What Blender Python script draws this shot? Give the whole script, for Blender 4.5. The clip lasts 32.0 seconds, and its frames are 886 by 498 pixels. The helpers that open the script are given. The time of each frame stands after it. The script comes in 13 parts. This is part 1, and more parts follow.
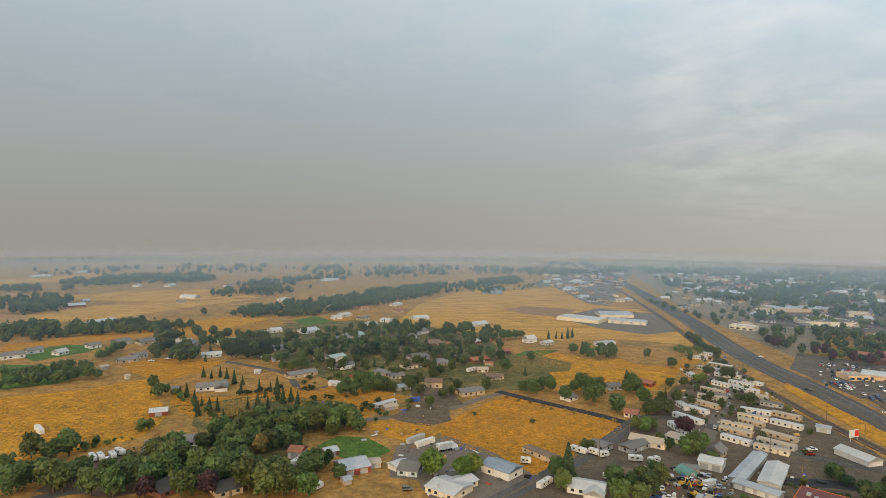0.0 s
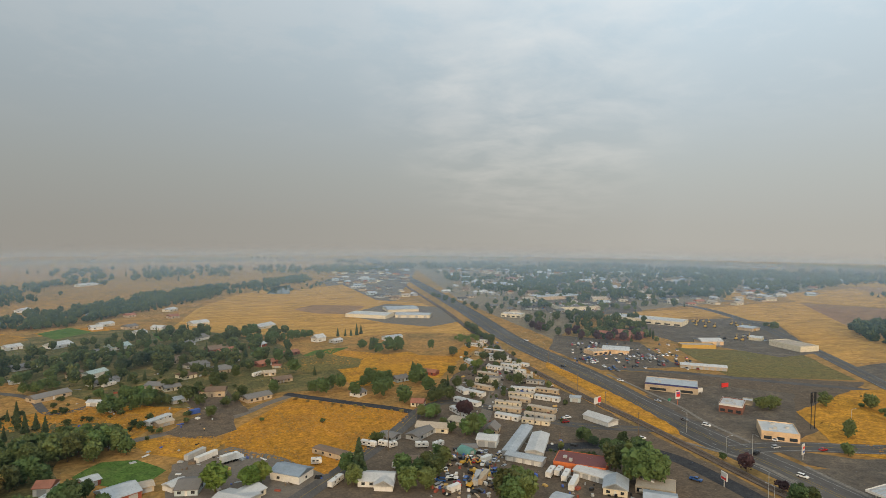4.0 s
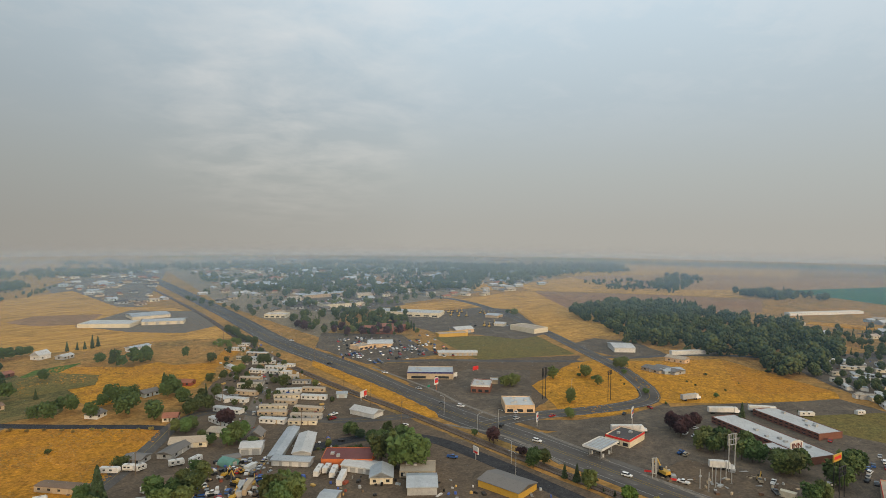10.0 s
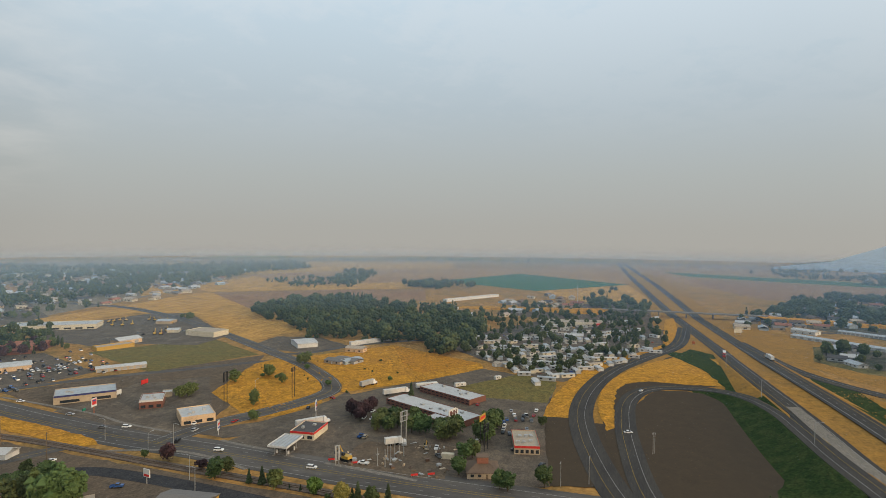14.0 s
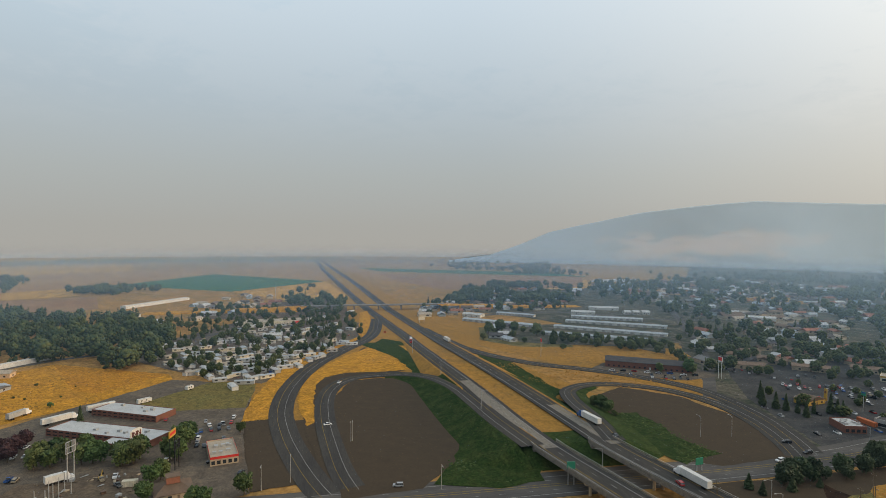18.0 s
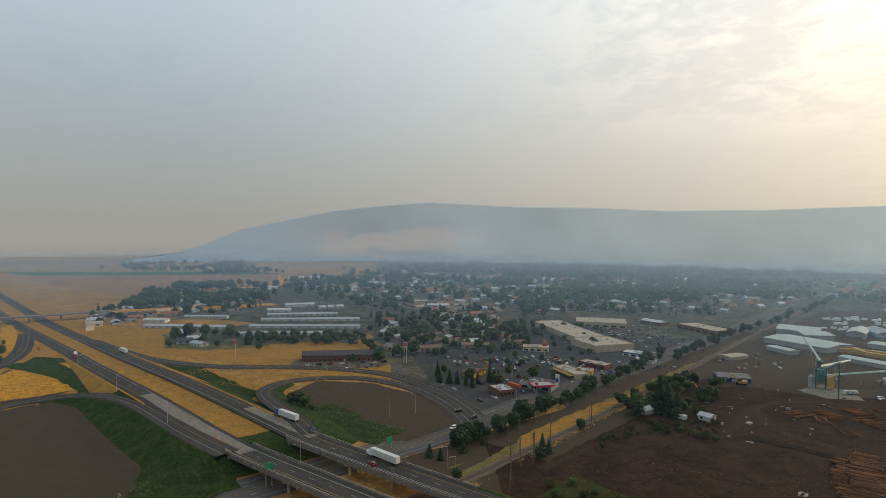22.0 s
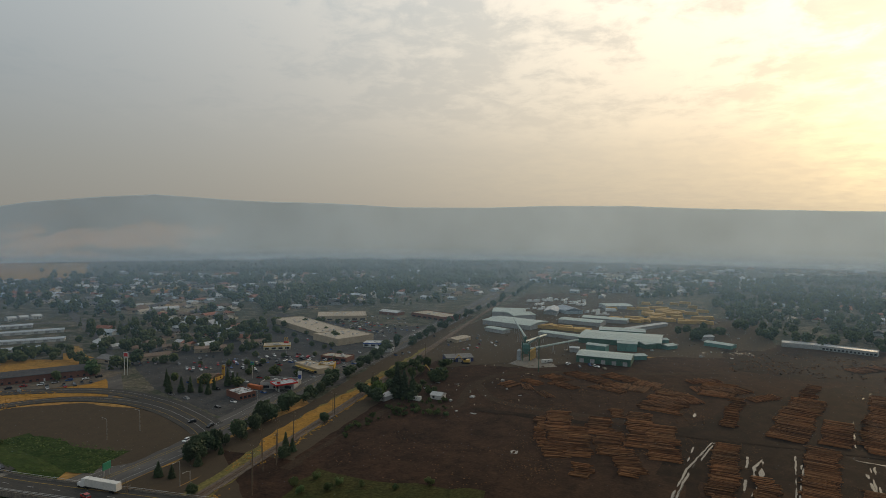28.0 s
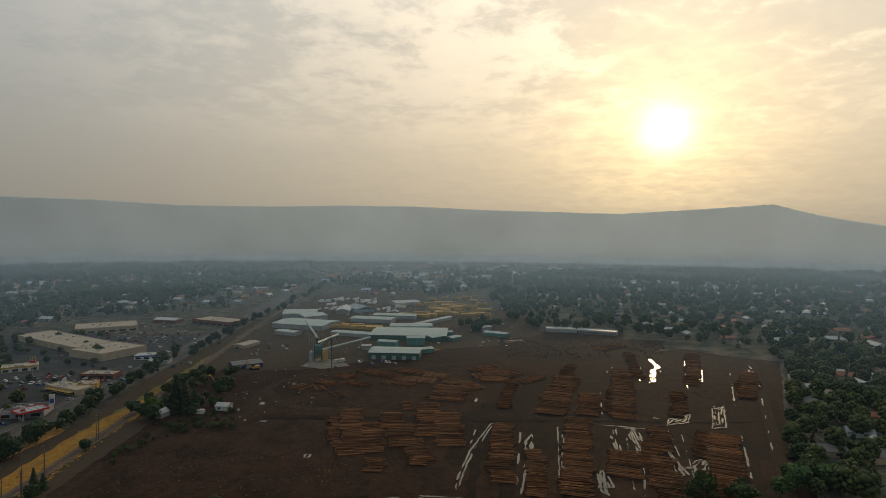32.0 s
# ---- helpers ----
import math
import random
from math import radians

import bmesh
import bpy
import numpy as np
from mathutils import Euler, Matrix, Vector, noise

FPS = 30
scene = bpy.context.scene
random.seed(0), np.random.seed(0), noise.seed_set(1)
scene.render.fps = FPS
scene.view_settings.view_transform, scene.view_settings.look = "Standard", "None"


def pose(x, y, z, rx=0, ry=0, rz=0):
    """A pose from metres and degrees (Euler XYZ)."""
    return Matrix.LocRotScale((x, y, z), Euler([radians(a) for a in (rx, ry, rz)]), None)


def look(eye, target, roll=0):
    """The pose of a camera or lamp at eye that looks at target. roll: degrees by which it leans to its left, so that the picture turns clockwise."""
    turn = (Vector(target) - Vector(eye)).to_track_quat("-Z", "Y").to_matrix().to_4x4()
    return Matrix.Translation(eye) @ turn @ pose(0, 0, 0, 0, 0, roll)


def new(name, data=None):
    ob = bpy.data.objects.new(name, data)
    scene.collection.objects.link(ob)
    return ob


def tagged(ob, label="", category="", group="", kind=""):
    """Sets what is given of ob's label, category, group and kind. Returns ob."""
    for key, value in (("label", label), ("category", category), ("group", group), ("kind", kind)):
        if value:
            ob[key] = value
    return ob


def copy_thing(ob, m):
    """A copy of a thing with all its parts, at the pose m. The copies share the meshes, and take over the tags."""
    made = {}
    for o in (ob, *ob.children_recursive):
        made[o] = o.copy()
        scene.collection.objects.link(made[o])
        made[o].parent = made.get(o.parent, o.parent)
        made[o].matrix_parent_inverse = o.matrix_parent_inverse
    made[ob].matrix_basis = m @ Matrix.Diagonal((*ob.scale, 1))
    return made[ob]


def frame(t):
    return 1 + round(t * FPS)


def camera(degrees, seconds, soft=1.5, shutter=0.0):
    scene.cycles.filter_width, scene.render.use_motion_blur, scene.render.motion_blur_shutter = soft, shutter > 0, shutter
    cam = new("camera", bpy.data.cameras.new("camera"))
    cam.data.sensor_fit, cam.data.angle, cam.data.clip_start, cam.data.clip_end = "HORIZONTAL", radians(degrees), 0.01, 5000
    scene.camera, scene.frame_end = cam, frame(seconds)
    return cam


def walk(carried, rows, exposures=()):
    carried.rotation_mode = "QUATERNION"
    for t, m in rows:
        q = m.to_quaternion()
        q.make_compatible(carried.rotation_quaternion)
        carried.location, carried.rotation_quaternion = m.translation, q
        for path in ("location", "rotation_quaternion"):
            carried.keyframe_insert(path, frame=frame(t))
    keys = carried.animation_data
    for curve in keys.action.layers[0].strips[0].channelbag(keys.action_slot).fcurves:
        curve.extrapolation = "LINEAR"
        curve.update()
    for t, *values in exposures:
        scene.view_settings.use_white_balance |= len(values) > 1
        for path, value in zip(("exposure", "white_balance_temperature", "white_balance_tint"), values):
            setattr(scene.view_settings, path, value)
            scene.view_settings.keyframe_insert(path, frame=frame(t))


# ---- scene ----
cam = camera(73.56, 32.0, 0.7)


def turn(yaw, pitch, roll):
    """The camera hangs in one place and turns."""
    return pose(0, 0, 110, 90, 0, yaw) @ pose(0, 0, 0, pitch, 0, 0) @ pose(0, 0, 0, 0, 0, roll)


PATH = [
    (0, turn(0.00, -1.73, 0.62)),
    (0.5, turn(-3.09, -1.72, 0.62)),
    (1, turn(-6.23, -1.72, 0.62)),
    (1.5, turn(-9.16, -1.72, 0.62)),
    (2, turn(-11.95, -1.73, 0.60)),
    (2.5, turn(-14.22, -1.75, 0.58)),
    (3, turn(-16.37, -1.76, 0.55)),
    (3.5, turn(-18.24, -1.75, 0.52)),
    (5.5, turn(-25.85, -1.70, 0.50)),
    (6, turn(-26.91, -1.69, 0.48)),
    (6.5, turn(-28.57, -1.72, 0.46)),
    (7, turn(-30.23, -1.76, 0.45)),
    (7.5, turn(-31.41, -1.79, 0.45)),
    (8, turn(-32.86, -1.81, 0.44)),
    (8.5, turn(-34.36, -1.80, 0.45)),
    (9, turn(-36.19, -1.78, 0.47)),
    (9.5, turn(-39.20, -1.76, 0.48)),
    (10, turn(-42.72, -1.76, 0.51)),
    (10.5, turn(-45.37, -1.75, 0.53)),
    (11, turn(-48.54, -1.73, 0.54)),
    (11.5, turn(-52.13, -1.72, 0.54)),
    (12, turn(-56.00, -1.71, 0.55)),
    (12.5, turn(-60.34, -1.69, 0.54)),
    (13, turn(-64.42, -1.69, 0.53)),
    (13.5, turn(-68.58, -1.70, 0.53)),
    (14, turn(-72.78, -1.71, 0.53)),
    (14.5, turn(-76.80, -1.70, 0.52)),
    (15, turn(-80.76, -1.68, 0.51)),
    (15.5, turn(-84.99, -1.67, 0.50)),
    (17.5, turn(-98.07, -1.67, 0.50)),
    (18, turn(-101.41, -1.66, 0.50)),
    (18.5, turn(-105.03, -1.64, 0.52)),
    (19, turn(-108.42, -1.63, 0.54)),
    (19.5, turn(-111.76, -1.62, 0.57)),
    (20, turn(-115.13, -1.62, 0.59)),
    (20.5, turn(-118.59, -1.63, 0.61)),
    (21, turn(-122.15, -1.63, 0.62)),
    (21.5, turn(-125.96, -1.64, 0.64)),
    (22, turn(-130.24, -1.65, 0.65)),
    (22.5, turn(-134.40, -1.67, 0.65)),
    (23, turn(-136.27, -1.71, 0.64)),
    (23.5, turn(-137.43, -1.75, 0.62)),
    (24, turn(-138.30, -1.80, 0.61)),
    (24.5, turn(-140.45, -1.84, 0.60)),
    (25, turn(-142.47, -1.87, 0.58)),
    (25.5, turn(-144.40, -1.88, 0.57)),
    (27.5, turn(-152.44, -1.86, 0.56)),
    (28, turn(-154.92, -1.84, 0.55)),
    (28.5, turn(-157.20, -1.83, 0.54)),
    (29, turn(-159.42, -1.80, 0.53)),
    (29.5, turn(-161.57, -1.79, 0.51)),
    (30, turn(-163.97, -1.76, 0.50)),
    (30.5, turn(-166.62, -1.73, 0.48)),
    (31, turn(-169.32, -1.70, 0.47)),
    (31.5, turn(-172.45, -1.71, 0.47)),
    (32, turn(-174.91, -1.70, 0.47)),
]
EXPOSURES = [(0,0.28,7200,13),(3,0.22,7200,13),(6,0.17,7200,13),(13,0.1,7100,13),(19,0.03,7040,13),(23,-0.22,7110,13),(28,-0.6,7350,13),(32,-0.88,7500,13)]
walk(cam, PATH, EXPOSURES)

# ================= light =================
SUN_AZ, SUN_EL = 164.6, 9.3      # degrees to the left of +y, degrees up
_a, _e = radians(SUN_AZ), radians(SUN_EL)
SUN = Vector((-math.sin(_a) * math.cos(_e), math.cos(_a) * math.cos(_e), math.sin(_e)))

world = bpy.data.worlds.new("smoky_sky")
scene.world = world
world.use_nodes = True


class Nodes:
    """Short hand for node trees."""

    def __init__(self, tree):
        self.t = tree
        tree.nodes.clear()

    def add(self, kind, inputs=None, **props):
        n = self.t.nodes.new(kind)
        if "operation" in props:
            n.operation = props["operation"]
        if "data_type" in props:
            n.data_type, n.blend_type = props["data_type"], props["blend_type"]
        for k, v in (inputs or {}).items():
            if isinstance(v, bpy.types.NodeSocket):
                self.t.links.new(v, n.inputs[k])
            else:
                n.inputs[k].default_value = v
        return n

    def math(self, op, a, b=0.0, clamp=False):
        n = self.add("ShaderNodeMath", {0: a, 1: b}, operation=op)
        n.use_clamp = clamp
        return n.outputs[0]

    def ramp(self, fac, stops, interp="LINEAR"):
        n = self.add("ShaderNodeValToRGB", {0: fac})
        r = n.color_ramp
        r.interpolation = interp
        while len(r.elements) < len(stops):
            r.elements.new(0.5)
        for el, (p, c) in zip(r.elements, stops):
            el.position = p
            el.color = (*c, 1) if len(c) == 3 else c
        return n.outputs[0]

    def mix(self, fac, a, b, blend="MIX"):
        n = self.add("ShaderNodeMix", data_type="RGBA", blend_type=blend)
        for i, v in ((0, fac), (6, a), (7, b)):
            if isinstance(v, bpy.types.NodeSocket):
                self.t.links.new(v, n.inputs[i])
            else:
                n.inputs[i].default_value = (*v, 1) if isinstance(v, tuple) and len(v) == 3 else v
        return n.outputs[2]

    def noise(self, vec, scale, detail=3.0, rough=0.55, distort=0.0):
        return self.add("ShaderNodeTexNoise", {"Vector": vec, "Scale": scale, "Detail": detail, "Roughness": rough, "Distortion": distort}).outputs[0]


def grey(v):
    return (v, v, v)


def build_sky():
    n = Nodes(world.node_tree)
    d = n.add("ShaderNodeVectorMath", {0: n.add("ShaderNodeTexCoord").outputs["Generated"]}, operation="NORMALIZE").outputs[0]
    sep = n.add("ShaderNodeSeparateXYZ", {0: d})
    z = sep.outputs[2]
    base = n.ramp(n.math("ADD", n.math("MULTIPLY", z, 0.5), 0.5),
                  [(0.0, (0.20, 0.18, 0.15)), (0.46, (0.34, 0.335, 0.32)), (0.48, (0.352, 0.362, 0.352)), (0.505, (0.352, 0.374, 0.370)), (0.545, (0.366, 0.420, 0.440)),
                   (0.60, (0.385, 0.485, 0.565)), (0.68, (0.48, 0.63, 0.76)), (1.0, (0.54, 0.69, 0.82))])
    dot = n.add("ShaderNodeVectorMath", {0: d, 1: tuple(SUN)}, operation="DOT_PRODUCT").outputs["Value"]
    pos = n.math("MAXIMUM", dot, 0.0)
    # flat layer of broken cloud, seen in perspective
    zz = n.math("ADD", n.math("MAXIMUM", z, 0.0), 0.16)
    u = n.math("DIVIDE", sep.outputs[0], zz)
    v = n.math("DIVIDE", sep.outputs[1], zz)
    uv = n.add("ShaderNodeCombineXYZ", {0: u, 1: v, 2: 0.37}).outputs[0]
    big = n.noise(uv, 0.8, 3.0, 0.5, 0.2)
    small = n.noise(uv, 6.5, 8.0, 0.62, 0.25)
    cl = n.math("ADD", n.math("MULTIPLY", big, 0.62), n.math("MULTIPLY", small, 0.48))
    mask = n.ramp(cl, [(0.49, grey(0.0)), (0.62, grey(1.0))], "EASE")
    high = n.math("MULTIPLY", n.ramp(z, [(0.13, grey(0.0)), (0.42, grey(1.0))]), mask)
    base = n.mix(n.math("MULTIPLY", high, 0.20), base, (0.72, 0.75, 0.79))
    # thicker smoke over the north-west
    bank = n.add("ShaderNodeVectorMath", {0: d, 1: (-0.52, 0.84, 0.16)}, operation="DOT_PRODUCT").outputs["Value"]
    base = n.mix(1.0, base, n.ramp(bank, [(0.30, grey(1.02)), (0.98, (0.72, 0.71, 0.70))]), "MULTIPLY")
    puff = n.add("ShaderNodeVectorMath", {0: d, 1: (0.455, 0.843, 0.287)}, operation="DOT_PRODUCT").outputs["Value"]
    puff = n.math("MULTIPLY", n.ramp(puff, [(0.95, grey(0.0)), (0.998, grey(1.0))], "EASE"), n.ramp(n.noise(uv, 2.6, 6.0, 0.55, 0.3), [(0.38, grey(0.0)), (0.72, grey(1.0))]))
    base = n.mix(n.math("MULTIPLY", puff, 0.22), base, (0.95, 0.93, 0.90))
    # side glow, aureole and the veiled disc of the sun
    wide = n.math("MULTIPLY", n.math("POWER", pos, 1.5), 0.50)
    mid = n.math("MULTIPLY", n.math("POWER", pos, 6.0), 0.53)
    tight = n.math("MULTIPLY", n.math("POWER", pos, 90.0), 0.8)
    streak = n.ramp(small, [(0.36, grey(0.62)), (0.66, grey(1.3))])
    tight, mid = n.math("MULTIPLY", tight, streak), n.math("MULTIPLY", mid, n.ramp(small, [(0.36, grey(0.86)), (0.66, grey(1.12))]))
    disc = n.math("MULTIPLY", n.math("ADD", n.math("MULTIPLY", n.math("POWER", pos, 1500.0), 0.14), n.math("POWER", pos, 14000.0)), 20.0)
    lift = n.ramp(z, [(0.0, grey(0.40)), (0.05, grey(0.66)), (0.17, grey(1.0))])
    out = base
    for fac, col in ((wide, (1.0, 0.83, 0.60)), (mid, (1.0, 0.74, 0.32)), (tight, (1.0, 0.80, 0.36)), (disc, (1.0, 0.86, 0.55))):
        out = n.mix(1.0, out, n.mix(1.0, col, n.math("MULTIPLY", fac, lift), "MULTIPLY"), "ADD")
    cloudy = n.math("MULTIPLY", n.math("MULTIPLY", high, n.math("POWER", pos, 4.0)), 0.9)
    out = n.mix(1.0, out, n.mix(1.0, (1.0, 0.90, 0.70), cloudy, "MULTIPLY"), "ADD")
    sky = n.add("ShaderNodeTexSky")
    sky.sky_type, sky.sun_disc, sky.sun_elevation, sky.sun_rotation = "NISHITA", False, radians(SUN_EL), radians(-SUN_AZ)
    sky.dust_density, sky.air_density = 8.0, 1.4
    a = n.add("ShaderNodeBackground", {0: out, 1: SKY_STRENGTH})
    b = n.add("ShaderNodeBackground", {0: sky.outputs[0], 1: 0.004})
    s = n.add("ShaderNodeAddShader", {0: a.outputs[0], 1: b.outputs[0]})
    n.add("ShaderNodeOutputWorld", {0: s.outputs[0]})


SKY_STRENGTH = 1.0
build_sky()
_l = bpy.data.lights.new("sun", "SUN")
_l.energy, _l.angle, _l.color = 1.5, radians(9.0), (1.0, 0.74, 0.45)
new("sun", _l).matrix_world = look((0, 0, 400), Vector((0, 0, 400)) - SUN)


# ================= materials =================
def surface(name, colour, rough=0.85, grain=0.0, patch=0.0, second=None, share=0.5, vary=0.0, hue=0.0, metal=0.0, bump=0.0, local=False, spec=0.3, through_light=0.0, stretch=None, soft=0.12, con=1.0):
    """A dull surface: two scales of noise (sizes in metres), an optional second colour and a change from object to object."""
    m = bpy.data.materials.new(name)
    m.use_nodes = True
    n = Nodes(m.node_tree)
    if local:
        vec = n.add("ShaderNodeTexCoord").outputs["Object"]
    else:
        vec = n.add("ShaderNodeNewGeometry").outputs["Position"]
    if stretch:
        vec = n.add("ShaderNodeVectorMath", {0: vec, 1: stretch}, operation="MULTIPLY").outputs[0]
    col = colour
    fine = n.noise(vec, 1.0 / grain, 4.0) if grain else None
    wide = n.noise(vec, 1.0 / patch, 5.0, 0.6, 0.3) if patch else None
    if second and wide:
        f = n.ramp(wide, [(max(0.0, 1 - share - soft), grey(0.0)), (min(1.0, 1 - share + soft), grey(1.0))])
        col = n.mix(f, colour, second)
    if wide:
        col = n.mix(1.0, col, n.ramp(wide, [(0.25, grey(0.80)), (0.75, grey(1.18))]), "MULTIPLY")
        if patch > 5 and not local:
            mid = n.noise(vec, 4.5 / patch, 6.0, 0.65, 0.6)
            col = n.mix(1.0, col, n.ramp(mid, [(0.30, tuple(1 - con * k for k in (0.38, 0.36, 0.30))), (0.48, grey(0.98)), (0.70, tuple(1 + con * k for k in (0.38, 0.32, 0.2)))]), "MULTIPLY")
    if fine:
        a, b = (0.88, 1.10) if local else (1 - 0.38 * con, 1 + 0.36 * con)
        col = n.mix(1.0, col, n.ramp(fine, [(0.25, grey(a)), (0.75, grey(b))]), "MULTIPLY")
    if vary or hue:
        r = n.add("ShaderNodeObjectInfo").outputs["Random"]
        if hue:
            h = n.add("ShaderNodeHueSaturation", {0: n.math("ADD", n.math("MULTIPLY", r, 2 * hue), 0.5 - hue), 4: col if isinstance(col, bpy.types.NodeSocket) else (*col, 1)})
            col = h.outputs[0]
        if vary:
            q = n.math("FRACT", n.math("MULTIPLY", r, 7.31))
            col = n.mix(1.0, col, n.ramp(q, [(0.0, grey(1 - vary)), (1.0, grey(1 + vary))]), "MULTIPLY")
    p = n.add("ShaderNodeBsdfPrincipled", {"Roughness": rough, "Metallic": metal, "Specular IOR Level": spec if local or rough < 0.8 else 0.05})
    if isinstance(col, bpy.types.NodeSocket):
        n.t.links.new(col, p.inputs["Base Color"])
    else:
        p.inputs["Base Color"].default_value = (*col, 1)
    if bump and fine:
        b = n.add("ShaderNodeBump", {"Strength": bump, "Distance": grain * 0.4, "Height": fine})
        n.t.links.new(b.outputs[0], p.inputs["Normal"])
    last = p.outputs[0]
    if through_light:
        tr = n.add("ShaderNodeBsdfTranslucent")
        if isinstance(col, bpy.types.NodeSocket):
            n.t.links.new(col, tr.inputs[0])
        else:
            tr.inputs[0].default_value = (*col, 1)
        last = n.add("ShaderNodeMixShader", {0: through_light, 1: last, 2: tr.outputs[0]}).outputs[0]
    n.add("ShaderNodeOutputMaterial", {0: last})
    return m


M = {}
M["ground"] = surface("valley_ground", (0.36, 0.195, 0.064), 0.95, 2.5, 40, (0.19, 0.125, 0.048), 0.45)
M["gold"] = surface("dry_golden_grass", (0.47, 0.228, 0.033), 0.95, 1.6, 26, (0.33, 0.158, 0.031), 0.42, bump=0.6, con=1.1)
M["gold2"] = surface("dry_orange_grass", (0.45, 0.205, 0.028), 0.95, 1.4, 18, (0.31, 0.140, 0.028), 0.45, bump=0.6, con=1.1)
# darker copy of the golden grass, its backlit tone put in the colour
M["rust"] = surface("dull_orange_dry_grass", (0.34, 0.178, 0.042), 0.95, 1.6, 24, (0.23, 0.128, 0.038), 0.45, bump=0.4, con=0.7)
M["straw"] = surface("cut_straw_field", (0.46, 0.252, 0.068), 0.95, 2.4, 60, (0.37, 0.198, 0.055), 0.42, stretch=(0.35, 1.0, 1.0))
M["stubble"] = surface("tan_stubble_field", (0.38, 0.222, 0.100), 0.95, 3.0, 90, (0.29, 0.160, 0.074), 0.5, con=0.6)
M["weeds"] = surface("olive_weed_field", (0.178, 0.139, 0.0506), 0.95, 1.2, 16, (0.128, 0.111, 0.0416), 0.5, bump=0.4)
M["lawn"] = surface("green_lawn", (0.0782, 0.136, 0.0306), 0.95, 1.0, 18, (0.109, 0.136, 0.0408), 0.4)
M["crop"] = surface("green_crop_field", (0.045, 0.135, 0.0675), 0.95, 2.5, 80, (0.0405, 0.108, 0.054), 0.5)
M["bank"] = surface("green_bank_plants", (0.0252, 0.0462, 0.0126), 0.95, 1.2, 7, (0.0385, 0.0525, 0.0154), 0.45, bump=0.8)
M["ditch"] = surface("dark_olive_weeds", (0.050, 0.048, 0.017), 0.95, 1.2, 7, (0.030, 0.034, 0.012), 0.45, bump=0.8)
M["grey_lot"] = surface("worn_grey_car_park", (0.058, 0.057, 0.057), 0.9, 0.7, 14, (0.075, 0.071, 0.067), 0.4, con=0.7)
M["soil"] = surface("brown_bare_soil", (0.145, 0.108, 0.077), 0.95, 1.2, 22, (0.115, 0.088, 0.064), 0.5, con=0.8)
M["plough"] = surface("red_brown_ploughed_field", (0.30, 0.165, 0.09), 0.95, 3.0, 90, (0.25, 0.15, 0.08), 0.5, con=0.6)
M["loop"] = surface("dark_brown_smooth_earth", (0.076, 0.057, 0.039), 0.95, 1.2, 30, (0.064, 0.048, 0.033), 0.5, con=0.22)
M["yard"] = surface("dark_log_yard_earth", (0.052, 0.029, 0.019), 0.9, 1.2, 22, (0.026, 0.0155, 0.011), 0.5, bump=0.3)
M["track"] = surface("trodden_yard_track", (0.057, 0.038, 0.026), 0.95, 1.0, 9, (0.038, 0.026, 0.018), 0.5, con=0.8)
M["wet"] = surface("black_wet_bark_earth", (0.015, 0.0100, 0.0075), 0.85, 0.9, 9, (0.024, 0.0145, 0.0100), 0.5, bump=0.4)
M["gravel"] = surface("grey_gravel", (0.178, 0.151, 0.124), 0.95, 0.8, 12, (0.145, 0.118, 0.0949), 0.45, con=0.5)
# dark tone carries the shade between houses and trees
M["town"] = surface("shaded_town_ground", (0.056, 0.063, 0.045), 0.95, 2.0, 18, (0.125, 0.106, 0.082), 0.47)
M["dirt"] = surface("pale_town_dirt", (0.25, 0.195, 0.135), 0.95, 2.0, 24, (0.15, 0.128, 0.085), 0.45, con=0.8)
M["lot"] = surface("worn_asphalt_lot", (0.122, 0.100, 0.079), 0.9, 0.7, 14, (0.150, 0.120, 0.090), 0.4, con=0.9)
M["asphalt"] = surface("asphalt_road", (0.098, 0.091, 0.085), 0.85, 0.6, 20, (0.116, 0.105, 0.095), 0.4, stretch=(1, 0.2, 1), con=0.45)
M["new_asphalt"] = surface("fresh_black_asphalt", (0.045, 0.045, 0.048), 0.8, 0.6, 10)
M["interstate"] = surface("motorway_asphalt", (0.066, 0.0615, 0.057), 0.85, 0.6, 25, (0.053, 0.0495, 0.046), 0.5, stretch=(0.15, 1, 1), con=0.5)
M["concrete"] = surface("old_concrete", (0.204, 0.183, 0.157), 0.9, 0.5, 6, (0.162, 0.145, 0.123), 0.4)
M["paint"] = surface("white_road_paint", (0.29, 0.285, 0.27), 0.8, 0.5)
M["paint_y"] = surface("yellow_road_paint", (0.28, 0.19, 0.05), 0.8, 0.5)
M["ballast"] = surface("rail_ballast", (0.135, 0.105, 0.085), 0.95, 0.5, 6)
M["steel"] = surface("rusty_rail_steel", (0.16, 0.10, 0.07), 0.5, 0.3, metal=0.7)
M["wood"] = surface("weathered_wood", (0.16, 0.12, 0.085), 0.9, 0.3, 3)
M["bark"] = surface("tree_bark", (0.10, 0.075, 0.05), 0.95, 0.3)
M["leaf"] = surface("green_leaves", (0.076, 0.108, 0.032), 0.7, vary=0.35, hue=0.035, grain=0.12, local=True, through_light=0.12)
M["leaf_light"] = surface("bright_green_leaves", (0.092, 0.132, 0.024), 0.7, vary=0.25, hue=0.03, grain=0.12, local=True, through_light=0.15)
M["leaf_dark"] = surface("dark_green_needles", (0.043, 0.064, 0.028), 0.75, vary=0.3, hue=0.02, grain=0.12, local=True, through_light=0.06)
M["leaf_red"] = surface("purple_plum_leaves", (0.055, 0.026, 0.028), 0.7, vary=0.2, grain=0.12, local=True, through_light=0.1)
M["leaf_dry"] = surface("yellowed_leaves", (0.22, 0.165, 0.045), 0.75, vary=0.25, hue=0.02, grain=0.12, local=True, through_light=0.12)
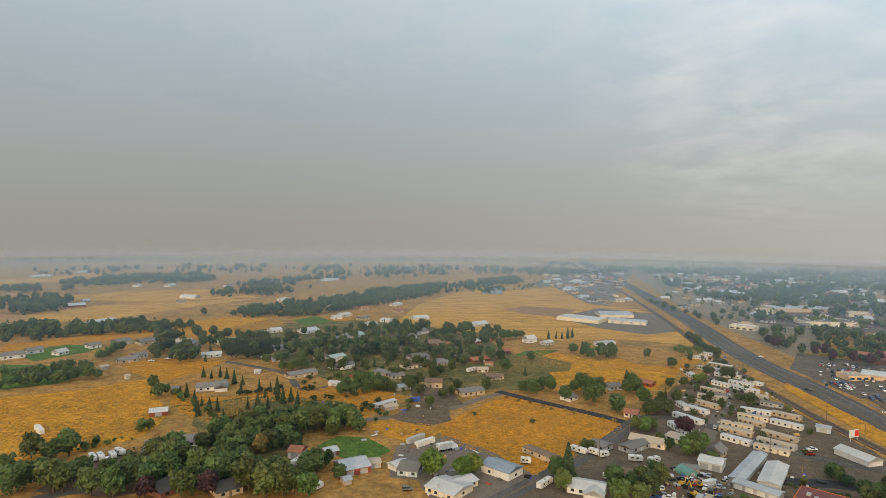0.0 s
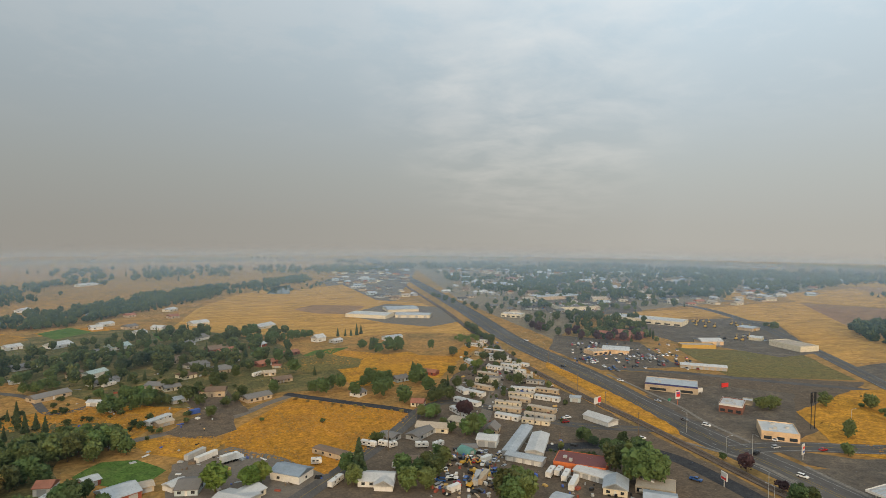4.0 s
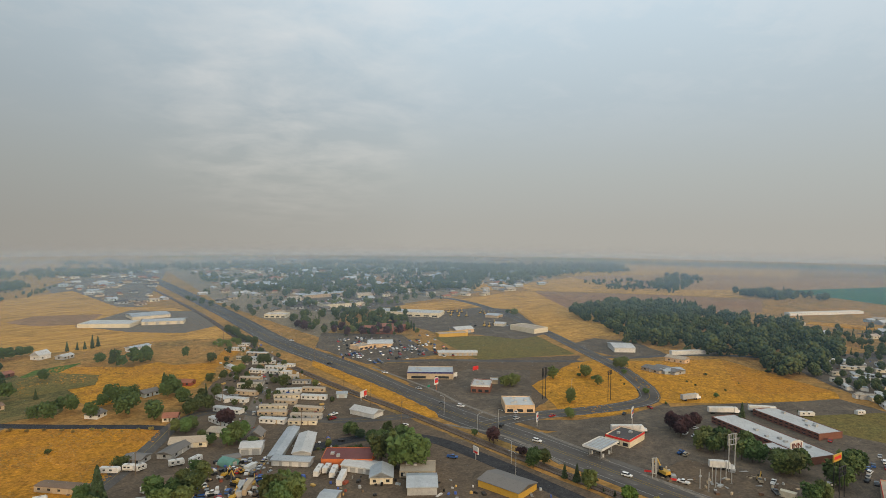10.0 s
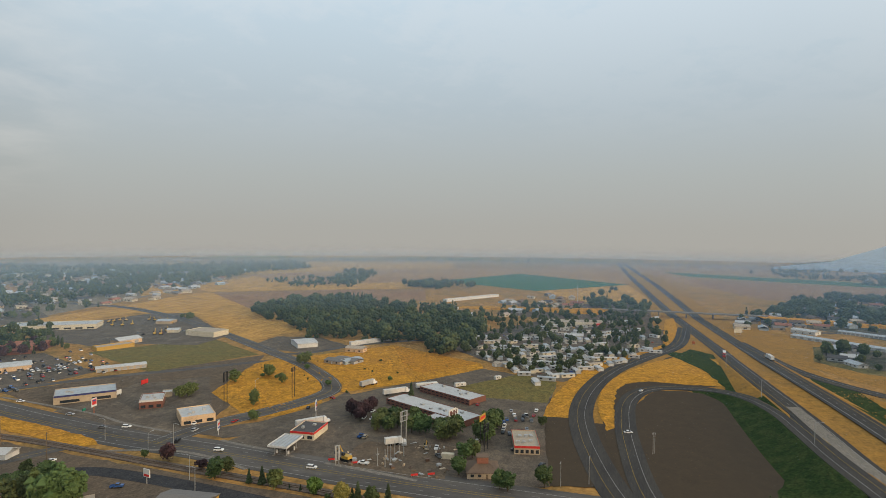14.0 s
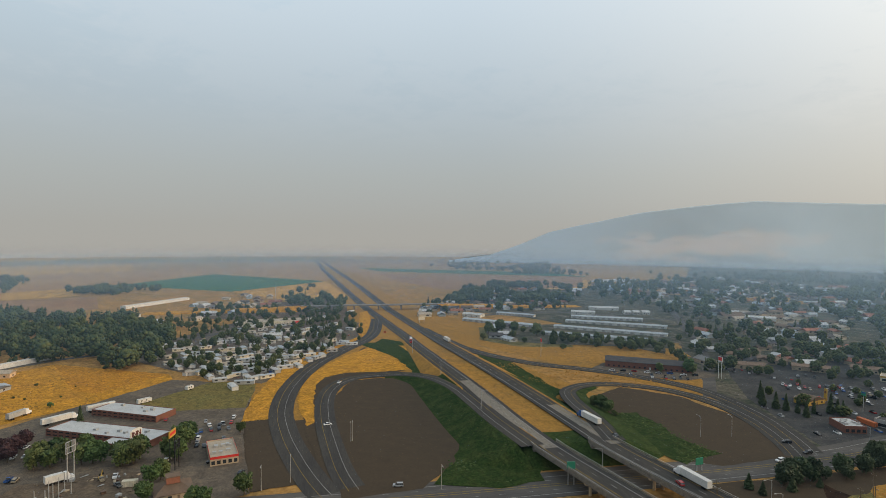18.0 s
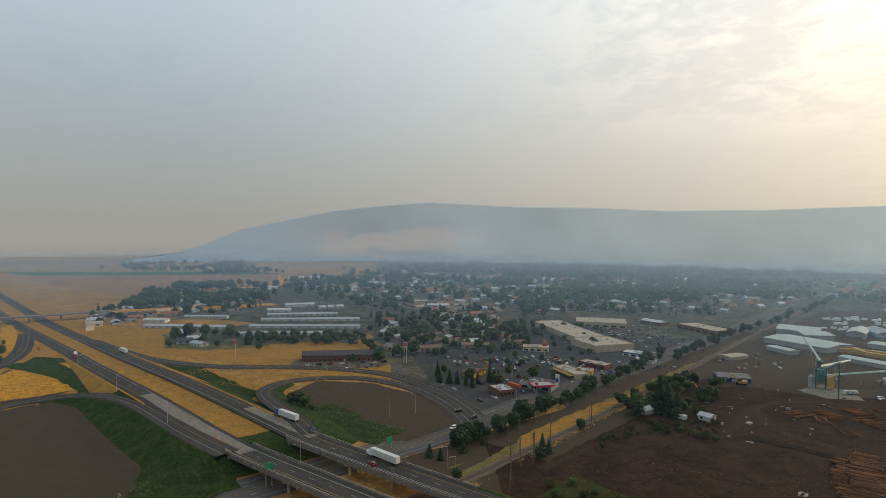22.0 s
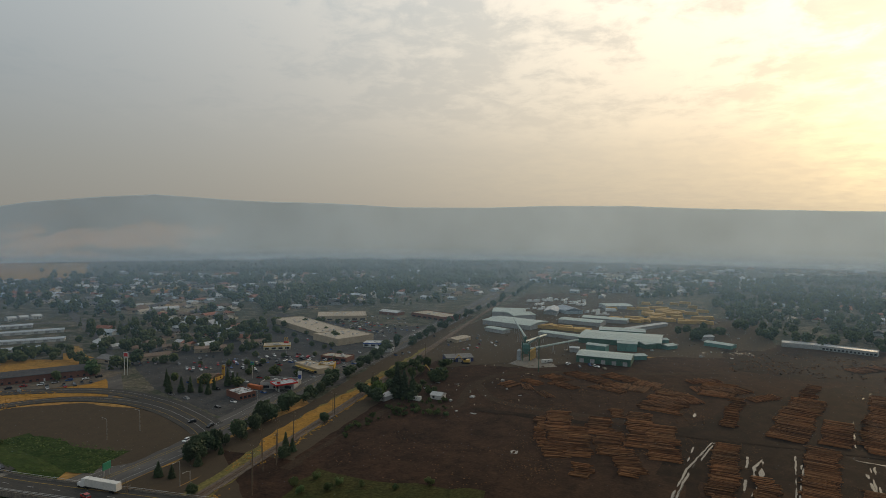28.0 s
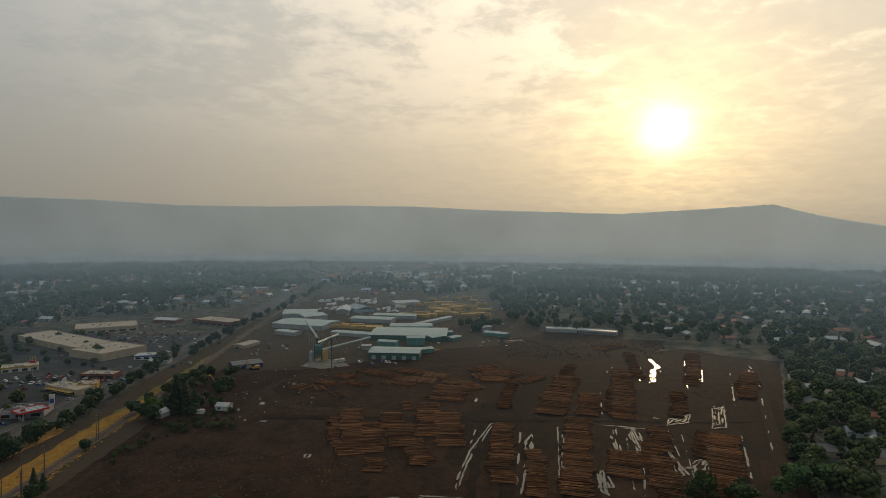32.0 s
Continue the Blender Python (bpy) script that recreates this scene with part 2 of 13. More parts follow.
M["white"] = surface("white_paint", (0.60, 0.59, 0.56), 0.6, 0.8, 5, (0.50, 0.48, 0.45), 0.35, local=True)
M["cream"] = surface("cream_siding", (0.60, 0.53, 0.40), 0.7, 0.8, 5, local=True)
M["tan"] = surface("tan_siding", (0.42, 0.33, 0.23), 0.75, 0.8, 5, local=True)
M["greyw"] = surface("grey_siding", (0.36, 0.36, 0.35), 0.75, 0.8, 5, local=True)
M["bluew"] = surface("pale_blue_siding", (0.38, 0.45, 0.48), 0.75, 0.8, 5, local=True)
M["brick"] = surface("red_brown_brickwork", (0.19, 0.08, 0.055), 0.85, 0.5, 6, (0.15, 0.062, 0.045), 0.4, local=True)
M["redw"] = surface("barn_red_boards", (0.25, 0.065, 0.04), 0.8, 0.6, 5, local=True)
M["orange"] = surface("bright_orange_wall", (0.50, 0.13, 0.04), 0.7, 0.8, 6, local=True)
M["orange2"] = surface("yellow_orange_wall", (0.66, 0.30, 0.035), 0.7, 0.8, 6, local=True)
M["peach"] = surface("peach_stucco", (0.60, 0.42, 0.26), 0.75, 0.8, 6, local=True)
M["red"] = surface("bright_red_paint", (0.58, 0.035, 0.03), 0.5, 0.8, local=True)
M["blue"] = surface("blue_paint", (0.04, 0.09, 0.32), 0.5, 0.8, local=True)
M["navy"] = surface("navy_cladding", (0.035, 0.04, 0.13), 0.6, 0.8, local=True)
M["yellow"] = surface("yellow_paint", (0.48, 0.29, 0.05), 0.5, 0.8, local=True)
M["green"] = surface("sign_green_paint", (0.02, 0.20, 0.12), 0.5, 0.8, local=True)
M["teal"] = surface("blue_green_cladding", (0.10, 0.24, 0.21), 0.6, 0.8, 5, local=True)
M["dkgreen"] = surface("dark_green_cladding", (0.045, 0.12, 0.085), 0.6, 0.8, 5, local=True)
M["black"] = surface("black_steel", (0.02, 0.02, 0.021), 0.5, 0.5, local=True)
M["pole"] = surface("galvanised_steel", (0.42, 0.42, 0.41), 0.5, 0.6, metal=0.4, local=True)
M["r_grey"] = surface("grey_shingles", (0.175, 0.165, 0.155), 0.9, 0.5, 4, (0.14, 0.13, 0.12), 0.4, vary=0.12, local=True)
M["r_brown"] = surface("brown_shingles", (0.17, 0.115, 0.08), 0.9, 0.5, 4, vary=0.15, local=True)
M["r_red"] = surface("terracotta_red_roof", (0.30, 0.12, 0.075), 0.85, 0.5, 4, vary=0.12, local=True)
M["r_dred"] = surface("dark_red_metal_roof", (0.15, 0.035, 0.028), 0.55, 0.6, 5, local=True)
M["r_dark"] = surface("charcoal_shingles", (0.075, 0.07, 0.07), 0.9, 0.5, 4, vary=0.15, local=True)
M["r_white"] = surface("white_metal_roof", (0.46, 0.46, 0.45), 0.55, 0.8, 6, (0.35, 0.345, 0.335), 0.3, vary=0.06, local=True)
M["r_tin"] = surface("galvanised_metal_roof", (0.37, 0.40, 0.42), 0.5, 0.8, 5, (0.38, 0.40, 0.42), 0.35, metal=0.25, vary=0.08, local=True)
M["r_blue"] = surface("slate_blue_metal_roof", (0.20, 0.25, 0.30), 0.5, 0.8, 5, local=True)
M["r_mint"] = surface("pale_mint_metal_roof", (0.34, 0.41, 0.385), 0.55, 0.8, 6, (0.26, 0.33, 0.31), 0.35, local=True)
M["r_tan"] = surface("tan_gravel_roof", (0.40, 0.335, 0.26), 0.9, 0.8, 5, (0.33, 0.27, 0.20), 0.4, local=True)
M["glass"] = surface("dark_window_glass", (0.03, 0.035, 0.04), 0.12, spec=0.6)
M["rubber"] = surface("tyre_rubber", (0.02, 0.02, 0.02), 0.9)
M["lumber"] = surface("fresh_yellow_lumber", (0.55, 0.34, 0.11), 0.85, 0.8, 5, local=True)
M["hill"] = surface("dry_grass_and_forest_hillside", (0.0312, 0.0408, 0.024), 0.95, 12, 330, (0.18, 0.12, 0.066), 0.40, soft=0.05)
M["slope"] = surface("dry_pinkish_grass_slope", (0.66, 0.34, 0.17), 0.95, 12, 200, (0.40, 0.21, 0.10), 0.45)
M["garden"] = surface("olive_garden_ground", (0.115, 0.105, 0.045), 0.95, 1.4, 15, (0.21, 0.145, 0.06), 0.42)
M["bags"] = surface("white_wrap", (0.74, 0.74, 0.72), 0.6)
for _k, _c in {"car_white": (0.74, 0.74, 0.73), "car_silver": (0.36, 0.37, 0.38), "car_black": (0.018, 0.018, 0.02), "car_red": (0.34, 0.02, 0.02), "car_blue": (0.03, 0.09, 0.26), "car_grey": (0.13, 0.135, 0.14), "car_tan": (0.32, 0.26, 0.18)}.items():
    M[_k] = surface(_k + "_lacquer", _c, 0.25, spec=0.5)


def water_material():
    m = bpy.data.materials.new("still_muddy_water")
    m.use_nodes = True
    n = Nodes(m.node_tree)
    p = n.add("ShaderNodeBsdfPrincipled", {"Base Color": (0.03, 0.03, 0.03, 1), "Roughness": 0.06, "Specular IOR Level": 0.4})
    n.add("ShaderNodeOutputMaterial", {0: p.outputs[0]})
    return m


M["water"] = water_material()


FRONT = (0.18, 0.205, 0.222)   # light thrown back
THROUGH = (0.51, 0.60, 0.685)  # light thrown forward


def smoke_material(name, share, low, high, top0, top1, blue, near=0.0, edge=False):
    """Smoke haze as a tinted sheet: lets most light pass, scatters the rest; thins out towards its foot and its top."""
    m = bpy.data.materials.new(name)
    m.use_nodes = True
    n = Nodes(m.node_tree)
    pos = n.add("ShaderNodeNewGeometry").outputs["Position"]
    z = n.add("ShaderNodeSeparateXYZ", {0: pos}).outputs[2]
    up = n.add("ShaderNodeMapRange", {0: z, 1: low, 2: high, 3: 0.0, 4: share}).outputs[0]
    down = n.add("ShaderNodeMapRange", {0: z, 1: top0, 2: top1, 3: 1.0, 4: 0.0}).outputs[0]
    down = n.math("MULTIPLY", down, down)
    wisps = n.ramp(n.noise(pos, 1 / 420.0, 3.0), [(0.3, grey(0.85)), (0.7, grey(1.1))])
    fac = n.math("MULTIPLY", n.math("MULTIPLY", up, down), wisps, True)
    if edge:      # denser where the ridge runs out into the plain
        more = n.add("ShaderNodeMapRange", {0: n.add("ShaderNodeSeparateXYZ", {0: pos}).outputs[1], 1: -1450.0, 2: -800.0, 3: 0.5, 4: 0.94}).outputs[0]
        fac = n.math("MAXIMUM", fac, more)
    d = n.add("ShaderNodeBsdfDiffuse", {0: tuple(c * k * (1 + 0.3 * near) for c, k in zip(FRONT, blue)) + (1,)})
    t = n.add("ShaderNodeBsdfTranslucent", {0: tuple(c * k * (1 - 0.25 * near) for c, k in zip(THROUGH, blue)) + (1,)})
    s = n.add("ShaderNodeAddShader", {0: d.outputs[0], 1: t.outputs[0]})
    c = n.add("ShaderNodeBsdfTransparent")
    o = n.add("ShaderNodeMixShader", {0: fac, 1: c.outputs[0], 2: s.outputs[0]})
    n.add("ShaderNodeOutputMaterial", {0: o.outputs[0]})
    return m


# ================= mesh helpers =================
def mesh_of(name, verts, faces, mats, index=None):
    me = bpy.data.meshes.new(name)
    me.from_pydata([tuple(v) for v in verts], [], [tuple(f) for f in faces])
    for m in mats if isinstance(mats, (list, tuple)) else [mats]:
        me.materials.append(m)
    if index is not None:
        me.polygons.foreach_set("material_index", index)
    me.update()
    return me


def place(name, me, parent=None, m=None, label="", category="", kind="", group=""):
    ob = new(name, me)
    if m is not None:
        ob.matrix_basis = m
    if parent is not None:
        ob.parent = parent
    return tagged(ob, label, category, group, kind)


def empty(name, m, label, category, group="", kind=""):
    ob = new(name)
    ob.empty_display_size = 0.5
    ob.matrix_basis = m
    return tagged(ob, label, category, group, kind)


class Shape:
    """Collects plain solids into one mesh."""

    def __init__(self):
        self.v, self.f = [], []

    def solid(self, verts, faces):
        o = len(self.v)
        self.v += [tuple(p) for p in verts]
        self.f += [tuple(o + i for i in q) for q in faces]
        return self

    def box(self, x0, y0, z0, x1, y1, z1, inset=0.0):
        """A block whose top may be drawn in a little."""
        k = inset
        v = [(x0, y0, z0), (x1, y0, z0), (x1, y1, z0), (x0, y1, z0), (x0 + k, y0 + k, z1), (x1 - k, y0 + k, z1), (x1 - k, y1 - k, z1), (x0 + k, y1 - k, z1)]
        return self.solid(v, [(3, 2, 1, 0), (4, 5, 6, 7), (0, 1, 5, 4), (1, 2, 6, 5), (2, 3, 7, 6), (3, 0, 4, 7)])

    def tube(self, a, b, r0, r1=None, sides=6):
        a, b = Vector(a), Vector(b)
        r1 = r0 if r1 is None else r1
        q = (b - a).to_track_quat("Z", "Y")
        v = []
        for p, r in ((a, r0), (b, r1)):
            for i in range(sides):
                w = 2 * math.pi * i / sides
                v.append(p + q @ Vector((r * math.cos(w), r * math.sin(w), 0)))
        f = [(i, (i + 1) % sides, sides + (i + 1) % sides, sides + i) for i in range(sides)]
        return self.solid(v, f + [tuple(range(sides))[::-1], tuple(range(sides, 2 * sides))])

    def prism(self, outline, y0, y1):
        """An outline in x and z drawn along y."""
        k = len(outline)
        v = [(x, y0, z) for x, z in outline] + [(x, y1, z) for x, z in outline]
        f = [(i, (i + 1) % k, k + (i + 1) % k, k + i) for i in range(k)]
        return self.solid(v, f + [tuple(range(k))[::-1], tuple(range(k, 2 * k))])

    def mesh(self, name, mat):
        return mesh_of(name, self.v, self.f, mat)


def part(name, shape, mat, parent, label=""):
    me = shape.mesh(name, mat)
    return place(name, me, parent, None, label)


def at(x, y, rot=0.0, z=0.0, s=1.0, sz=None):
    return pose(x, y, z, 0, 0, rot) @ Matrix.Diagonal((s, s, s if sz is None else sz, 1))


# ================= ground and fields =================
def terrain_height(x, y):
    r = math.hypot(x, y)
    return 0.0 if r < 2200 else -(r - 2200) * 0.0365      # the plain falls away gently


def build_ground():
    rings = [0, 60, 120, 200, 300, 420, 560, 740, 960, 1250, 1600, 2000, 2200, 2600, 3000, 3400, 3900, 4400, 4900, 6500, 9000, 12000]
    k = 96
    v, f = [(0, 0, 0)], []
    for r in rings[1:]:
        for i in range(k):
            a = 2 * math.pi * i / k
            x, y = r * math.cos(a), r * math.sin(a)
            v.append((x, y, terrain_height(x, y)))
    for i in range(k):
        f.append((0, 1 + i, 1 + (i + 1) % k))
    for j in range(len(rings) - 2):
        a, b = 1 + j * k, 1 + (j + 1) * k
        for i in range(k):
            f.append((a + i, b + i, b + (i + 1) % k, a + (i + 1) % k))
    place("ground", mesh_of("ground", v, f, M["ground"]), label="dry tan grassland covering the valley floor", category="ground", kind="structure")


build_ground()


def outline(pts, step, rough, seed):
    """A closed outline with corners softened and edges made uneven."""
    rnd = random.Random(seed)
    out = []
    k = len(pts)
    for i in range(k):
        a, b = Vector(pts[i]), Vector(pts[(i + 1) % k])
        n = max(1, min(60, int((b - a).length / step)))
        side = Vector((-(b - a).y, (b - a).x)).normalized() if (b - a).length > 0 else Vector((0, 0))
        for j in range(n):
            t = j / n
            w = 0.0 if j == 0 else rnd.uniform(-rough, rough)
            out.append(a.lerp(b, t) + side * w)
    return out


def field(name, pts, mat, z, label, category="field", rough=0.8, step=7.0, seed=1):
    """A flat piece of ground cover with an uneven edge, z above the soil."""
    o = outline(pts, step, rough, seed)
    bm = bmesh.new()
    vs = [bm.verts.new((p.x, p.y, z)) for p in o]
    face = bm.faces.new(vs)
    face.normal_update()
    if face.normal.z < 0:
        face.normal_flip()
    bmesh.ops.triangulate(bm, faces=bm.faces[:])
    me = bpy.data.meshes.new(name)
    bm.to_mesh(me)
    bm.free()
    me.materials.append(M[mat])
    return place(name, me, label=label, category=category, kind="structure")


def curve(pts, step=6.0):
    """Catmull-Rom through points of 2 or 3 numbers, at even steps."""
    p = [Vector((*q, 0.0)[:3]) if len(q) == 2 else Vector(q) for q in pts]
    p = [2 * p[0] - p[1]] + p + [2 * p[-1] - p[-2]]
    out = []
    for i in range(1, len(p) - 2):
        a, b, c, d = p[i - 1:i + 3]
        n = max(1, int((c - b).length / step))
        for j in range(n):
            t = j / n
            out.append(0.5 * (2 * b + (c - a) * t + (2 * a - 5 * b + 4 * c - d) * t * t + (3 * b - a - 3 * c + d) * t ** 3))
    return out + [p[-2]]


def strip(line, left, right, z0, z1):
    """A band between two offsets (metres to the left) with top at z1 and sides down to z0."""
    v, f = [], []
    for i, p in enumerate(line):
        d = line[min(i + 1, len(line) - 1)] - line[max(i - 1, 0)]
        d.z = 0
        side = Vector((-d.y, d.x, 0)).normalized()
        for o, z in ((left, z0), (left, z1), (right, z1), (right, z0)):
            v.append(p + side * o + Vector((0, 0, z)))
    for i in range(len(line) - 1):
        a, b = 4 * i, 4 * i + 4
        f += [(a + 1, a + 2, b + 2, b + 1), (a, a + 1, b + 1, b), (a + 2, a + 3, b + 3, b + 2)]
    return v, f


def dashes(line, off, width, z, on, gap):
    v, f = [], []
    run = 0.0
    for i in range(len(line) - 1):
        d = line[i + 1] - line[i]
        length = d.length
        side = Vector((-d.y, d.x, 0)).normalized()
        pos = 0.0
        while pos < length:
            ph = run % (on + gap)
            take = min(length - pos, (on if ph < on else on + gap) - ph + 1e-4)
            if ph < on:
                a, b = line[i] + d * (pos / length), line[i] + d * (min(pos + take, length) / length)
                o = len(v)
                for p, s in ((a, 0.5), (b, 0.5), (b, -0.5), (a, -0.5)):
                    v.append(p + side * (off + s * width) + Vector((0, 0, z)))
                f.append((o, o + 1, o + 2, o + 3) if d.length else ())
            pos += take
            run += take
    return v, [q[::-1] for q in f]


def road(name, pts, width, mat="asphalt", z=0.12, lines=(), label="grey asphalt road with painted lines", step=6.0, skirt=0.25):
    """A road along pts; lines: (offset, width, 'w' or 'y', dash length, gap)."""
    line = curve(pts, step)
    v, f = strip(line, width / 2, -width / 2, z - skirt, z)
    ob = place(name, mesh_of(name, v, f, M[mat]), label=label, category="road", kind="structure")
    for off, w, c, on, gap in lines:
        if on:
            lv, lf = dashes(line, off, w, z + 0.03, on, gap)
        else:
            lv, lf = strip(line, off + w / 2, off - w / 2, z - 0.02, z + 0.03)
        place("lane_line", mesh_of("lane_line", lv, lf, M["paint" if c == "w" else "paint_y"]), ob)
    return ob


def kerb(name, pts, width=0.5, height=0.18, mat="concrete", label="pale concrete kerb"):
    line = curve(pts, 5.0)
    v, f = strip(line, width / 2, -width / 2, 0.0, height + 0.1)
    return place(name, mesh_of(name, v, f, M[mat]), label=label, category="kerb", kind="structure")


# ================= smoke =================
def build_smoke():
    k = 256
    # translucent rings round the viewpoint stand in for the haze of distance
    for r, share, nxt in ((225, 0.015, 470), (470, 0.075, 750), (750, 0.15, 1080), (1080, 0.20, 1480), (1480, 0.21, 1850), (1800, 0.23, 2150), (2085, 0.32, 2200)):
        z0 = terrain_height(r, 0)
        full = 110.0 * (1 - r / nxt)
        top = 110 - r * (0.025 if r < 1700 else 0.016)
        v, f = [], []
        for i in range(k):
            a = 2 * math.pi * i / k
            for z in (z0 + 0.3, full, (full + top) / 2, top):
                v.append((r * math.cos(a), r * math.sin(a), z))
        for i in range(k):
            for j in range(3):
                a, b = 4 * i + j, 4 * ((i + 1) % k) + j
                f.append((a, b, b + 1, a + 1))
        b = max(0.0, 1 - r / 1900)      # haze tint put into the colour: near rings bluer
        m = smoke_material("smoke_haze_ring", share, z0, full, 110.0 - r * (0.049 if r < 1700 else 0.044), top, (0.90 - 0.34 * b, 0.86 + 0.14 * b, 0.84 + 0.56 * b), b)
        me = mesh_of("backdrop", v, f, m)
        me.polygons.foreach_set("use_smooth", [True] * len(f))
        place("backdrop", me, label="translucent ring sheet standing for grey wildfire smoke over the valley", category="smoke", kind="structure")


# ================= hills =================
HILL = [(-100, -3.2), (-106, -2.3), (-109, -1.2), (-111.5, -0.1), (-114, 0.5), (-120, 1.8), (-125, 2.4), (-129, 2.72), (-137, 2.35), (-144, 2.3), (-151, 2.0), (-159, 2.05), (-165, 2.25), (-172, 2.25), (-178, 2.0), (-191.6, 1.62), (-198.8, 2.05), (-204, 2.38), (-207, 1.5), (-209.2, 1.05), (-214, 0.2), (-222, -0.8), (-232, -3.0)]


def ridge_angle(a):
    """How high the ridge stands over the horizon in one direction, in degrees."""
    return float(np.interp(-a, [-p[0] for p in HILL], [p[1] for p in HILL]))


def build_ridge_haze():
    """Sheet cut to the ridge, stands in for hill haze, thinner towards the top."""
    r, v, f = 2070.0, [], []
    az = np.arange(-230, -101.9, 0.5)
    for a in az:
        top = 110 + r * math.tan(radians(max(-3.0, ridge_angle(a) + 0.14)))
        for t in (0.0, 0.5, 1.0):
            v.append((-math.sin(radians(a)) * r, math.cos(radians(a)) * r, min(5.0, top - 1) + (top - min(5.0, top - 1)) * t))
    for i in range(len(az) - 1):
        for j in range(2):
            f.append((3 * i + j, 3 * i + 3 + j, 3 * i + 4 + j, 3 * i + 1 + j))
    m = smoke_material("ridge_haze", 0.81, -160.0, 40.0, 190.0, 800.0, (0.93, 1.02, 1.10), edge=True)
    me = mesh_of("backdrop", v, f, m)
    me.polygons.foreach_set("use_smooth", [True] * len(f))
    place("backdrop", me, label="blue-grey translucent sheet of smoke haze cut to the ridge", category="smoke", kind="structure")


build_smoke()
build_ridge_haze()


# ================= motorway, bridge, railway =================
def motor_z(x):
    """Height of the motorway over the plain."""
    t = min(1.0, max(0.0, (640 - x) / 300))
    return 7.2 * t * t * (3 - 2 * t)


LEFT_WAY = [(2190, 24), (1700, 0), (1311, -27), (1023, -47), (837, -61), (606, -85), (450, -93), (372, -98), (309, -102), (263, -107), (218, -116), (160, -128), (60, -150), (-150, -200)]
RIGHT_WAY = [(2190, 6), (1700, -32), (1303, -63), (1016, -80), (830, -90), (600, -113), (522, -119), (440, -124), (363, -129), (311, -133), (262, -137), (230, -143), (203, -149), (150, -160), (50, -182), (-150, -232)]


def raised(pts):
    out = []
    for (xa, ya), (xb, yb) in zip(pts, pts[1:]):
        n = max(1, int(abs(xb - xa) / 25))
        out += [(xa + (xb - xa) * i / n, ya + (yb - ya) * i / n, motor_z(xa + (xb - xa) * i / n)) for i in range(n)]
    return out + [(*pts[-1], motor_z(pts[-1][0]))]


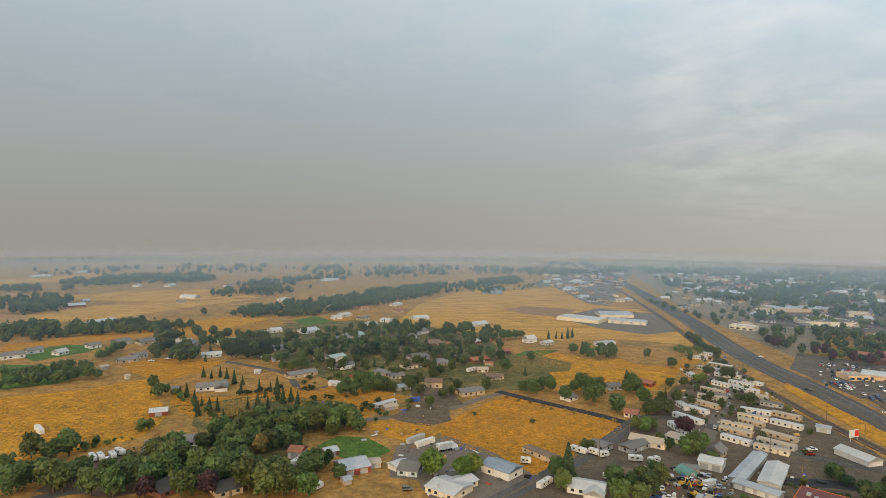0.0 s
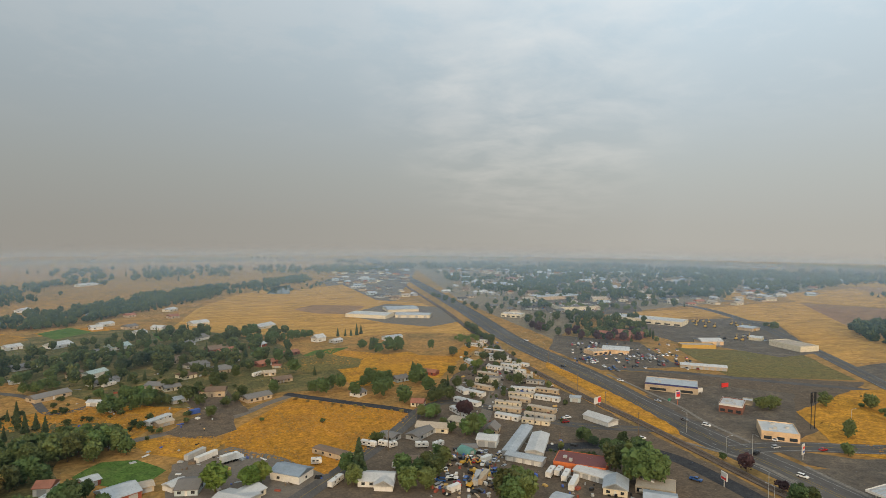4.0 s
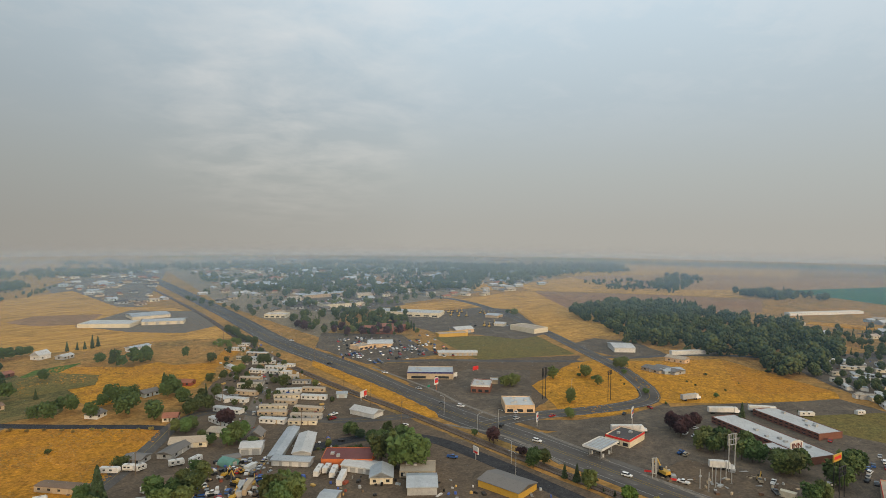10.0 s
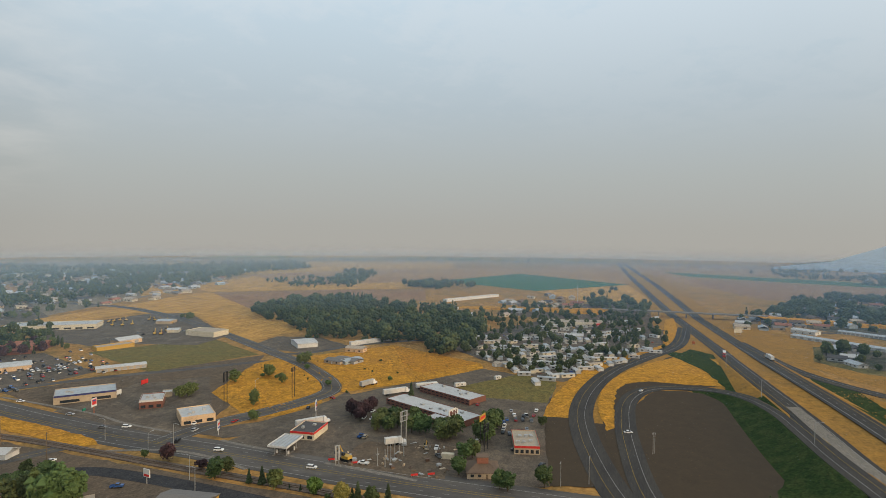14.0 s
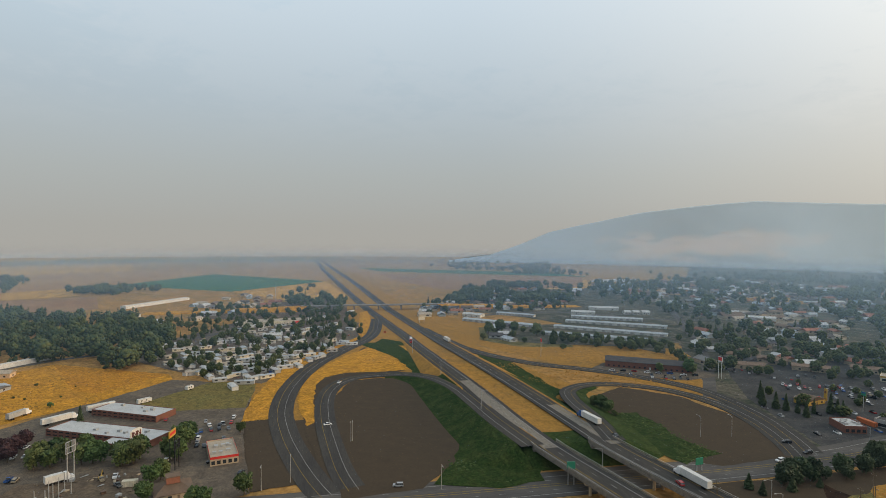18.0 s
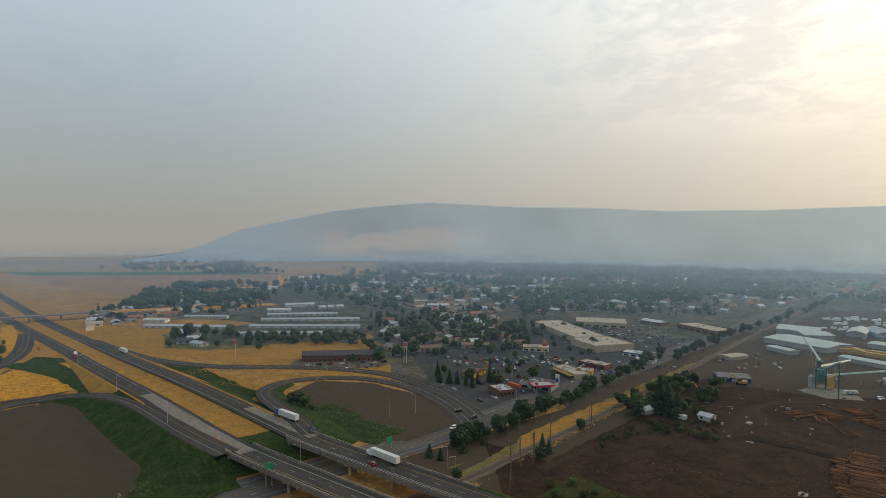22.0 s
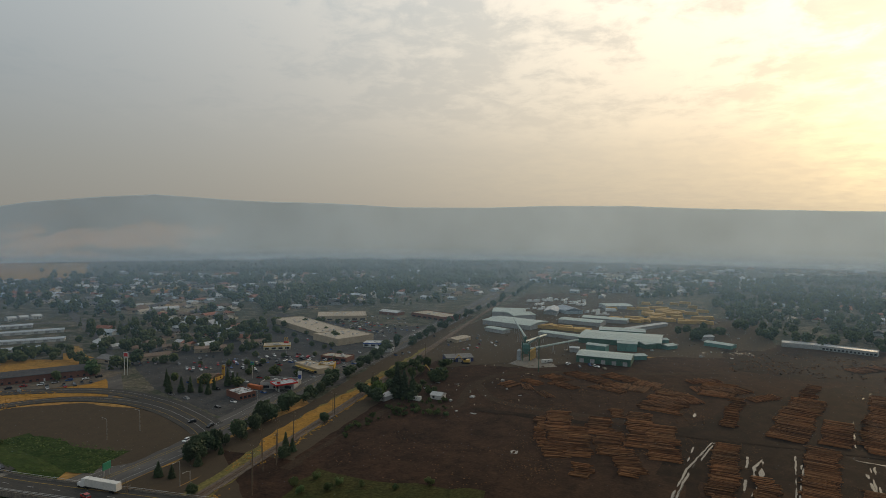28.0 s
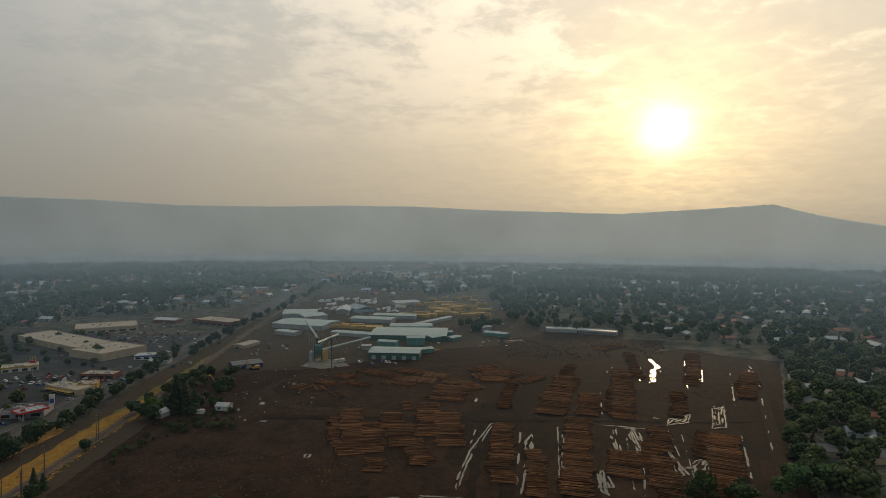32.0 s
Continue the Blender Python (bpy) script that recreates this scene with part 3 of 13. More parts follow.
def build_motorway():
    lines = [(1.9, 0.22, "w", 3.5, 9), (5.5, 0.25, "y", 0, 0), (-1.8, 0.25, "w", 0, 0)]
    for way, flip in ((LEFT_WAY, -1), (RIGHT_WAY, 1)):
        mark = [(0.0, 0.25, "w", 3.5, 9), (3.7 * flip, 0.28, "y", 0, 0), (-3.8 * flip, 0.3, "w", 0, 0)]
        road("road", raised(way), 13, "interstate", 0.16, mark, "dark grey motorway carriageway with white lane lines", 8.0)
    # earth banks under the carriageways, open where the avenue and the railway pass below
    for x0, x1 in ((256, 650), (-150, 176)):
        v, f = [], []
        xs = np.arange(x0, x1 + 1, 8.0)
        for x in xs:
            z = min(motor_z(x), max(0.0, (x - 256) * 0.5)) if x0 > 0 else motor_z(x)      # the end slopes down to the avenue
            ya = np.interp(x, [p[0] for p in LEFT_WAY[::-1]], [p[1] for p in LEFT_WAY[::-1]])
            yb = np.interp(x, [p[0] for p in RIGHT_WAY[::-1]], [p[1] for p in RIGHT_WAY[::-1]])
            for y, h in ((ya + 8.5 + 2.2 * z, 0.0), (ya + 8.5, z - 0.02), ((ya + yb) / 2, max(0.03, z - 0.9)), (yb - 8.5, z - 0.02), (yb - 8.5 - 2.2 * z, 0.0)):
                v.append((x, y, h))
        for i in range(len(xs) - 1):
            for j in range(4):
                a, b = 5 * i + j, 5 * i + 5 + j
                f.append((a, a + 1, b + 1, b))
        k = len(xs) * 5
        f += [(0, 4, 3, 2, 1), (k - 5, k - 4, k - 3, k - 2, k - 1)]
        idx = []
        for i in range(len(xs) - 1):
            for j in range(4):
                idx.append(0 if (j in (1, 2) and xs[i] > 284) or xs[i] > 420 else 1)
        idx += [2, 2]
        place("embankment", mesh_of("embankment", v, f, [M["rust"], M["bank"], M["soil"]], idx), label="grassy earth bank carrying the motorway", category="embankment", kind="structure")
    # two bridges: deck, parapets with posts, piers, abutments
    for way in (LEFT_WAY, RIGHT_WAY):
        pts = [p for p in way if 195 < p[0] < 270]
        ys = lambda x: float(np.interp(x, [p[0] for p in way[::-1]], [p[1] for p in way[::-1]]))
        line = [Vector((x, ys(x), 7.2)) for x in range(272, 167, -8)]
        top = empty("bridge", at(0, 0), "grey concrete motorway bridge with railings over the avenue", "bridge", "motorway bridges")
        v, f = strip(line, 7.1, -7.1, -1.5, 0.06)
        n = len(line)
        f += [(4 * i, 4 * i + 4, 4 * i + 7, 4 * i + 3) for i in range(n - 1)]
        place("deck", mesh_of("deck", v, f, M["concrete"]), top)
        for off in (6.9, -6.9):
            v, f = strip(line, off + 0.16, off - 0.16, 0.0, 0.75)
            place("parapet", mesh_of("parapet", v, f, M["concrete"]), top)
            v, f = strip(line, off + 0.07, off - 0.07, 1.25, 1.38)
            place("rail", mesh_of("rail", v, f, M["pole"]), top)
            for a, b in zip(line, line[1:]):
                d = (b - a)
                side = Vector((-d.y, d.x, 0)).normalized() * off
                for t in (0.0, 0.5):
                    p = a.lerp(b, t) + side
                    part("post", Shape().box(p.x - 0.1, p.y - 0.1, p.z + 0.7, p.x + 0.1, p.y + 0.1, p.z + 1.3), M["concrete"], top)
        for x in (203, 228):
            y = ys(x)
            s = Shape()
            s.box(x - 0.8, y - 6.6, 4.6, x + 0.8, y + 6.6, 5.9)
            part("pier_cap", s, M["tan"], top)
            for dy in (-4.2, 0, 4.2):
                part("pier", Shape().tube((x, y + dy, 0), (x, y + dy, 4.8), 0.6, 0.6, 10), M["tan"], top)
        for x in (268, 172):
            y = ys(x)
            part("abutment", Shape().box(x - 1.2, y - 7.6, 0, x + 1.2, y + 7.6, 5.9), M["concrete"], top)


build_motorway()
RAMP = [(2.2, 0.2, "w", 0, 0), (-2.2, 0.2, "y", 0, 0)]
RAMP_LABEL = "grey asphalt motorway ramp with white edge lines"
road("road", [(740, -66, 0.02), (651, -55), (601, -42), (556, -20), (490, 8), (426, 22), (372, 25), (328, 20), (291, 12), (262, 4), (246, -2, -0.24)], 14.5, "interstate", 0.34, RAMP, RAMP_LABEL, skirt=0.5)
road("road", [(268, -99, 7.25), (310, -93, 7.1), (345, -90, 6.95), (385, -86, 6.2), (425, -76, 3.4), (447, -57, 1.0), (447, -27, 0.0), (428, -10), (397, -2), (357, -1), (322, -3), (274, -8), (246, -14, -0.24)], 12, "interstate", 0.35, RAMP, RAMP_LABEL, skirt=0.5)
road("road", [(268, -142, 7.25), (300, -147, 7.0), (330, -151, 5.6), (355, -156, 3.8), (380, -166, 1.6), (396, -187, 0.3), (394, -211), (374, -237), (339, -250), (301, -248), (262, -236), (246, -228, -0.24)], 11, "interstate", 0.35, RAMP, RAMP_LABEL, skirt=0.5)
road("road", [(660, -110, 0.0), (590, -121, 0.0), (528, -136, 0.05), (473, -170), (444, -206), (410, -239), (367, -261), (316, -261), (275, -250), (250, -240, -0.24)], 12.5, "interstate", 0.34, RAMP, RAMP_LABEL, skirt=0.5)


def ramp_bank(pts, edge, mat):
    """Earth slope from the edge of a raised ramp down to the ground."""
    line = curve(pts, 6.0)
    v, f = [], []
    for i, p in enumerate(line):
        d = line[min(i + 1, len(line) - 1)] - line[max(i - 1, 0)]
        side = Vector((-d.y, d.x, 0)).normalized() * (1 if edge > 0 else -1)
        z = p.z + 0.3
        for o, h in ((abs(edge), z), (abs(edge) + 1.5, z - 0.1), (abs(edge) + 1.5 + 1.2 * z, 0.45 * z), (abs(edge) + 2.5 + 2.4 * z, 0.02)):
            q = p + side * o
            v.append((q.x, q.y, max(0.02, h)))
    for i in range(len(line) - 1):
        for j in range(3):
            a = 4 * i + j
            f.append((a, a + 4, a + 5, a + 1) if edge > 0 else (a, a + 1, a + 5, a + 4))
    place("embankment", mesh_of("embankment", v, f, M[mat]), label="green weedy slope below a raised motorway ramp", category="embankment", kind="structure")


ramp_bank([(258, -101, 0.05), (265, -100, 3.6), (272, -98, 7.0), (310, -93, 7.0), (345, -90, 6.85), (385, -86, 6.1), (425, -76, 3.3), (447, -57, 0.9), (449, -45, 0.2)], 5.6, "bank")
ramp_bank([(258, -101, 0.05), (265, -100, 3.6), (272, -98, 7.0), (310, -93, 7.0), (345, -90, 6.85), (385, -86, 6.1), (425, -76, 3.3), (447, -57, 0.9), (449, -45, 0.2)], -5.6, "rust")
ramp_bank([(254, -138, 0.05), (261, -139.5, 3.6), (268, -141, 7.1), (300, -147, 6.9), (330, -151, 5.5), (355, -156, 3.7), (380, -166, 1.5), (396, -187, 0.2)], -5.2, "bank")
road("road", [(396, -96.2, 7.22), (340, -99.5, 7.2), (264, -106.6, 7.2)], 7.5, "concrete", 0.19, (), "pale worn concrete slabs leading onto the bridge", 8.0)
road("road", [(331, -134.4, 7.2), (300, -137, 7.2), (264, -141, 7.2)], 6.5, "concrete", 0.19, (), "pale worn concrete slabs leading onto the bridge", 8.0)
RAIL = [(520, 2300), (430, 1700), (352, 1216), (290, 790), (256, 600), (233, 441), (226, 345), (226, 286), (224, 240), (222, 200), (220, 127), (216, 60), (208, -20), (196, -90), (190, -160), (197, -220), (206, -286), (222, -380), (261, -605), (321, -970)]


def build_railway():
    line = curve(RAIL, 8.0)
    v, f = strip(line, 2.9, -2.9, 0.0, 0.5)
    bed = place("railway", mesh_of("railway", v, f, M["ballast"]), label="single railway track on brown ballast", category="railway", kind="structure")
    for off in (0.72, -0.72):
        v, f = strip(line, off + 0.08, off - 0.08, 0.45, 0.72)
        place("rail", mesh_of("rail", v, f, M["steel"]), bed)
    v, f = dashes(line, 0.0, 2.5, 0.56, 0.3, 0.4)
    ob = place("sleepers", mesh_of("sleepers", v, f, M["wood"]), bed, kind="stuff")


build_railway()


def build_hills():
    az = np.arange(-234, -99.9, 0.25)
    rr = np.concatenate([np.linspace(2100, 3900, 46), [4100, 4400, 4850]])
    v, f = [], []
    for a in az:
        ridge = 110 + 3700 * math.tan(radians(ridge_angle(a))) + 2
        for r in rr:
            x, y = -math.sin(radians(a)) * r, math.cos(radians(a)) * r
            t = min(1.0, max(0.0, (r - 2150) / 1550))
            t = t * t * (3 - 2 * t)
            n = noise.fractal((x / 520, y / 520, 3.1), 0.9, 2.1, 5)
            g = noise.fractal((x / 130, y / 130, 7.7), 0.9, 2.1, 3)
            h = terrain_height(x, y) * (1 - t) + ridge * t + (max(0.0, ridge) * 0.30 * n * (1 - t) + 44 * n * (1 - t) + 7 * g * (1.2 - t)) * t * min(1.0, max(0.0, ridge / 90))
            if 3560 < r < 3800 and a < -146:      # trees along the top
                h += 9 * max(0.0, noise.noise((a * 2.6, r / 300, 2.2)) - 0.1) + 5 * max(0.0, noise.noise((a * 9, r / 40, 5.2)))
            if r > 3750:
                h -= (r - 3750) * 0.03
            v.append((x, y, h))
    m = len(rr)
    idx = []
    for i in range(len(az) - 1):
        for j in range(m - 1):
            a = i * m + j
            f.append((a, a + 1, a + m + 1, a + m))
            x, y, _ = v[a]
            patch = noise.noise((x / 260, y / 260, 1.7)) + 0.5 * noise.noise((x / 90, y / 90, 4.2))
            idx.append(1 if patch > -0.38 + 1.1 * ((az[i] + 123) / 15) ** 2 + 0.7 * ((rr[j] - 2650) / 340) ** 2 else 0)
    ob = place("backdrop", mesh_of("backdrop", v, f, [M["hill"], M["slope"]], idx), label="long smoky forested ridge with dry grass slopes", category="hill", kind="structure")
    ob.data.polygons.foreach_set("use_smooth", [True] * len(ob.data.polygons))


build_hills()


# ================= kinds of things =================
UNIT = {}


def block(name, parent, x, y, z, sx, sy, sz, mat, rot=0.0, label=""):
    """A shared unit block, sized by its pose; x, y, z is the middle of its foot."""
    if mat not in UNIT:
        UNIT[mat] = Shape().box(-0.5, -0.5, 0, 0.5, 0.5, 1, 0.01).mesh("block", M[mat])
    return place(name, UNIT[mat], parent, pose(x, y, z, 0, 0, rot) @ Matrix.Diagonal((sx, sy, sz, 1)), label)


def gable_shell(w, d, h, rise, ridge):
    s = Shape()
    a, b = w / 2, d / 2
    if ridge == "x":
        s.solid([(-a, -b, 0), (a, -b, 0), (a, b, 0), (-a, b, 0), (-a, -b, h), (a, -b, h), (a, b, h), (-a, b, h), (-a, 0, h + rise), (a, 0, h + rise)],
                [(0, 1, 5, 4), (2, 3, 7, 6), (1, 2, 6, 9, 5), (3, 0, 4, 8, 7), (4, 5, 9, 8), (6, 7, 8, 9)])
    else:
        s.solid([(-a, -b, 0), (a, -b, 0), (a, b, 0), (-a, b, 0), (-a, -b, h), (a, -b, h), (a, b, h), (-a, b, h), (0, -b, h + rise), (0, b, h + rise)],
                [(0, 1, 5, 8, 4), (2, 3, 7, 9, 6), (1, 2, 6, 5), (3, 0, 4, 7), (4, 8, 9, 7), (5, 6, 9, 8)])
    return s


def gable_roof(w, d, h, rise, ridge, eave=0.45, thick=0.22, hip=0.0):
    """Two sloping slabs with eaves; hip draws the ridge's ends in."""
    if ridge == "y":
        w, d = d, w
    a, b = w / 2 + eave, d / 2 + eave
    k = rise / (d / 2)
    lo, hi = h - eave * k + 0.05, h + rise + 0.05
    c = a - hip
    v = [(-a, -b, lo), (a, -b, lo), (a, b, lo), (-a, b, lo), (-c, 0, hi), (c, 0, hi)]
    v += [(x, y, z + thick) for x, y, z in v]
    f = [(6, 7, 11, 10), (8, 9, 10, 11), (7, 8, 11), (9, 6, 10), (0, 4, 5, 1), (2, 5, 4, 3), (1, 5, 2), (3, 4, 0), (0, 1, 7, 6), (1, 2, 8, 7), (2, 3, 9, 8), (3, 0, 6, 9)]
    if ridge == "y":
        v = [(-y, x, z) for x, y, z in v]
    return Shape().solid(v, f)


def house(x, y, rot, w, d, h, rise, roof, wall, label, ridge="x", hip=0.0, windows=3, chimney=False, wing=None, porch=False, doors=0, name="house", category="house", group="", trim="white", vents=0):
    """A building with a pitched roof. doors: big shed doors on the front."""
    h, rise = h * (0.72 if h > 4.5 else 0.86), rise * 0.85
    top = empty(name, at(x, y, rot), label, category, group)
    part("wall", gable_shell(w, d, h, rise if not hip else 0.01, ridge), M[wall], top)
    roof_ob = part("roof", gable_roof(w, d, h, rise, ridge, hip=hip), M[roof], top)
    if wing:
        wx, ww, wd = wing
        ws = gable_shell(ww, wd, h - 0.1, ww * 0.24, "y")
        wr = gable_roof(ww, wd, h - 0.1, ww * 0.24, "y")
        for nm, sh, mt in (("wing_wall", ws, wall), ("wing_roof", wr, roof)):
            ob = part(nm, sh, M[mt], top)
            ob.location = (wx, -d / 2 - wd / 2 + 1.5, 0)
    n = windows
    for i in range(n):
        px = -w / 2 + w * (i + 0.7) / (n + 0.4)
        if doors == 0 and i == n // 2 and n > 1:
            block("door", top, px, -d / 2 - 0.03, 0.1, 1.0, 0.12, 2.05, "wood" if rot % 2 > 1 else trim)
        else:
            wn = block("window", top, px, -d / 2 - 0.02, 0.95, 1.5, 0.1, 1.2, "glass")
        block("window", top, px, d / 2 + 0.02, 0.95, 1.3, 0.1, 1.1, "glass")
    if n:
        for sx in (-1, 1):
            block("window", top, sx * (w / 2 + 0.02), 0.0, 0.95, 0.1, 1.3, 1.1, "glass")
    for i in range(doors):
        px = -w / 2 + w * (i + 0.5) / doors
        block("shed_door", top, px, -d / 2 - 0.04, 0.05, min(3.6, w / doors * 0.7), 0.12, min(3.4, h * 0.8), "greyw" if wall != "greyw" else "white")
    if chimney:
        block("chimney", roof_ob, w * 0.22, d * 0.12, h * 0.6, 0.7, 0.7, rise + h * 0.4 + 0.9, "brick")
    if porch:
        block("porch_roof", top, 0, -d / 2 - 1.1, 2.4, w * 0.5, 2.2, 0.18, roof)
        for sx in (-1, 1):
            block("porch_post", top, sx * w * 0.23, -d / 2 - 2.0, 0, 0.15, 0.15, 2.45, trim)
    for i in range(vents):
        block("roof_vent", roof_ob, -w / 2 + w * (i + 0.5) / vents, 0, h + rise + 0.1, 0.7, 0.7, 0.6, "pole")
    return top


def flat_building(x, y, rot, w, d, h, wall, roof, label, band="", name="shop", category="shop", windows=4, units=3, canopy="", parapet=0.7, storeys=1, group=""):
    """A flat-roofed building: walls that rise to a parapet round a sunk roof, roof units, shop windows."""
    h, parapet = h * (0.82 if h > 3.8 else 0.92), parapet * 0.75
    top = empty(name, at(x, y, rot), label, category, group)
    s = Shape()
    a, b, t, hh = w / 2, d / 2, 0.3, h + parapet
    o = [(-a, -b), (a, -b), (a, b), (-a, b)]
    i4 = [(-a + t, -b + t), (a - t, -b + t), (a - t, b - t), (-a + t, b - t)]
    v = [(*p, 0) for p in o] + [(*p, hh) for p in o] + [(*p, hh) for p in i4] + [(*p, h) for p in i4]
    f = []
    for i in range(4):
        j = (i + 1) % 4
        f += [(i, j, 4 + j, 4 + i), (4 + i, 4 + j, 8 + j, 8 + i), (8 + i, 8 + j, 12 + j, 12 + i)]
    part("wall", s.solid(v, f), M[wall], top)
    deck = part("roof", Shape().box(-a + t, -b + t, h - 0.25, a - t, b - t, h + 0.05), M[roof], top)
    rnd = random.Random(int(x * 7 + y))
    for i in range(units):
        ux, uy = rnd.uniform(-a * 0.7, a * 0.7), rnd.uniform(-b * 0.6, b * 0.6)
        block("roof_unit", deck, ux, uy, h + 0.05, rnd.uniform(1.3, 2.4), rnd.uniform(1.2, 2.0), rnd.uniform(0.8, 1.3), "pole")
    if band:
        for px, py, sx, sy in ((0, -b, w + 0.16, 0.12), (0, b, w + 0.16, 0.12), (-a, 0, 0.12, d), (a, 0, 0.12, d)):
            block("fascia", top, px, py, hh - 1.1, sx, sy, 1.15, band)
    for k in range(storeys):
        for i in range(windows):
            px = -a + w * (i + 0.5) / windows
            z0 = 0.7 + k * h / storeys
            block("window", top, px, -b - 0.02, z0, w / windows * 0.62, 0.1, min(1.7, h / storeys - 1.2), "glass")
            block("window", top, px, b + 0.02, z0, w / windows * 0.5, 0.1, min(1.5, h / storeys - 1.3), "glass")
    if canopy:
        block("canopy", top, 0, -b - 1.3, h * 0.62, w * 0.8, 2.6, 0.25, canopy)
    return top


def mobile_home(x, y, rot, w=17.0, d=4.4, roof="r_white", wall="white", label="long white mobile home on a gravel pitch", group="mobile homes", far=False):
    top = empty("mobile_home", at(x, y, rot), label, "mobile home", group)
    part("body", gable_shell(w, d, 2.5, 0.4, "x"), M[wall], top)
    part("roof", gable_roof(w, d, 2.5, 0.4, "x", 0.2, 0.1), M[roof], top)
    if not far:
        n = 5
        for i in range(n):
            px = -w / 2 + w * (i + 0.5) / n
            if i == 3:
                block("door", top, px, -d / 2 - 0.03, 0.35, 0.9, 0.1, 2.0, "tan")
            else:
                block("window", top, px, -d / 2 - 0.03, 1.1, 1.2, 0.1, 0.9, "glass")
            if i % 2:
                block("window", top, px, d / 2 + 0.03, 1.3, 1.2, 0.1, 0.9, "glass")
        block("step", top, w * 0.2, -d / 2 - 0.5, 0, 1.1, 1.0, 0.45, "wood")
    else:
        for px in (-w * 0.28, w * 0.22):
            block("window", top, px, -d / 2 - 0.03, 1.2, 2.0, 0.1, 1.0, "glass")
    return top


# ---- vehicles
def wheel_mesh(r, w):
    s = Shape().tube((0, -w / 2, 0), (0, w / 2, 0), r, r, 10)
    return s.mesh("wheel", M["rubber"])


WHEEL, BIG_WHEEL = wheel_mesh(0.34, 0.24), wheel_mesh(0.52, 0.3)
CARS = {}


def make_car(kind, paint, x, y, rot):
    words = {"car_white": "white", "car_silver": "silver", "car_black": "black", "car_red": "red", "car_blue": "blue", "car_grey": "dark grey", "car_tan": "tan"}[paint]
    top = empty("car" if kind != "pickup" else "pickup_truck", at(x, y, rot), words + {"sedan": " saloon car parked on the asphalt", "suv": " estate car parked on the asphalt", "pickup": " pickup truck with an open bed"}[kind], "car" if kind != "pickup" else "pickup truck", "vehicles")
    hw = 0.9
    if kind == "sedan":
        low = [(-2.3, 0.35), (2.3, 0.35), (2.35, 0.62), (2.2, 0.82), (1.1, 0.95), (-1.5, 0.98), (-2.2, 0.92), (-2.35, 0.6)]
        cab = [(1.15, 0.94), (0.35, 1.42), (-1.0, 1.44), (-1.75, 0.96)]
    elif kind == "suv":
        low = [(-2.3, 0.4), (2.3, 0.4), (2.35, 0.75), (2.2, 0.98), (1.15, 1.1), (-2.25, 1.1), (-2.35, 0.7)]
        cab = [(1.2, 1.08), (0.55, 1.70), (-2.0, 1.72), (-2.28, 1.08)]
    else:
        low = [(-2.7, 0.5), (2.65, 0.5), (2.7, 0.85), (2.6, 1.1), (1.3, 1.15), (-0.7, 1.15), (-0.75, 0.75), (-2.6, 0.75), (-2.62, 1.15), (-2.72, 1.15)]
        cab = [(1.35, 1.12), (0.8, 1.75), (-0.5, 1.78), (-0.72, 1.12)]
    body = Shape().prism(low[::-1], -hw, hw)
    if kind == "pickup":
        for sy in (-0.82, 0.82):
            body.box(-2.7, sy - 0.08, 0.7, -0.7, sy + 0.08, 1.16)
    part("body", body, M[paint], top)
    part("cabin_glass", Shape().prism(cab[::-1], -hw + 0.12, hw - 0.12), M["glass"], top)
    t0, t1 = cab[1], cab[2]
    part("cabin_roof", Shape().prism([(t0[0] + 0.05, t0[1]), (t0[0] - 0.05, t0[1] + 0.06), (t1[0] + 0.05, t1[1] + 0.06), (t1[0] - 0.05, t1[1])][::1], -hw + 0.1, hw - 0.1), M[paint], top)
    wb = 1.45 if kind != "pickup" else 1.7
    for px in (-wb, wb):
        for py in (-0.8, 0.8):
            ob = place("wheel", WHEEL, top)
            ob.location = (px, py, 0.34)
    return top


def car(x, y, rot, paint="car_white", kind="sedan", z=0.2):
    key = (kind, paint)
    m = at(x, y, rot, z)
    if key in CARS:
        return copy_thing(CARS[key], m)
    CARS[key] = make_car(kind, paint, x, y, rot)
    CARS[key].matrix_basis = m
    return CARS[key]


def semi_truck(x, y, rot, z=0.2, cab="car_white", box="white", label="white articulated lorry with a long box trailer", length=15.5, tractor=True):
    top = empty("lorry" if tractor else "semi_trailer", at(x, y, rot, z), label, "lorry" if tractor else "trailer", "lorries")
    part("box", Shape().box(-length / 2 - 1, -1.28, 1.15, length / 2 - 1, 1.28, 4.05, 0.05), M[box], top)
    part("chassis", Shape().box(-length / 2, -0.5, 0.75, length / 2 - 1, 0.5, 1.15), M["black"], top)
    wheels = [-length / 2 + 0.8, -length / 2 + 2.1]
    f = length / 2 - 0.7
    if tractor:
        part("cab", Shape().prism([(f, 0.7), (f + 3.9, 0.7), (f + 4.0, 1.5), (f + 3.8, 2.1), (f + 2.3, 2.2), (f + 2.0, 3.2), (f + 1.6, 3.9), (f + 0.2, 4.0)][::-1], -1.2, 1.2), M[cab], top)
        part("windscreen", Shape().prism([(f + 2.36, 2.25), (f + 2.08, 3.15), (f + 1.9, 3.15), (f + 1.9, 2.25)], -1.1, 1.1), M["glass"], top)
        wheels += [f + 0.2, f + 3.2, f - 1.2]
    else:
        part("landing_leg", Shape().box(f - 2.2, -0.7, 0, f - 2.0, 0.7, 1.0), M["black"], top)
    for px in wheels:
        for py in (-1.05, 1.05):
            ob = place("wheel", BIG_WHEEL, top)
            ob.location = (px, py, 0.52)
    return top


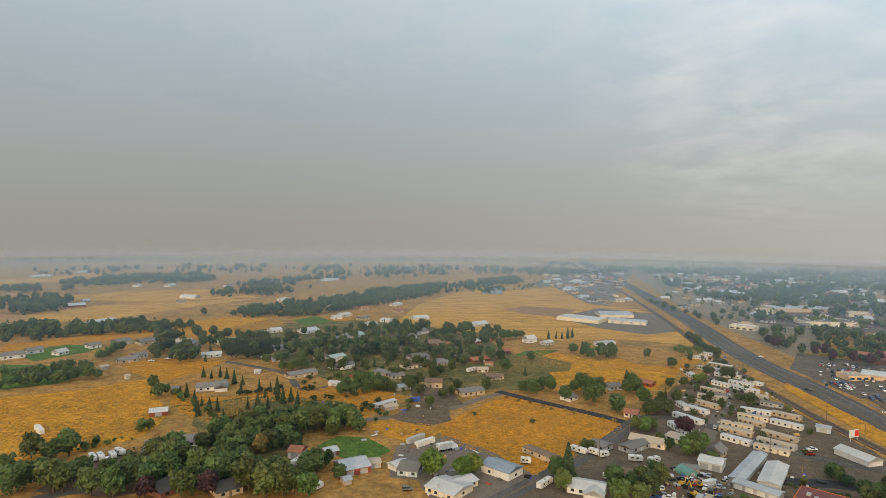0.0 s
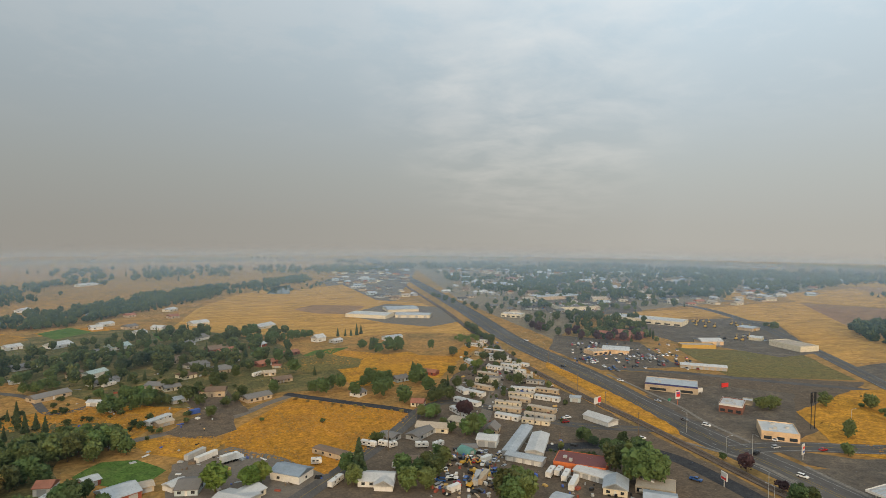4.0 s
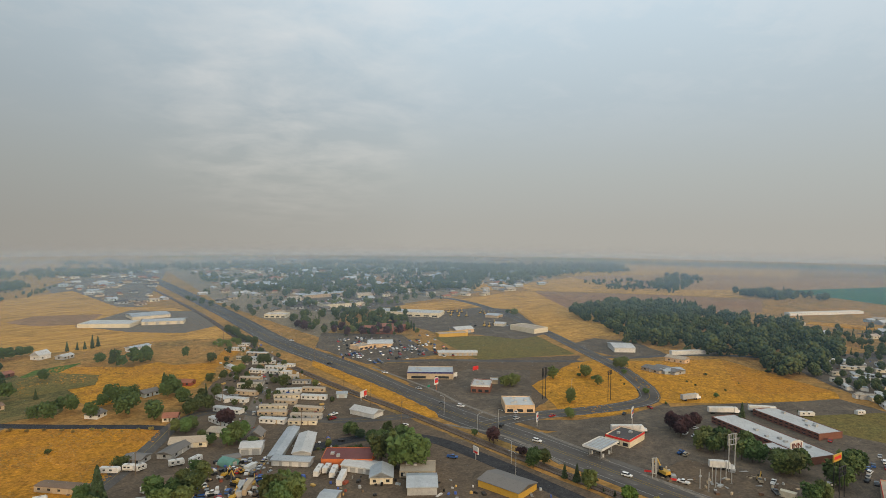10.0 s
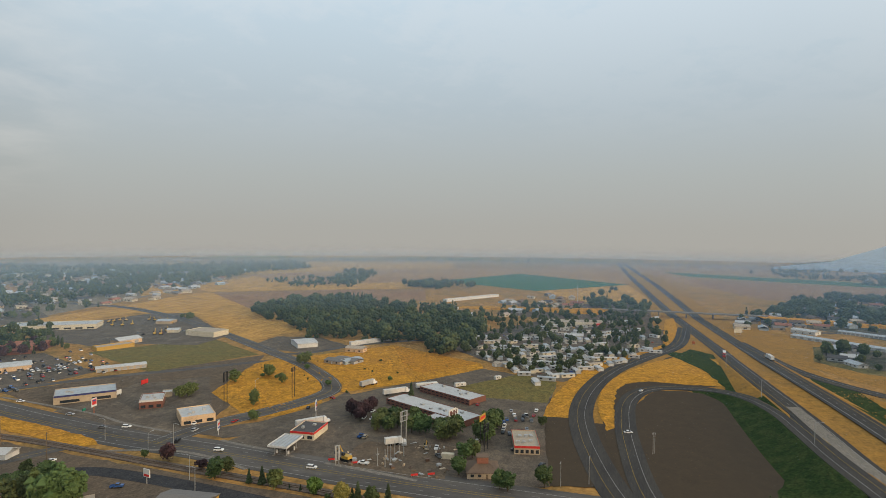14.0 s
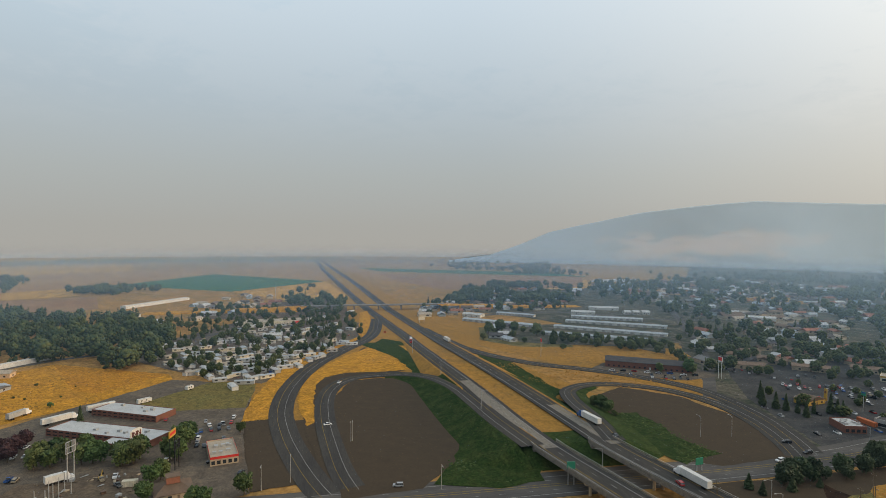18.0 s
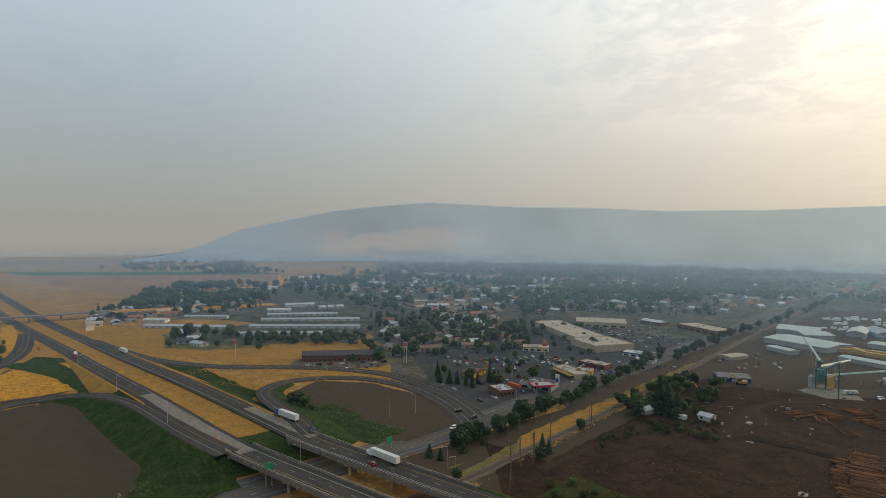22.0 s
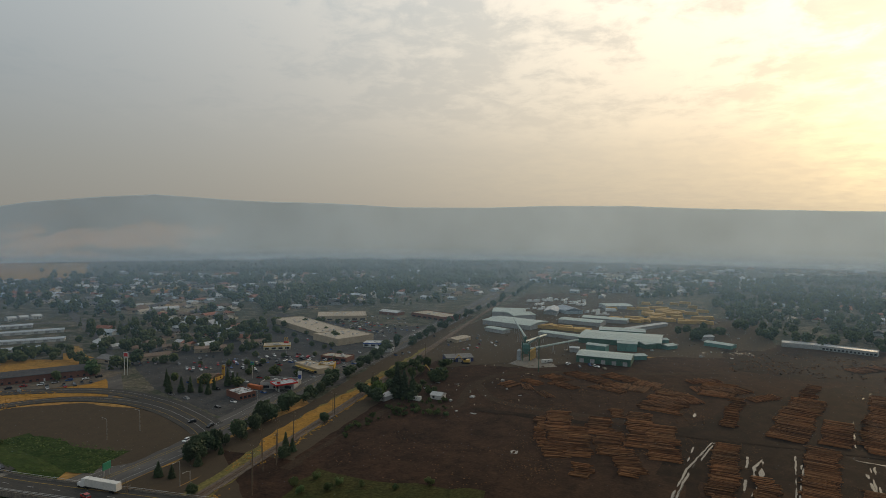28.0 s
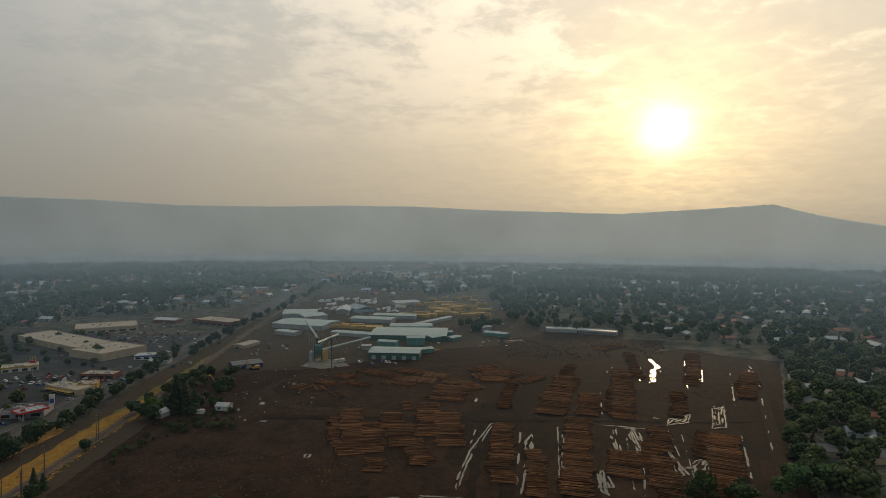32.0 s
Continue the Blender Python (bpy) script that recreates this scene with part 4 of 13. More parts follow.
def caravan(x, y, rot, length=7.5, label="white touring caravan parked on the yard", z=0.15, motor=False):
    top = empty("caravan" if not motor else "motorhome", at(x, y, rot, z), label, "caravan" if not motor else "motorhome", "caravans")
    a = length / 2
    part("body", Shape().prism([(-a, 0.6), (a - 0.3, 0.6), (a, 1.0), (a, 2.2), (a - 0.5, 2.9), (-a, 2.95)][::-1], -1.2, 1.2), M["white"], top)
    part("stripe", Shape().box(-a + 0.1, -1.23, 1.05, a - 0.3, 1.23, 1.25), M["car_tan"], top, "tan side stripe")
    for px in (-a * 0.5, a * 0.2):
        block("window", top, px, 0, 1.6, 1.1, 2.46, 0.7, "glass")
    block("roof_unit", top, 0, 0, 2.94, 0.9, 0.8, 0.3, "greyw")
    for px in ((-0.4, 0.5) if not motor else (-a * 0.55, a * 0.65)):
        for py in (-1.0, 1.0):
            ob = place("wheel", WHEEL, top)
            ob.location = (px, py, 0.34)
    return top


def container(x, y, rot, length=12.2, mat="greyw", label="grey steel shipping container", z=0.1):
    top = empty("shipping_container", at(x, y, rot, z), label, "shipping container", "containers")
    a = length / 2
    k = int(length / 0.6)
    side = []       # corrugated long side
    for i in range(k):
        px = -a + i * length / k
        side += [(px, 1.2), (px + 0.2 * length / k, 1.27), (px + 0.5 * length / k, 1.27), (px + 0.7 * length / k, 1.2)]
    side += [(a, 1.2)]
    ring = side + [(px, -py) for px, py in side[::-1]]
    n = len(ring)
    v = [(px, py, 0.1) for px, py in ring] + [(px, py, 2.6) for px, py in ring]
    f = [((i + 1) % n, i, n + i, n + (i + 1) % n) for i in range(n)]
    f += [(i, i + 1, n - 2 - i, n - 1 - i) for i in range(len(side) - 1)] + [(n + i + 1, n + i, 2 * n - 1 - i, 2 * n - 2 - i) for i in range(len(side) - 1)]
    part("body", Shape().solid(v, f), M[mat], top)
    door = part("door", Shape().box(a, -1.1, 0.2, a + 0.05, 1.1, 2.5), M[mat], top)
    for py in (-0.5, 0.5):
        part("lock_bar", Shape().tube((a + 0.08, py, 0.2), (a + 0.08, py, 2.5), 0.04), M["pole"], door)
    return top


# ---- trees
OCTA_V = np.array([(1, 0, 0), (-1, 0, 0), (0, 1, 0), (0, -1, 0), (0, 0, 1), (0, 0, -1)], float)
OCTA_F = np.array([(0, 2, 4), (2, 1, 4), (1, 3, 4), (3, 0, 4), (2, 0, 5), (1, 2, 5), (3, 1, 5), (0, 3, 5)])


def clumps(points, sizes, rng):
    """Small uneven tufts of leaves at the points, in one set of triangles."""
    n = len(points)
    v = OCTA_V[None] * sizes[:, None, None] * rng.uniform(0.78, 1.22, (n, 6, 1)) * rng.uniform(0.75, 1.25, (n, 1, 3))
    a = rng.uniform(0, 6.283, n)
    c, s = np.cos(a), np.sin(a)
    tilt = rng.uniform(-0.7, 0.7, n)
    x, y, z = v[..., 0], v[..., 1], v[..., 2]
    y, z = y * np.cos(tilt)[:, None] - z * np.sin(tilt)[:, None], y * np.sin(tilt)[:, None] + z * np.cos(tilt)[:, None]
    x, y = x * c[:, None] - y * s[:, None], x * s[:, None] + y * c[:, None]
    v = np.stack([x, y, z], -1) + points[:, None, :]
    f = OCTA_F[None] + 6 * np.arange(n)[:, None, None]
    return v.reshape(-1, 3), f.reshape(-1, 3)


def crown_points(kind, n, rng):
    """Places and sizes of leaf tufts for a tree one metre high."""
    if kind == "cone":
        z = 0.06 + 0.94 * rng.uniform(0, 1, n) ** 1.35
        whorl = 0.78 + 0.22 * np.cos(z * 55)
        r = 0.235 * (1.02 - z) ** 0.85 * whorl * rng.uniform(0.55, 1.05, n)
        a = rng.uniform(0, 6.283, n)
        p = np.stack([r * np.cos(a), r * np.sin(a), z - 0.10 * r], -1)
        return p, (0.028 + 0.034 * (1 - z)) * rng.uniform(0.8, 1.25, n)
    if kind == "poplar":
        z = 0.06 + 0.94 * rng.uniform(0, 1, n)
        r = 0.12 * np.sin(np.clip(z, 0, 1) * 2.9 + 0.15) ** 0.7 * rng.uniform(0.5, 1.1, n)
        a = rng.uniform(0, 6.283, n)
        return np.stack([r * np.cos(a), r * np.sin(a), z], -1), 0.04 * rng.uniform(0.8, 1.3, n)
    if n <= 40:     # far trees: a few big tufts round an egg
        i = np.arange(n)
        up = 1 - 2 * (i + 0.5) / n
        a = i * 2.4 + rng.uniform(0, 6)
        r = np.sqrt(1 - up * up) * rng.uniform(0.8, 1.1, n)
        wide, mid_z, tall = (0.34, 0.42, 0.30) if kind == "bush" else (0.27, 0.56, 0.30)
        return np.stack([wide * r * np.cos(a), wide * r * np.sin(a), mid_z + tall * up], -1), 0.065 * rng.uniform(0.75, 1.3, n)
    lobes = {"round": 12, "bush": 7, "wide": 14}[kind]
    base = {"round": 0.53, "bush": 0.45, "wide": 0.55}[kind]
    spread = {"round": 0.29, "bush": 0.42, "wide": 0.42}[kind]
    tall = {"round": 0.30, "bush": 0.24, "wide": 0.24}[kind]
    c = rng.normal(0, 1, (lobes, 3))
    c /= np.linalg.norm(c, axis=1, keepdims=True)
    c *= rng.uniform(0.4, 1.0, (lobes, 1))
    c = c * (spread, spread, tall) + (0, 0, base)
    lr = rng.uniform(0.15, 0.24, lobes)
    k = rng.integers(0, lobes, n)
    q = rng.normal(0, 1, (n, 3))
    q /= np.linalg.norm(q, axis=1, keepdims=True)
    q[:, 2] = np.where(rng.uniform(0, 1, n) < 0.6, np.abs(q[:, 2]), q[:, 2])
    p = c[k] + q * (lr[k] * rng.uniform(0.6, 1.12, n))[:, None]
    p[:, 2] = np.maximum(p[:, 2], 0.05 if kind == "bush" else 0.05 + 0.06 * rng.uniform(0, 1, n))
    return p, 0.052 * rng.uniform(0.7, 1.35, n)


def leaves(points, sizes, rng):
    """Small folded leaf sprays at the points: two triangles each, turned at random."""
    n = len(points)
    a = rng.normal(0, 1, (n, 3))
    b = rng.normal(0, 1, (n, 3))
    a /= np.linalg.norm(a, axis=1, keepdims=True)
    b -= a * (a * b).sum(1, keepdims=True)
    b /= np.linalg.norm(b, axis=1, keepdims=True)
    c = np.cross(a, b) * rng.uniform(-0.5, 0.5, (n, 1))
    k = sizes[:, None]
    v = np.stack([points + a * k, points + (b + c) * k * 0.7, points - a * k, points - (b - c) * k * 0.7], 1)
    o = 4 * np.arange(n)[:, None]
    return v.reshape(-1, 3), np.stack([np.concatenate([o, o + 1, o + 2], 1), np.concatenate([o, o + 2, o + 3], 1)], 1).reshape(-1, 3)


def crown_mesh(kind, n, rng, grow=1.0):
    """A dim core of clumps under a loose skin of leaf sprays."""
    p, size = crown_points(kind, n // 6, rng)
    mid = p.mean(0)
    v, f = clumps(mid + (p - mid) * (0.86, 0.86, 0.93), size * (1.25 if kind == "cone" else 1.6) * grow, rng)
    p, size = crown_points(kind, n, rng)
    w, g = leaves(p, size * (1.0 if kind == "cone" else 0.95) * grow, rng)
    return np.concatenate([v, w]), np.concatenate([f, g + len(v)])


TREES = {}


def tree(kind, x, y, h, leaf="leaf", spread=1.0):
    """A tree h metres high: tapered trunk with limbs, and a crown of many tufts. Three shapes of each kind."""
    pick = int(abs(x * 3.7 + y * 1.9)) % 3
    key = (kind, leaf, pick)
    m = at(x, y, (x * 31 + y * 17) % 360, 0.0, h * spread, h)
    if key in TREES:
        ob = copy_thing(TREES[key], m)
        ob.matrix_basis = m
        return ob
    rng = np.random.default_rng(sum(map(ord, kind + leaf)) + pick * 101)
    what = {"round": "broad leafy tree with a rounded crown", "wide": "wide spreading leafy tree", "cone": "tall pointed conifer tree", "poplar": "slender upright poplar tree", "bush": "low rounded leafy shrub"}[kind]
    tint = {"leaf": "green", "leaf_light": "bright green", "leaf_dark": "dark green", "leaf_red": "purple-leaved", "leaf_dry": "yellowing"}[leaf]
    top = empty("tree" if kind != "bush" else "shrub", m, tint + " " + what, "tree" if kind != "bush" else "shrub", "trees")
    s = Shape()
    hgt = {"cone": 0.9, "poplar": 0.8, "bush": 0.35}.get(kind, 0.55)
    s.tube((0, 0, -0.02), (0.01, 0, hgt * 0.45), 0.026, 0.018, 7)
    s.tube((0.01, 0, hgt * 0.44), (0, 0.01, hgt), 0.018, 0.006, 6)
    if kind in ("round", "wide", "bush"):
        for i in range(5):
            w = i * 1.257 + 0.4
            s.tube((0, 0, hgt * 0.4 + 0.03 * i), (0.2 * math.cos(w), 0.2 * math.sin(w), hgt * 0.75 + 0.05 * i), 0.012, 0.004, 5)
    part("trunk", s, M["bark"], top)
    v, f = crown_mesh(kind, {"cone": 900, "poplar": 700, "bush": 500}.get(kind, 1300), rng)
    place("crown", mesh_of("crown", v, f, M[leaf]), top)
    TREES[key] = top
    return top


def inside(pts, x, y):
    hit, j = False, len(pts) - 1
    for i in range(len(pts)):
        (xi, yi), (xj, yj) = pts[i], pts[j]
        if (yi > y) != (yj > y) and x < (xj - xi) * (y - yi) / (yj - yi) + xi:
            hit = not hit
        j = i
    return hit


def scatter(pts, n, seed, gap=0.0):
    """n places inside an outline."""
    rnd = random.Random(seed)
    x0, x1 = min(p[0] for p in pts), max(p[0] for p in pts)
    y0, y1 = min(p[1] for p in pts), max(p[1] for p in pts)
    out, tries = [], 0
    while len(out) < n and tries < n * 60:
        tries += 1
        x, y = rnd.uniform(x0, x1), rnd.uniform(y0, y1)
        if inside(pts, x, y) and all((x - a) ** 2 + (y - b) ** 2 > gap * gap for a, b in (out if gap else ())):
            out.append((x, y))
    return out


def woods(pts, n, low, high, label, seed, mix=(("round", 0.8), ("cone", 0.2)), leaf="wood_leaf", detail=24, gap=0.0, places=None):
    """Many far trees as one mesh of trunks and crowns."""
    rng = np.random.default_rng(seed)
    spots = places or scatter(pts, n, seed, gap)
    if not places and sum(math.hypot(*q) for q in pts) / len(pts) > 900:      # far trees stand in belts and clumps
        spots = sorted(scatter(pts, int(n * 2.6), seed), key=lambda q: 0.5 * rng.uniform() - noise.fractal((q[0] / 170, q[1] / 170, seed), 1.0, 2.0, 3))[:int(n * 1.35)]
    far = sum(math.hypot(*q) for q in spots) / max(1, len(spots))
    detail = min(detail, 64) if detail > 24 else 70 if far < 460 else 34 if far < 700 else 24 if far < 1150 else 15
    kinds = [k for k, _ in mix]
    prob = np.array([q for _, q in mix])
    bank = {}
    for k in kinds:
        bank[k] = []
        for _ in range(4):
            if detail >= 60:
                bank[k].append(crown_mesh(k, 640, rng, 1.05))
                continue
            p, size = crown_points(k, detail, rng)
            bank[k].append(clumps(p, size * (7.8 / detail ** 0.42 if detail < 60 else 1.5), rng))
    vs, fs, o = [], [], 0
    for x, y in spots:
        k = kinds[int(rng.choice(len(kinds), p=prob / prob.sum()))]
        v, f = bank[k][int(rng.integers(4))]
        h = rng.uniform(low, high)
        a = rng.uniform(0, 6.283)
        w = h * rng.uniform(0.85, 1.25) * (1.0 if k != "cone" else 0.85)
        q = np.stack([(v[:, 0] * math.cos(a) - v[:, 1] * math.sin(a)) * w + x, (v[:, 0] * math.sin(a) + v[:, 1] * math.cos(a)) * w + y, v[:, 2] * h + terrain_height(x, y)], -1)
        vs.append(q)
        fs.append(f + o)
        o += len(q)
    me = mesh_of("trees", np.concatenate(vs), np.concatenate(fs), M[leaf])
    me.polygons.foreach_set("use_smooth", [True] * len(me.polygons))
    return place("trees", me, label=label, category="trees", kind="stuff")


def wood_material(name, c1, c2, c3):
    m = bpy.data.materials.new(name)
    m.use_nodes = True
    n = Nodes(m.node_tree)
    geo = n.add("ShaderNodeNewGeometry")
    tone = n.ramp(geo.outputs["Random Per Island"], [(0.0, c1), (0.5, c2), (1.0, c3)])
    big = n.ramp(n.noise(geo.outputs["Position"], 1 / 22.0, 2.0), [(0.3, (0.72, 0.8, 0.8)), (0.7, (1.3, 1.2, 1.0))])
    p = n.add("ShaderNodeBsdfPrincipled", {"Base Color": n.mix(1.0, tone, big, "MULTIPLY"), "Roughness": 0.8, "Specular IOR Level": 0.2})
    n.add("ShaderNodeOutputMaterial", {0: p.outputs[0]})
    return m


M["wood_leaf"] = wood_material("far_tree_leaves", (0.033, 0.050, 0.021), (0.052, 0.073, 0.028), (0.085, 0.098, 0.035))


# ---- posts, lamps and signs
def power_pole(x, y, rot=0.0, h=12.0, label="brown wooden utility pole with a crossarm"):
    top = empty("utility_pole", at(x, y, rot), label, "utility pole", "utility poles")
    part("pole", Shape().tube((0, 0, 0), (0, 0, h), 0.2, 0.13, 7), M["wood"], top)
    part("crossarm", Shape().box(-1.3, -0.07, h - 1.1, 1.3, 0.07, h - 0.93), M["wood"], top)
    for px in (-1.1, 0.0, 1.1):
        part("insulator", Shape().tube((px, 0, h - 0.93), (px, 0, h - 0.66), 0.07), M["greyw"], top)
    return top


def street_lamp(x, y, rot=0.0, h=11.0, arm=3.0, z=0.1):
    top = empty("street_lamp", at(x, y, rot, z), "grey steel street lamp with a curved arm", "street lamp", "street lamps")
    part("pole", Shape().tube((0, 0, 0), (0, 0, h), 0.15, 0.09, 7), M["pole"], top)
    part("arm", Shape().tube((0, 0, h - 0.15), (arm * 0.5, 0, h + 0.35), 0.07).tube((arm * 0.5, 0, h + 0.35), (arm, 0, h + 0.3), 0.06), M["pole"], top)
    part("lamp_head", Shape().box(arm - 0.1, -0.16, h + 0.2, arm + 0.8, 0.16, h + 0.38, 0.04), M["pole"], top)
    return top


def sign(x, y, rot, h, w, tall, face, label, poles=1, pole_mat="pole", frame=False, extra=()):
    """A board with its foot h up on poles. extra: bars (x, z, wide, high, colour) drawn on both faces."""
    top = empty("sign", at(x, y, rot), label, "sign", "signs")
    spots = [0.0] if poles == 1 else [-w * 0.36, w * 0.36]
    for px in spots:
        part("pole", Shape().tube((px, 0, 0), (px, 0, h + (tall if frame else 0.1)), 0.22, 0.2, 8), M[pole_mat], top)
    if frame:
        s = Shape()
        for i in range(4):
            px = -w / 2 + w * i / 3
            s.box(px - 0.12, -0.15, h, px + 0.12, 0.15, h + tall)
        for i in range(3):
            pz = h + tall * i / 2
            s.box(-w / 2, -0.15, pz - 0.12, w / 2, 0.15, pz + 0.12)
        part("frame", s, M[pole_mat if face == "" else face], top)
    else:
        board = part("board", Shape().box(-w / 2, -0.25, h, w / 2, 0.25, h + tall, 0.03), M[face], top)
        for bx, bz, bw, bh, c in extra:
            block("panel", board, bx, 0, h + bz, bw, 0.56, bh, c)
    return top


def log_deck(x, y, rot, length, width, seed=1, mat="log"):
    """A long low pile of logs lying side by side in bunches, their ends uneven."""
    rng = np.random.default_rng(seed)
    s = Shape()
    n = int(length / 0.43)
    shift = 0.0
    for i in range(n):
        if i % int(rng.integers(7, 13)) == 0:
            shift = rng.uniform(-1.8, 1.8)
        for layer in range(3):
            if rng.uniform() < 0.10 + 0.25 * layer:
                continue
            py = -length / 2 + (i + 0.5) * length / n + rng.uniform(-0.2, 0.2)
            a, b = -width / 2 + shift + rng.uniform(-0.9, 0.9), width / 2 + shift + rng.uniform(-1.2, 0.9)
            r = rng.uniform(0.13, 0.24)
            z = 0.2 + layer * 0.4 + rng.uniform(0, 0.15)
            s.tube((a, py, z), (b, py + rng.uniform(-1.5, 1.5), z + rng.uniform(-0.1, 0.1)), r, r * 0.7, 5)
    return place("logs", s.mesh("logs", M[mat]), m=at(x, y, rot), label="long low pile of orange-brown logs on dark earth", category="log pile", group="log piles", kind="stuff")


def digger(x, y, rot, s=1.0, label="yellow excavator standing on bare ground"):
    top = empty("digger", at(x, y, rot, 0.1, s), label, "digger", "machines")
    for sy in (-1.1, 1.1):
        part("track", Shape().prism([(-1.8, 0.0), (1.8, 0.0), (2.2, 0.4), (1.9, 0.85), (-1.9, 0.85), (-2.2, 0.4)][::-1], sy - 0.3, sy + 0.3), M["rubber"], top)
    part("body", Shape().box(-2.2, -1.2, 0.95, 1.2, 1.2, 2.0, 0.08), M["yellow"], top)
    part("cab", Shape().box(0.0, 0.2, 2.0, 1.3, 1.2, 3.1, 0.1), M["glass"], top)
    part("boom", Shape().tube((1.2, -0.3, 1.6), (3.6, -0.3, 4.6), 0.28, 0.22, 6), M["yellow"], top)
    part("stick", Shape().tube((3.6, -0.3, 4.6), (5.6, -0.3, 2.2), 0.22, 0.16, 6), M["yellow"], top)
    part("bucket", Shape().prism([(5.2, 1.0), (6.0, 1.0), (6.2, 2.2), (5.4, 2.3)][::-1], -0.9, 0.3), M["black"], top)
    return top


def fuel_canopy(x, y, rot, w, d, h, roof, edge, label):
    top = empty("fuel_canopy", at(x, y, rot), label, "fuel canopy")
    part("roof", Shape().box(-w / 2, -d / 2, h, w / 2, d / 2, h + 0.5), M[roof], top)
    s = Shape()
    for a, b, sx, sy in ((0, -d / 2, w + 0.3, 0.2), (0, d / 2, w + 0.3, 0.2), (-w / 2, 0, 0.2, d), (w / 2, 0, 0.2, d)):
        s.box(a - sx / 2, b - sy / 2, h - 0.1, a + sx / 2, b + sy / 2, h + 0.9)
    part("fascia", s, M[edge], top)
    for i in range(5):
        px = -w / 2 + w * (i + 0.5) / 5
        block("roof_rib", top, px, 0, h + 0.5, 0.25, d * 0.96, 0.18, "greyw")
    for px in (-w * 0.3, w * 0.3):
        for py in (-d * 0.3, d * 0.3):
            block("post", top, px, py, 0, 0.35, 0.35, h, "pole")
        block("island", top, px, 0, 0, 1.2, d * 0.8, 0.25, "concrete")
        for py in (-d * 0.18, d * 0.18):
            block("pump", top, px, py, 0.25, 0.7, 0.9, 1.6, "white")
    return top


def roof_letters(x, y, rot, z, words, size):
    """Standing letters on a roof, on a light frame."""
    top = empty("roof_sign", at(x, y, rot, z), "large dark red roof letters on a white backing frame", "sign")
    cu = bpy.data.curves.new("letters", "FONT")
    cu.body, cu.size, cu.extrude, cu.align_x = words, size, 0.12, "CENTER"
    ob = place("letters", cu, top, pose(0, -0.35, 0.5, 90, 0, 0))
    cu.materials.append(M["r_dred"])
    part("backing", Shape().box(-size * 1.15, -0.15, 0.3, size * 1.15, 0.0, size * 0.95).prism([(-size, size * 0.95), (size, size * 0.95), (size * 0.6, size * 1.15), (-size * 0.6, size * 1.15)], -0.14, -0.02), M["white"], top)
    for px in (-size, size):
        part("leg", Shape().box(px - 0.1, -0.1, -0.8, px + 0.1, 0.1, 0.5), M["black"], top)
    return top


def pile_post(x, y):
    top = empty("steel_post", at(x, y), "bare steel post standing on a building site", "post", "site posts")
    part("shaft", Shape().tube((0, 0, 0), (0, 0, 8.5), 0.2, 0.16, 7), M["pole"], top)
    part("base_plate", Shape().box(-0.5, -0.5, 0, 0.5, 0.5, 0.25), M["concrete"], top)
    return top


def barrier_board(x, y, rot):
    top = empty("barrier", at(x, y, rot, 0.1), "orange-red work barrier beside a kerb", "barrier", "barriers")
    part("board", Shape().box(-1.6, -0.06, 0.5, 1.6, 0.06, 1.4), M["red"], top)
    for px in (-1.2, 1.2):
        part("leg", Shape().box(px - 0.06, -0.35, 0, px + 0.06, 0.35, 0.55), M["pole"], top)
    return top


def mast(x, y, h):
    top = empty("lattice_mast", at(x, y), "thin grey lattice radio mast", "mast")
    s = Shape()
    for i in range(3):
        w = i * 2.094
        s.tube((0.7 * math.cos(w), 0.7 * math.sin(w), 0), (0.25 * math.cos(w), 0.25 * math.sin(w), h), 0.09, 0.06, 5)
    for k in range(int(h / 2)):
        r = 0.7 - 0.45 * k * 2 / h
        for i in range(3):
            a, b = i * 2.094, (i + 1) * 2.094
            s.tube((r * math.cos(a), r * math.sin(a), k * 2), (r * math.cos(b), r * math.sin(b), k * 2 + 1.6), 0.05, 0.05, 4)
    part("lattice", s, M["pole"], top)
    return top


FAR_STYLES = (("r_grey", "tan", "tan house with a grey roof in hazy distance"), ("r_brown", "tan", "tan house with a brown roof in hazy distance"), ("r_white", "greyw", "grey house with a pale metal roof"),
              ("r_dark", "greyw", "grey house with a dark roof"), ("r_tan", "cream", "cream house with a tan roof"), ("r_red", "tan", "tan house with a reddish roof"), ("r_tin", "bluew", "pale blue house with a metal roof"))
FAR = {}


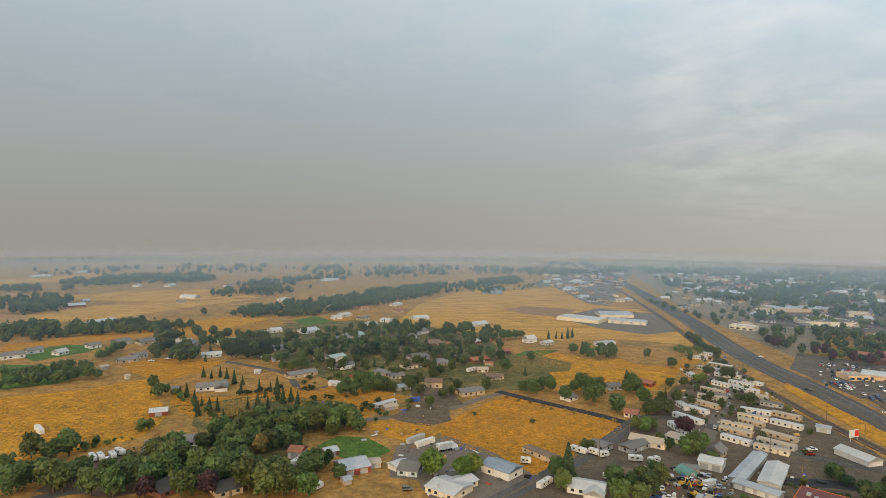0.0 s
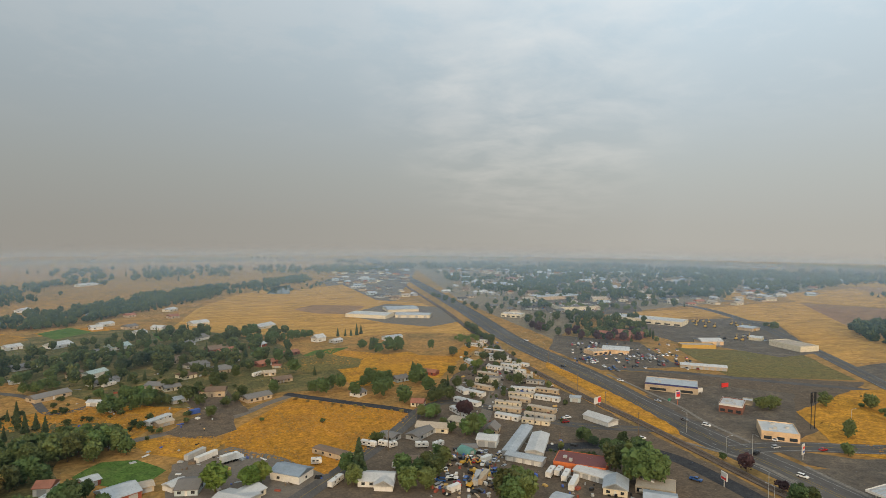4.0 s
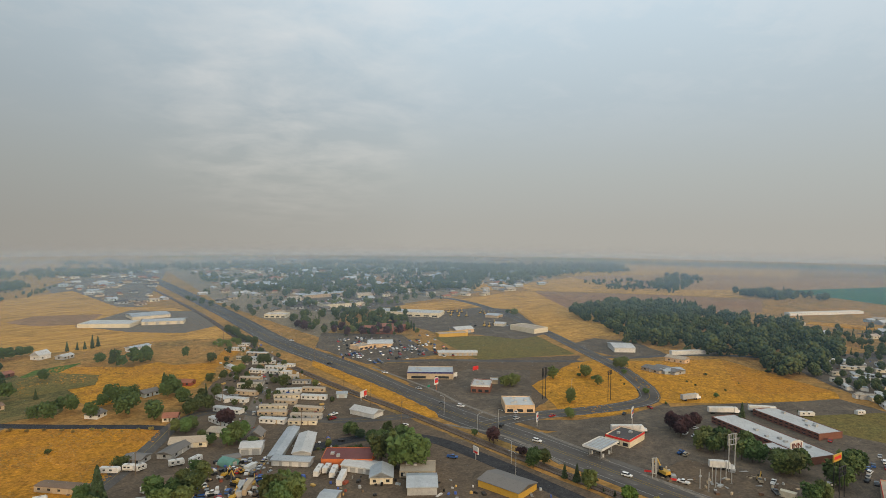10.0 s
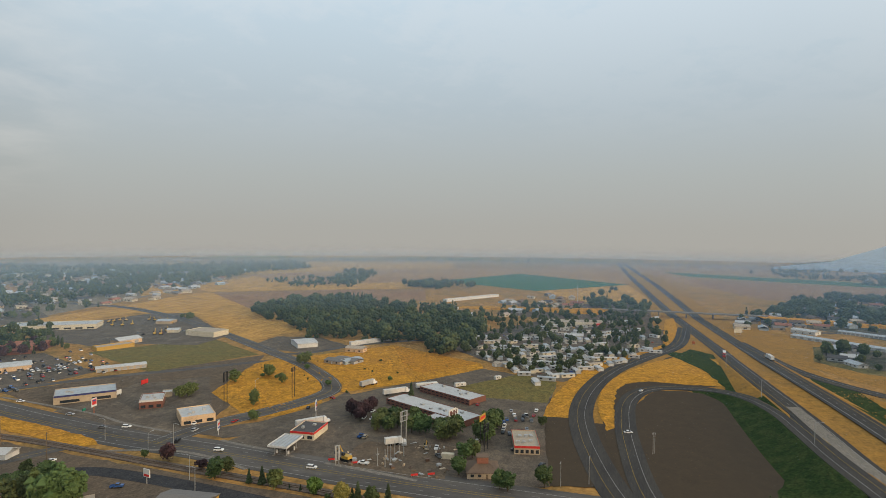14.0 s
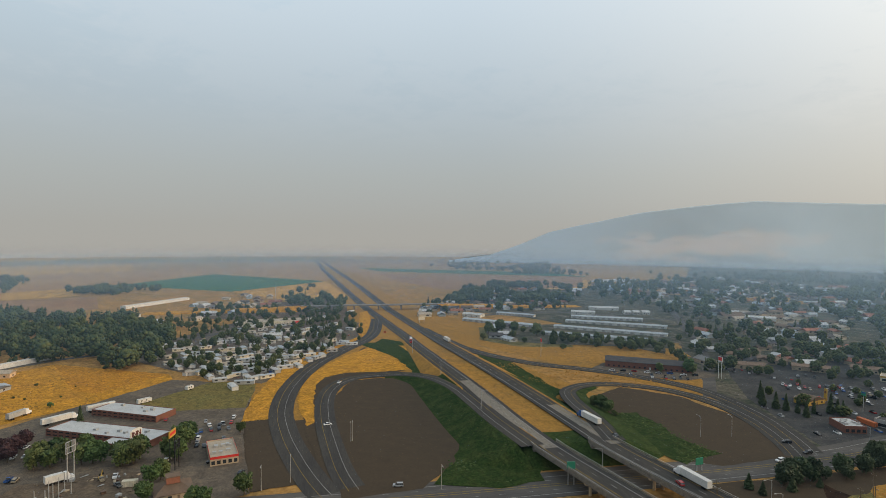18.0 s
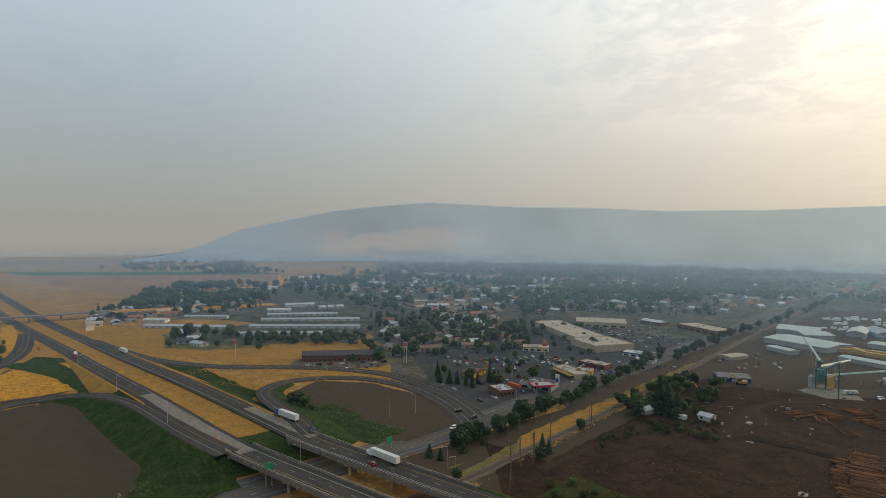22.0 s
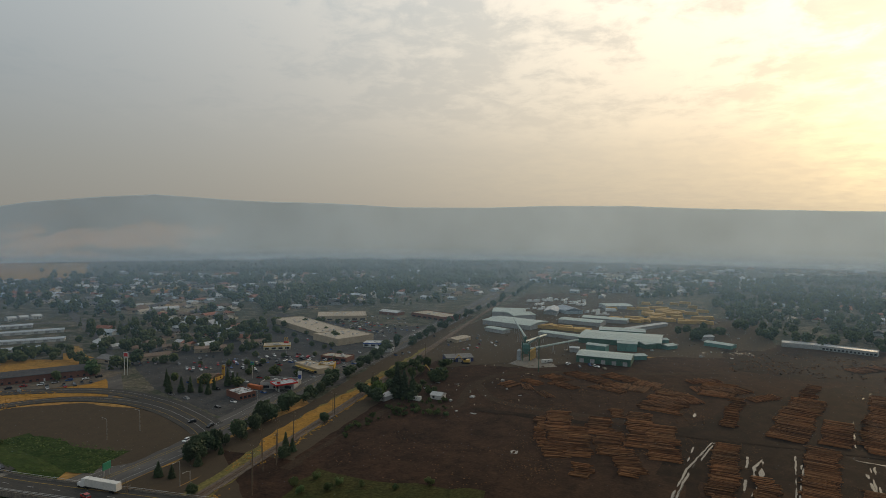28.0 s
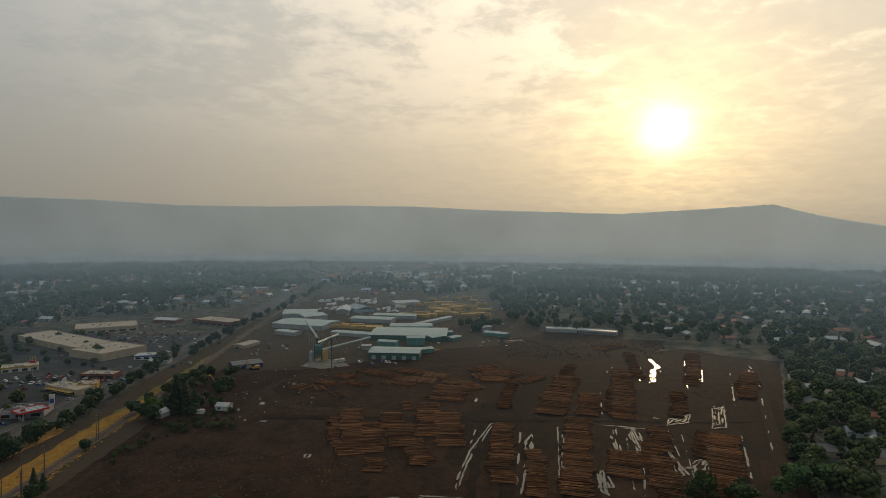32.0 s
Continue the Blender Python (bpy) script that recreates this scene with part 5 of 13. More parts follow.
def far_houses(pts, n, seed, gap=16, big=False, single=False):
    """Plain small houses on scattered plots, alike in style but for colour and size: single things, or one mesh where they are past counting."""
    rnd = random.Random(seed)
    v, f, idx, mats = [], [], [], []
    for x, y in scatter(pts, n, seed, gap):
        k = rnd.randrange(len(FAR_STYLES))
        roof, wall, label = FAR_STYLES[k]
        s = rnd.uniform(0.85, 1.25) * (1.6 if big else 1.0)
        m = at(x, y, rnd.choice((0, 90, 12, -20, 78)) + rnd.uniform(-4, 4), terrain_height(x, y), s)
        w, d = 13 + k % 3, 8.5
        pieces = (("wall", gable_shell(w, d, 2.8, 1.8, "x"), wall), ("roof", gable_roof(w, d, 2.8, 1.8, "x"), roof))
        if single:
            if k not in FAR:
                FAR[k] = top = empty("house", m, label, "house", "town houses")
                for nm, sh, mt in pieces:
                    part(nm, sh, M[mt], top)
                for sy in (-1, 1):
                    block("window", top, -2.5 * sy, sy * (d / 2 + 0.02), 1.0, 3.0, 0.1, 1.2, "glass")
            else:
                copy_thing(FAR[k], m).matrix_basis = m
            continue
        glass = Shape().box(-3.5, -d / 2 - 0.05, 1.0, -0.5, d / 2 + 0.05, 2.1).box(2, -d / 2 - 0.05, 1.0, 4, d / 2 + 0.05, 2.1)
        for nm, sh, mt in pieces + (("glass", glass, "glass"),):
            if mt not in mats:
                mats.append(mt)
            o = len(v)
            v += [m @ Vector(p) for p in sh.v]
            f += [tuple(o + i for i in q) for q in sh.f]
            idx += [mats.index(mt)] * len(sh.f)
    if v:
        place("houses", mesh_of("houses", v, f, [M[q] for q in mats], idx), label="many small houses with mixed roofs among trees", category="houses", kind="stuff")


def far_cars(rows):
    """Parked cars past counting. rows: (x, y, rot)."""
    v, f, idx = [], [], []
    paints = ["car_white", "car_silver", "car_black", "car_red", "car_blue", "car_grey"]
    rnd = random.Random(len(rows))
    for x, y, rot in rows:
        m = at(x, y, rot, 0.1)
        p = rnd.randrange(6)
        for sh, i in ((Shape().prism([(-2.3, 0.2), (-2.3, 0.9), (2.2, 0.85), (2.3, 0.2)], -0.9, 0.9), p), (Shape().prism([(-1.8, 0.9), (-1.1, 1.45), (0.4, 1.45), (1.2, 0.88)], -0.78, 0.78), 6)):
            o = len(v)
            v += [m @ Vector(q) for q in sh.v]
            f += [tuple(o + j for j in q) for q in sh.f]
            idx += [i] * len(sh.f)
    place("parked_cars", mesh_of("parked_cars", v, f, [M[q] for q in paints] + [M["glass"]], idx), label="rows of parked cars in a large car park", category="cars", kind="stuff")


def arches(x, y, rot, z):
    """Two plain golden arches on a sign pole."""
    top = empty("sign_arches", at(x, y, rot, z), "twin golden yellow arches on a sign pole", "sign")
    for c in (-0.95, 0.95):
        s = Shape()
        pts = [(c + 0.9 * math.cos(math.pi * i / 10), 0, 3.4 * math.sin(math.pi * i / 10) ** 0.8) for i in range(11)]
        for a, b in zip(pts, pts[1:]):
            s.tube(a, b, 0.22, 0.22, 6)
        part("arch", s, M["yellow"], top)
    return top


def mill_tower(x, y, rot):
    """The chipper tower of the mill: open frame, hopper, silo, cyclone pipes and a long conveyor."""
    top = empty("conveyor_tower", at(x, y, rot), "green steel sawdust tower with hopper, silo and conveyor", "tower")
    s = Shape()
    for px in (-3, 3):
        for py in (-3, 3):
            s.box(px - 0.25, py - 0.25, 0, px + 0.25, py + 0.25, 16)
    for z in (5, 10, 15.5):
        s.box(-3.2, -3.2, z, 3.2, -2.9, z + 0.4).box(-3.2, 2.9, z, 3.2, 3.2, z + 0.4).box(-3.2, -3.2, z, -2.9, 3.2, z + 0.4).box(2.9, -3.2, z, 3.2, 3.2, z + 0.4)
    part("frame", s, M["dkgreen"], top)
    part("hopper", Shape().solid([(-1.2, -1.2, 5.5), (1.2, -1.2, 5.5), (1.2, 1.2, 5.5), (-1.2, 1.2, 5.5), (-3, -3, 10), (3, -3, 10), (3, 3, 10), (-3, 3, 10), (-3, -3, 14), (3, -3, 14), (3, 3, 14), (-3, 3, 14)], [(0, 1, 5, 4), (1, 2, 6, 5), (2, 3, 7, 6), (3, 0, 4, 7), (4, 5, 9, 8), (5, 6, 10, 9), (6, 7, 11, 10), (7, 4, 8, 11), (8, 9, 10, 11), (3, 2, 1, 0)]), M["teal"], top)
    part("bin", Shape().prism([(-8, 3), (-3.5, 0.5), (-3.5, 8), (-8, 11)], -3, 3), M["lumber"], top)
    part("silo", Shape().tube((5.6, -1, 0), (5.6, -1, 8), 2.0, 2.0, 14).tube((5.6, -1, 8), (5.6, -1, 9.4), 2.0, 0.5, 14), M["r_tin"], top)
    part("conveyor", Shape().tube((-2, 2, 15), (-8, 40, 27), 0.9, 0.9, 6), M["r_mint"], top)
    part("conveyor_leg", Shape().box(-8.3, 39, 0, -7.7, 40, 26), M["dkgreen"], top)
    part("cyclone", Shape().tube((1, 1, 16), (1, 1, 20), 0.6, 1.8, 10), M["dkgreen"], top)
    return top


def conveyor(a, b, label="long steel conveyor on trestle legs"):
    """An inclined covered belt between two points, on legs."""
    a, b = Vector(a), Vector(b)
    top = empty("conveyor", at(0, 0), label, "conveyor", "conveyors")
    part("belt_housing", Shape().tube(a, b, 1.0, 0.9, 6), M["r_mint"], top)
    d = b - a
    side = Vector((-d.y, d.x, 0)).normalized() * 1.3
    for t in (0.2, 0.5, 0.8):
        p = a + d * t
        for s in (-1, 1):
            part("leg", Shape().tube((p.x + s * side.x, p.y + s * side.y, 0), p, 0.16, 0.14, 5), M["pole"], top)
    return top


def lumber_stack(x, y, rot, length):
    top = empty("lumber_stack", at(x, y, rot), "bundled stack of fresh yellow lumber", "lumber stack", "lumber stacks")
    for k in range(3):
        part("bundle", Shape().box(-length / 2 + 0.4 * k, -2.4, 0.2 + k * 1.25, length / 2 - 0.3 * k, 2.4, 1.25 + k * 1.25), M["lumber"], top)
    for px in (-length * 0.3, 0, length * 0.3):
        part("bearer", Shape().box(px - 0.15, -2.5, 0, px + 0.15, 2.5, 0.2), M["wood"], top)
    return top


def white_stack(x, y, rot, seed):
    rnd = random.Random(seed)
    top = empty("wrapped_stack", at(x, y, rot), "heap of white-wrapped timber packs", "timber packs", "wrapped packs")
    for i in range(6):
        px, py, k = rnd.uniform(-12, 12), rnd.uniform(-6, 6), rnd.randint(1, 3)
        part("pack", Shape().box(px - 2.6, py - 1.2, 0, px + 2.6, py + 1.2, 1.3 * k, 0.06), M["bags"], top)
    return top


def tufts(pts, n, low, high, leaf, label, seed):
    """Loose tufts of dry grass or weeds on a field."""
    rng = np.random.default_rng(seed)
    spots = np.array([(x, y, 0.1) for x, y in scatter(pts, n, seed)])
    keep = np.array([noise.noise((x / 30, y / 30, seed)) > -0.12 for x, y, _ in spots])
    spots = spots[keep]
    v, f = clumps(spots, rng.uniform(low, high, len(spots)), rng)
    v[:, 2] = np.maximum(0.02, v[:, 2] * 0.7)
    return place("grass_tufts", mesh_of("grass_tufts", v, f, M[leaf]), label=label, category="grass", kind="stuff")


def puddle(pts, seed):
    """Rain water lying in wheel ruts: broken jagged strips inside an outline."""
    rnd = random.Random(seed)
    p = [Vector(q) for q in pts]
    a, b = max(((u, w) for u in p for w in p), key=lambda q: (q[0] - q[1]).length)
    d = (b - a).normalized()
    side = Vector((-d.y, d.x))
    o = [(q.dot(d), q.dot(side)) for q in p]
    x0, x1 = min(q[0] for q in o), max(q[0] for q in o)
    ruts = max(1, min(5, int((max(q[1] for q in o) - min(q[1] for q in o)) / 2.5)))
    v, f = [], []
    for k in range(ruts):
        last = None
        x = x0
        while x < x1:
            cuts = [u[1] + (w[1] - u[1]) * (x - u[0]) / (w[0] - u[0]) for u, w in zip(o, o[1:] + o[:1]) if (u[0] - x) * (w[0] - x) < 0]
            wet = noise.noise((x / 9.0, seed * 3.3 + k * 5.1, 0.5)) + 0.2
            if len(cuts) >= 2 and wet > 0:
                lo, hi = min(cuts), max(cuts)
                w = (hi - lo) / ruts
                c = lo + w * (k + 0.5) + w * 0.25 * noise.noise((x / 6.0, seed, k))
                w *= min(0.34, wet) * rnd.uniform(0.6, 1.0)
                i = len(v)
                for e in (c - w - rnd.uniform(0, 0.2), c + w + rnd.uniform(0, 0.2)):
                    q = d * x + side * e
                    v.append((q.x, q.y, 0.2 + (seed % 50) * 0.005 + k * 0.002))
                if last is not None:
                    f.append((last, last + 1, i + 1, i))
                last = i
            else:
                last = None
            x += rnd.uniform(0.7, 1.5)
    if f:
        f = [q if (Vector(v[q[1]]) - Vector(v[q[0]])).cross(Vector(v[q[2]]) - Vector(v[q[0]])).z > 0 else q[::-1] for q in f]
        place("water", mesh_of("water", v, f, M["water"]), label="shallow muddy puddle reflecting the evening sky", category="puddle", kind="structure")


def clutter(pts, n, seed, label="loose boxes, timber and scrap lying on the ground", low=0.3, high=1.6, plain=False):
    """Things too small and many to tell apart: crates, boards, barrels and heaps."""
    rnd = random.Random(seed)
    mats = ["white", "greyw", "tan", "rubber", "wood", "blue", "redw", "r_tin", "black", "lumber"]
    if plain:
        mats = ["tan", "wood", "greyw", "steel", "pole"]
    v, f, idx = [], [], []
    for x, y in scatter(pts, n, seed):
        s = Shape()
        w = rnd.uniform(low, high)
        kind = rnd.random()
        if kind < 0.5:
            s.box(-w, -w * rnd.uniform(0.3, 0.9), 0, w, w * rnd.uniform(0.3, 0.9), rnd.uniform(0.3, 1.3), 0.05)
        elif kind < 0.75:
            for i in range(4):
                s.tube((-w * 1.4, i * 0.3 - 0.5, 0.15), (w * 1.4, i * 0.3 - 0.4, 0.2 + 0.1 * i), 0.12, 0.1, 5)
        else:
            s.tube((0, 0, 0), (0, 0, rnd.uniform(0.5, 1.1)), 0.4 * w + 0.2, 0.35 * w + 0.15, 8)
        m = at(x, y, rnd.uniform(0, 180), 0.1)
        o = len(v)
        v += [m @ Vector(p) for p in s.v]
        f += [tuple(o + i for i in q) for q in s.f]
        idx += [rnd.randrange(len(mats))] * len(s.f)
    if v:
        place("clutter", mesh_of("clutter", v, f, [M[q] for q in mats], idx), label=label, category="clutter", kind="stuff")


M["tuft_gold"] = wood_material("dry_grass_tufts", (0.26, 0.13, 0.03), (0.32, 0.165, 0.036), (0.37, 0.20, 0.048))
M["log"] = wood_material("peeled_orange_logs", (0.060, 0.027, 0.015), (0.16, 0.068, 0.032), (0.31, 0.145, 0.070))
M["tuft_bark"] = wood_material("loose_bark", (0.03, 0.018, 0.012), (0.09, 0.045, 0.022), (0.17, 0.085, 0.04))
M["tuft_green"] = wood_material("weed_tufts", (0.035, 0.062, 0.018), (0.05, 0.078, 0.022), (0.075, 0.095, 0.03))


# ================= the plan =================
field("field", [(-1247, 1667), (-1006, 1973), (-417, 1952), (249, 2245), (609, 2016), (190, 1711), (-392, 1446), (-664, 1303), (-967, 1292)], "stubble", 0.0213, "pale tan stubble fields far across the valley", "field", seed=1)
field("field", [(-926, 1236), (-852, 1325), (-806, 1421), (-747, 1307), (-775, 1186), (-844, 1127)], "straw", 0.0526, "cut straw field", "field", seed=2)
field("field", [(-878, 1355), (-826, 1457), (-756, 1322), (-820, 1266)], "straw", 0.0539, "cut straw field", "field", seed=3)
field("field", [(-525, 743), (-480, 832), (-435, 869), (-306, 933), (-291, 942), (-367, 794), (-396, 710), (-466, 674)], "straw", 0.0652, "pale gold cut straw field", "field", seed=4)
field("field", [(-616, 943), (-522, 1024), (-424, 1075), (-324, 989), (-294, 950), (-438, 876), (-574, 892)], "straw", 0.0615, "pale gold cut straw field", "field", seed=5)
field("field", [(-755, 1008), (-698, 969), (-562, 801), (-570, 761)], "stubble", 0.0578, "tan stubble field", "field", seed=6)
field("field", [(-555, 741), (-525, 743), (-466, 674), (-455, 607)], "stubble", 0.0591, "tan stubble field", "field", seed=7)
field("field", [(-314, 680), (-249, 760), (-172, 682), (-175, 625), (-241, 582), (-282, 611)], "gold", 0.0604, "dry golden pasture", "field", seed=8)
field("field", [(-408, 544), (-360, 593), (-340, 679), (-286, 618), (-303, 594), (-342, 564), (-386, 514)], "gold2", 0.0617, "strip of dry golden grass", "field", seed=9)
field("field", [(-283, 376), (-242, 398), (-211, 434), (-188, 387), (-160, 346), (-158, 324), (-158, 310), (-170, 290), (-190, 281), (-194, 258)], "gold", 0.073, "large dry golden pasture", "field", seed=10)
field("field", [(-262, 474), (-231, 499), (-179, 488), (-187, 445), (-202, 423), (-230, 443)], "gold2", 0.0743, "dry orange pasture", "field", seed=11)
field("field", [(-182, 401), (-140, 382), (-96.5, 416), (-70.6, 405), (-36.3, 414), (-21.6, 400), (-35.1, 361), (-45.9, 339), (-77.2, 363), (-114, 330), (-138, 333), (-170, 368)], "gold2", 0.0656, "rough dry orange grassland", "field", seed=12)
field("field", [(-49.6, 342), (-29.6, 340), (3, 326), (-11.6, 300), (-35.3, 318)], "gold", 0.0869, "dry golden grass", "field", seed=13)
field("field", [(-0.2, 334), (41.2, 394), (77.7, 369), (107, 335), (99.6, 322), (78.2, 301), (46, 261), (38.6, 266), (22.5, 291), (-0.1, 302)], "gold2", 0.0782, "dry golden vacant field beside the road", "field", seed=14)
field("field", [(-59.3, 670), (-36, 878), (16.8, 1042), (72.1, 1130), (123, 1103), (224, 1194), (225, 914), (283, 853), (266, 618), (246, 580), (187, 614), (125, 600), (59.2, 633)], "straw", 0.0695, "broad pale gold straw field", "field", seed=15)
field("field", [(89.8, 837), (124, 878), (192, 846), (159, 765), (111, 788)], "plough", 0.1108, "brown bare patch of earth", "field", seed=16)
field("field", [(38.2, 478), (93, 545), (136, 508), (157, 514), (166, 484), (183, 457), (151, 414), (118, 410), (85.9, 409), (78.3, 457)], "gold", 0.0821, "dry golden pasture", "field", seed=17)
field("field", [(144, 504), (186, 485), (231, 544), (223, 508), (179, 456)], "gold2", 0.0934, "dry orange grassland", "field", seed=18)
field("field", [(-185, 720), (-132, 753), (-59.3, 670), (-29.8, 594), (-73, 536), (-125, 589)], "gold2", 0.0747, "dry orange paddock", "field", seed=19)
field("lawn", [(-63.3, 298), (-54.4, 313), (-39.1, 311), (-24.9, 293), (-32.2, 278), (-46.2, 282)], "lawn", 0.086, "mown green lawn", "lawn", seed=20)
field("lawn", [(-78.5, 450), (-44.8, 459), (-37.4, 435), (-55.5, 409)], "lawn", 0.0873, "green lawn", "lawn", seed=21)
field("lawn", [(-373, 510), (-351, 552), (-312, 549), (-313, 516), (-333, 481)], "lawn", 0.0886, "green lawn", "lawn", seed=22)
field("lawn", [(-297, 396), (-352, 470), (-290, 463), (-263, 455), (-270, 412)], "lawn", 0.0849, "green lawn behind a hedge", "lawn", seed=23)
field("lawn", [(47.1, 500), (77.2, 544), (110, 551), (54.4, 479)], "lawn", 0.1112, "green lawn", "lawn", seed=24)
field("yard", [(-30.3, 347), (-14.7, 374), (3.3, 387), (6.3, 341), (-6.5, 331), (-19.6, 335)], "soil", 0.1025, "bare brown storage yard", "yard", seed=25)
field("yard", [(-23.1, 299), (2.9, 315), (25.4, 293), (45.3, 260), (28.2, 242), (-4.5, 241), (-9.9, 258), (-22.6, 261)], "gravel", 0.1138, "grey gravel yard", "yard", seed=26)
field("yard", [(-169, 243), (-161, 288), (-134, 288), (-111, 256), (-133, 238)], "soil", 0.0851, "bare brown ground below trees", "yard", seed=27)
field("yard", [(455, 1851), (588, 1807), (199, 748), (159, 765), (198, 1289)], "gravel", 0.0664, "grey works yards beside the highway", "yard", seed=28)
field("yard", [(144, 761), (229, 862), (294, 799), (267, 666), (222, 640), (181, 680)], "gravel", 0.0977, "grey yard round the warehouses", "yard", seed=29)
field("yard", [(573, 1879), (1245, 1900), (1547, 1484), (1134, 848), (735, 729), (551, 689), (426, 649), (315, 520), (331, 690), (355, 888)], "dirt", 0.069, "town ground between houses", "ground", seed=30)
field("field", [(669, 1627), (929, 1761), (1354, 1697), (1180, 1479), (769, 1458)], "stubble", 0.1003, "pale tan field behind the town", "field", seed=31)
field("field", [(1398, 1233), (1758, 1217), (2004, 584), (1690, 492), (1253, 801), (1253, 1018)], "straw", 0.0916, "pale gold field", "field", seed=32)
field("field", [(937, 798), (1208, 848), (1311, 646), (1374, 510), (1065, 394), (1005, 494), (939, 600), (867, 692)], "straw", 0.0979, "pale gold field", "field", seed=33)
field("field", [(862, 694), (932, 595), (997, 490), (1058, 362), (885, 302), (790, 388), (696, 488)], "plough", 0.1042, "reddish brown ploughed field", "field", seed=34)
field("field", [(531, 677), (661, 678), (782, 700), (873, 699), (696, 488), (631, 378), (584, 328), (544, 346), (495, 352), (626, 524), (614, 608), (495, 608)], "straw", 0.1155, "pale gold field beside the loop road", "field", seed=35)
field("yard", [(463, 590), (550, 595), (616, 589), (640, 544), (514, 390), (465, 388), (444, 462), (427, 470), (436, 545)], "lot", 0.1268, "grey machinery yard", "yard", seed=36)
field("field", [(405, 453), (499, 397), (448, 308), (364, 347)], "weeds", 0.1081, "olive weedy vacant lot", "field", seed=37)
field("yard", [(286, 394), (368, 351), (447, 302), (312, 235), (269, 223), (253, 241), (261, 291)], "soil", 0.0994, "bare brown development land", "yard", seed=38)
field("yard", [(261, 291), (267, 326), (335, 330), (368, 296), (281, 222), (253, 229)], "lot", 0.1407, "asphalt car park of the roadside restaurants", "car park", seed=39)
field("field", [(332, 265), (414, 289), (445, 282), (424, 237), (370, 196), (335, 184), (305, 193), (293, 207)], "gold", 0.152, "dry golden grass inside the bend of the road", "field", seed=40)
field("yard", [(332, 550), (390, 487), (352, 386), (282, 396), (286, 484)], "lot", 0.1133, "asphalt car dealer lot", "car park", seed=41)
field("yard", [(448, 849), (659, 857), (546, 670), (438, 667), (390, 738)], "lot", 0.1146, "asphalt shopping car park", "car park", seed=42)
field("yard", [(475, 339), (531, 343), (542, 301), (510, 251), (466, 276)], "lot", 0.1159, "asphalt yard round a white warehouse", "yard", seed=43)
field("field", [(455, 264), (528, 212), (479, 115), (461, 108), (408, 141), (362, 183), (392, 210)], "gold", 0.1172, "dry golden pasture", "field", seed=44)
field("field", [(525, 211), (479, 115), (431, 149), (441, 167)], "gold2", 0.1585, "orange dry pasture", "field", seed=45)
field("yard", [(352, 178), (412, 142), (461, 108), (437, 46.7), (344, 43.9), (255, 29.8), (235, 70.8), (256, 197), (302, 182)], "lot", 0.1148, "worn asphalt and gravel lot round the motel", "car park", seed=46)
field("field", [(391, 119), (454, 76.8), (437, 46.7), (381, 47), (381, 89.2)], "weeds", 0.1511, "olive weedy vacant lot", "field", seed=47)
field("yard", [(249, 132), (281, 128), (287, 98.9), (287, 81.1), (249, 75.2), (246, 87.3)], "soil", 0.1624, "torn-up brown building site", "yard", seed=48)
field("yard", [(535, 158), (623, 153), (774, 84.2), (713, -47.2), (585, -39.2), (439, 43.1), (454, 76.8)], "lot", 0.1137, "grey ground of the mobile home park", "ground", seed=49)
field("field", [(1251, 397), (1549, 267), (1316, -5.9), (1106, 160)], "crop", 0.135, "green irrigated crop field", "field", seed=50)
field("field", [(1106, 160), (1316, -5.9), (981, -42.3), (951, 48.1)], "straw", 0.1263, "pale gold field beside the motorway", "field", seed=51)
field("field", [(1226, 875), (1544, 710), (1931, 132), (1787, 6.7), (1549, 267), (1251, 397), (1044, 606)], "stubble", 0.1176, "tan stubble field", "field", seed=52)
field("field", [(2182, 186), (2212, 26.2), (1508, -18), (1329, -5.9), (1549, 267)], "stubble", 0.1089, "tan stubble field", "field", seed=53)
field("yard", [(782, 170), (921, 101), (962, -34.3), (704, -31.1), (750, 81.6)], "soil", 0.1152, "bare brown works land", "yard", seed=54)
field("field", [(1962, 58.2), (1721, -52.5), (1286, -144), (1170, -361), (1570, -910), (1928, -1117), (2199, -328)], "stubble", 0.1015, "dull tan pasture", "field", seed=55)
field("field", [(1170, -361), (1353, -624), (1129, -547), (1059, -465)], "straw", 0.1228, "pale gold field", "field", seed=56)
field("field", [(812, -110), (755, -157), (606, -213), (559, -259), (501, -329), (474, -324), (494, -212), (568, -141)], "rust", 0.1241, "orange dry grassland beside the motorway", "field", seed=57)
field("field", [(574, -142), (467, -319), (353, -256), (440, -204), (525, -162)], "rust", 0.1354, "dry golden verge", "field", seed=58)
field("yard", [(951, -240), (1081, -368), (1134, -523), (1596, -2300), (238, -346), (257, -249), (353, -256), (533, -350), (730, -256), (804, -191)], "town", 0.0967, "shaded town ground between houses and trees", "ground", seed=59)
field("yard", [(346, -279), (472, -348), (460, -499), (300, -436), (241, -352), (258, -254)], "grey_lot", 0.138, "asphalt lots of roadside shops", "car park", seed=60)
field("yard", [(444, -212), (425, -222), (396, -268), (404, -300), (432, -300), (462, -232)], "lot", 0.262, "asphalt car park in front of the motel", "car park", 0.4, seed=199)
field("yard", [(434, -418), (518, -605), (345, -564), (302, -611), (284, -457), (256, -323)], "grey_lot", 0.1293, "asphalt car park of the shopping centre", "car park", seed=61)
field("yard", [(215, -307), (262, -518), (263, -654), (302, -991), (141, -1176), (59, -507), (124, -401)], "loop", 0.1106, "brown dusty sawmill ground", "yard", seed=62)
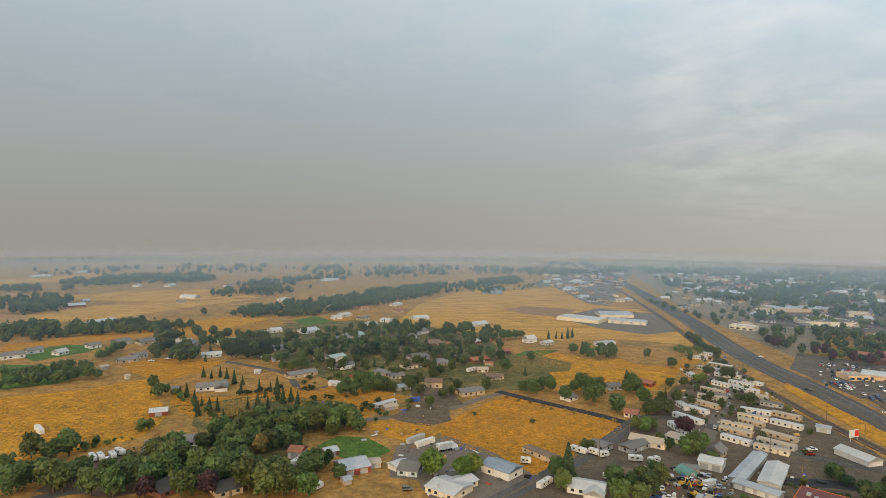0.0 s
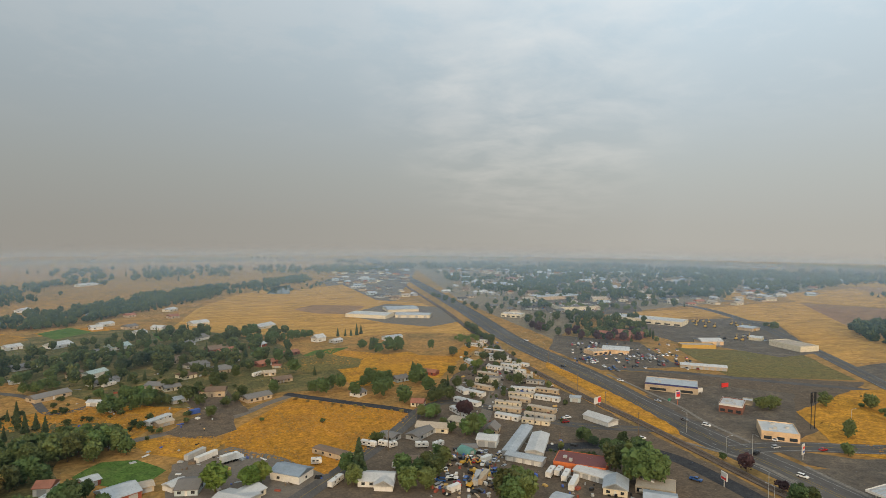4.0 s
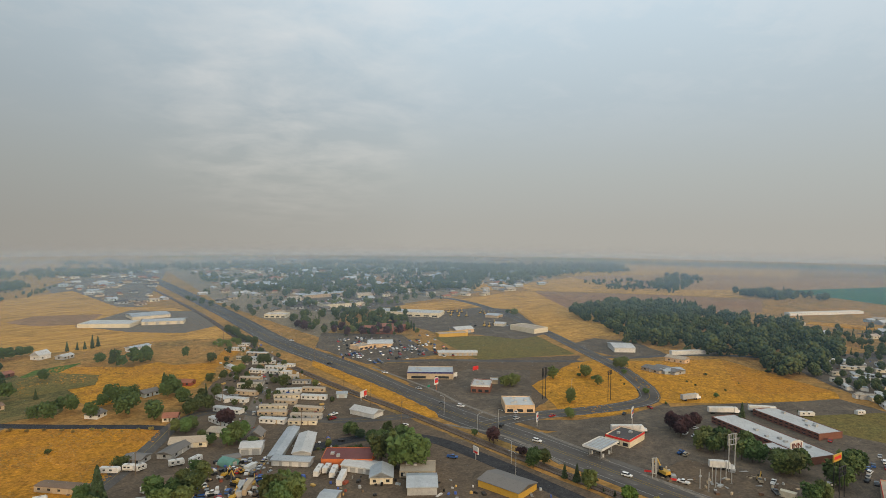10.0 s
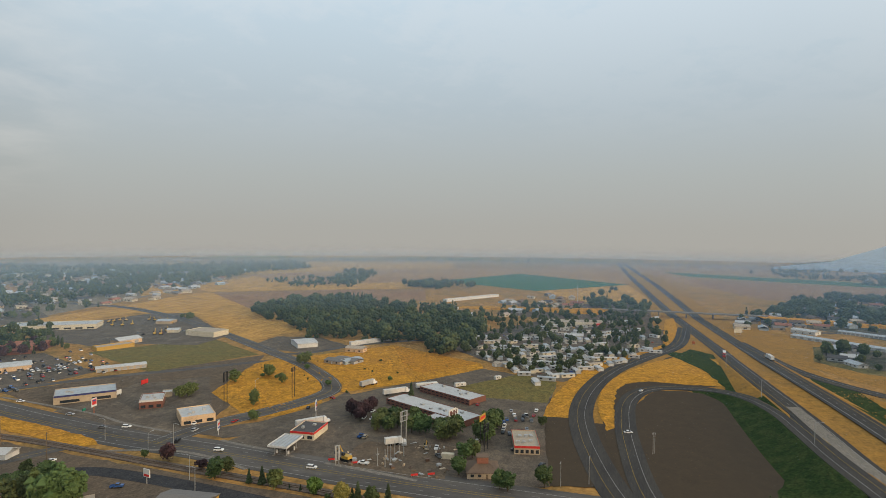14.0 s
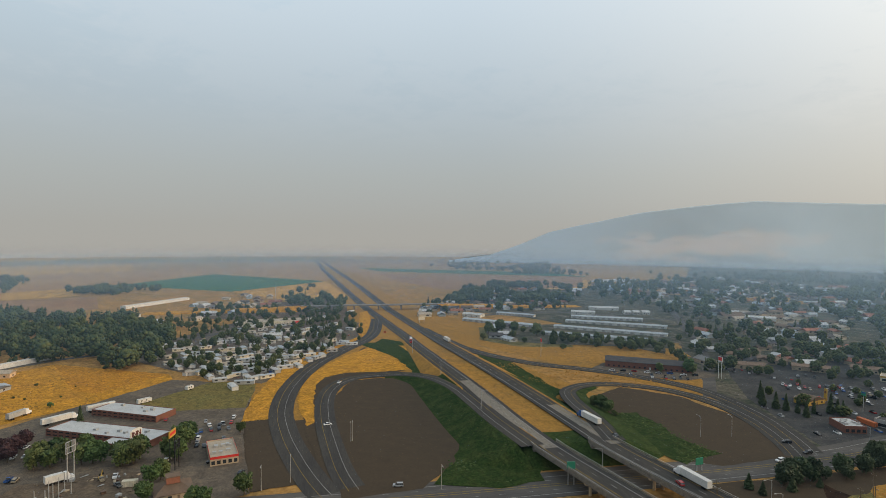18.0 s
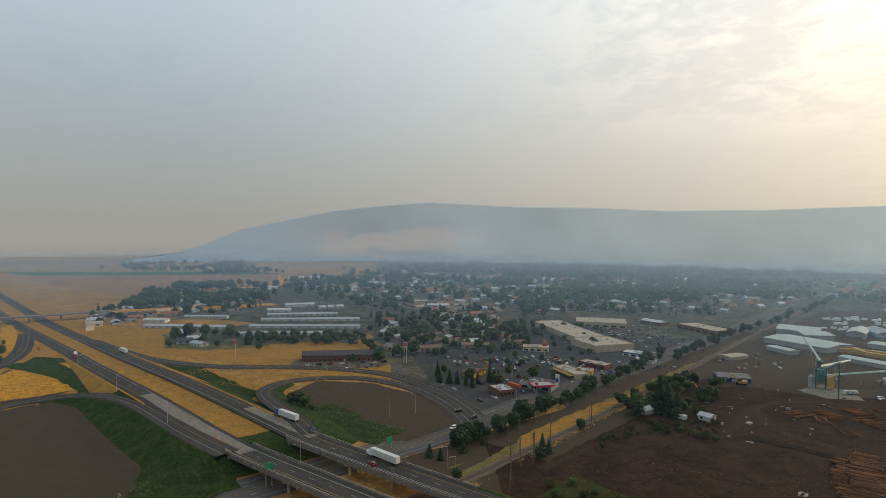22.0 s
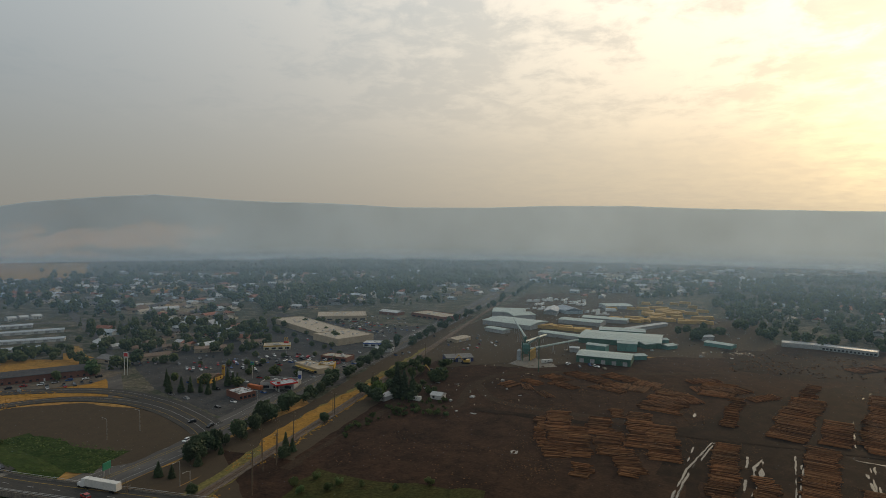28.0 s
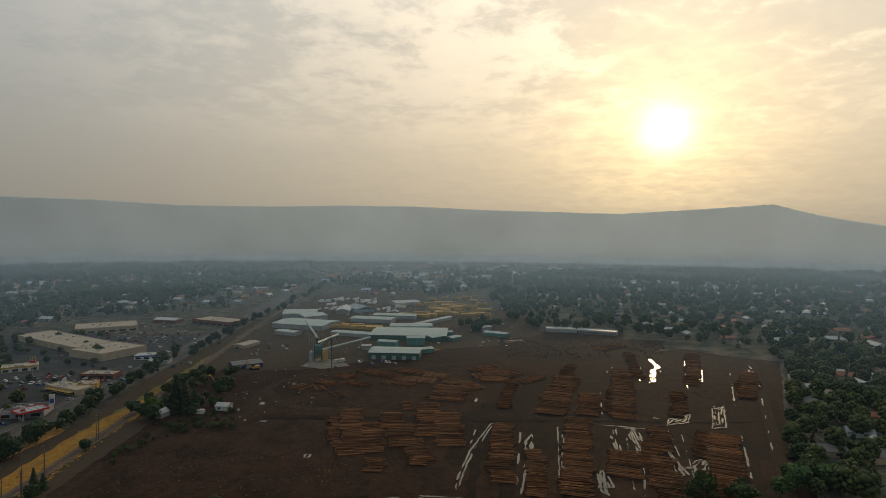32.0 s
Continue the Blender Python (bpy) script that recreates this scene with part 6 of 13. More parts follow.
field("yard", [(196, -338), (214, -444), (152, -452), (73.7, -517), (-40.2, -661), (-145, -685), (-64.9, -299), (147, -195), (183, -225)], "yard", 0.1319, "dark wet earth of the log yard", "yard", seed=63)
field("yard", [(-119, -566), (-246, -533), (-142, -296), (-107, -254), (-6.4, -243)], "yard", 0.1432, "dark wet earth of the log yard", "yard", seed=64)
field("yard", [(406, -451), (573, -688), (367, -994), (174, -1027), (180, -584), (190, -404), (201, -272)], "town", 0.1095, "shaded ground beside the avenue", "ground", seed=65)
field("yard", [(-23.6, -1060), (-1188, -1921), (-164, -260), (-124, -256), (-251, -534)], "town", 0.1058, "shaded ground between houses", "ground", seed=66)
field("field", [(640, 30), (900, -10), (1300, -5), (1700, 20), (1700, -75), (1000, -110), (600, -140), (470, -160), (300, -200), (262, -210), (262, 25), (300, 45), (380, 75), (470, 75), (560, 40)], "rust", 0.035, "dry golden grass between the motorway ramps", "field", 1.0, seed=91)
field("yard", [(385, -5.1), (438, -21.2), (443, -74.8), (364, -75.8), (302, -72), (267, -58.5), (247, -42), (242, -7.5), (332, -2.9)], "loop", 0.185, "bare brown earth inside the ramp loop", "yard", seed=93)
field("yard", [(363, -171), (388, -208), (358, -236), (314, -244), (275, -240), (250, -228), (246, -186), (256, -169), (314, -164)], "loop", 0.19, "bare brown earth inside the ramp loop", "yard", seed=94)
field("yard", [(348, 44.3), (356, 28.5), (318, 19.9), (266, 7.5), (256, 28.7)], "loop", 0.07, "bare earth between motel and ramp", "yard", seed=95)
road("road", [(560, 2400), (455, 1700), (386, 1216), (314, 757), (275, 540), (264, 402), (252, 317), (246, 251), (245, 200), (242, 148), (240, 100), (240, 20), (241, -60), (242, -130), (243, -190), (247, -250), (257, -310), (270, -437), (318, -789), (420, -1300)], 25, "asphalt", 0.14, [(0.0, 0.25, "y", 0, 0), (-1.9, 0.25, "y", 0, 0), (3.7, 0.2, "w", 3, 9), (-5.6, 0.2, "w", 3, 9), (7.6, 0.25, "w", 0, 0), (-9.4, 0.25, "w", 0, 0)], "wide grey five-lane avenue with painted lanes")
road("road", [(244, 228), (275, 222), (305, 208), (335, 196), (362, 192), (382, 203), (400, 220), (429, 254), (476, 326), (526, 405), (604, 539), (660, 700), (640, 900), (600, 1100)], 14, "asphalt", 0.16, [(0.15, 0.3, "y", 0, 0), (5.6, 0.25, "w", 0, 0), (-5.6, 0.25, "w", 0, 0)], "curving grey asphalt road with yellow centre line")
road("road", [(-6, 205), (28, 244), (58, 275), (90, 312), (116, 345), (140, 352), (165, 318), (185, 290), (215, 272), (240, 262)], 9, "asphalt", 0.13, [(0, 0.2, "y", 0, 0)], "grey two-lane side road")
road("road", [(38.5, 405), (58.9, 386), (77.7, 369), (94.9, 354), (108, 340)], 7, "new_asphalt", 0.11, [], "fresh black asphalt lane")
road("road", [(-45.9, 339), (-20.5, 351), (6.7, 366), (25.6, 387), (41.8, 400)], 6, "gravel", 0.10, [], "pale gravel lane")
field("yard", [(436, -22), (425, -16), (397, -8), (357, -7), (322, -9), (262, -15), (262, -62), (290, -74), (330, -70), (380, -62), (425, -60), (442, -42)], "loop", 0.19, "bare brown earth inside the ramp loop", "yard", seed=96)
field("verge", [(256, 438), (251, 354), (246, 304), (239, 265), (233, 255), (227, 260), (232, 305), (238, 355), (245, 419)], "gold", 0.19, "strip of dry golden grass between avenue and railway", "verge", 0.8, 5.0, seed=196)
field("garden", [(660, -176), (657, -223), (583, -253), (530, -236), (542, -184), (582, -157)], "garden", 0.21, "olive garden ground round a farmhouse", "garden", 1.0, seed=197)
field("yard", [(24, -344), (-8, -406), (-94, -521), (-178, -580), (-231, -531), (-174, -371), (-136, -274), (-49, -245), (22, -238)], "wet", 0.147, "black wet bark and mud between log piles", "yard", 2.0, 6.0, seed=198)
field("yard", [(263, 226), (289, 200), (328, 183), (365, 180), (339, 161), (308, 171), (274, 183), (261, 201)], "lot", 0.118, "worn asphalt between the bend and the fuel station", "car park", seed=199)
field("yard", [(560, -38), (470, 2), (420, 14), (330, 10), (258, -2), (258, -12), (322, -2), (390, 0), (440, -16), (452, -50), (470, -72), (520, -82)], "loop", 0.205, "bare brown earth between two ramps", "yard", seed=190)
field("yard", [(350, 45), (392, 47), (420, 26), (372, 28), (328, 24), (262, 8), (256, 30)], "loop", 0.215, "bare brown earth beside the ramp", "yard", seed=191)
field("field", [(565, -45), (564, -80.2), (514, -81.5), (466, -69.9), (461, -48), (462, -17.4), (449, -1), (430, 4.6), (398, 5.9), (345, 4.4), (338, 8.8), (364, 13.3), (390, 16), (437, 15), (476, 4), (522, -17)], "gold", 0.245, "dry golden grass between two ramps", "field", 0.9, 4.0, seed=192)
field("field", [(645, -55.6), (572, -24), (526, -1), (481, 16), (432, 26), (386, 29), (356, 27), (352, 46), (393, 45.7), (451, 38.3), (497, 27.1), (538, 10.1), (578, -16.2), (620, -36), (800, -48), (820, -60)], "gold", 0.235, "dry golden grass along the outer edge of the ramp", "field", 0.9, 5.0, seed=193)
field("field", [(514, -81.5), (457, -88.7), (438, -89), (452, -75.3), (466, -69.9)], "bank", 0.26, "green weeds beside the motorway", "field", 1.2, 4.0, seed=194)
field("field", [(570, -45.4), (604, -59.4), (583, -77.8), (563, -77.6)], "bank", 0.262, "green weeds where the ramp leaves the motorway", "field", 1.2, 4.0, seed=195)
field("yard", [(258, 2), (291, 9), (328, 16), (350, 19), (350, 1), (322, 0), (274, -4), (258, -6)], "loop", 0.1, "bare earth between two ramps", "yard", 0.6, seed=97)
field("yard", [(262, 75), (262, 12), (300, 22), (350, 34), (360, 50), (330, 60), (300, 80)], "loop", 0.1, "bare brown ground beside the ramp", "yard", seed=98)
field("yard", [(40, 255), (90, 308), (125, 352), (165, 420), (215, 470), (222, 330), (218, 240), (215, 140), (206, 30), (120, 60), (40, 150), (10, 215)], "soil", 0.065, "brown dusty ground of the yards beside the railway", "yard", 1.0, seed=99)
road("road", [(150, 262), (180, 256), (204, 236), (208, 200), (205, 150), (200, 90)], 9, "new_asphalt", 0.12, [], "worn dark asphalt lane beside the railway")
road("road", [(-170, 226), (-164, 236), (-146, 248), (-130, 260), (-114, 269), (-97.9, 282), (-85.3, 272)], 6, "asphalt", 0.11, [], "narrow asphalt lane below trees")
road("road", [(-179, 488), (-122, 452), (-93.7, 404), (-59.9, 440), (-10.4, 497)], 5, "asphalt", 0.105, [], "narrow asphalt lane between gardens")
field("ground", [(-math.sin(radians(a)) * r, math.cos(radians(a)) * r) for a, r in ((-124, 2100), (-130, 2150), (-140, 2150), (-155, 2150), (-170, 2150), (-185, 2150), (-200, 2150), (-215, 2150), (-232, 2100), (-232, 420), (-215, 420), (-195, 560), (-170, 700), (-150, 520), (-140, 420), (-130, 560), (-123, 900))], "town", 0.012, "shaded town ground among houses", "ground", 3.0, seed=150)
road("road", [(157, -393), (124, -357), (59.5, -353), (8.1, -350), (-41.8, -351), (-89.2, -346), (-135, -344)], 7, "track", 0.14, [], "pale dirt track through the log yard", 8.0)
road("road", [(200, -348), (149, -331), (157, -393), (136, -441), (35.1, -487), (-64.9, -554)], 6, "track", 0.15, [], "dirt track between log piles", 8.0)
road("road", [(178, -212), (179, -254), (183, -317), (189, -389), (200, -477)], 6, "track", 0.16, [], "dirt track beside the railway", 8.0)
road("road", [(-221, -530), (-182, -419), (-143, -310), (-122, -252)], 6, "track", 0.165, [], "dirt track along the yard edge", 8.0)
road("road", [(-115, -243), (-143, -310), (-196, -421), (-286, -647), (-396, -954), (-496, -1250)], 8, "asphalt", 0.1, [], "grey town street between trees", 10.0)
road("road", [(323, -359), (324, -421), (478, -702), (535, -966)], 8, "asphalt", 0.11, [], "grey town street between trees", 10.0)
road("road", [(-80.8, -692), (-204, -803), (-424, -924), (-613, -988)], 8, "asphalt", 0.12, [], "grey town street between trees", 10.0)
road("road", [(-265, -536), (-241, -426), (-221, -354)], 8, "asphalt", 0.13, [], "grey town street between trees", 10.0)
road("road", [(353, -256), (432, -310), (528, -368), (680, -446), (944, -583)], 9, "asphalt", 0.14, [], "grey town street between trees", 10.0)
road("road", [(750, -178), (770, -321), (684, -431), (671, -567)], 9, "asphalt", 0.15, [], "grey town street between trees", 10.0)
road("road", [(290, 402), (339, 368), (386, 323), (424, 290), (429, 278)], 8, "asphalt", 0.13, [], "grey side street", 8.0)
road("road", [(455, 296), (468, 271), (512, 247), (549, 214), (582, 166), (671, 102)], 7, "asphalt", 0.125, [], "grey lane past the warehouse", 8.0)
road("road", [(141, 311), (155, 335), (176, 369), (201, 412), (221, 447), (242, 504), (248, 550)], 7, "gravel", 0.115, [], "gravel lane between mobile homes", 6.0)
kerb("kerb", [(279, 384), (272, 306), (264, 271), (261, 245), (260, 233)], 2.2, 0.12, "concrete", "pale concrete pavement edge along the avenue")
kerb("kerb", [(258, 200), (256, 188), (254, 169), (250, 152)], 2.2, 0.12, "concrete", "pale concrete pavement edge along the avenue")
kerb("kerb", [(248, 134), (246, 112), (243, 86.3)], 2.2, 0.12, "concrete", "pale concrete pavement edge along the avenue")
kerb("kerb", [(227, 244), (232, 233), (238, 214), (237, 190), (230, 165)], 2.2, 0.12, "concrete", "pale concrete pavement edge along the avenue")
field("verge", [(228, -160), (232, -300), (258, -440), (300, -700), (284, -700), (240, -440), (212, -300), (205, -165)], "loop", 0.118, "bare brown verge beside the avenue", "verge", 1.0, seed=151)
field("verge", [(205, -165), (212, -300), (240, -440), (262, -560), (225, -560), (180, -420), (150, -260), (110, -160), (150, -120)], "loop", 0.114, "bare brown ground along the railway", "verge", 1.0, seed=152)
field("yard", [(221, -217), (39.7, -237), (-124, -257), (-158, -250), (-109, -189), (148, -163)], "yard", 0.1271, "dark wet earth at the edge of the log yard", "yard", seed=67)

def far_field(a0, a1, r0, r1, mat):
    """A field far out on the plain between two directions and two distances."""
    v, f = [], []
    k = max(2, int((a1 - a0) / 1.5))
    for i in range(k + 1):
        a = radians(a0 + (a1 - a0) * i / k)
        for r in (r0, r0 + (r1 - r0) * 0.5, r1):
            x, y = -math.sin(a) * r, math.cos(a) * r
            v.append((x, y, terrain_height(x, y) + 0.9))
    for i in range(k):
        for j in range(2):
            b = 3 * i + j
            f.append((b, b + 1, b + 4, b + 3))
    place("field", mesh_of("field", v, f, M[mat]), label="far strip of farmland fading into smoke", category="field", kind="structure")


_rnd = random.Random(77)
_belt = []
for _r0, _r1 in ((2240, 2420), (2460, 2700), (2750, 3100), (3160, 3700), (3800, 4600)):
    _a = 44.0
    while _a > -104:
        _w = _rnd.uniform(5, 16)
        _mat = _rnd.choice(("straw", "plough", "stubble", "weeds", "straw", "dirt", "crop", "stubble"))
        far_field(_a - _w + 0.25, _a, _r0, _r1 - _rnd.uniform(0, 0.3) * (_r1 - _r0), _mat)
        if _rnd.random() < 0.4 and _r1 < 2500:
            _belt += [(-math.sin(radians(_a - _w * _t)) * (_r1 + 20), math.cos(radians(_a - _w * _t)) * (_r1 + 20)) for _t in np.arange(0, _rnd.uniform(0.4, 1.0), 0.55 / _w)]
        _a -= _w

field("lawn", [(-71, 682), (-43, 699), (-30, 650), (-58, 633)], "lawn", 0.300, "green garden lawn", "lawn", 0.6, seed=221)
field("lawn", [(-66, 449), (-50, 462), (-43, 430), (-56, 419)], "lawn", 0.300, "green garden lawn", "lawn", 0.6, seed=222)
field("lawn", [(-182, 715), (-159, 750), (-130, 711), (-156, 673)], "lawn", 0.300, "green garden lawn", "lawn", 0.6, seed=223)
field("field", [(42, 500), (81, 532), (110, 495), (101, 466), (59, 460)], "weeds", 0.300, "pale yellow-green plot", "field", 0.6, seed=224)
field("field", [(-235, 653), (-211, 722), (-178, 678), (-214, 619)], "rust", 0.300, "strip of dry orange grass", "field", 0.6, seed=225)
field("field", [(-26, 414), (2, 425), (14, 373), (-8, 361)], "soil", 0.200, "bare brown plot", "field", 0.6, seed=226)
# ---- the farms and gardens in the north
house(-135.8, 295.6, 28.5, 23.5, 11, 3, 2.6, "r_grey", "white", "white house with a grey pitched roof", chimney=True, windows=5, wing=(-9, 9, 5))
house(-166.8, 347.0, 21.3, 9.5, 9, 3, 1.6, "r_white", "redw", "barn-red shed with a white metal pitched roof", windows=0, doors=1, name='shed', category='shed')
container(-215.4, 314.6, -44.8, 12.2, "white", "white steel shipping container")
caravan(-164.1, 276.1, -46.8, 7.3, "white touring caravan parked on the yard")
caravan(-160.7, 276.9, -48.8, 7.2, "white touring caravan parked on the yard")
caravan(-156.3, 279.1, -46.4, 5.7, "white touring caravan parked on the yard")
caravan(-155.3, 283.7, -32.5, 6.5, "white touring caravan parked on the yard")
car(-157.3, 276.4, 100, "car_white", "suv", 0.2)
car(-138.6, 284.8, 10, "car_silver", "suv", 0.2)
car(-136.6, 286.3, 10, "car_white", "sedan", 0.2)
house(-359.8, 493.4, 44.1, 16.5, 11, 3.5, 2.6, "r_grey", "white", "white house with a grey pitched roof", windows=4)
house(-355.7, 513.8, 54.8, 12.1, 9, 3.5, 2.4, "r_grey", "white", "white house with a grey pitched roof")
house(-329.7, 509.0, 74.2, 9.9, 8, 3, 2.6, "r_white", "white", "white house with a white metal pitched roof")
house(-157.7, 404.2, 19.1, 19.7, 11, 3, 2.4, "r_grey", "white", "white house with a grey pitched roof", windows=4, wing=(6, 8, 6))
house(-180.1, 398.8, 16.8, 5.6, 6, 2.4, 1, "r_grey", "tan", "tan shed with a grey pitched roof", windows=0, doors=1, name='shed', category='shed')
house(-198.1, 507.3, 19.6, 15.7, 9, 3, 1.8, "r_white", "bluew", "pale blue house with a white metal pitched roof", porch=True)
house(-258.3, 487.5, 37.1, 7.5, 7, 2.6, 1.4, "r_tin", "greyw", "grey shed with a galvanised metal pitched roof", windows=0, doors=1, name='shed', category='shed')
house(-263.1, 456.8, 67.1, 6.2, 6, 2.6, 1.2, "r_tan", "tan", "tan shed with a tan pitched roof", windows=0, doors=1, name='shed', category='shed')
house(-229.4, 429.3, 36.5, 3.0, 5, 2.5, 1, "r_tan", "cream", "cream shed with a tan pitched roof", windows=0, doors=1, name='shed', category='shed')
house(-257.9, 482.6, 48.8, 14.4, 9, 3, 2, "r_grey", "tan", "tan house with a grey pitched roof")
house(-257.3, 500.3, 57.7, 10.9, 9, 3, 2, "r_grey", "white", "white house with a grey pitched roof")
car(-238.9, 484.6, 0, "car_white", "sedan", 0.2)
car(-229.7, 493.7, 20, "car_white", "sedan", 0.2)
car(-227.0, 496.1, 20, "car_white", "sedan", 0.2)
house(-114.3, 247.8, 57.7, 17.4, 14, 3, 3, "r_dark", "brick", "brick house with a charcoal pitched roof", windows=4, chimney=True)
house(-108.4, 259.5, 55.8, 11.6, 12, 3, 2.6, "r_dark", "tan", "tan house with a charcoal pitched roof", windows=3)
house(-181.8, 255.2, 34.7, 8.3, 11, 3, 2.4, "r_dark", "tan", "tan house with a charcoal pitched roof")
house(-90.3, 245.3, 41.1, 10.6, 12, 3, 2.6, "r_dark", "tan", "tan house with a charcoal pitched roof")
house(-69.5, 284.7, -10.6, 6.6, 8, 4, 2, "r_red", "white", "white barn with a rusty red roof", windows=0, doors=1, name='warehouse', category='warehouse')
caravan(-67.4, 273.3, 66.5, 5.9, "white caravan beside a barn")
car(-64.7, 266.4, 60, "car_white", "sedan", 0.2)
house(-54.4, 287.4, 35.2, 6.5, 7, 2.8, 1.2, "r_white", "redw", "barn-red shed with a white metal pitched roof", windows=0, doors=1, name='shed', category='shed')
house(-40.7, 268.9, 29.9, 13.0, 13, 3.5, 2.6, "r_tin", "redw", "old red barn with a pale metal roof", windows=0, doors=2, name='shed', category='shed')
house(-31.1, 274.4, 16.7, 5.0, 7, 2.6, 1, "r_tan", "tan", "tan shed with a tan pitched roof", windows=0, doors=1, name='shed', category='shed')
house(-41.1, 254.9, 31.7, 3.4, 5, 2.4, 0.8, "r_tin", "tan", "tan shed with a galvanised metal pitched roof", windows=0, doors=1, name='shed', category='shed')
house(-13.4, 268.3, -13.8, 9.3, 13, 3, 2.2, "r_grey", "bluew", "pale blue workshop with a grey pitched roof", windows=3)
house(-19.6, 271.7, 42.2, 7.9, 6, 2.8, 1, "r_white", "white", "white shed with a white metal pitched roof", windows=0, doors=1, name='shed', category='shed')
house(3.7, 247.1, -37.7, 14.8, 14, 3.2, 1.6, "r_white", "cream", "cream house with a white metal roof", windows=4)
house(6.4, 250.6, 41.7, 18.4, 9, 3, 1.4, "r_white", "cream", "cream house with a white metal pitched roof", windows=5)
container(-13.3, 307.0, 49.6, 12.2, "greyw", "grey steel shipping container")
container(-8.2, 301.9, 43.5, 12.2, "white", "pale steel shipping container in a yard")
caravan(-52.7, 247.2, 52.4, 7.0, "white touring caravan parked on the yard")
car(-14.0, 247.7, 10, "car_grey", "suv", 0.2)
car(1.1, 294.1, 20, "car_white", "pickup", 0.2)
semi_truck(2.2, 293.9, 30, 0.1, label="white box lorry parked in a yard", length=7)
house(-75.0, 416.8, -18.6, 8.5, 6, 2.8, 1, "r_white", "white", "white shed with a white metal pitched roof", windows=0, doors=1, name='shed', category='shed')
house(-62.2, 399.7, 43.2, 6.4, 5, 2.4, 0.8, "r_white", "white", "white shed with a white metal pitched roof", windows=0, doors=1, name='shed', category='shed')
house(-27.6, 408.5, 27.5, 10.2, 8, 2.8, 0.8, "r_tin", "greyw", "grey shed with a galvanised metal pitched roof", windows=0, doors=1, name='shed', category='shed')
house(-6.9, 417.2, -8.4, 16.1, 10, 4.5, 2.2, "r_brown", "tan", "tan house with a brown pitched roof", windows=3)
mobile_home(-35.5, 368.8, 48.7, 16.4, 4.6, "r_white", "white", "long white mobile home with a white roof")
house(-31.9, 362.8, 32.8, 9.0, 6, 2.4, 0.8, "r_tan", "tan", "tan shed with a tan pitched roof", windows=0, doors=1, name='shed', category='shed')
container(-16.8, 378.9, 25.8, 6.1, "blue", "bright blue covered boat trailer")
house(-42.8, 449.1, -27.0, 14.2, 10, 3, 1.8, "r_grey", "tan", "tan house with a grey pitched roof")
house(-33.9, 440.4, 21.2, 10.5, 8, 3, 1.6, "r_grey", "cream", "cream house with a grey pitched roof")
house(-89.6, 497.1, 50.2, 14.7, 9, 4.2, 2, "r_mint", "white", "white barn with a mint green roof")
house(-80.5, 472.5, 39.5, 19.5, 9, 3, 1.4, "r_grey", "greyw", "grey house with a grey pitched roof")
caravan(-75.2, 463.3, 48.0, 10.0, "white touring caravan parked on the yard")
house(-106.0, 442.9, 40.6, 22.2, 11, 3, 2, "r_grey", "tan", "tan house with a grey pitched roof")
house(-146.5, 541.1, 38.1, 17.9, 10, 3, 2, "r_grey", "white", "white house with a grey pitched roof")
house(-138.7, 492.3, 22.4, 6.4, 6, 2.4, 0.8, "r_white", "white", "white shed with a white metal pitched roof", windows=0, doors=1, name='shed', category='shed')
house(-140.4, 449.9, 2.6, 4.2, 5, 2.4, 0.8, "r_white", "white", "white shed with a white metal pitched roof", windows=0, doors=1, name='shed', category='shed')
house(-149.4, 496.8, 2.9, 4.7, 5, 2.4, 0.8, "r_mint", "teal", "blue-green shed with a pale mint metal pitched roof", windows=0, doors=1, name='shed', category='shed')
house(-154.7, 410.9, 48.1, 8.3, 9, 3, 2, "r_grey", "greyw", "grey house with a grey pitched roof")
house(28.0, 266.9, -41.8, 15.2, 11, 5, 2, "r_blue", "white", "white workshop hall with a slate blue metal roof", windows=2, doors=0)
house(62.6, 249.6, -23.4, 15.2, 11, 3, 1.8, "r_white", "white", "white house with a white metal pitched roof", windows=4, wing=(4, 8, 5))
mobile_home(83.0, 265.5, -23.4, 14.4, 6, "r_brown", "tan", "long tan mobile home with a brown roof")
caravan(76.0, 262.2, 28.1, 6.8, "white touring caravan parked on the yard")
caravan(94.0, 282.6, -10.3, 6.8, "white motor coach with a tan stripe", motor=True)
caravan(102.1, 280.7, 26.4, 6.6, "white touring caravan parked on the yard")
house(99.0, 299.6, 38.3, 16.8, 8, 2.8, 1.2, "r_grey", "greyw", "grey house with a grey pitched roof")
house(114.8, 353.3, -30.7, 7.9, 8, 2.9, 2, "r_red", "cream", "small cream cottage with a terracotta roof")
house(120.7, 415.9, 17.8, 11.0, 9, 2.9, 2, "r_grey", "bluew", "pale blue house with a grey pitched roof")
house(147.8, 427.6, -44.3, 12.9, 8, 2.8, 1.8, "r_red", "redw", "barn-red house with a terracotta red pitched roof")
house(83.8, 387.1, 40.3, 8.3, 8, 2.8, 1.8, "r_grey", "white", "white house with a grey pitched roof")
house(38.8, 440.7, 16.8, 13.5, 9, 2.9, 1.6, "r_brown", "tan", "tan house with a brown pitched roof", porch=True)
house(31.2, 499.0, 32.0, 17.5, 10, 3, 1.8, "r_red", "brick", "brick house with a terracotta red pitched roof", windows=4)
house(39.4, 486.3, -15.3, 6.6, 6, 2.4, 0.8, "r_red", "tan", "tan shed with a terracotta red pitched roof", windows=0, doors=1, name='shed', category='shed')
house(19.2, 399.2, 25.6, 17.2, 11, 3, 1.8, "r_grey", "tan", "tan house with a grey pitched roof", windows=4)
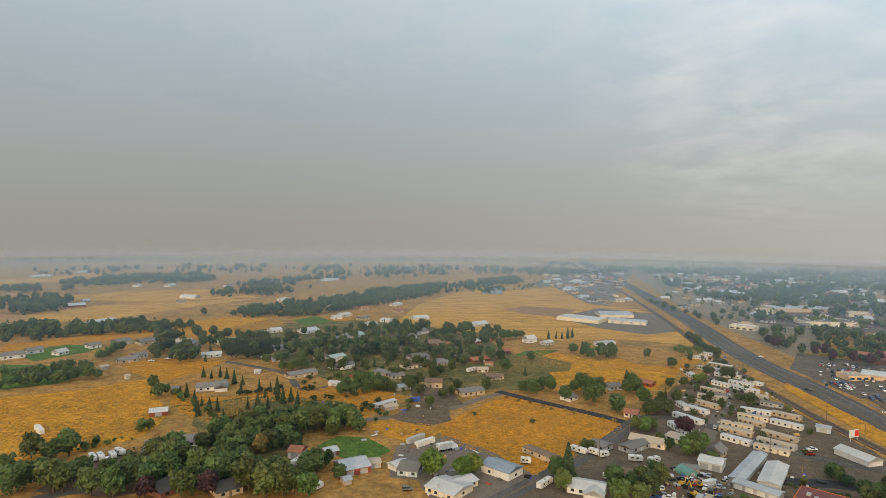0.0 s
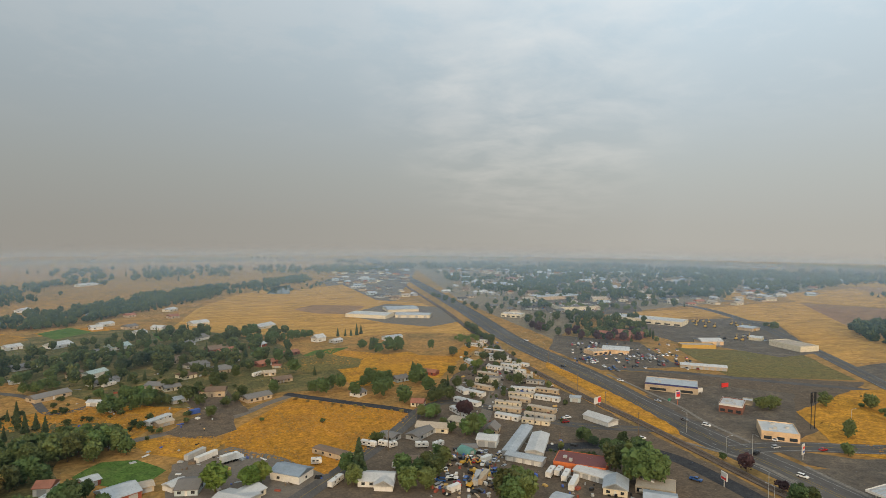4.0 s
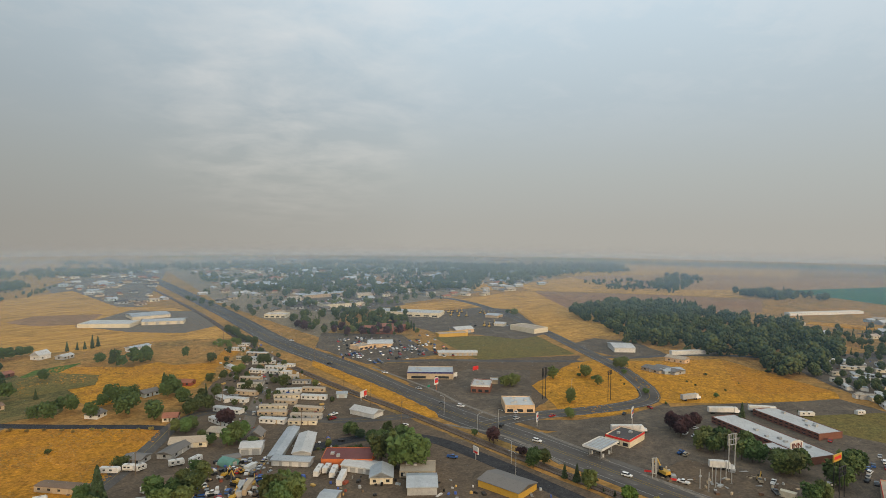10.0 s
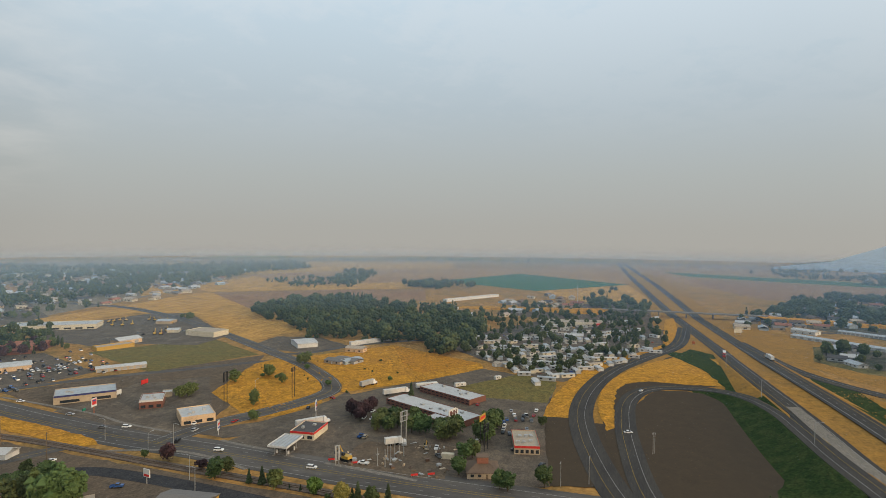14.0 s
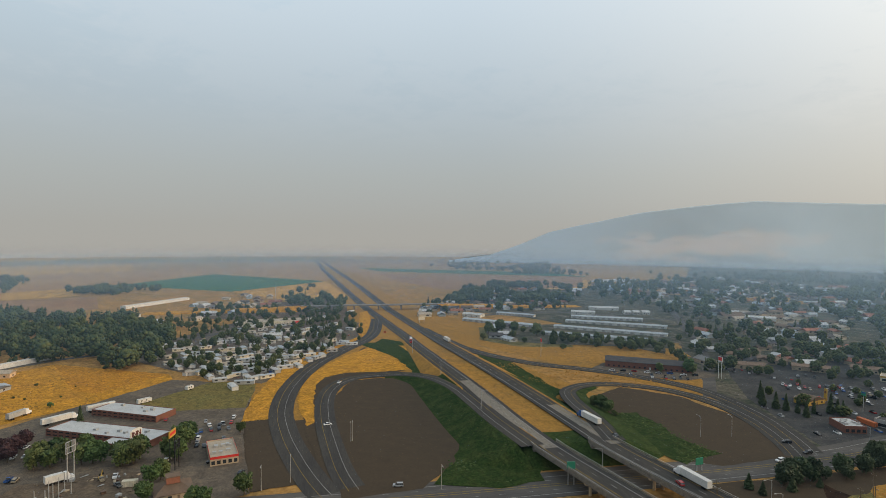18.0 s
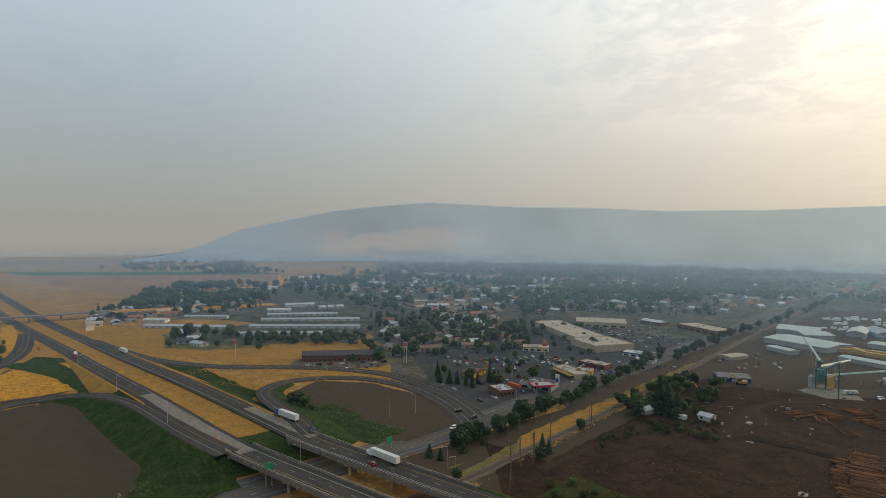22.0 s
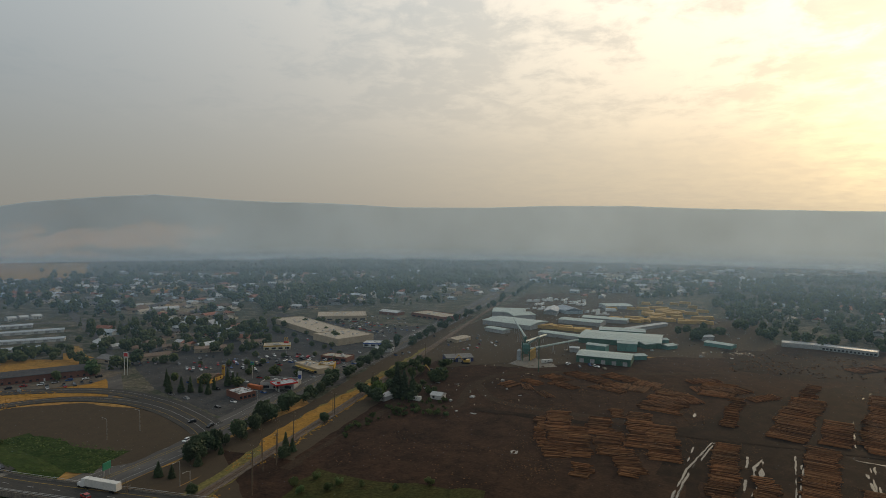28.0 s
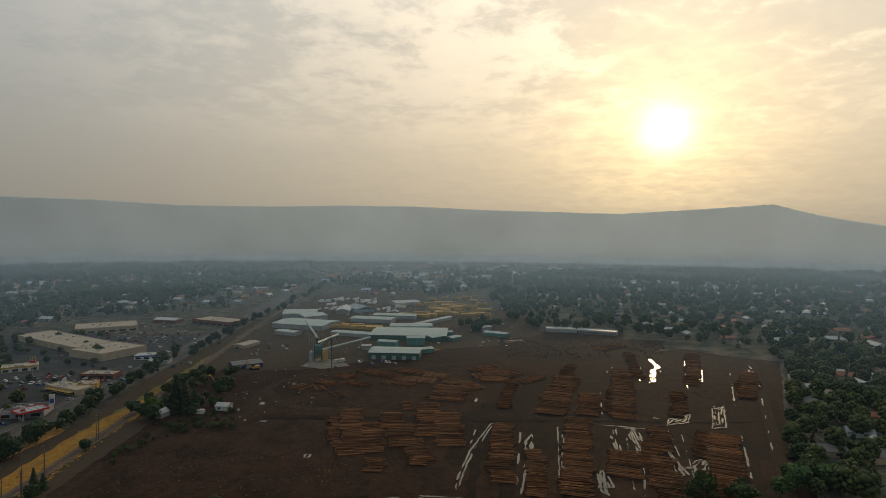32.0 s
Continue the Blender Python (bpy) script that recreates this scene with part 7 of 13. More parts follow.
caravan(23.5, 462.2, 44.8, 10.0, "white touring caravan parked on the yard")
house(31.9, 462.4, 2.6, 8.4, 7, 2.8, 1.6, "r_tan", "tan", "tan house with a tan pitched roof")
house(51.9, 531.2, 30.9, 20.7, 8, 3, 1.6, "r_red", "brick", "brick house with a terracotta red pitched roof")
house(7.0, 520.7, 44.5, 7.1, 7, 3, 2, "r_red", "white", "white house with a terracotta red pitched roof")
house(159.3, 577.0, 20.0, 19.5, 9, 4, 1, "r_tin", "white", "open metal-roofed hay shed")
house(102.8, 578.7, 33.7, 11.3, 8, 3, 1.4, "r_white", "greyw", "grey house with a white metal pitched roof")
house(87.5, 589.9, 34.7, 11.4, 9, 4.5, 3.5, "r_white", "white", "white house with a white metal pitched roof", windows=2)
house(29.4, 576.8, 48.9, 16.1, 8, 3, 1.6, "r_white", "redw", "barn-red house with a white metal pitched roof")
house(-506.4, 817.2, 41.7, 20.1, 14, 3.2, 2.8, "r_white", "redw", "barn-red house with a white metal pitched roof", windows=2)
house(-525.0, 868.5, 53.3, 9.2, 11, 3.2, 2.2, "r_tin", "greyw", "grey house with a galvanised metal pitched roof", windows=2)
house(-399.3, 934.6, -11.4, 26.8, 14, 3.2, 2.8, "r_white", "white", "white house with a white metal pitched roof", windows=2)
house(-384.1, 868.3, 39.9, 11.8, 11, 3.2, 2.2, "r_grey", "tan", "tan house with a grey pitched roof", windows=2)
house(-390.9, 676.3, 69.9, 31.6, 14, 3.2, 2.8, "r_white", "greyw", "grey house with a white metal pitched roof", windows=2)
house(-375.7, 648.3, 50.7, 10.3, 11, 3.2, 2.2, "r_white", "white", "white house with a white metal pitched roof", windows=2)
house(-329.4, 639.2, 52.8, 14.4, 14, 3.2, 2.8, "r_red", "tan", "tan house with a terracotta red pitched roof", windows=2)
house(-246.5, 562.0, 25.4, 14.6, 14, 3.2, 2.8, "r_tan", "cream", "cream house with a tan pitched roof", windows=2)
house(-239.2, 549.0, 59.7, 19.2, 14, 3.2, 2.8, "r_grey", "greyw", "grey house with a grey pitched roof", windows=2)
house(-208.0, 565.9, 43.0, 17.6, 14, 3.2, 2.8, "r_mint", "cream", "cream house with a pale mint metal pitched roof", windows=2)
house(-179.4, 632.7, 37.8, 12.5, 11, 3.2, 2.2, "r_white", "white", "white house with a white metal pitched roof", windows=2)
house(-143.5, 631.7, 51.3, 18.8, 14, 3.2, 2.8, "r_white", "white", "white house with a white metal pitched roof", windows=2)
house(-91.1, 607.7, 36.6, 17.5, 14, 3.2, 2.8, "r_mint", "white", "white house with a pale mint metal pitched roof", windows=2)
house(-102.7, 586.5, 46.7, 13.1, 11, 3.2, 2.2, "r_grey", "white", "white house with a grey pitched roof", windows=2)
house(-131.1, 731.8, 28.1, 11.5, 11, 3.2, 2.2, "r_white", "white", "white house with a white metal pitched roof", windows=2)
house(-125.5, 753.1, 44.0, 15.5, 11, 3.2, 2.2, "r_white", "cream", "cream house with a white metal pitched roof", windows=2)
house(-97.5, 726.3, 47.4, 13.4, 11, 3.2, 2.2, "r_grey", "tan", "tan house with a grey pitched roof", windows=2)
house(-66.3, 710.8, -34.4, 14.1, 11, 3.2, 2.2, "r_white", "white", "white house with a white metal pitched roof", windows=2)
house(-83.0, 683.8, 49.3, 11.4, 11, 3.2, 2.2, "r_white", "white", "white house with a white metal pitched roof", windows=2)
house(-48.6, 669.9, 42.3, 18.7, 14, 3.2, 2.8, "r_brown", "tan", "tan house with a brown pitched roof", windows=2)
house(-28.1, 733.5, 31.7, 20.0, 14, 3.2, 2.8, "r_white", "cream", "cream house with a white metal pitched roof", windows=2)
house(-25.3, 632.4, 48.9, 19.4, 14, 3.2, 2.8, "r_grey", "white", "white house with a grey pitched roof", windows=2)
house(-110.4, 822.3, 37.8, 10.8, 11, 3.2, 2.2, "r_red", "tan", "tan house with a terracotta red pitched roof", windows=2)
house(-150.1, 839.8, 44.8, 19.2, 11, 3.2, 2.2, "r_white", "greyw", "grey house with a white metal pitched roof", windows=2)
house(-68.0, 865.0, 57.3, 16.4, 11, 3.2, 2.2, "r_white", "cream", "cream house with a white metal pitched roof", windows=2)
house(-59.4, 798.0, 33.7, 11.3, 11, 3.2, 2.2, "r_red", "tan", "tan house with a terracotta red pitched roof", windows=2)
house(2.8, 556.3, 35.8, 19.7, 14, 3.2, 2.8, "r_red", "tan", "tan house with a terracotta red pitched roof", windows=2)
house(-6.4, 570.1, 21.8, 17.4, 14, 3.2, 2.8, "r_brown", "brick", "brick house with a brown pitched roof", windows=2)
house(-32.8, 601.6, 43.3, 9.8, 11, 3.2, 2.2, "r_grey", "white", "white house with a grey pitched roof", windows=2)
house(-245.8, 910.7, 67.5, 16.6, 11, 3.2, 2.2, "r_white", "white", "white house with a white metal pitched roof", windows=2)
house(-409.5, 1133.0, 84.1, 23.7, 11, 3.2, 2.2, "r_grey", "white", "white house with a grey pitched roof", windows=2)
house(-526.5, 1247.3, 85.5, 28.9, 11, 3.2, 2.2, "r_white", "white", "white house with a white metal pitched roof", windows=2)
house(-516.3, 1120.5, 84.5, 23.4, 11, 3.2, 2.2, "r_white", "white", "white house with a white metal pitched roof", windows=2)
house(-879.2, 1292.4, 67.1, 36.5, 14, 3.2, 2.8, "r_white", "greyw", "grey house with a white metal pitched roof", windows=2)
house(-678.1, 1168.4, 74.8, 13.6, 11, 3.2, 2.2, "r_white", "white", "white house with a white metal pitched roof", windows=2)
house(-572.7, 1107.4, 92.4, 11.3, 11, 3.2, 2.2, "r_white", "white", "white house with a white metal pitched roof", windows=2)
house(-872.7, 1431.2, 88.6, 39.1, 11, 3.2, 2.2, "r_white", "white", "white house with a white metal pitched roof", windows=2)
house(41.0, 689.6, 45.0, 24.8, 14, 3.2, 2.8, "r_white", "cream", "cream house with a white metal pitched roof", windows=2)
house(-558.2, 809.0, 75.5, 12.7, 11, 3.2, 2.2, "r_grey", "white", "white house with a grey pitched roof", windows=2)
house(-245.6, 1287.7, 53.0, 40.8, 14, 3.2, 2.8, "r_white", "white", "white house with a white metal pitched roof", windows=2)
house(-124.4, 907.3, 66.2, 16.5, 11, 3.2, 2.2, "r_white", "white", "white house with a white metal pitched roof", windows=2)
house(-179.6, 540.1, 49.0, 14.2, 14, 3.2, 2.8, "r_grey", "tan", "tan house with a grey pitched roof", windows=2)
house(-281.2, 561.2, 49.0, 15.6, 14, 3.2, 2.8, "r_grey", "tan", "tan house with a grey pitched roof", windows=2)
house(-303.9, 559.0, 58.3, 13.6, 14, 3.2, 2.8, "r_grey", "greyw", "grey house with a grey pitched roof", windows=2)
house(-319.6, 540.0, 55.7, 9.8, 11, 3.2, 2.2, "r_grey", "white", "white house with a grey pitched roof", windows=2)
house(-37.9, 531.8, 24.2, 13.4, 14, 3.2, 2.8, "r_brown", "tan", "tan house with a brown pitched roof", windows=2)
house(-65.2, 542.8, 18.8, 9.4, 11, 3.2, 2.2, "r_grey", "cream", "cream house with a grey pitched roof", windows=2)
house(-103.2, 499.4, 29.2, 9.8, 11, 3.2, 2.2, "r_brown", "tan", "tan house with a brown pitched roof", windows=2)
house(-20.8, 506.4, 38.8, 15.0, 14, 3.2, 2.8, "r_grey", "greyw", "grey house with a grey pitched roof", windows=2)
house(-2.2, 485.1, 21.7, 12.4, 14, 3.2, 2.8, "r_grey", "tan", "tan house with a grey pitched roof", windows=2)
house(-26.4, 473.1, 35.6, 10.7, 11, 3.2, 2.2, "r_brown", "cream", "cream house with a brown pitched roof", windows=2)
flat_building(175.0, 739.7, -37.6, 54.7, 30, 5, "cream", "r_white", "long cream warehouse with a pale flat roof", name='warehouse', category='warehouse', windows=0, units=0, parapet=0.4)
house(228.4, 785.3, -2.5, 42.9, 35, 5, 2, "r_tin", "cream", "cream warehouse with a galvanised metal pitched roof", windows=0, name='warehouse', category='warehouse')
house(227.1, 721.4, -25.4, 44.1, 22, 4.5, 1.6, "r_tin", "cream", "cream warehouse with a galvanised metal pitched roof", windows=0, doors=4, name='warehouse', category='warehouse')
tree("round", -176.3, 240.3, 14.6)
tree("round", -194.3, 278.0, 13.4)
tree("round", -182.1, 272.8, 12.3)
tree("round", -160.2, 242.3, 15.7)
tree("round", -178.4, 281.2, 14.6)
tree("round", -156.6, 257.6, 10.1)
tree("round", -133.6, 238.8, 13.4)
tree("round", -145.1, 255.0, 10.1)
tree("round", -134.2, 255.3, 12.3)
tree("round", -130.8, 258.3, 11.2)
tree("round", -126.3, 264.6, 16.8)
tree("round", -124.4, 274.4, 15.7)
tree("round", -117.0, 252.8, 14.6)
tree("round", -122.1, 244.3, 13.4)
tree("round", -107.4, 258.9, 13.4)
tree("round", -93.4, 256.3, 14.6)
tree("round", -96.7, 278.6, 13.4)
tree("round", -161.5, 316.2, 7.8)
tree("round", -158.4, 319.0, 6.7)
tree("round", -98.6, 305.2, 13.4)
tree("round", -92.6, 309.6, 13.4)
tree("round", -87.9, 314.1, 14.6)
tree("round", -80.7, 310.0, 14.6)
tree("round", -75.8, 314.5, 14.6)
tree("round", -69.3, 319.2, 14.6)
tree("round", -65.6, 323.9, 14.6)
tree("round", -59.4, 324.1, 13.4)
tree("round", -54.0, 329.0, 13.4)
tree("round", -48.6, 324.4, 12.3)
tree("round", -74.5, 328.3, 13.4)
tree("round", -80.4, 297.6, 12.3)
tree("round", -72.7, 290.2, 11.2)
tree("round", -83.8, 289.8, 12.3)
tree("round", -92.1, 289.6, 13.4)
tree("round", -103.0, 305.1, 13.4)
tree("round", -57.8, 315.0, 11.2)
tree("round", -104.1, 337.2, 10.1)
tree("round", -91.8, 250.6, 13.4)
tree("round", -80.4, 245.4, 15.7)
tree("round", -71.5, 239.3, 15.7)
tree("round", -65.1, 241.5, 13.4)
tree("round", -55.8, 263.3, 10.1)
tree("round", -53.5, 271.1, 9)
tree("round", -59.5, 257.2, 10.1)
tree("round", -44.6, 257.6, 7.8)
tree("round", -3.7, 261.7, 12.3, "leaf_light", 1.25)
tree("round", 10.2, 260.2, 10.1, "leaf_light", 1.25)
tree("round", 14.1, 264.0, 10.1, "leaf_light", 1.25)
tree("round", -88.2, 286.0, 10.1, "leaf_dry")
tree("round", -113.4, 322.3, 12.3, "leaf_dry")
tree("round", -94.8, 239.7, 11.2, "leaf_red")
tree("round", -119.8, 236.6, 10.1, "leaf_red")
tree("round", -99.2, 244.9, 7.8, "leaf_red")
tree("bush", 73.1, 297.5, 6.7)
tree("bush", 76.3, 299.2, 5.6)
tree("bush", 20.0, 350.9, 3.4)
tree("bush", 52.4, 337.4, 3.4)
tree("cone", 56.6, 260.2, 17, "leaf_dark")
tree("cone", -128.7, 346.8, 4, "leaf_dark")
tree("round", 117.3, 329.8, 7.8)
tree("round", -7.4, 368.1, 7.8)
tree("bush", -47.5, 363.5, 2.1)
tree("bush", -44.2, 359.4, 3.9)
tree("bush", -38.5, 354.4, 3.8)
tree("bush", -36.7, 349.7, 3.3)
tree("bush", -33.0, 348.0, 4.1)

# ---- far belts of trees in the north
woods([(-408, 544), (-468, 624), (-416, 686), (-357, 712), (-272, 784), (-192, 898), (-96.2, 1080), (152, 1366), (359, 1739), (336, 1554), (136, 1221), (-72.2, 909), (-160, 751), (-236, 699), (-303, 617), (-362, 596)], 1032, 6.3, 12.3, "long belt of leafy trees along the river", 11)
woods([(-541, 722), (-755, 1008), (-734, 1061), (-563, 901), (-484, 752)], 108, 8.4, 14.6, "dark clump of farm trees", 12)
woods([], 0, 9, 17, "thin tree belts between far fields", 111, places=_belt)
woods([(-730, 1117), (-709, 1251), (-559, 1350), (-477, 1238), (-527, 1141), (-592, 1026), (-639, 993)], 242, 8.4, 15.7, "belt of farm trees", 13)
woods([(-413, 1045), (-367, 1225), (-244, 1394), (-195, 1246), (-280, 968), (-361, 936)], 114, 7.4, 14.6, "scattered farm trees", 14)
woods([(-340, 1450), (-140, 1720), (190, 1740), (560, 1760), (518, 1600), (264, 1500), (-106, 1331), (-267, 1310)], 150, 8.4, 16.8, "hazy trees round distant farms", 15)
woods([(-1000, 1450), (-640, 1700), (-150, 1760), (-150, 1600), (-600, 1400), (-900, 1300)], 90, 8.4, 16.8, "hazy distant trees", 16)
woods([(-142, 490), (-157, 626), (-15, 693), (59.8, 640), (56.7, 500), (-9.5, 457), (-79.1, 454)], 161, 6.3, 13.4, "garden trees between the houses", 17)
woods([(-238, 486), (-297, 617), (-172, 592), (-142, 525), (-207, 477)], 85, 6.3, 13.4, "garden trees between the farms", 18)
woods([(16.8, 1042), (112, 1360), (219, 1299), (155, 1107), (77, 1048)], 50, 4.2, 7.8, "reeds and willows round a pond", 19)
field("water", [(67, 1048), (92, 1178), (123, 1206), (106, 1042)], "water", 0.12, "still grey pond among willows", "pond", seed=301)
tree("round", -188.6, 253.9, 12.3)
tree("round", -175.9, 243.0, 13.4)
tree("round", -170.3, 248.6, 12.3)
tree("round", -156.7, 242.4, 13.4)
tree("round", -156.1, 249.0, 12.3)
tree("round", -142.7, 238.6, 13.4)
tree("round", -133.0, 244.1, 12.3)
tree("round", -138.2, 258.1, 10.1)
tree("round", -128.3, 248.6, 12.3)
tree("round", -125.1, 254.3, 13.4)
tree("round", -121.7, 262.8, 14.6)
tree("round", -114.9, 264.9, 13.4)
tree("round", -106.2, 239.5, 13.4)
tree("round", -102.8, 242.2, 12.3)
tree("round", -97.8, 250.4, 13.4)
tree("round", -99.9, 262.2, 13.4)
tree("round", -98.4, 268.5, 13.4)
tree("round", -89.6, 265.6, 12.3)
tree("round", -84.1, 256.6, 13.4)
tree("round", -78.3, 249.8, 13.4)
tree("round", -72.6, 251.1, 13.4)
tree("round", -67.8, 251.2, 12.3)
tree("round", -60.9, 243.2, 12.3)
tree("round", -54.5, 240.7, 11.2)
tree("round", -61.6, 266.3, 10.1)
tree("round", -57.9, 272.9, 9)
tree("round", -97.7, 289.4, 13.4)
tree("round", -105.9, 296.9, 12.3)
tree("round", -104.7, 281.9, 12.3)
tree("round", -104.3, 318.0, 12.3)
tree("round", -98.1, 322.8, 12.3)
tree("round", -88.6, 327.8, 13.4)
tree("round", -80.7, 328.1, 13.4)
tree("round", -75.1, 338.2, 12.3)
tree("round", -67.0, 338.4, 12.3)
tree("round", -58.4, 335.7, 12.3)
tree("round", -51.9, 335.9, 11.2)
tree("round", -44.8, 319.9, 10.1)
tree("round", -119.1, 308.8, 11.2)
tree("round", -114.8, 313.2, 11.2)
tree("round", -117.0, 288.9, 10.1)
tree("round", -204.0, 293.9, 6.7)
tree("round", -173.4, 294.9, 5.6)
tree("round", -174.4, 287.2, 5.6)
tree("cone", -115.8, 296.6, 9, "leaf_dark", 1.3)
tree("cone", -121.3, 326.8, 9, "leaf_dark", 1.3)
tree("bush", -134.7, 343.7, 4.4)
tree("bush", -130.7, 339.3, 4.4)
tree("bush", -125.5, 337.8, 3.0)
tree("bush", -124.1, 333.7, 2.2)
tree("bush", -187.7, 278.7, 1.8, "leaf_light")
tree("bush", -185.2, 282.9, 2.6, "leaf_light")
tree("bush", -180.2, 283.9, 3.4, "leaf_light")
tree("bush", -178.8, 288.8, 1.6, "leaf_light")
tree("bush", -176.2, 292.4, 2.9, "leaf_light")
tree("bush", -173.1, 292.4, 2.9, "leaf_light")
tree("bush", -168.1, 295.8, 3.4, "leaf_light")
tree("bush", -167.6, 300.9, 2.5, "leaf_light")
tree("bush", -166.0, 305.0, 1.8, "leaf_light")
tree("bush", -160.2, 304.2, 1.6, "leaf_light")
tree("bush", 76.6, 361.3, 2.5, "leaf_dry")
tree("bush", 80.7, 355.5, 3.0, "leaf_dry")
tree("bush", 87.9, 349.0, 1.6, "leaf_dry")
tree("bush", 95.6, 346.2, 1.9, "leaf_dry")
tree("bush", 100.7, 341.2, 3.0, "leaf_dry")
tufts([(-0.2, 331), (41, 392), (77.2, 366), (105, 334), (78.6, 302), (45.8, 263), (22.5, 291), (-0.1, 304)], 2600, 0.35, 0.9, "tuft_gold", "dry golden grass tufts in a field", 801)
tufts([(-278, 370), (-240, 396), (-208, 427), (-163, 346), (-159, 312), (-191, 283), (-196, 261)], 2600, 0.4, 1.0, "tuft_gold", "dry golden grass tufts in a pasture", 802)
tufts([(-180, 398), (-140, 382), (-95.8, 413), (-35.9, 410), (-23.4, 397), (-46.3, 342), (-77.2, 363), (-115, 332), (-139, 335)], 2200, 0.4, 1.2, "tuft_gold", "rough orange grass tufts", 803)
tufts([(-168, 362), (-114, 330), (-45.9, 339), (-83.1, 391), (-140, 402)], 260, 0.5, 1.3, "tuft_green", "low green weeds in dry grass", 804)
tufts([(-195, 260), (-170, 290), (-140, 296), (-111, 268), (-178, 237)], 500, 0.4, 1.0, "tuft_green", "low weeds below trees", 805)
tufts([(-49.9, 344), (6.2, 331), (-14.4, 298), (-36.6, 316)], 500, 0.4, 1.0, "tuft_gold", "dry golden grass tufts", 806)
tufts([(330, 263), (414, 289), (424, 237), (369, 197), (306, 194)], 900, 0.35, 0.9, "tuft_gold", "dry golden grass tufts inside the bend", 807)
tufts([(455, 264), (528, 212), (479, 115), (408, 141), (362, 183)], 1500, 0.4, 1.0, "tuft_gold", "dry golden grass tufts in a pasture", 808)
tufts([(38.2, 478), (93, 545), (166, 484), (179, 456), (118, 410), (78.3, 457)], 1500, 0.4, 1.1, "tuft_gold", "dry golden grass tufts", 809)

# ---- the mobile homes, yards and workshops beside the railway
mobile_home(152.7, 371.7, -87.1, 12.8, 4.6, "r_white", "white", "long white mobile home with a white roof")
mobile_home(158.2, 363.9, -58.0, 15.2, 4.6, "r_white", "white", "long white mobile home with a white roof")
mobile_home(145.5, 346.3, -60.6, 19.1, 4.6, "r_white", "white", "long white mobile home with a white roof")
mobile_home(133.3, 327.8, -81.1, 18.5, 4.6, "r_white", "white", "long white mobile home with a white roof")
mobile_home(188.2, 408.2, -51.3, 15.9, 4.6, "r_tan", "tan", "long tan mobile home with a tan roof")
mobile_home(179.6, 392.0, -36.7, 16.0, 4.6, "r_tan", "cream", "long cream mobile home with a tan roof")
mobile_home(169.5, 376.0, -55.5, 17.5, 4.6, "r_tan", "tan", "long tan mobile home with a tan roof")
mobile_home(186.7, 395.9, -43.4, 10.6, 4.6, "r_grey", "greyw", "long grey mobile home with a grey roof")
mobile_home(193.7, 361.7, -35.3, 16.6, 4.6, "r_white", "white", "long white mobile home with a white roof")
mobile_home(185.8, 349.8, -34.8, 16.4, 4.6, "r_tan", "cream", "long cream mobile home with a tan roof")
mobile_home(207.8, 353.3, -47.2, 15.5, 4.6, "r_tan", "tan", "long tan mobile home with a tan roof")
mobile_home(198.4, 337.0, -48.9, 16.5, 4.6, "r_white", "white", "long white mobile home with a white roof")
mobile_home(168.5, 334.3, -38.1, 16.4, 4.6, "r_tan", "cream", "long cream mobile home with a tan roof")
mobile_home(162.6, 323.4, -40.8, 17.1, 4.6, "r_tan", "tan", "long tan mobile home with a tan roof")
mobile_home(156.3, 310.5, -50.5, 14.9, 4.6, "r_white", "white", "long white mobile home with a white roof")
mobile_home(182.8, 316.9, -53.0, 17.5, 4.6, "r_tan", "tan", "long tan mobile home with a tan roof")
mobile_home(174.8, 305.3, -46.1, 18.2, 4.6, "r_tan", "greyw", "long grey mobile home with a tan roof")
mobile_home(167.7, 297.2, -40.1, 15.9, 4.6, "r_tan", "cream", "long cream mobile home with a tan roof")
mobile_home(179.6, 339.4, -47.3, 13.6, 4.6, "r_tan", "tan", "long tan mobile home with a tan roof")
mobile_home(227.2, 518.2, -38.2, 11.7, 4.6, "r_white", "white", "long white mobile home with a white roof")
mobile_home(239.7, 534.6, -40.9, 10.5, 4.6, "r_white", "white", "long white mobile home with a white roof")
mobile_home(230.5, 487.4, -48.7, 18.5, 4.6, "r_white", "tan", "long tan mobile home with a white roof")
mobile_home(213.2, 479.2, -42.2, 9.0, 4.6, "r_tan", "cream", "long cream mobile home with a tan roof")
mobile_home(224.5, 466.2, -47.4, 18.1, 4.6, "r_white", "white", "long white mobile home with a white roof")
mobile_home(219.9, 452.2, -38.7, 18.2, 4.6, "r_white", "white", "long white mobile home with a white roof")
mobile_home(218.1, 428.7, -46.8, 16.1, 4.6, "r_white", "white", "long white mobile home with a white roof")
mobile_home(213.8, 412.4, -51.8, 16.6, 4.6, "r_white", "white", "long white mobile home with a white roof")
mobile_home(211.8, 395.5, -39.4, 14.0, 4.6, "r_tan", "greyw", "long grey mobile home with a tan roof")
mobile_home(211.8, 376.9, -39.9, 12.6, 4.6, "r_grey", "greyw", "long grey mobile home with a grey roof")
mobile_home(202.8, 426.9, -52.3, 12.7, 4.6, "r_white", "white", "long white mobile home with a white roof")
mobile_home(228.1, 430.7, -51.6, 13.7, 4.6, "r_white", "white", "long white mobile home with a white roof")
mobile_home(192.5, 451.8, -89.1, 18.7, 4.6, "r_white", "white", "long white mobile home with a white roof")
car(184.6, 292.9, 5, "car_red", "suv", 0.2)
car(189.2, 299.0, 5, "car_white", "pickup", 0.2)
car(191.4, 314.3, 60, "car_silver", "sedan", 0.2)
car(211.6, 351.6, 20, "car_silver", "suv", 0.2)
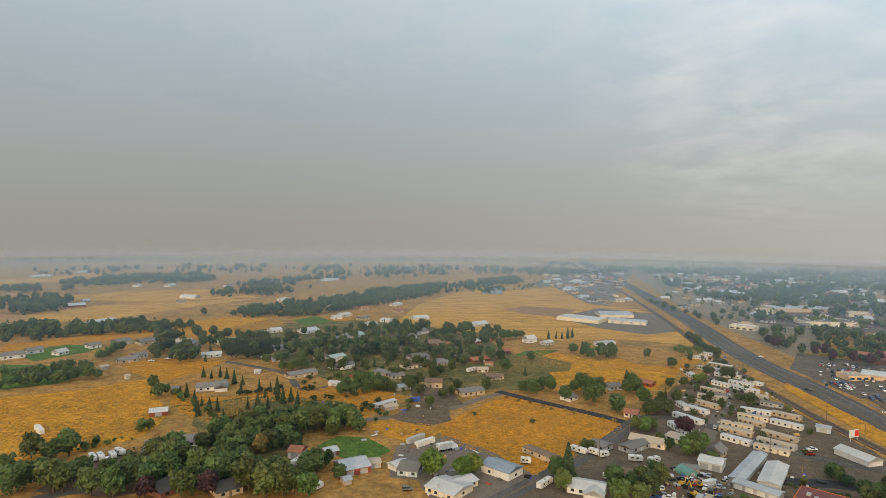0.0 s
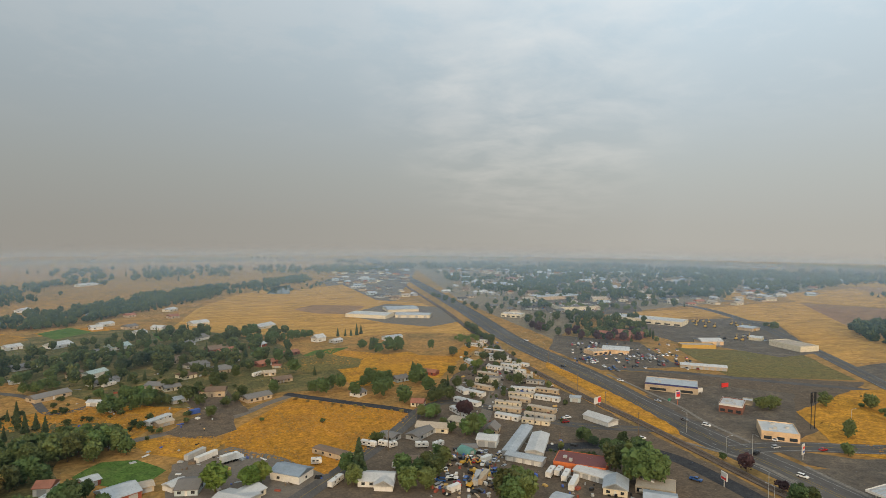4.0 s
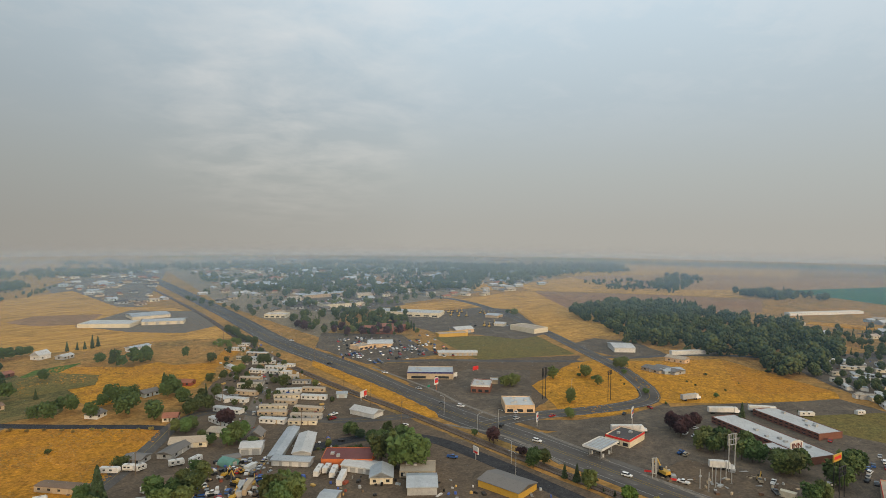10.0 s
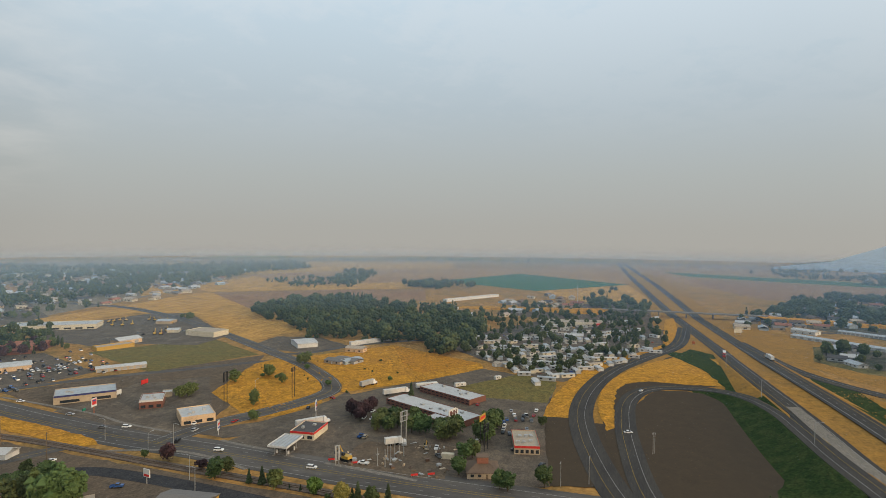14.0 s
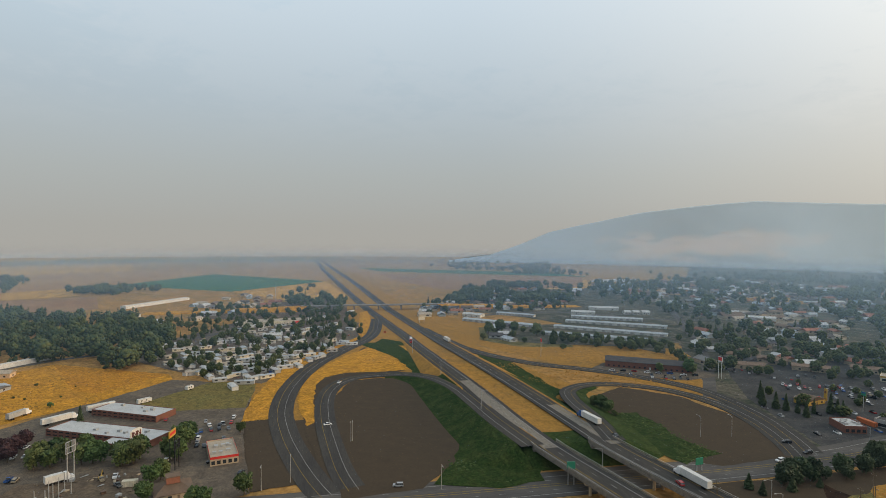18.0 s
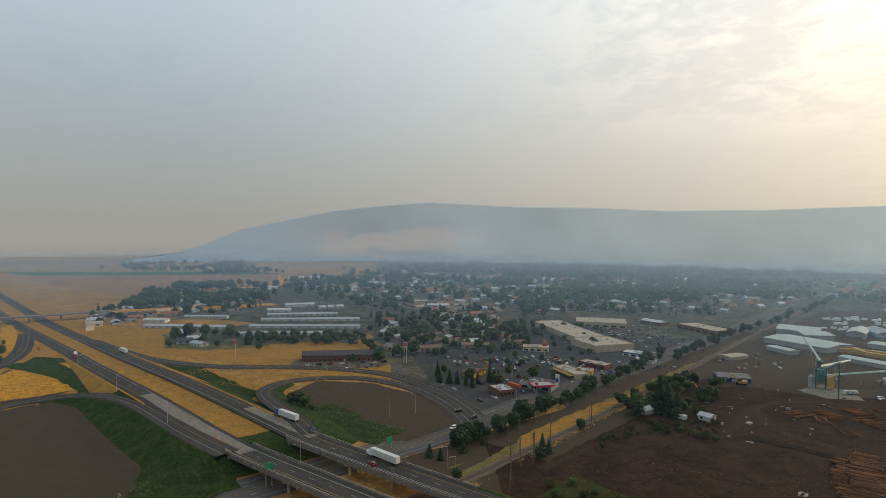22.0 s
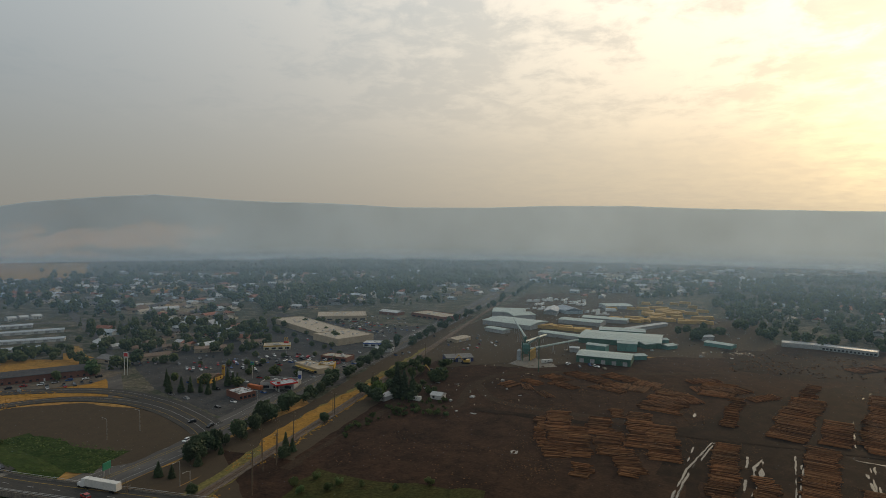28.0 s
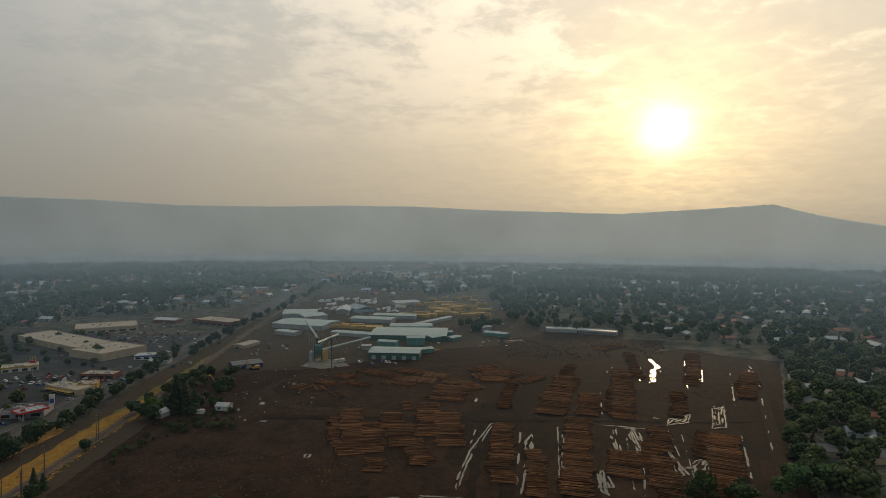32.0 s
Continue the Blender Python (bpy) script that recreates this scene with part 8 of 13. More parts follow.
car(217.6, 365.6, 20, "car_white", "sedan", 0.2)
car(154.7, 331.7, 60, "car_silver", "suv", 0.2)
car(170.5, 362.9, 70, "car_tan", "sedan", 0.2)
car(199.9, 411.5, 70, "car_red", "sedan", 0.2)
car(210.0, 410.9, 60, "car_black", "suv", 0.2)
car(196.6, 358.6, 0, "car_blue", "sedan", 0.2)
car(189.2, 416.5, 60, "car_white", "sedan", 0.2)
house(108.5, 306.3, -31.2, 18.0, 10, 3, 2, "r_tan", "cream", "cream house with a tan pitched roof", windows=4)
house(126.4, 311.0, -57.5, 11.0, 9, 2.8, 1.6, "r_tan", "cream", "cream house with a tan pitched roof")
house(137.5, 291.8, -40.4, 7.0, 9, 3.4, 3, "r_grey", "tan", "tan house with a grey pitched roof", ridge="y")
house(128.0, 276.5, -34.5, 10.2, 10, 5, 1.4, "r_white", "white", "white gabled workshop with red trim", windows=0, doors=2, name='warehouse', category='warehouse')
house(149.6, 263.1, 53.4, 27.9, 8.5, 3.4, 1.3, "r_white", "white", "long white storage hall with gable", windows=0, doors=0, name="hall", category="hall")
house(143.7, 273.0, 48.9, 41.7, 6, 3, 0.7, "r_tin", "greyw", "long narrow storage shed with a metal roof", windows=0, doors=0, name="hall", category="hall")
house(135.2, 249.2, -47.9, 18.4, 6, 3, 0.8, "r_tin", "greyw", "grey shed with a galvanised metal pitched roof", windows=0, doors=4, name='shed', category='shed')
flat_building(156.9, 234.6, -41.8, 23.8, 15, 4.6, "orange", "r_dred", "bright orange store with a dark red roof", windows=0, units=2, parapet=0.25)
house(155.6, 222.9, -60.0, 15.5, 9, 3.2, 1, "r_white", "white", "white house with a white metal pitched roof", windows=0, doors=4)
caravan(138.4, 231.2, 43.7, 9.6, "white motorhome parked by the store", motor=True)
caravan(142.4, 230.7, 41.3, 7.0, "white touring caravan parked on the yard")
caravan(142.9, 225.7, 46.7, 10.0, "dark grey motor coach parked outside", motor=True)
container(142.3, 218.5, 45.8, 12.2, "white", "white box trailer in a yard")
house(156.6, 208.3, -39.0, 9.8, 12, 3.6, 2.6, "r_tin", "cream", "cream cottage workshop with a blue-grey gabled roof", ridge="y")
flat_building(173.3, 203.2, -42.3, 16.0, 13, 3.2, "tan", "r_tan", "low tan shop with a flat gravel roof", windows=5, units=2, parapet=0.2, canopy='r_tan')
house(163.6, 189.1, -39.7, 12.4, 14, 4, 2.2, "r_tin", "greyw", "grey house with a galvanised metal pitched roof", windows=0)
house(127.5, 204.7, -51.8, 6.8, 9, 3, 0.9, "r_tin", "tan", "tan shed with a galvanised metal pitched roof", windows=0, doors=1, name='shed', category='shed')
house(190.9, 164.9, -83.4, 20.7, 14, 3.6, 1.6, "r_grey", "yellow", "yellow workshop with a grey metal roof", windows=0, doors=0)
house(204.9, 287.9, -74.7, 18.1, 9, 3.2, 2, "r_white", "white", "white ribbed storage tent", windows=0, doors=0, name='shed', category='shed')
house(214.4, 328.9, -36.6, 6.7, 6, 3.4, 0.8, "r_tin", "bluew", "pale blue shed with a galvanised metal pitched roof", windows=0, doors=1, name='shed', category='shed')
house(197.4, 245.1, -56.6, 6.4, 6, 3, 1.2, "r_white", "white", "small white kiosk beside the road", windows=0, doors=1, name='shed', category='shed')
house(81.8, 300.2, -50.8, 9.5, 8, 2.8, 1, "r_grey", "greyw", "grey house with a grey pitched roof")
mobile_home(50.2, 285.9, -51.3, 23.4, 6, "r_brown", "tan", "long tan mobile home with a brown roof")
house(115.5, 271.6, 166.6, 7.1, 6, 2.4, 0.8, "r_grey", "tan", "tan shed with a grey pitched roof", windows=0, doors=1, name='shed', category='shed')
caravan(68.9, 292.9, -41.4, 8.4, "white touring caravan parked on the yard")
caravan(76.0, 290.7, -44.3, 5.0, "white touring caravan parked on the yard")
caravan(79.9, 287.6, 18.0, 5.0, "white touring caravan parked on the yard")
caravan(40.5, 278.4, -10.6, 5.0, "white touring caravan parked on the yard")
caravan(45.2, 253.4, 49.4, 10.0, "white touring caravan parked on the yard")
QUONSET = empty("quonset_hut", at(112.6, 268.1, 20), "rounded teal metal hut in a scrap yard", "hut")
part("shell", Shape().prism([(3.4 * math.cos(math.pi * i / 12), 3.2 * math.sin(math.pi * i / 12)) for i in range(13)], -4, 4), M["teal"], QUONSET)
block("door", QUONSET, 0, -4.03, 0, 2.2, 0.1, 2.2, "greyw")
car(107.7, 260.7, 122, "car_black", "pickup", 0.05)
car(111.5, 261.2, 129, "car_white", "sedan", 0.05)
car(111.8, 256.4, 50, "car_red", "suv", 0.05)
car(115.4, 259.3, 103, "car_tan", "suv", 0.05)
car(114.3, 252.2, 55, "car_white", "pickup", 0.05)
car(118.9, 257.7, 104, "car_grey", "suv", 0.05)
car(115.9, 249.2, 44, "car_black", "suv", 0.05)
car(121.2, 254.2, 52, "car_silver", "sedan", 0.05)
car(124.6, 258.1, 21, "car_tan", "pickup", 0.05)
car(113.8, 242.9, 166, "car_tan", "suv", 0.05)
car(110.0, 242.6, 56, "car_blue", "suv", 0.05)
car(104.9, 243.7, 117, "car_black", "sedan", 0.05)
car(100.3, 239.2, 49, "car_blue", "suv", 0.05)
car(103.2, 236.5, 87, "car_white", "sedan", 0.05)
car(109.4, 238.1, 170, "car_tan", "pickup", 0.05)
car(108.3, 228.8, 32, "car_black", "pickup", 0.05)
car(111.3, 230.5, 156, "car_silver", "suv", 0.05)
car(108.8, 222.4, 115, "car_white", "suv", 0.05)
car(94.7, 235.4, 95, "car_red", "suv", 0.05)
car(94.7, 241.9, 145, "car_white", "pickup", 0.05)
car(93.9, 245.6, 73, "car_silver", "sedan", 0.05)
car(89.1, 241.3, 151, "car_blue", "suv", 0.05)
car(86.1, 236.4, 22, "car_silver", "suv", 0.05)
car(95.2, 251.9, 75, "car_white", "sedan", 0.05)
car(109.4, 272.0, 114, "car_black", "pickup", 0.05)
car(115.7, 269.0, 85, "car_black", "sedan", 0.05)
car(122.1, 265.9, 59, "car_silver", "sedan", 0.05)
car(129.7, 262.3, 165, "car_white", "suv", 0.05)
car(100.8, 226.3, 125, "car_black", "sedan", 0.05)
car(114.9, 232.1, 158, "car_grey", "suv", 0.05)
digger(106.0, 256.3, 30, 0.8, "yellow digger in a scrap yard")
digger(106.1, 244.6, 100, 1.1, "yellow crane truck in a scrap yard")
digger(111.3, 239.3, 60, 0.8, "yellow digger in a scrap yard")
digger(99.2, 232.1, 45, 0.9, "yellow digger in a scrap yard")
digger(112.7, 254.6, 200, 0.7, "yellow loader in a scrap yard")
container(117.3, 255.5, 27.3, 6.1, "white", "white box body in a scrap yard")
container(117.1, 235.5, -12.2, 6.1, "white", "white steel storage container")
container(113.5, 231.3, -53.1, 6.1, "greyw", "grey steel storage container")
container(104.4, 236.7, 57.6, 12.2, "greyw", "grey box trailer in a yard")
container(91.1, 230.5, 21.2, 6.1, "white", "white box trailer in a yard")
container(107.4, 236.7, 47.6, 12.2, "tan", "yellow box trailer in a yard")
car(115.3, 241.8, 20, "car_blue", "pickup", 0.2)
car(122.7, 238.2, 30, "car_blue", "sedan", 0.2)
tree("round", 107.5, 214.4, 14.6)
tree("round", 114.0, 217.0, 13.4)
tree("round", 114.8, 210.8, 13.4)
tree("round", 107.3, 208.9, 13.4)
tree("round", 87.7, 252.1, 10.1)
tree("round", 95.7, 255.3, 10.1)
tree("round", 88.0, 245.2, 11.2)
tree("round", 81.2, 248.5, 9)
tree("round", 96.8, 266.1, 7.8)
tree("round", 80.9, 236.0, 10.1)
tree("round", 52.2, 262.5, 10.1)
tree("round", 52.1, 250.0, 10.1)
tree("round", 74.5, 251.7, 11.2)
tree("round", 72.6, 237.0, 11.2)
tree("round", 125.4, 291.8, 12.3)
tree("round", 130.0, 294.6, 11.2)
tree("round", 122.0, 291.5, 10.1)
tree("round", 115.9, 298.3, 6.7)
tree("round", 114.9, 306.9, 6.7)
tree("round", 175.7, 240.4, 10.1)
tree("round", 176.8, 234.8, 11.2)
tree("round", 180.6, 233.0, 11.2)
tree("round", 188.5, 234.2, 11.2)
tree("round", 189.4, 228.8, 11.2)
tree("round", 177.0, 265.2, 7.8)
tree("round", 177.7, 261.0, 7.8)
tree("round", 193.1, 251.7, 7.8)
tree("round", 159.3, 256.9, 4.5)
tree("round", 130.1, 280.0, 6.7)
tree("round", 133.9, 320.0, 10.1, "leaf_red")
tree("round", 133.8, 325.9, 9, "leaf_red")
tree("round", 112.7, 324.3, 9)
tree("round", 109.3, 329.3, 7.8)
tree("round", 118.0, 327.5, 7.8)
tree("cone", 56.0, 257.4, 17, "leaf_dark")
tree("bush", 152.9, 256.0, 2.4)
tree("bush", 154.6, 254.2, 1.7)
tree("bush", 156.1, 252.7, 1.7)
tree("bush", 157.7, 251.7, 2.2)
tree("bush", 159.2, 250.3, 3.6)
tree("bush", 160.6, 249.7, 1.8)
tree("bush", 162.7, 248.8, 1.7)
tree("bush", 164.2, 248.2, 1.8)
tree("bush", 164.9, 246.5, 2.8)
tree("bush", 166.7, 246.2, 2.4)
tree("bush", 167.9, 244.7, 2.9)
tree("bush", 169.7, 243.2, 3.2)

# ---- shops along the avenue
flat_building(295.8, 333.1, -42.6, 34.4, 20, 6, "tan", "r_tin", "tan parts store with a navy band and pale roof", band='navy', windows=2, units=2)
sign(272.5, 300.8, 10, 4, 4.2, 5, "white", "tall white road sign with red and blue panels", poles=1, pole_mat='orange', extra=[(0, 1.2, 3.6, 3.2, 'red'), (0, 3.2, 2.6, 0.9, 'blue')])
sign(271.2, 307.0, 10, 1.2, 2.6, 1.4, "green", "small green street sign")
flat_building(297.1, 281.0, -52.6, 13.1, 17, 6, "brick", "r_white", "red-brown brick burger restaurant with a white roof", windows=3, units=3, band='white')
flat_building(317.1, 287.7, -49.3, 5.9, 7, 3, "tan", "r_white", "small tan annex with a flat roof", windows=0, units=0)
flat_building(283.0, 236.7, -41.5, 18.1, 20, 5.4, "peach", "r_white", "peach stucco fast-food restaurant with a pale flat roof", windows=3, units=4)
sign(334.5, 323.2, 0, 0.6, 6, 3, "red", "low bright red banner board", poles=2)
sign(306.2, 317.0, 0, 1, 4, 3, "white", "white notice board on two posts", poles=2)
sign(311.7, 238.3, 5, 15, 4.6, 6, "", "tall black empty sign frame on two posts", poles=2, pole_mat='black', frame=True)
sign(339.8, 207.2, 8, 17.5, 5.6, 2.6, "", "tall black twin-post sign frame", poles=2, pole_mat='black', frame=True)
sign(264.1, 206.5, 20, 3, 2.6, 5, "white", "white and red fuel price sign", poles=1, extra=[(0, 2.6, 2.2, 1.2, 'red'), (0, 0.8, 2.2, 1, 'blue')])
sign(293.0, 164.3, 20, 9.5, 4.4, 5.5, "white", "tall white fuel sign with blue and red chevrons", poles=1, extra=[(0, 3.4, 3.8, 0.9, 'blue'), (0, 2.2, 3.8, 0.9, 'red'), (0, 0.3, 4, 1.1, 'navy')])
flat_building(281.2, 161.7, -85.1, 13.5, 18, 4.6, "cream", "r_dark", "filling station shop with a bright red band", band='red', windows=3, units=2)
fuel_canopy(255.0, 159.8, -86.0, 10.2, 17, 5, "r_tin", "white", "white steel fuel canopy over pumps")
semi_truck(294.0, 168.0, -40.4, 0.2, label='white articulated lorry behind the filling station')
car(260.3, 167.6, 10, "car_black", "suv", 0.2)
car(257.2, 161.9, 10, "car_grey", "pickup", 0.2)
car(257.8, 261.6, -68, "car_white", "suv", 0.2)
car(253.1, 273.4, -68, "car_grey", "sedan", 0.2)
car(244.9, 191.3, -75, "car_white", "suv", 0.2)
car(248.9, 219.8, 20, "car_black", "pickup", 0.2)
car(265.2, 222.5, 0, "car_silver", "suv", 0.2)
car(275.0, 230.7, 10, "car_white", "sedan", 0.2)
car(285.4, 212.1, 0, "car_red", "sedan", 0.2)
car(207.5, 255.4, 5, "car_white", "pickup", 0.2)
car(275.0, 362.7, -70, "car_white", "sedan", 0.2)
car(264.9, 310.4, -70, "car_silver", "sedan", 0.2)
car(240.3, 136.8, -80, "car_white", "suv", 0.2)
car(345.6, 181.8, 60, "car_red", "sedan", 0.2)
car(321.7, 185.7, 20, "car_black", "sedan", 0.2)
car(314.5, 144.7, 10, "car_white", "pickup", 0.2)
car(314.9, 139.6, -10, "car_white", "sedan", 0.2)
car(327.9, 145.4, -5, "car_white", "sedan", 0.2)
car(328.2, 137.1, 30, "car_silver", "sedan", 0.2)
car(285.7, 133.5, 0, "car_blue", "pickup", 0.2)
car(285.1, 130.6, 5, "car_tan", "suv", 0.2)
car(196.3, 204.5, -60, "car_blue", "pickup", 0.2)
car(259.3, 415.9, -70, "car_black", "sedan", 0.2)
car(285.5, 528.0, -70, "car_white", "sedan", 0.2)
sign(203.5, 195.8, 80, 3, 4, 3.4, "white", "white and red roadside board on a post", extra=[(0, 0.3, 3.4, 1, 'red')])
sign(221.3, 314.5, 20, 2, 7, 4, "white", "large billboard with white and red panels", poles=2, extra=[(1.8, 0.4, 3, 3.2, 'red')])
tree("round", 226.3, 218.9, 4.5)

tree("round", 226.3, 205.1, 9.3, "leaf_red")
tree("bush", 223.1, 183.6, 6.5, "leaf_red")
tree("round", 216.9, 171.6, 10.2)
tree("round", 223.2, 169.8, 8.0)
tree("cone", 218.0, 154.7, 6.6, "leaf_dark")
tree("cone", 218.6, 148.6, 8.2, "leaf_dark")
tree("round", 216.7, 141.0, 9.1)
tree("cone", 218.1, 134.8, 2.4, "leaf_dark")
tree("cone", 217.9, 129.4, 3.2, "leaf_dark")
tree("round", 215.3, 121.5, 8.3, "leaf_light")
tree("bush", 214.6, 115.0, 3.1)
tree("round", 213.2, 107.5, 8.5, "leaf_dry")
tree("cone", 213.8, 101.0, 9.9, "leaf_dark")
tree("round", 214.9, 95.7, 8.4)
tree("cone", 215.7, 88.7, 9.8, "leaf_dark")
tree("cone", 214.7, 103.9, 6.5, "leaf_dark")
tree("round", 167.3, 223.2, 15.7)
tree("poplar", 166.9, 213.7, 18.4)
tree("round", 169.8, 209.5, 18.3)
tree("round", 176.5, 206.5, 15.6)
tree("bush", 187.2, 242.5, 8.1, "leaf_dark")
tree("bush", 178.8, 256.2, 6.3, "leaf_dark")
tree("round", 619.6, -176.3, 13.7)
tree("round", 620.7, -190.6, 16.3)
tree("bush", 562.1, -197.2, 6.9)
tree("round", 596.4, -222.8, 14.8)
tree("cone", 550.3, -222.9, 15.0)
tree("bush", 523.0, -222.3, 6.6)
tree("round", 579.7, -159.8, 8.2)
tree("round", 621.1, -206.3, 12.7)
tree("round", 416.6, -283.0, 12.8)
tree("cone", 436.5, -288.0, 12.2)
house(574.2, -185.2, 20, 16, 9, 3, 2, "r_tin", "white", "small white farmhouse with a pale roof among trees", windows=3)
woods([(184, -261), (186, -309), (181, -348), (156, -342), (144, -317), (161, -306), (176, -293), (176, -254)], 70, 1.2, 3.6, "green scrub on a low bank beside the yard", 112, mix=(("bush", 1.0),), leaf="wood_leaf")
tree("round", 196.9, -324.7, 12.8, "leaf_light")
tree("cone", 189.2, -335.7, 22.2, "leaf_dark")
tree("cone", 184.5, -337.0, 19.1, "leaf_dark")
tree("cone", 178.5, -336.9, 16.6, "leaf_dark")
tree("cone", 195.7, -233.7, 8.0, "leaf_dark")
tree("bush", 179.3, -275.4, 3.3, "leaf")
# ---- motel and neighbours
flat_building(339.5, 111.2, -115.8, 65.4, 16, 4.2, "brick", "r_white", "two-storey brick motel wing with a white roof", name='motel', category='motel', windows=16, storeys=2, units=6, parapet=0.4)
flat_building(377.0, 109.7, -117.0, 45.6, 16, 4.2, "brick", "r_white", "two-storey brick motel wing with a white roof", name='motel', category='motel', windows=12, storeys=2, units=5, parapet=0.4)
flat_building(322.7, 102.2, -111.5, 10.3, 10, 4, "brick", "r_white", "low brick motel lobby with a white roof", name='motel', category='motel', windows=3, units=0, parapet=0.3)
roof_letters(315.9, 91.1, -22, 7.0, "INN", 3.6)
sign(282.4, 107.8, -20, 12.5, 5.4, 5, "", "tall pale steel sign frame on two posts", poles=2, frame=True)
sign(291.9, 68.6, -10, 14, 7, 3, "yellow", "tall yellow restaurant sign with red bars", poles=2, pole_mat='black', extra=[(0, 0.9, 6, 1.3, 'red')])
sign(288.4, 65.8, -10, 9.5, 6, 3.8, "", "black steel sign frame below a yellow sign", poles=2, pole_mat='black', frame=True)
sign(313.5, 88.1, -20, 3, 4, 4, "white", "white motel notice board", poles=2, pole_mat='black')
sign(248.6, 128.1, -30, 2, 2.4, 7, "", "white empty steel sign frame", poles=2, frame=True)
flat_building(300.9, 48.1, -75.8, 12.5, 24, 4.6, "tan", "r_tan", "diner with tan flat roof and red band", band='red', windows=5, units=8, name='restaurant', category='restaurant')
house(260.7, 61.1, -72.3, 14.5, 14, 3.2, 3.4, "r_brown", "tan", "brown hip-roofed restaurant with a raised red lantern roof", hip=6.0, windows=4, name='restaurant', category='restaurant')
lantern = empty("roof_lantern", at(260.7, 61.1, -72.3, 5.2), "raised red-brown roof lantern on a restaurant", "roof lantern")
part("box", Shape().box(-2.6, -2.2, 0, 2.6, 2.2, 2.6), M["r_red"], lantern)
part("rim", Shape().box(-2.8, -2.4, 2.6, 2.8, 2.4, 2.9), M["r_brown"], lantern)
car(332.7, 65.7, 0, "car_blue", "sedan", 0.2)
car(327.3, 64.0, 0, "car_white", "suv", 0.2)
car(321.5, 63.4, 0, "car_silver", "sedan", 0.2)
car(316.0, 62.6, 0, "car_black", "sedan", 0.2)
car(347.7, 62.3, 20, "car_white", "suv", 0.2)
car(355.3, 65.6, 10, "car_silver", "sedan", 0.2)
car(346.1, 56.6, 5, "car_black", "pickup", 0.2)
car(351.0, 55.8, 0, "car_white", "sedan", 0.2)
car(351.2, 51.1, 0, "car_red", "sedan", 0.2)
car(360.6, 50.9, 0, "car_white", "suv", 0.2)
car(298.1, 72.4, -15, "car_white", "suv", 0.2)
car(291.8, 51.4, 80, "car_black", "suv", 0.2)
car(292.1, 46.1, 80, "car_grey", "sedan", 0.2)
car(277.1, 36.2, -20, "car_black", "sedan", 0.2)
car(279.7, 94.7, 30, "car_tan", "pickup", 0.2)
car(282.2, 89.9, 10, "car_white", "pickup", 0.2)
car(272.0, 85.7, 40, "car_grey", "pickup", 0.2)
car(362.4, 88.4, 5, "car_red", "sedan", 0.2)
car(349.1, 77.7, 10, "car_white", "sedan", 0.2)
semi_truck(368.6, 146.9, -42.2, 0.2, label='white articulated lorry parked behind the motel')
semi_truck(390.4, 131.0, -52.2, 0.2, label='white box trailer parked behind the motel', tractor=False)
semi_truck(381.9, 173.5, -21.1, 0.2, label='grey and red articulated lorry', box='greyw', length=11)
caravan(401.8, 110.9, -43.5, 9.0, "tan motorhome on the gravel lot", motor=True)
caravan(430.0, 89.9, -30.1, 5.9, "white touring caravan parked on the yard")
semi_truck(280.2, 112.6, -50.7, 0.2, label='white tanker lorry on a building site', length=7)
digger(254.2, 126.4, 70, 1.3, "yellow excavator on a building site")
digger(281.6, 95.6, 10, 0.7, "orange loader on a building site")
car(252.4, 116.5, 90, "car_white", "pickup", 0.2)
container(271.9, 80.9, -84.4, 6.1, "cream", "cream site cabin on bare earth")
pile_post(252.8, 109.4)
pile_post(252.5, 105.5)
pile_post(258.7, 105.2)
pile_post(264.8, 105.6)
pile_post(270.6, 105.6)
pile_post(268.1, 102.2)
pile_post(261.3, 107.8)
barrier_board(251.1, 132.5, -60)
barrier_board(251.1, 120.3, -60)
barrier_board(246.8, 88.9, -60)
barrier_board(250.2, 82.1, -60)
tree("round", 298.5, 129.4, 11.2)
tree("round", 298.8, 122.7, 10.1)
tree("round", 305.3, 120.3, 11.2)
tree("round", 300.2, 110.1, 11.2)
tree("round", 300.7, 105.4, 12.3)
tree("round", 303.8, 103.2, 10.1)
tree("round", 295.5, 91.1, 12.3)
tree("round", 297.5, 87.1, 13.4)
tree("round", 303.0, 85.7, 12.3)
tree("round", 298.9, 93.7, 11.2)
tree("round", 319.9, 71.6, 12.3)
tree("round", 316.9, 67.9, 12.3)
tree("round", 326.7, 68.5, 11.2)
tree("round", 300.9, 71.6, 12.3)
tree("round", 298.2, 68.1, 11.2)
tree("round", 271.5, 72.5, 10.1)
tree("round", 276.7, 69.8, 10.1)
tree("round", 254.7, 70.5, 9)
tree("round", 246.3, 50.0, 9)
tree("round", 245.2, 46.3, 9)
tree("round", 254.2, 31.9, 10.1)
tree("round", 334.1, 44.0, 6.7)
tree("round", 308.8, 130.4, 10.1)
tree("round", 313.6, 125.4, 10.1)
tree("round", 320.8, 115.9, 9)
tree("round", 316.6, 153.9, 10.1, "leaf_red")
tree("round", 315.2, 149.5, 10.1, "leaf_red")
tree("round", 320.5, 146.4, 10.1, "leaf_red")
tree("round", 309.3, 144.9, 10.1, "leaf_red")
tree("round", 329.2, 146.6, 9, "leaf_red")
tree("bush", 291.1, 203.3, 7.8)
house(498.5, 292.2, -44.6, 19.0, 26, 5.5, 2, "r_white", "white", "white warehouse with a white metal roof", windows=0, name='warehouse', category='warehouse', doors=0)
house(442.0, 228.9, -101.9, 16.6, 12, 2.8, 1.6, "r_grey", "tan", "tan house with a grey pitched roof")
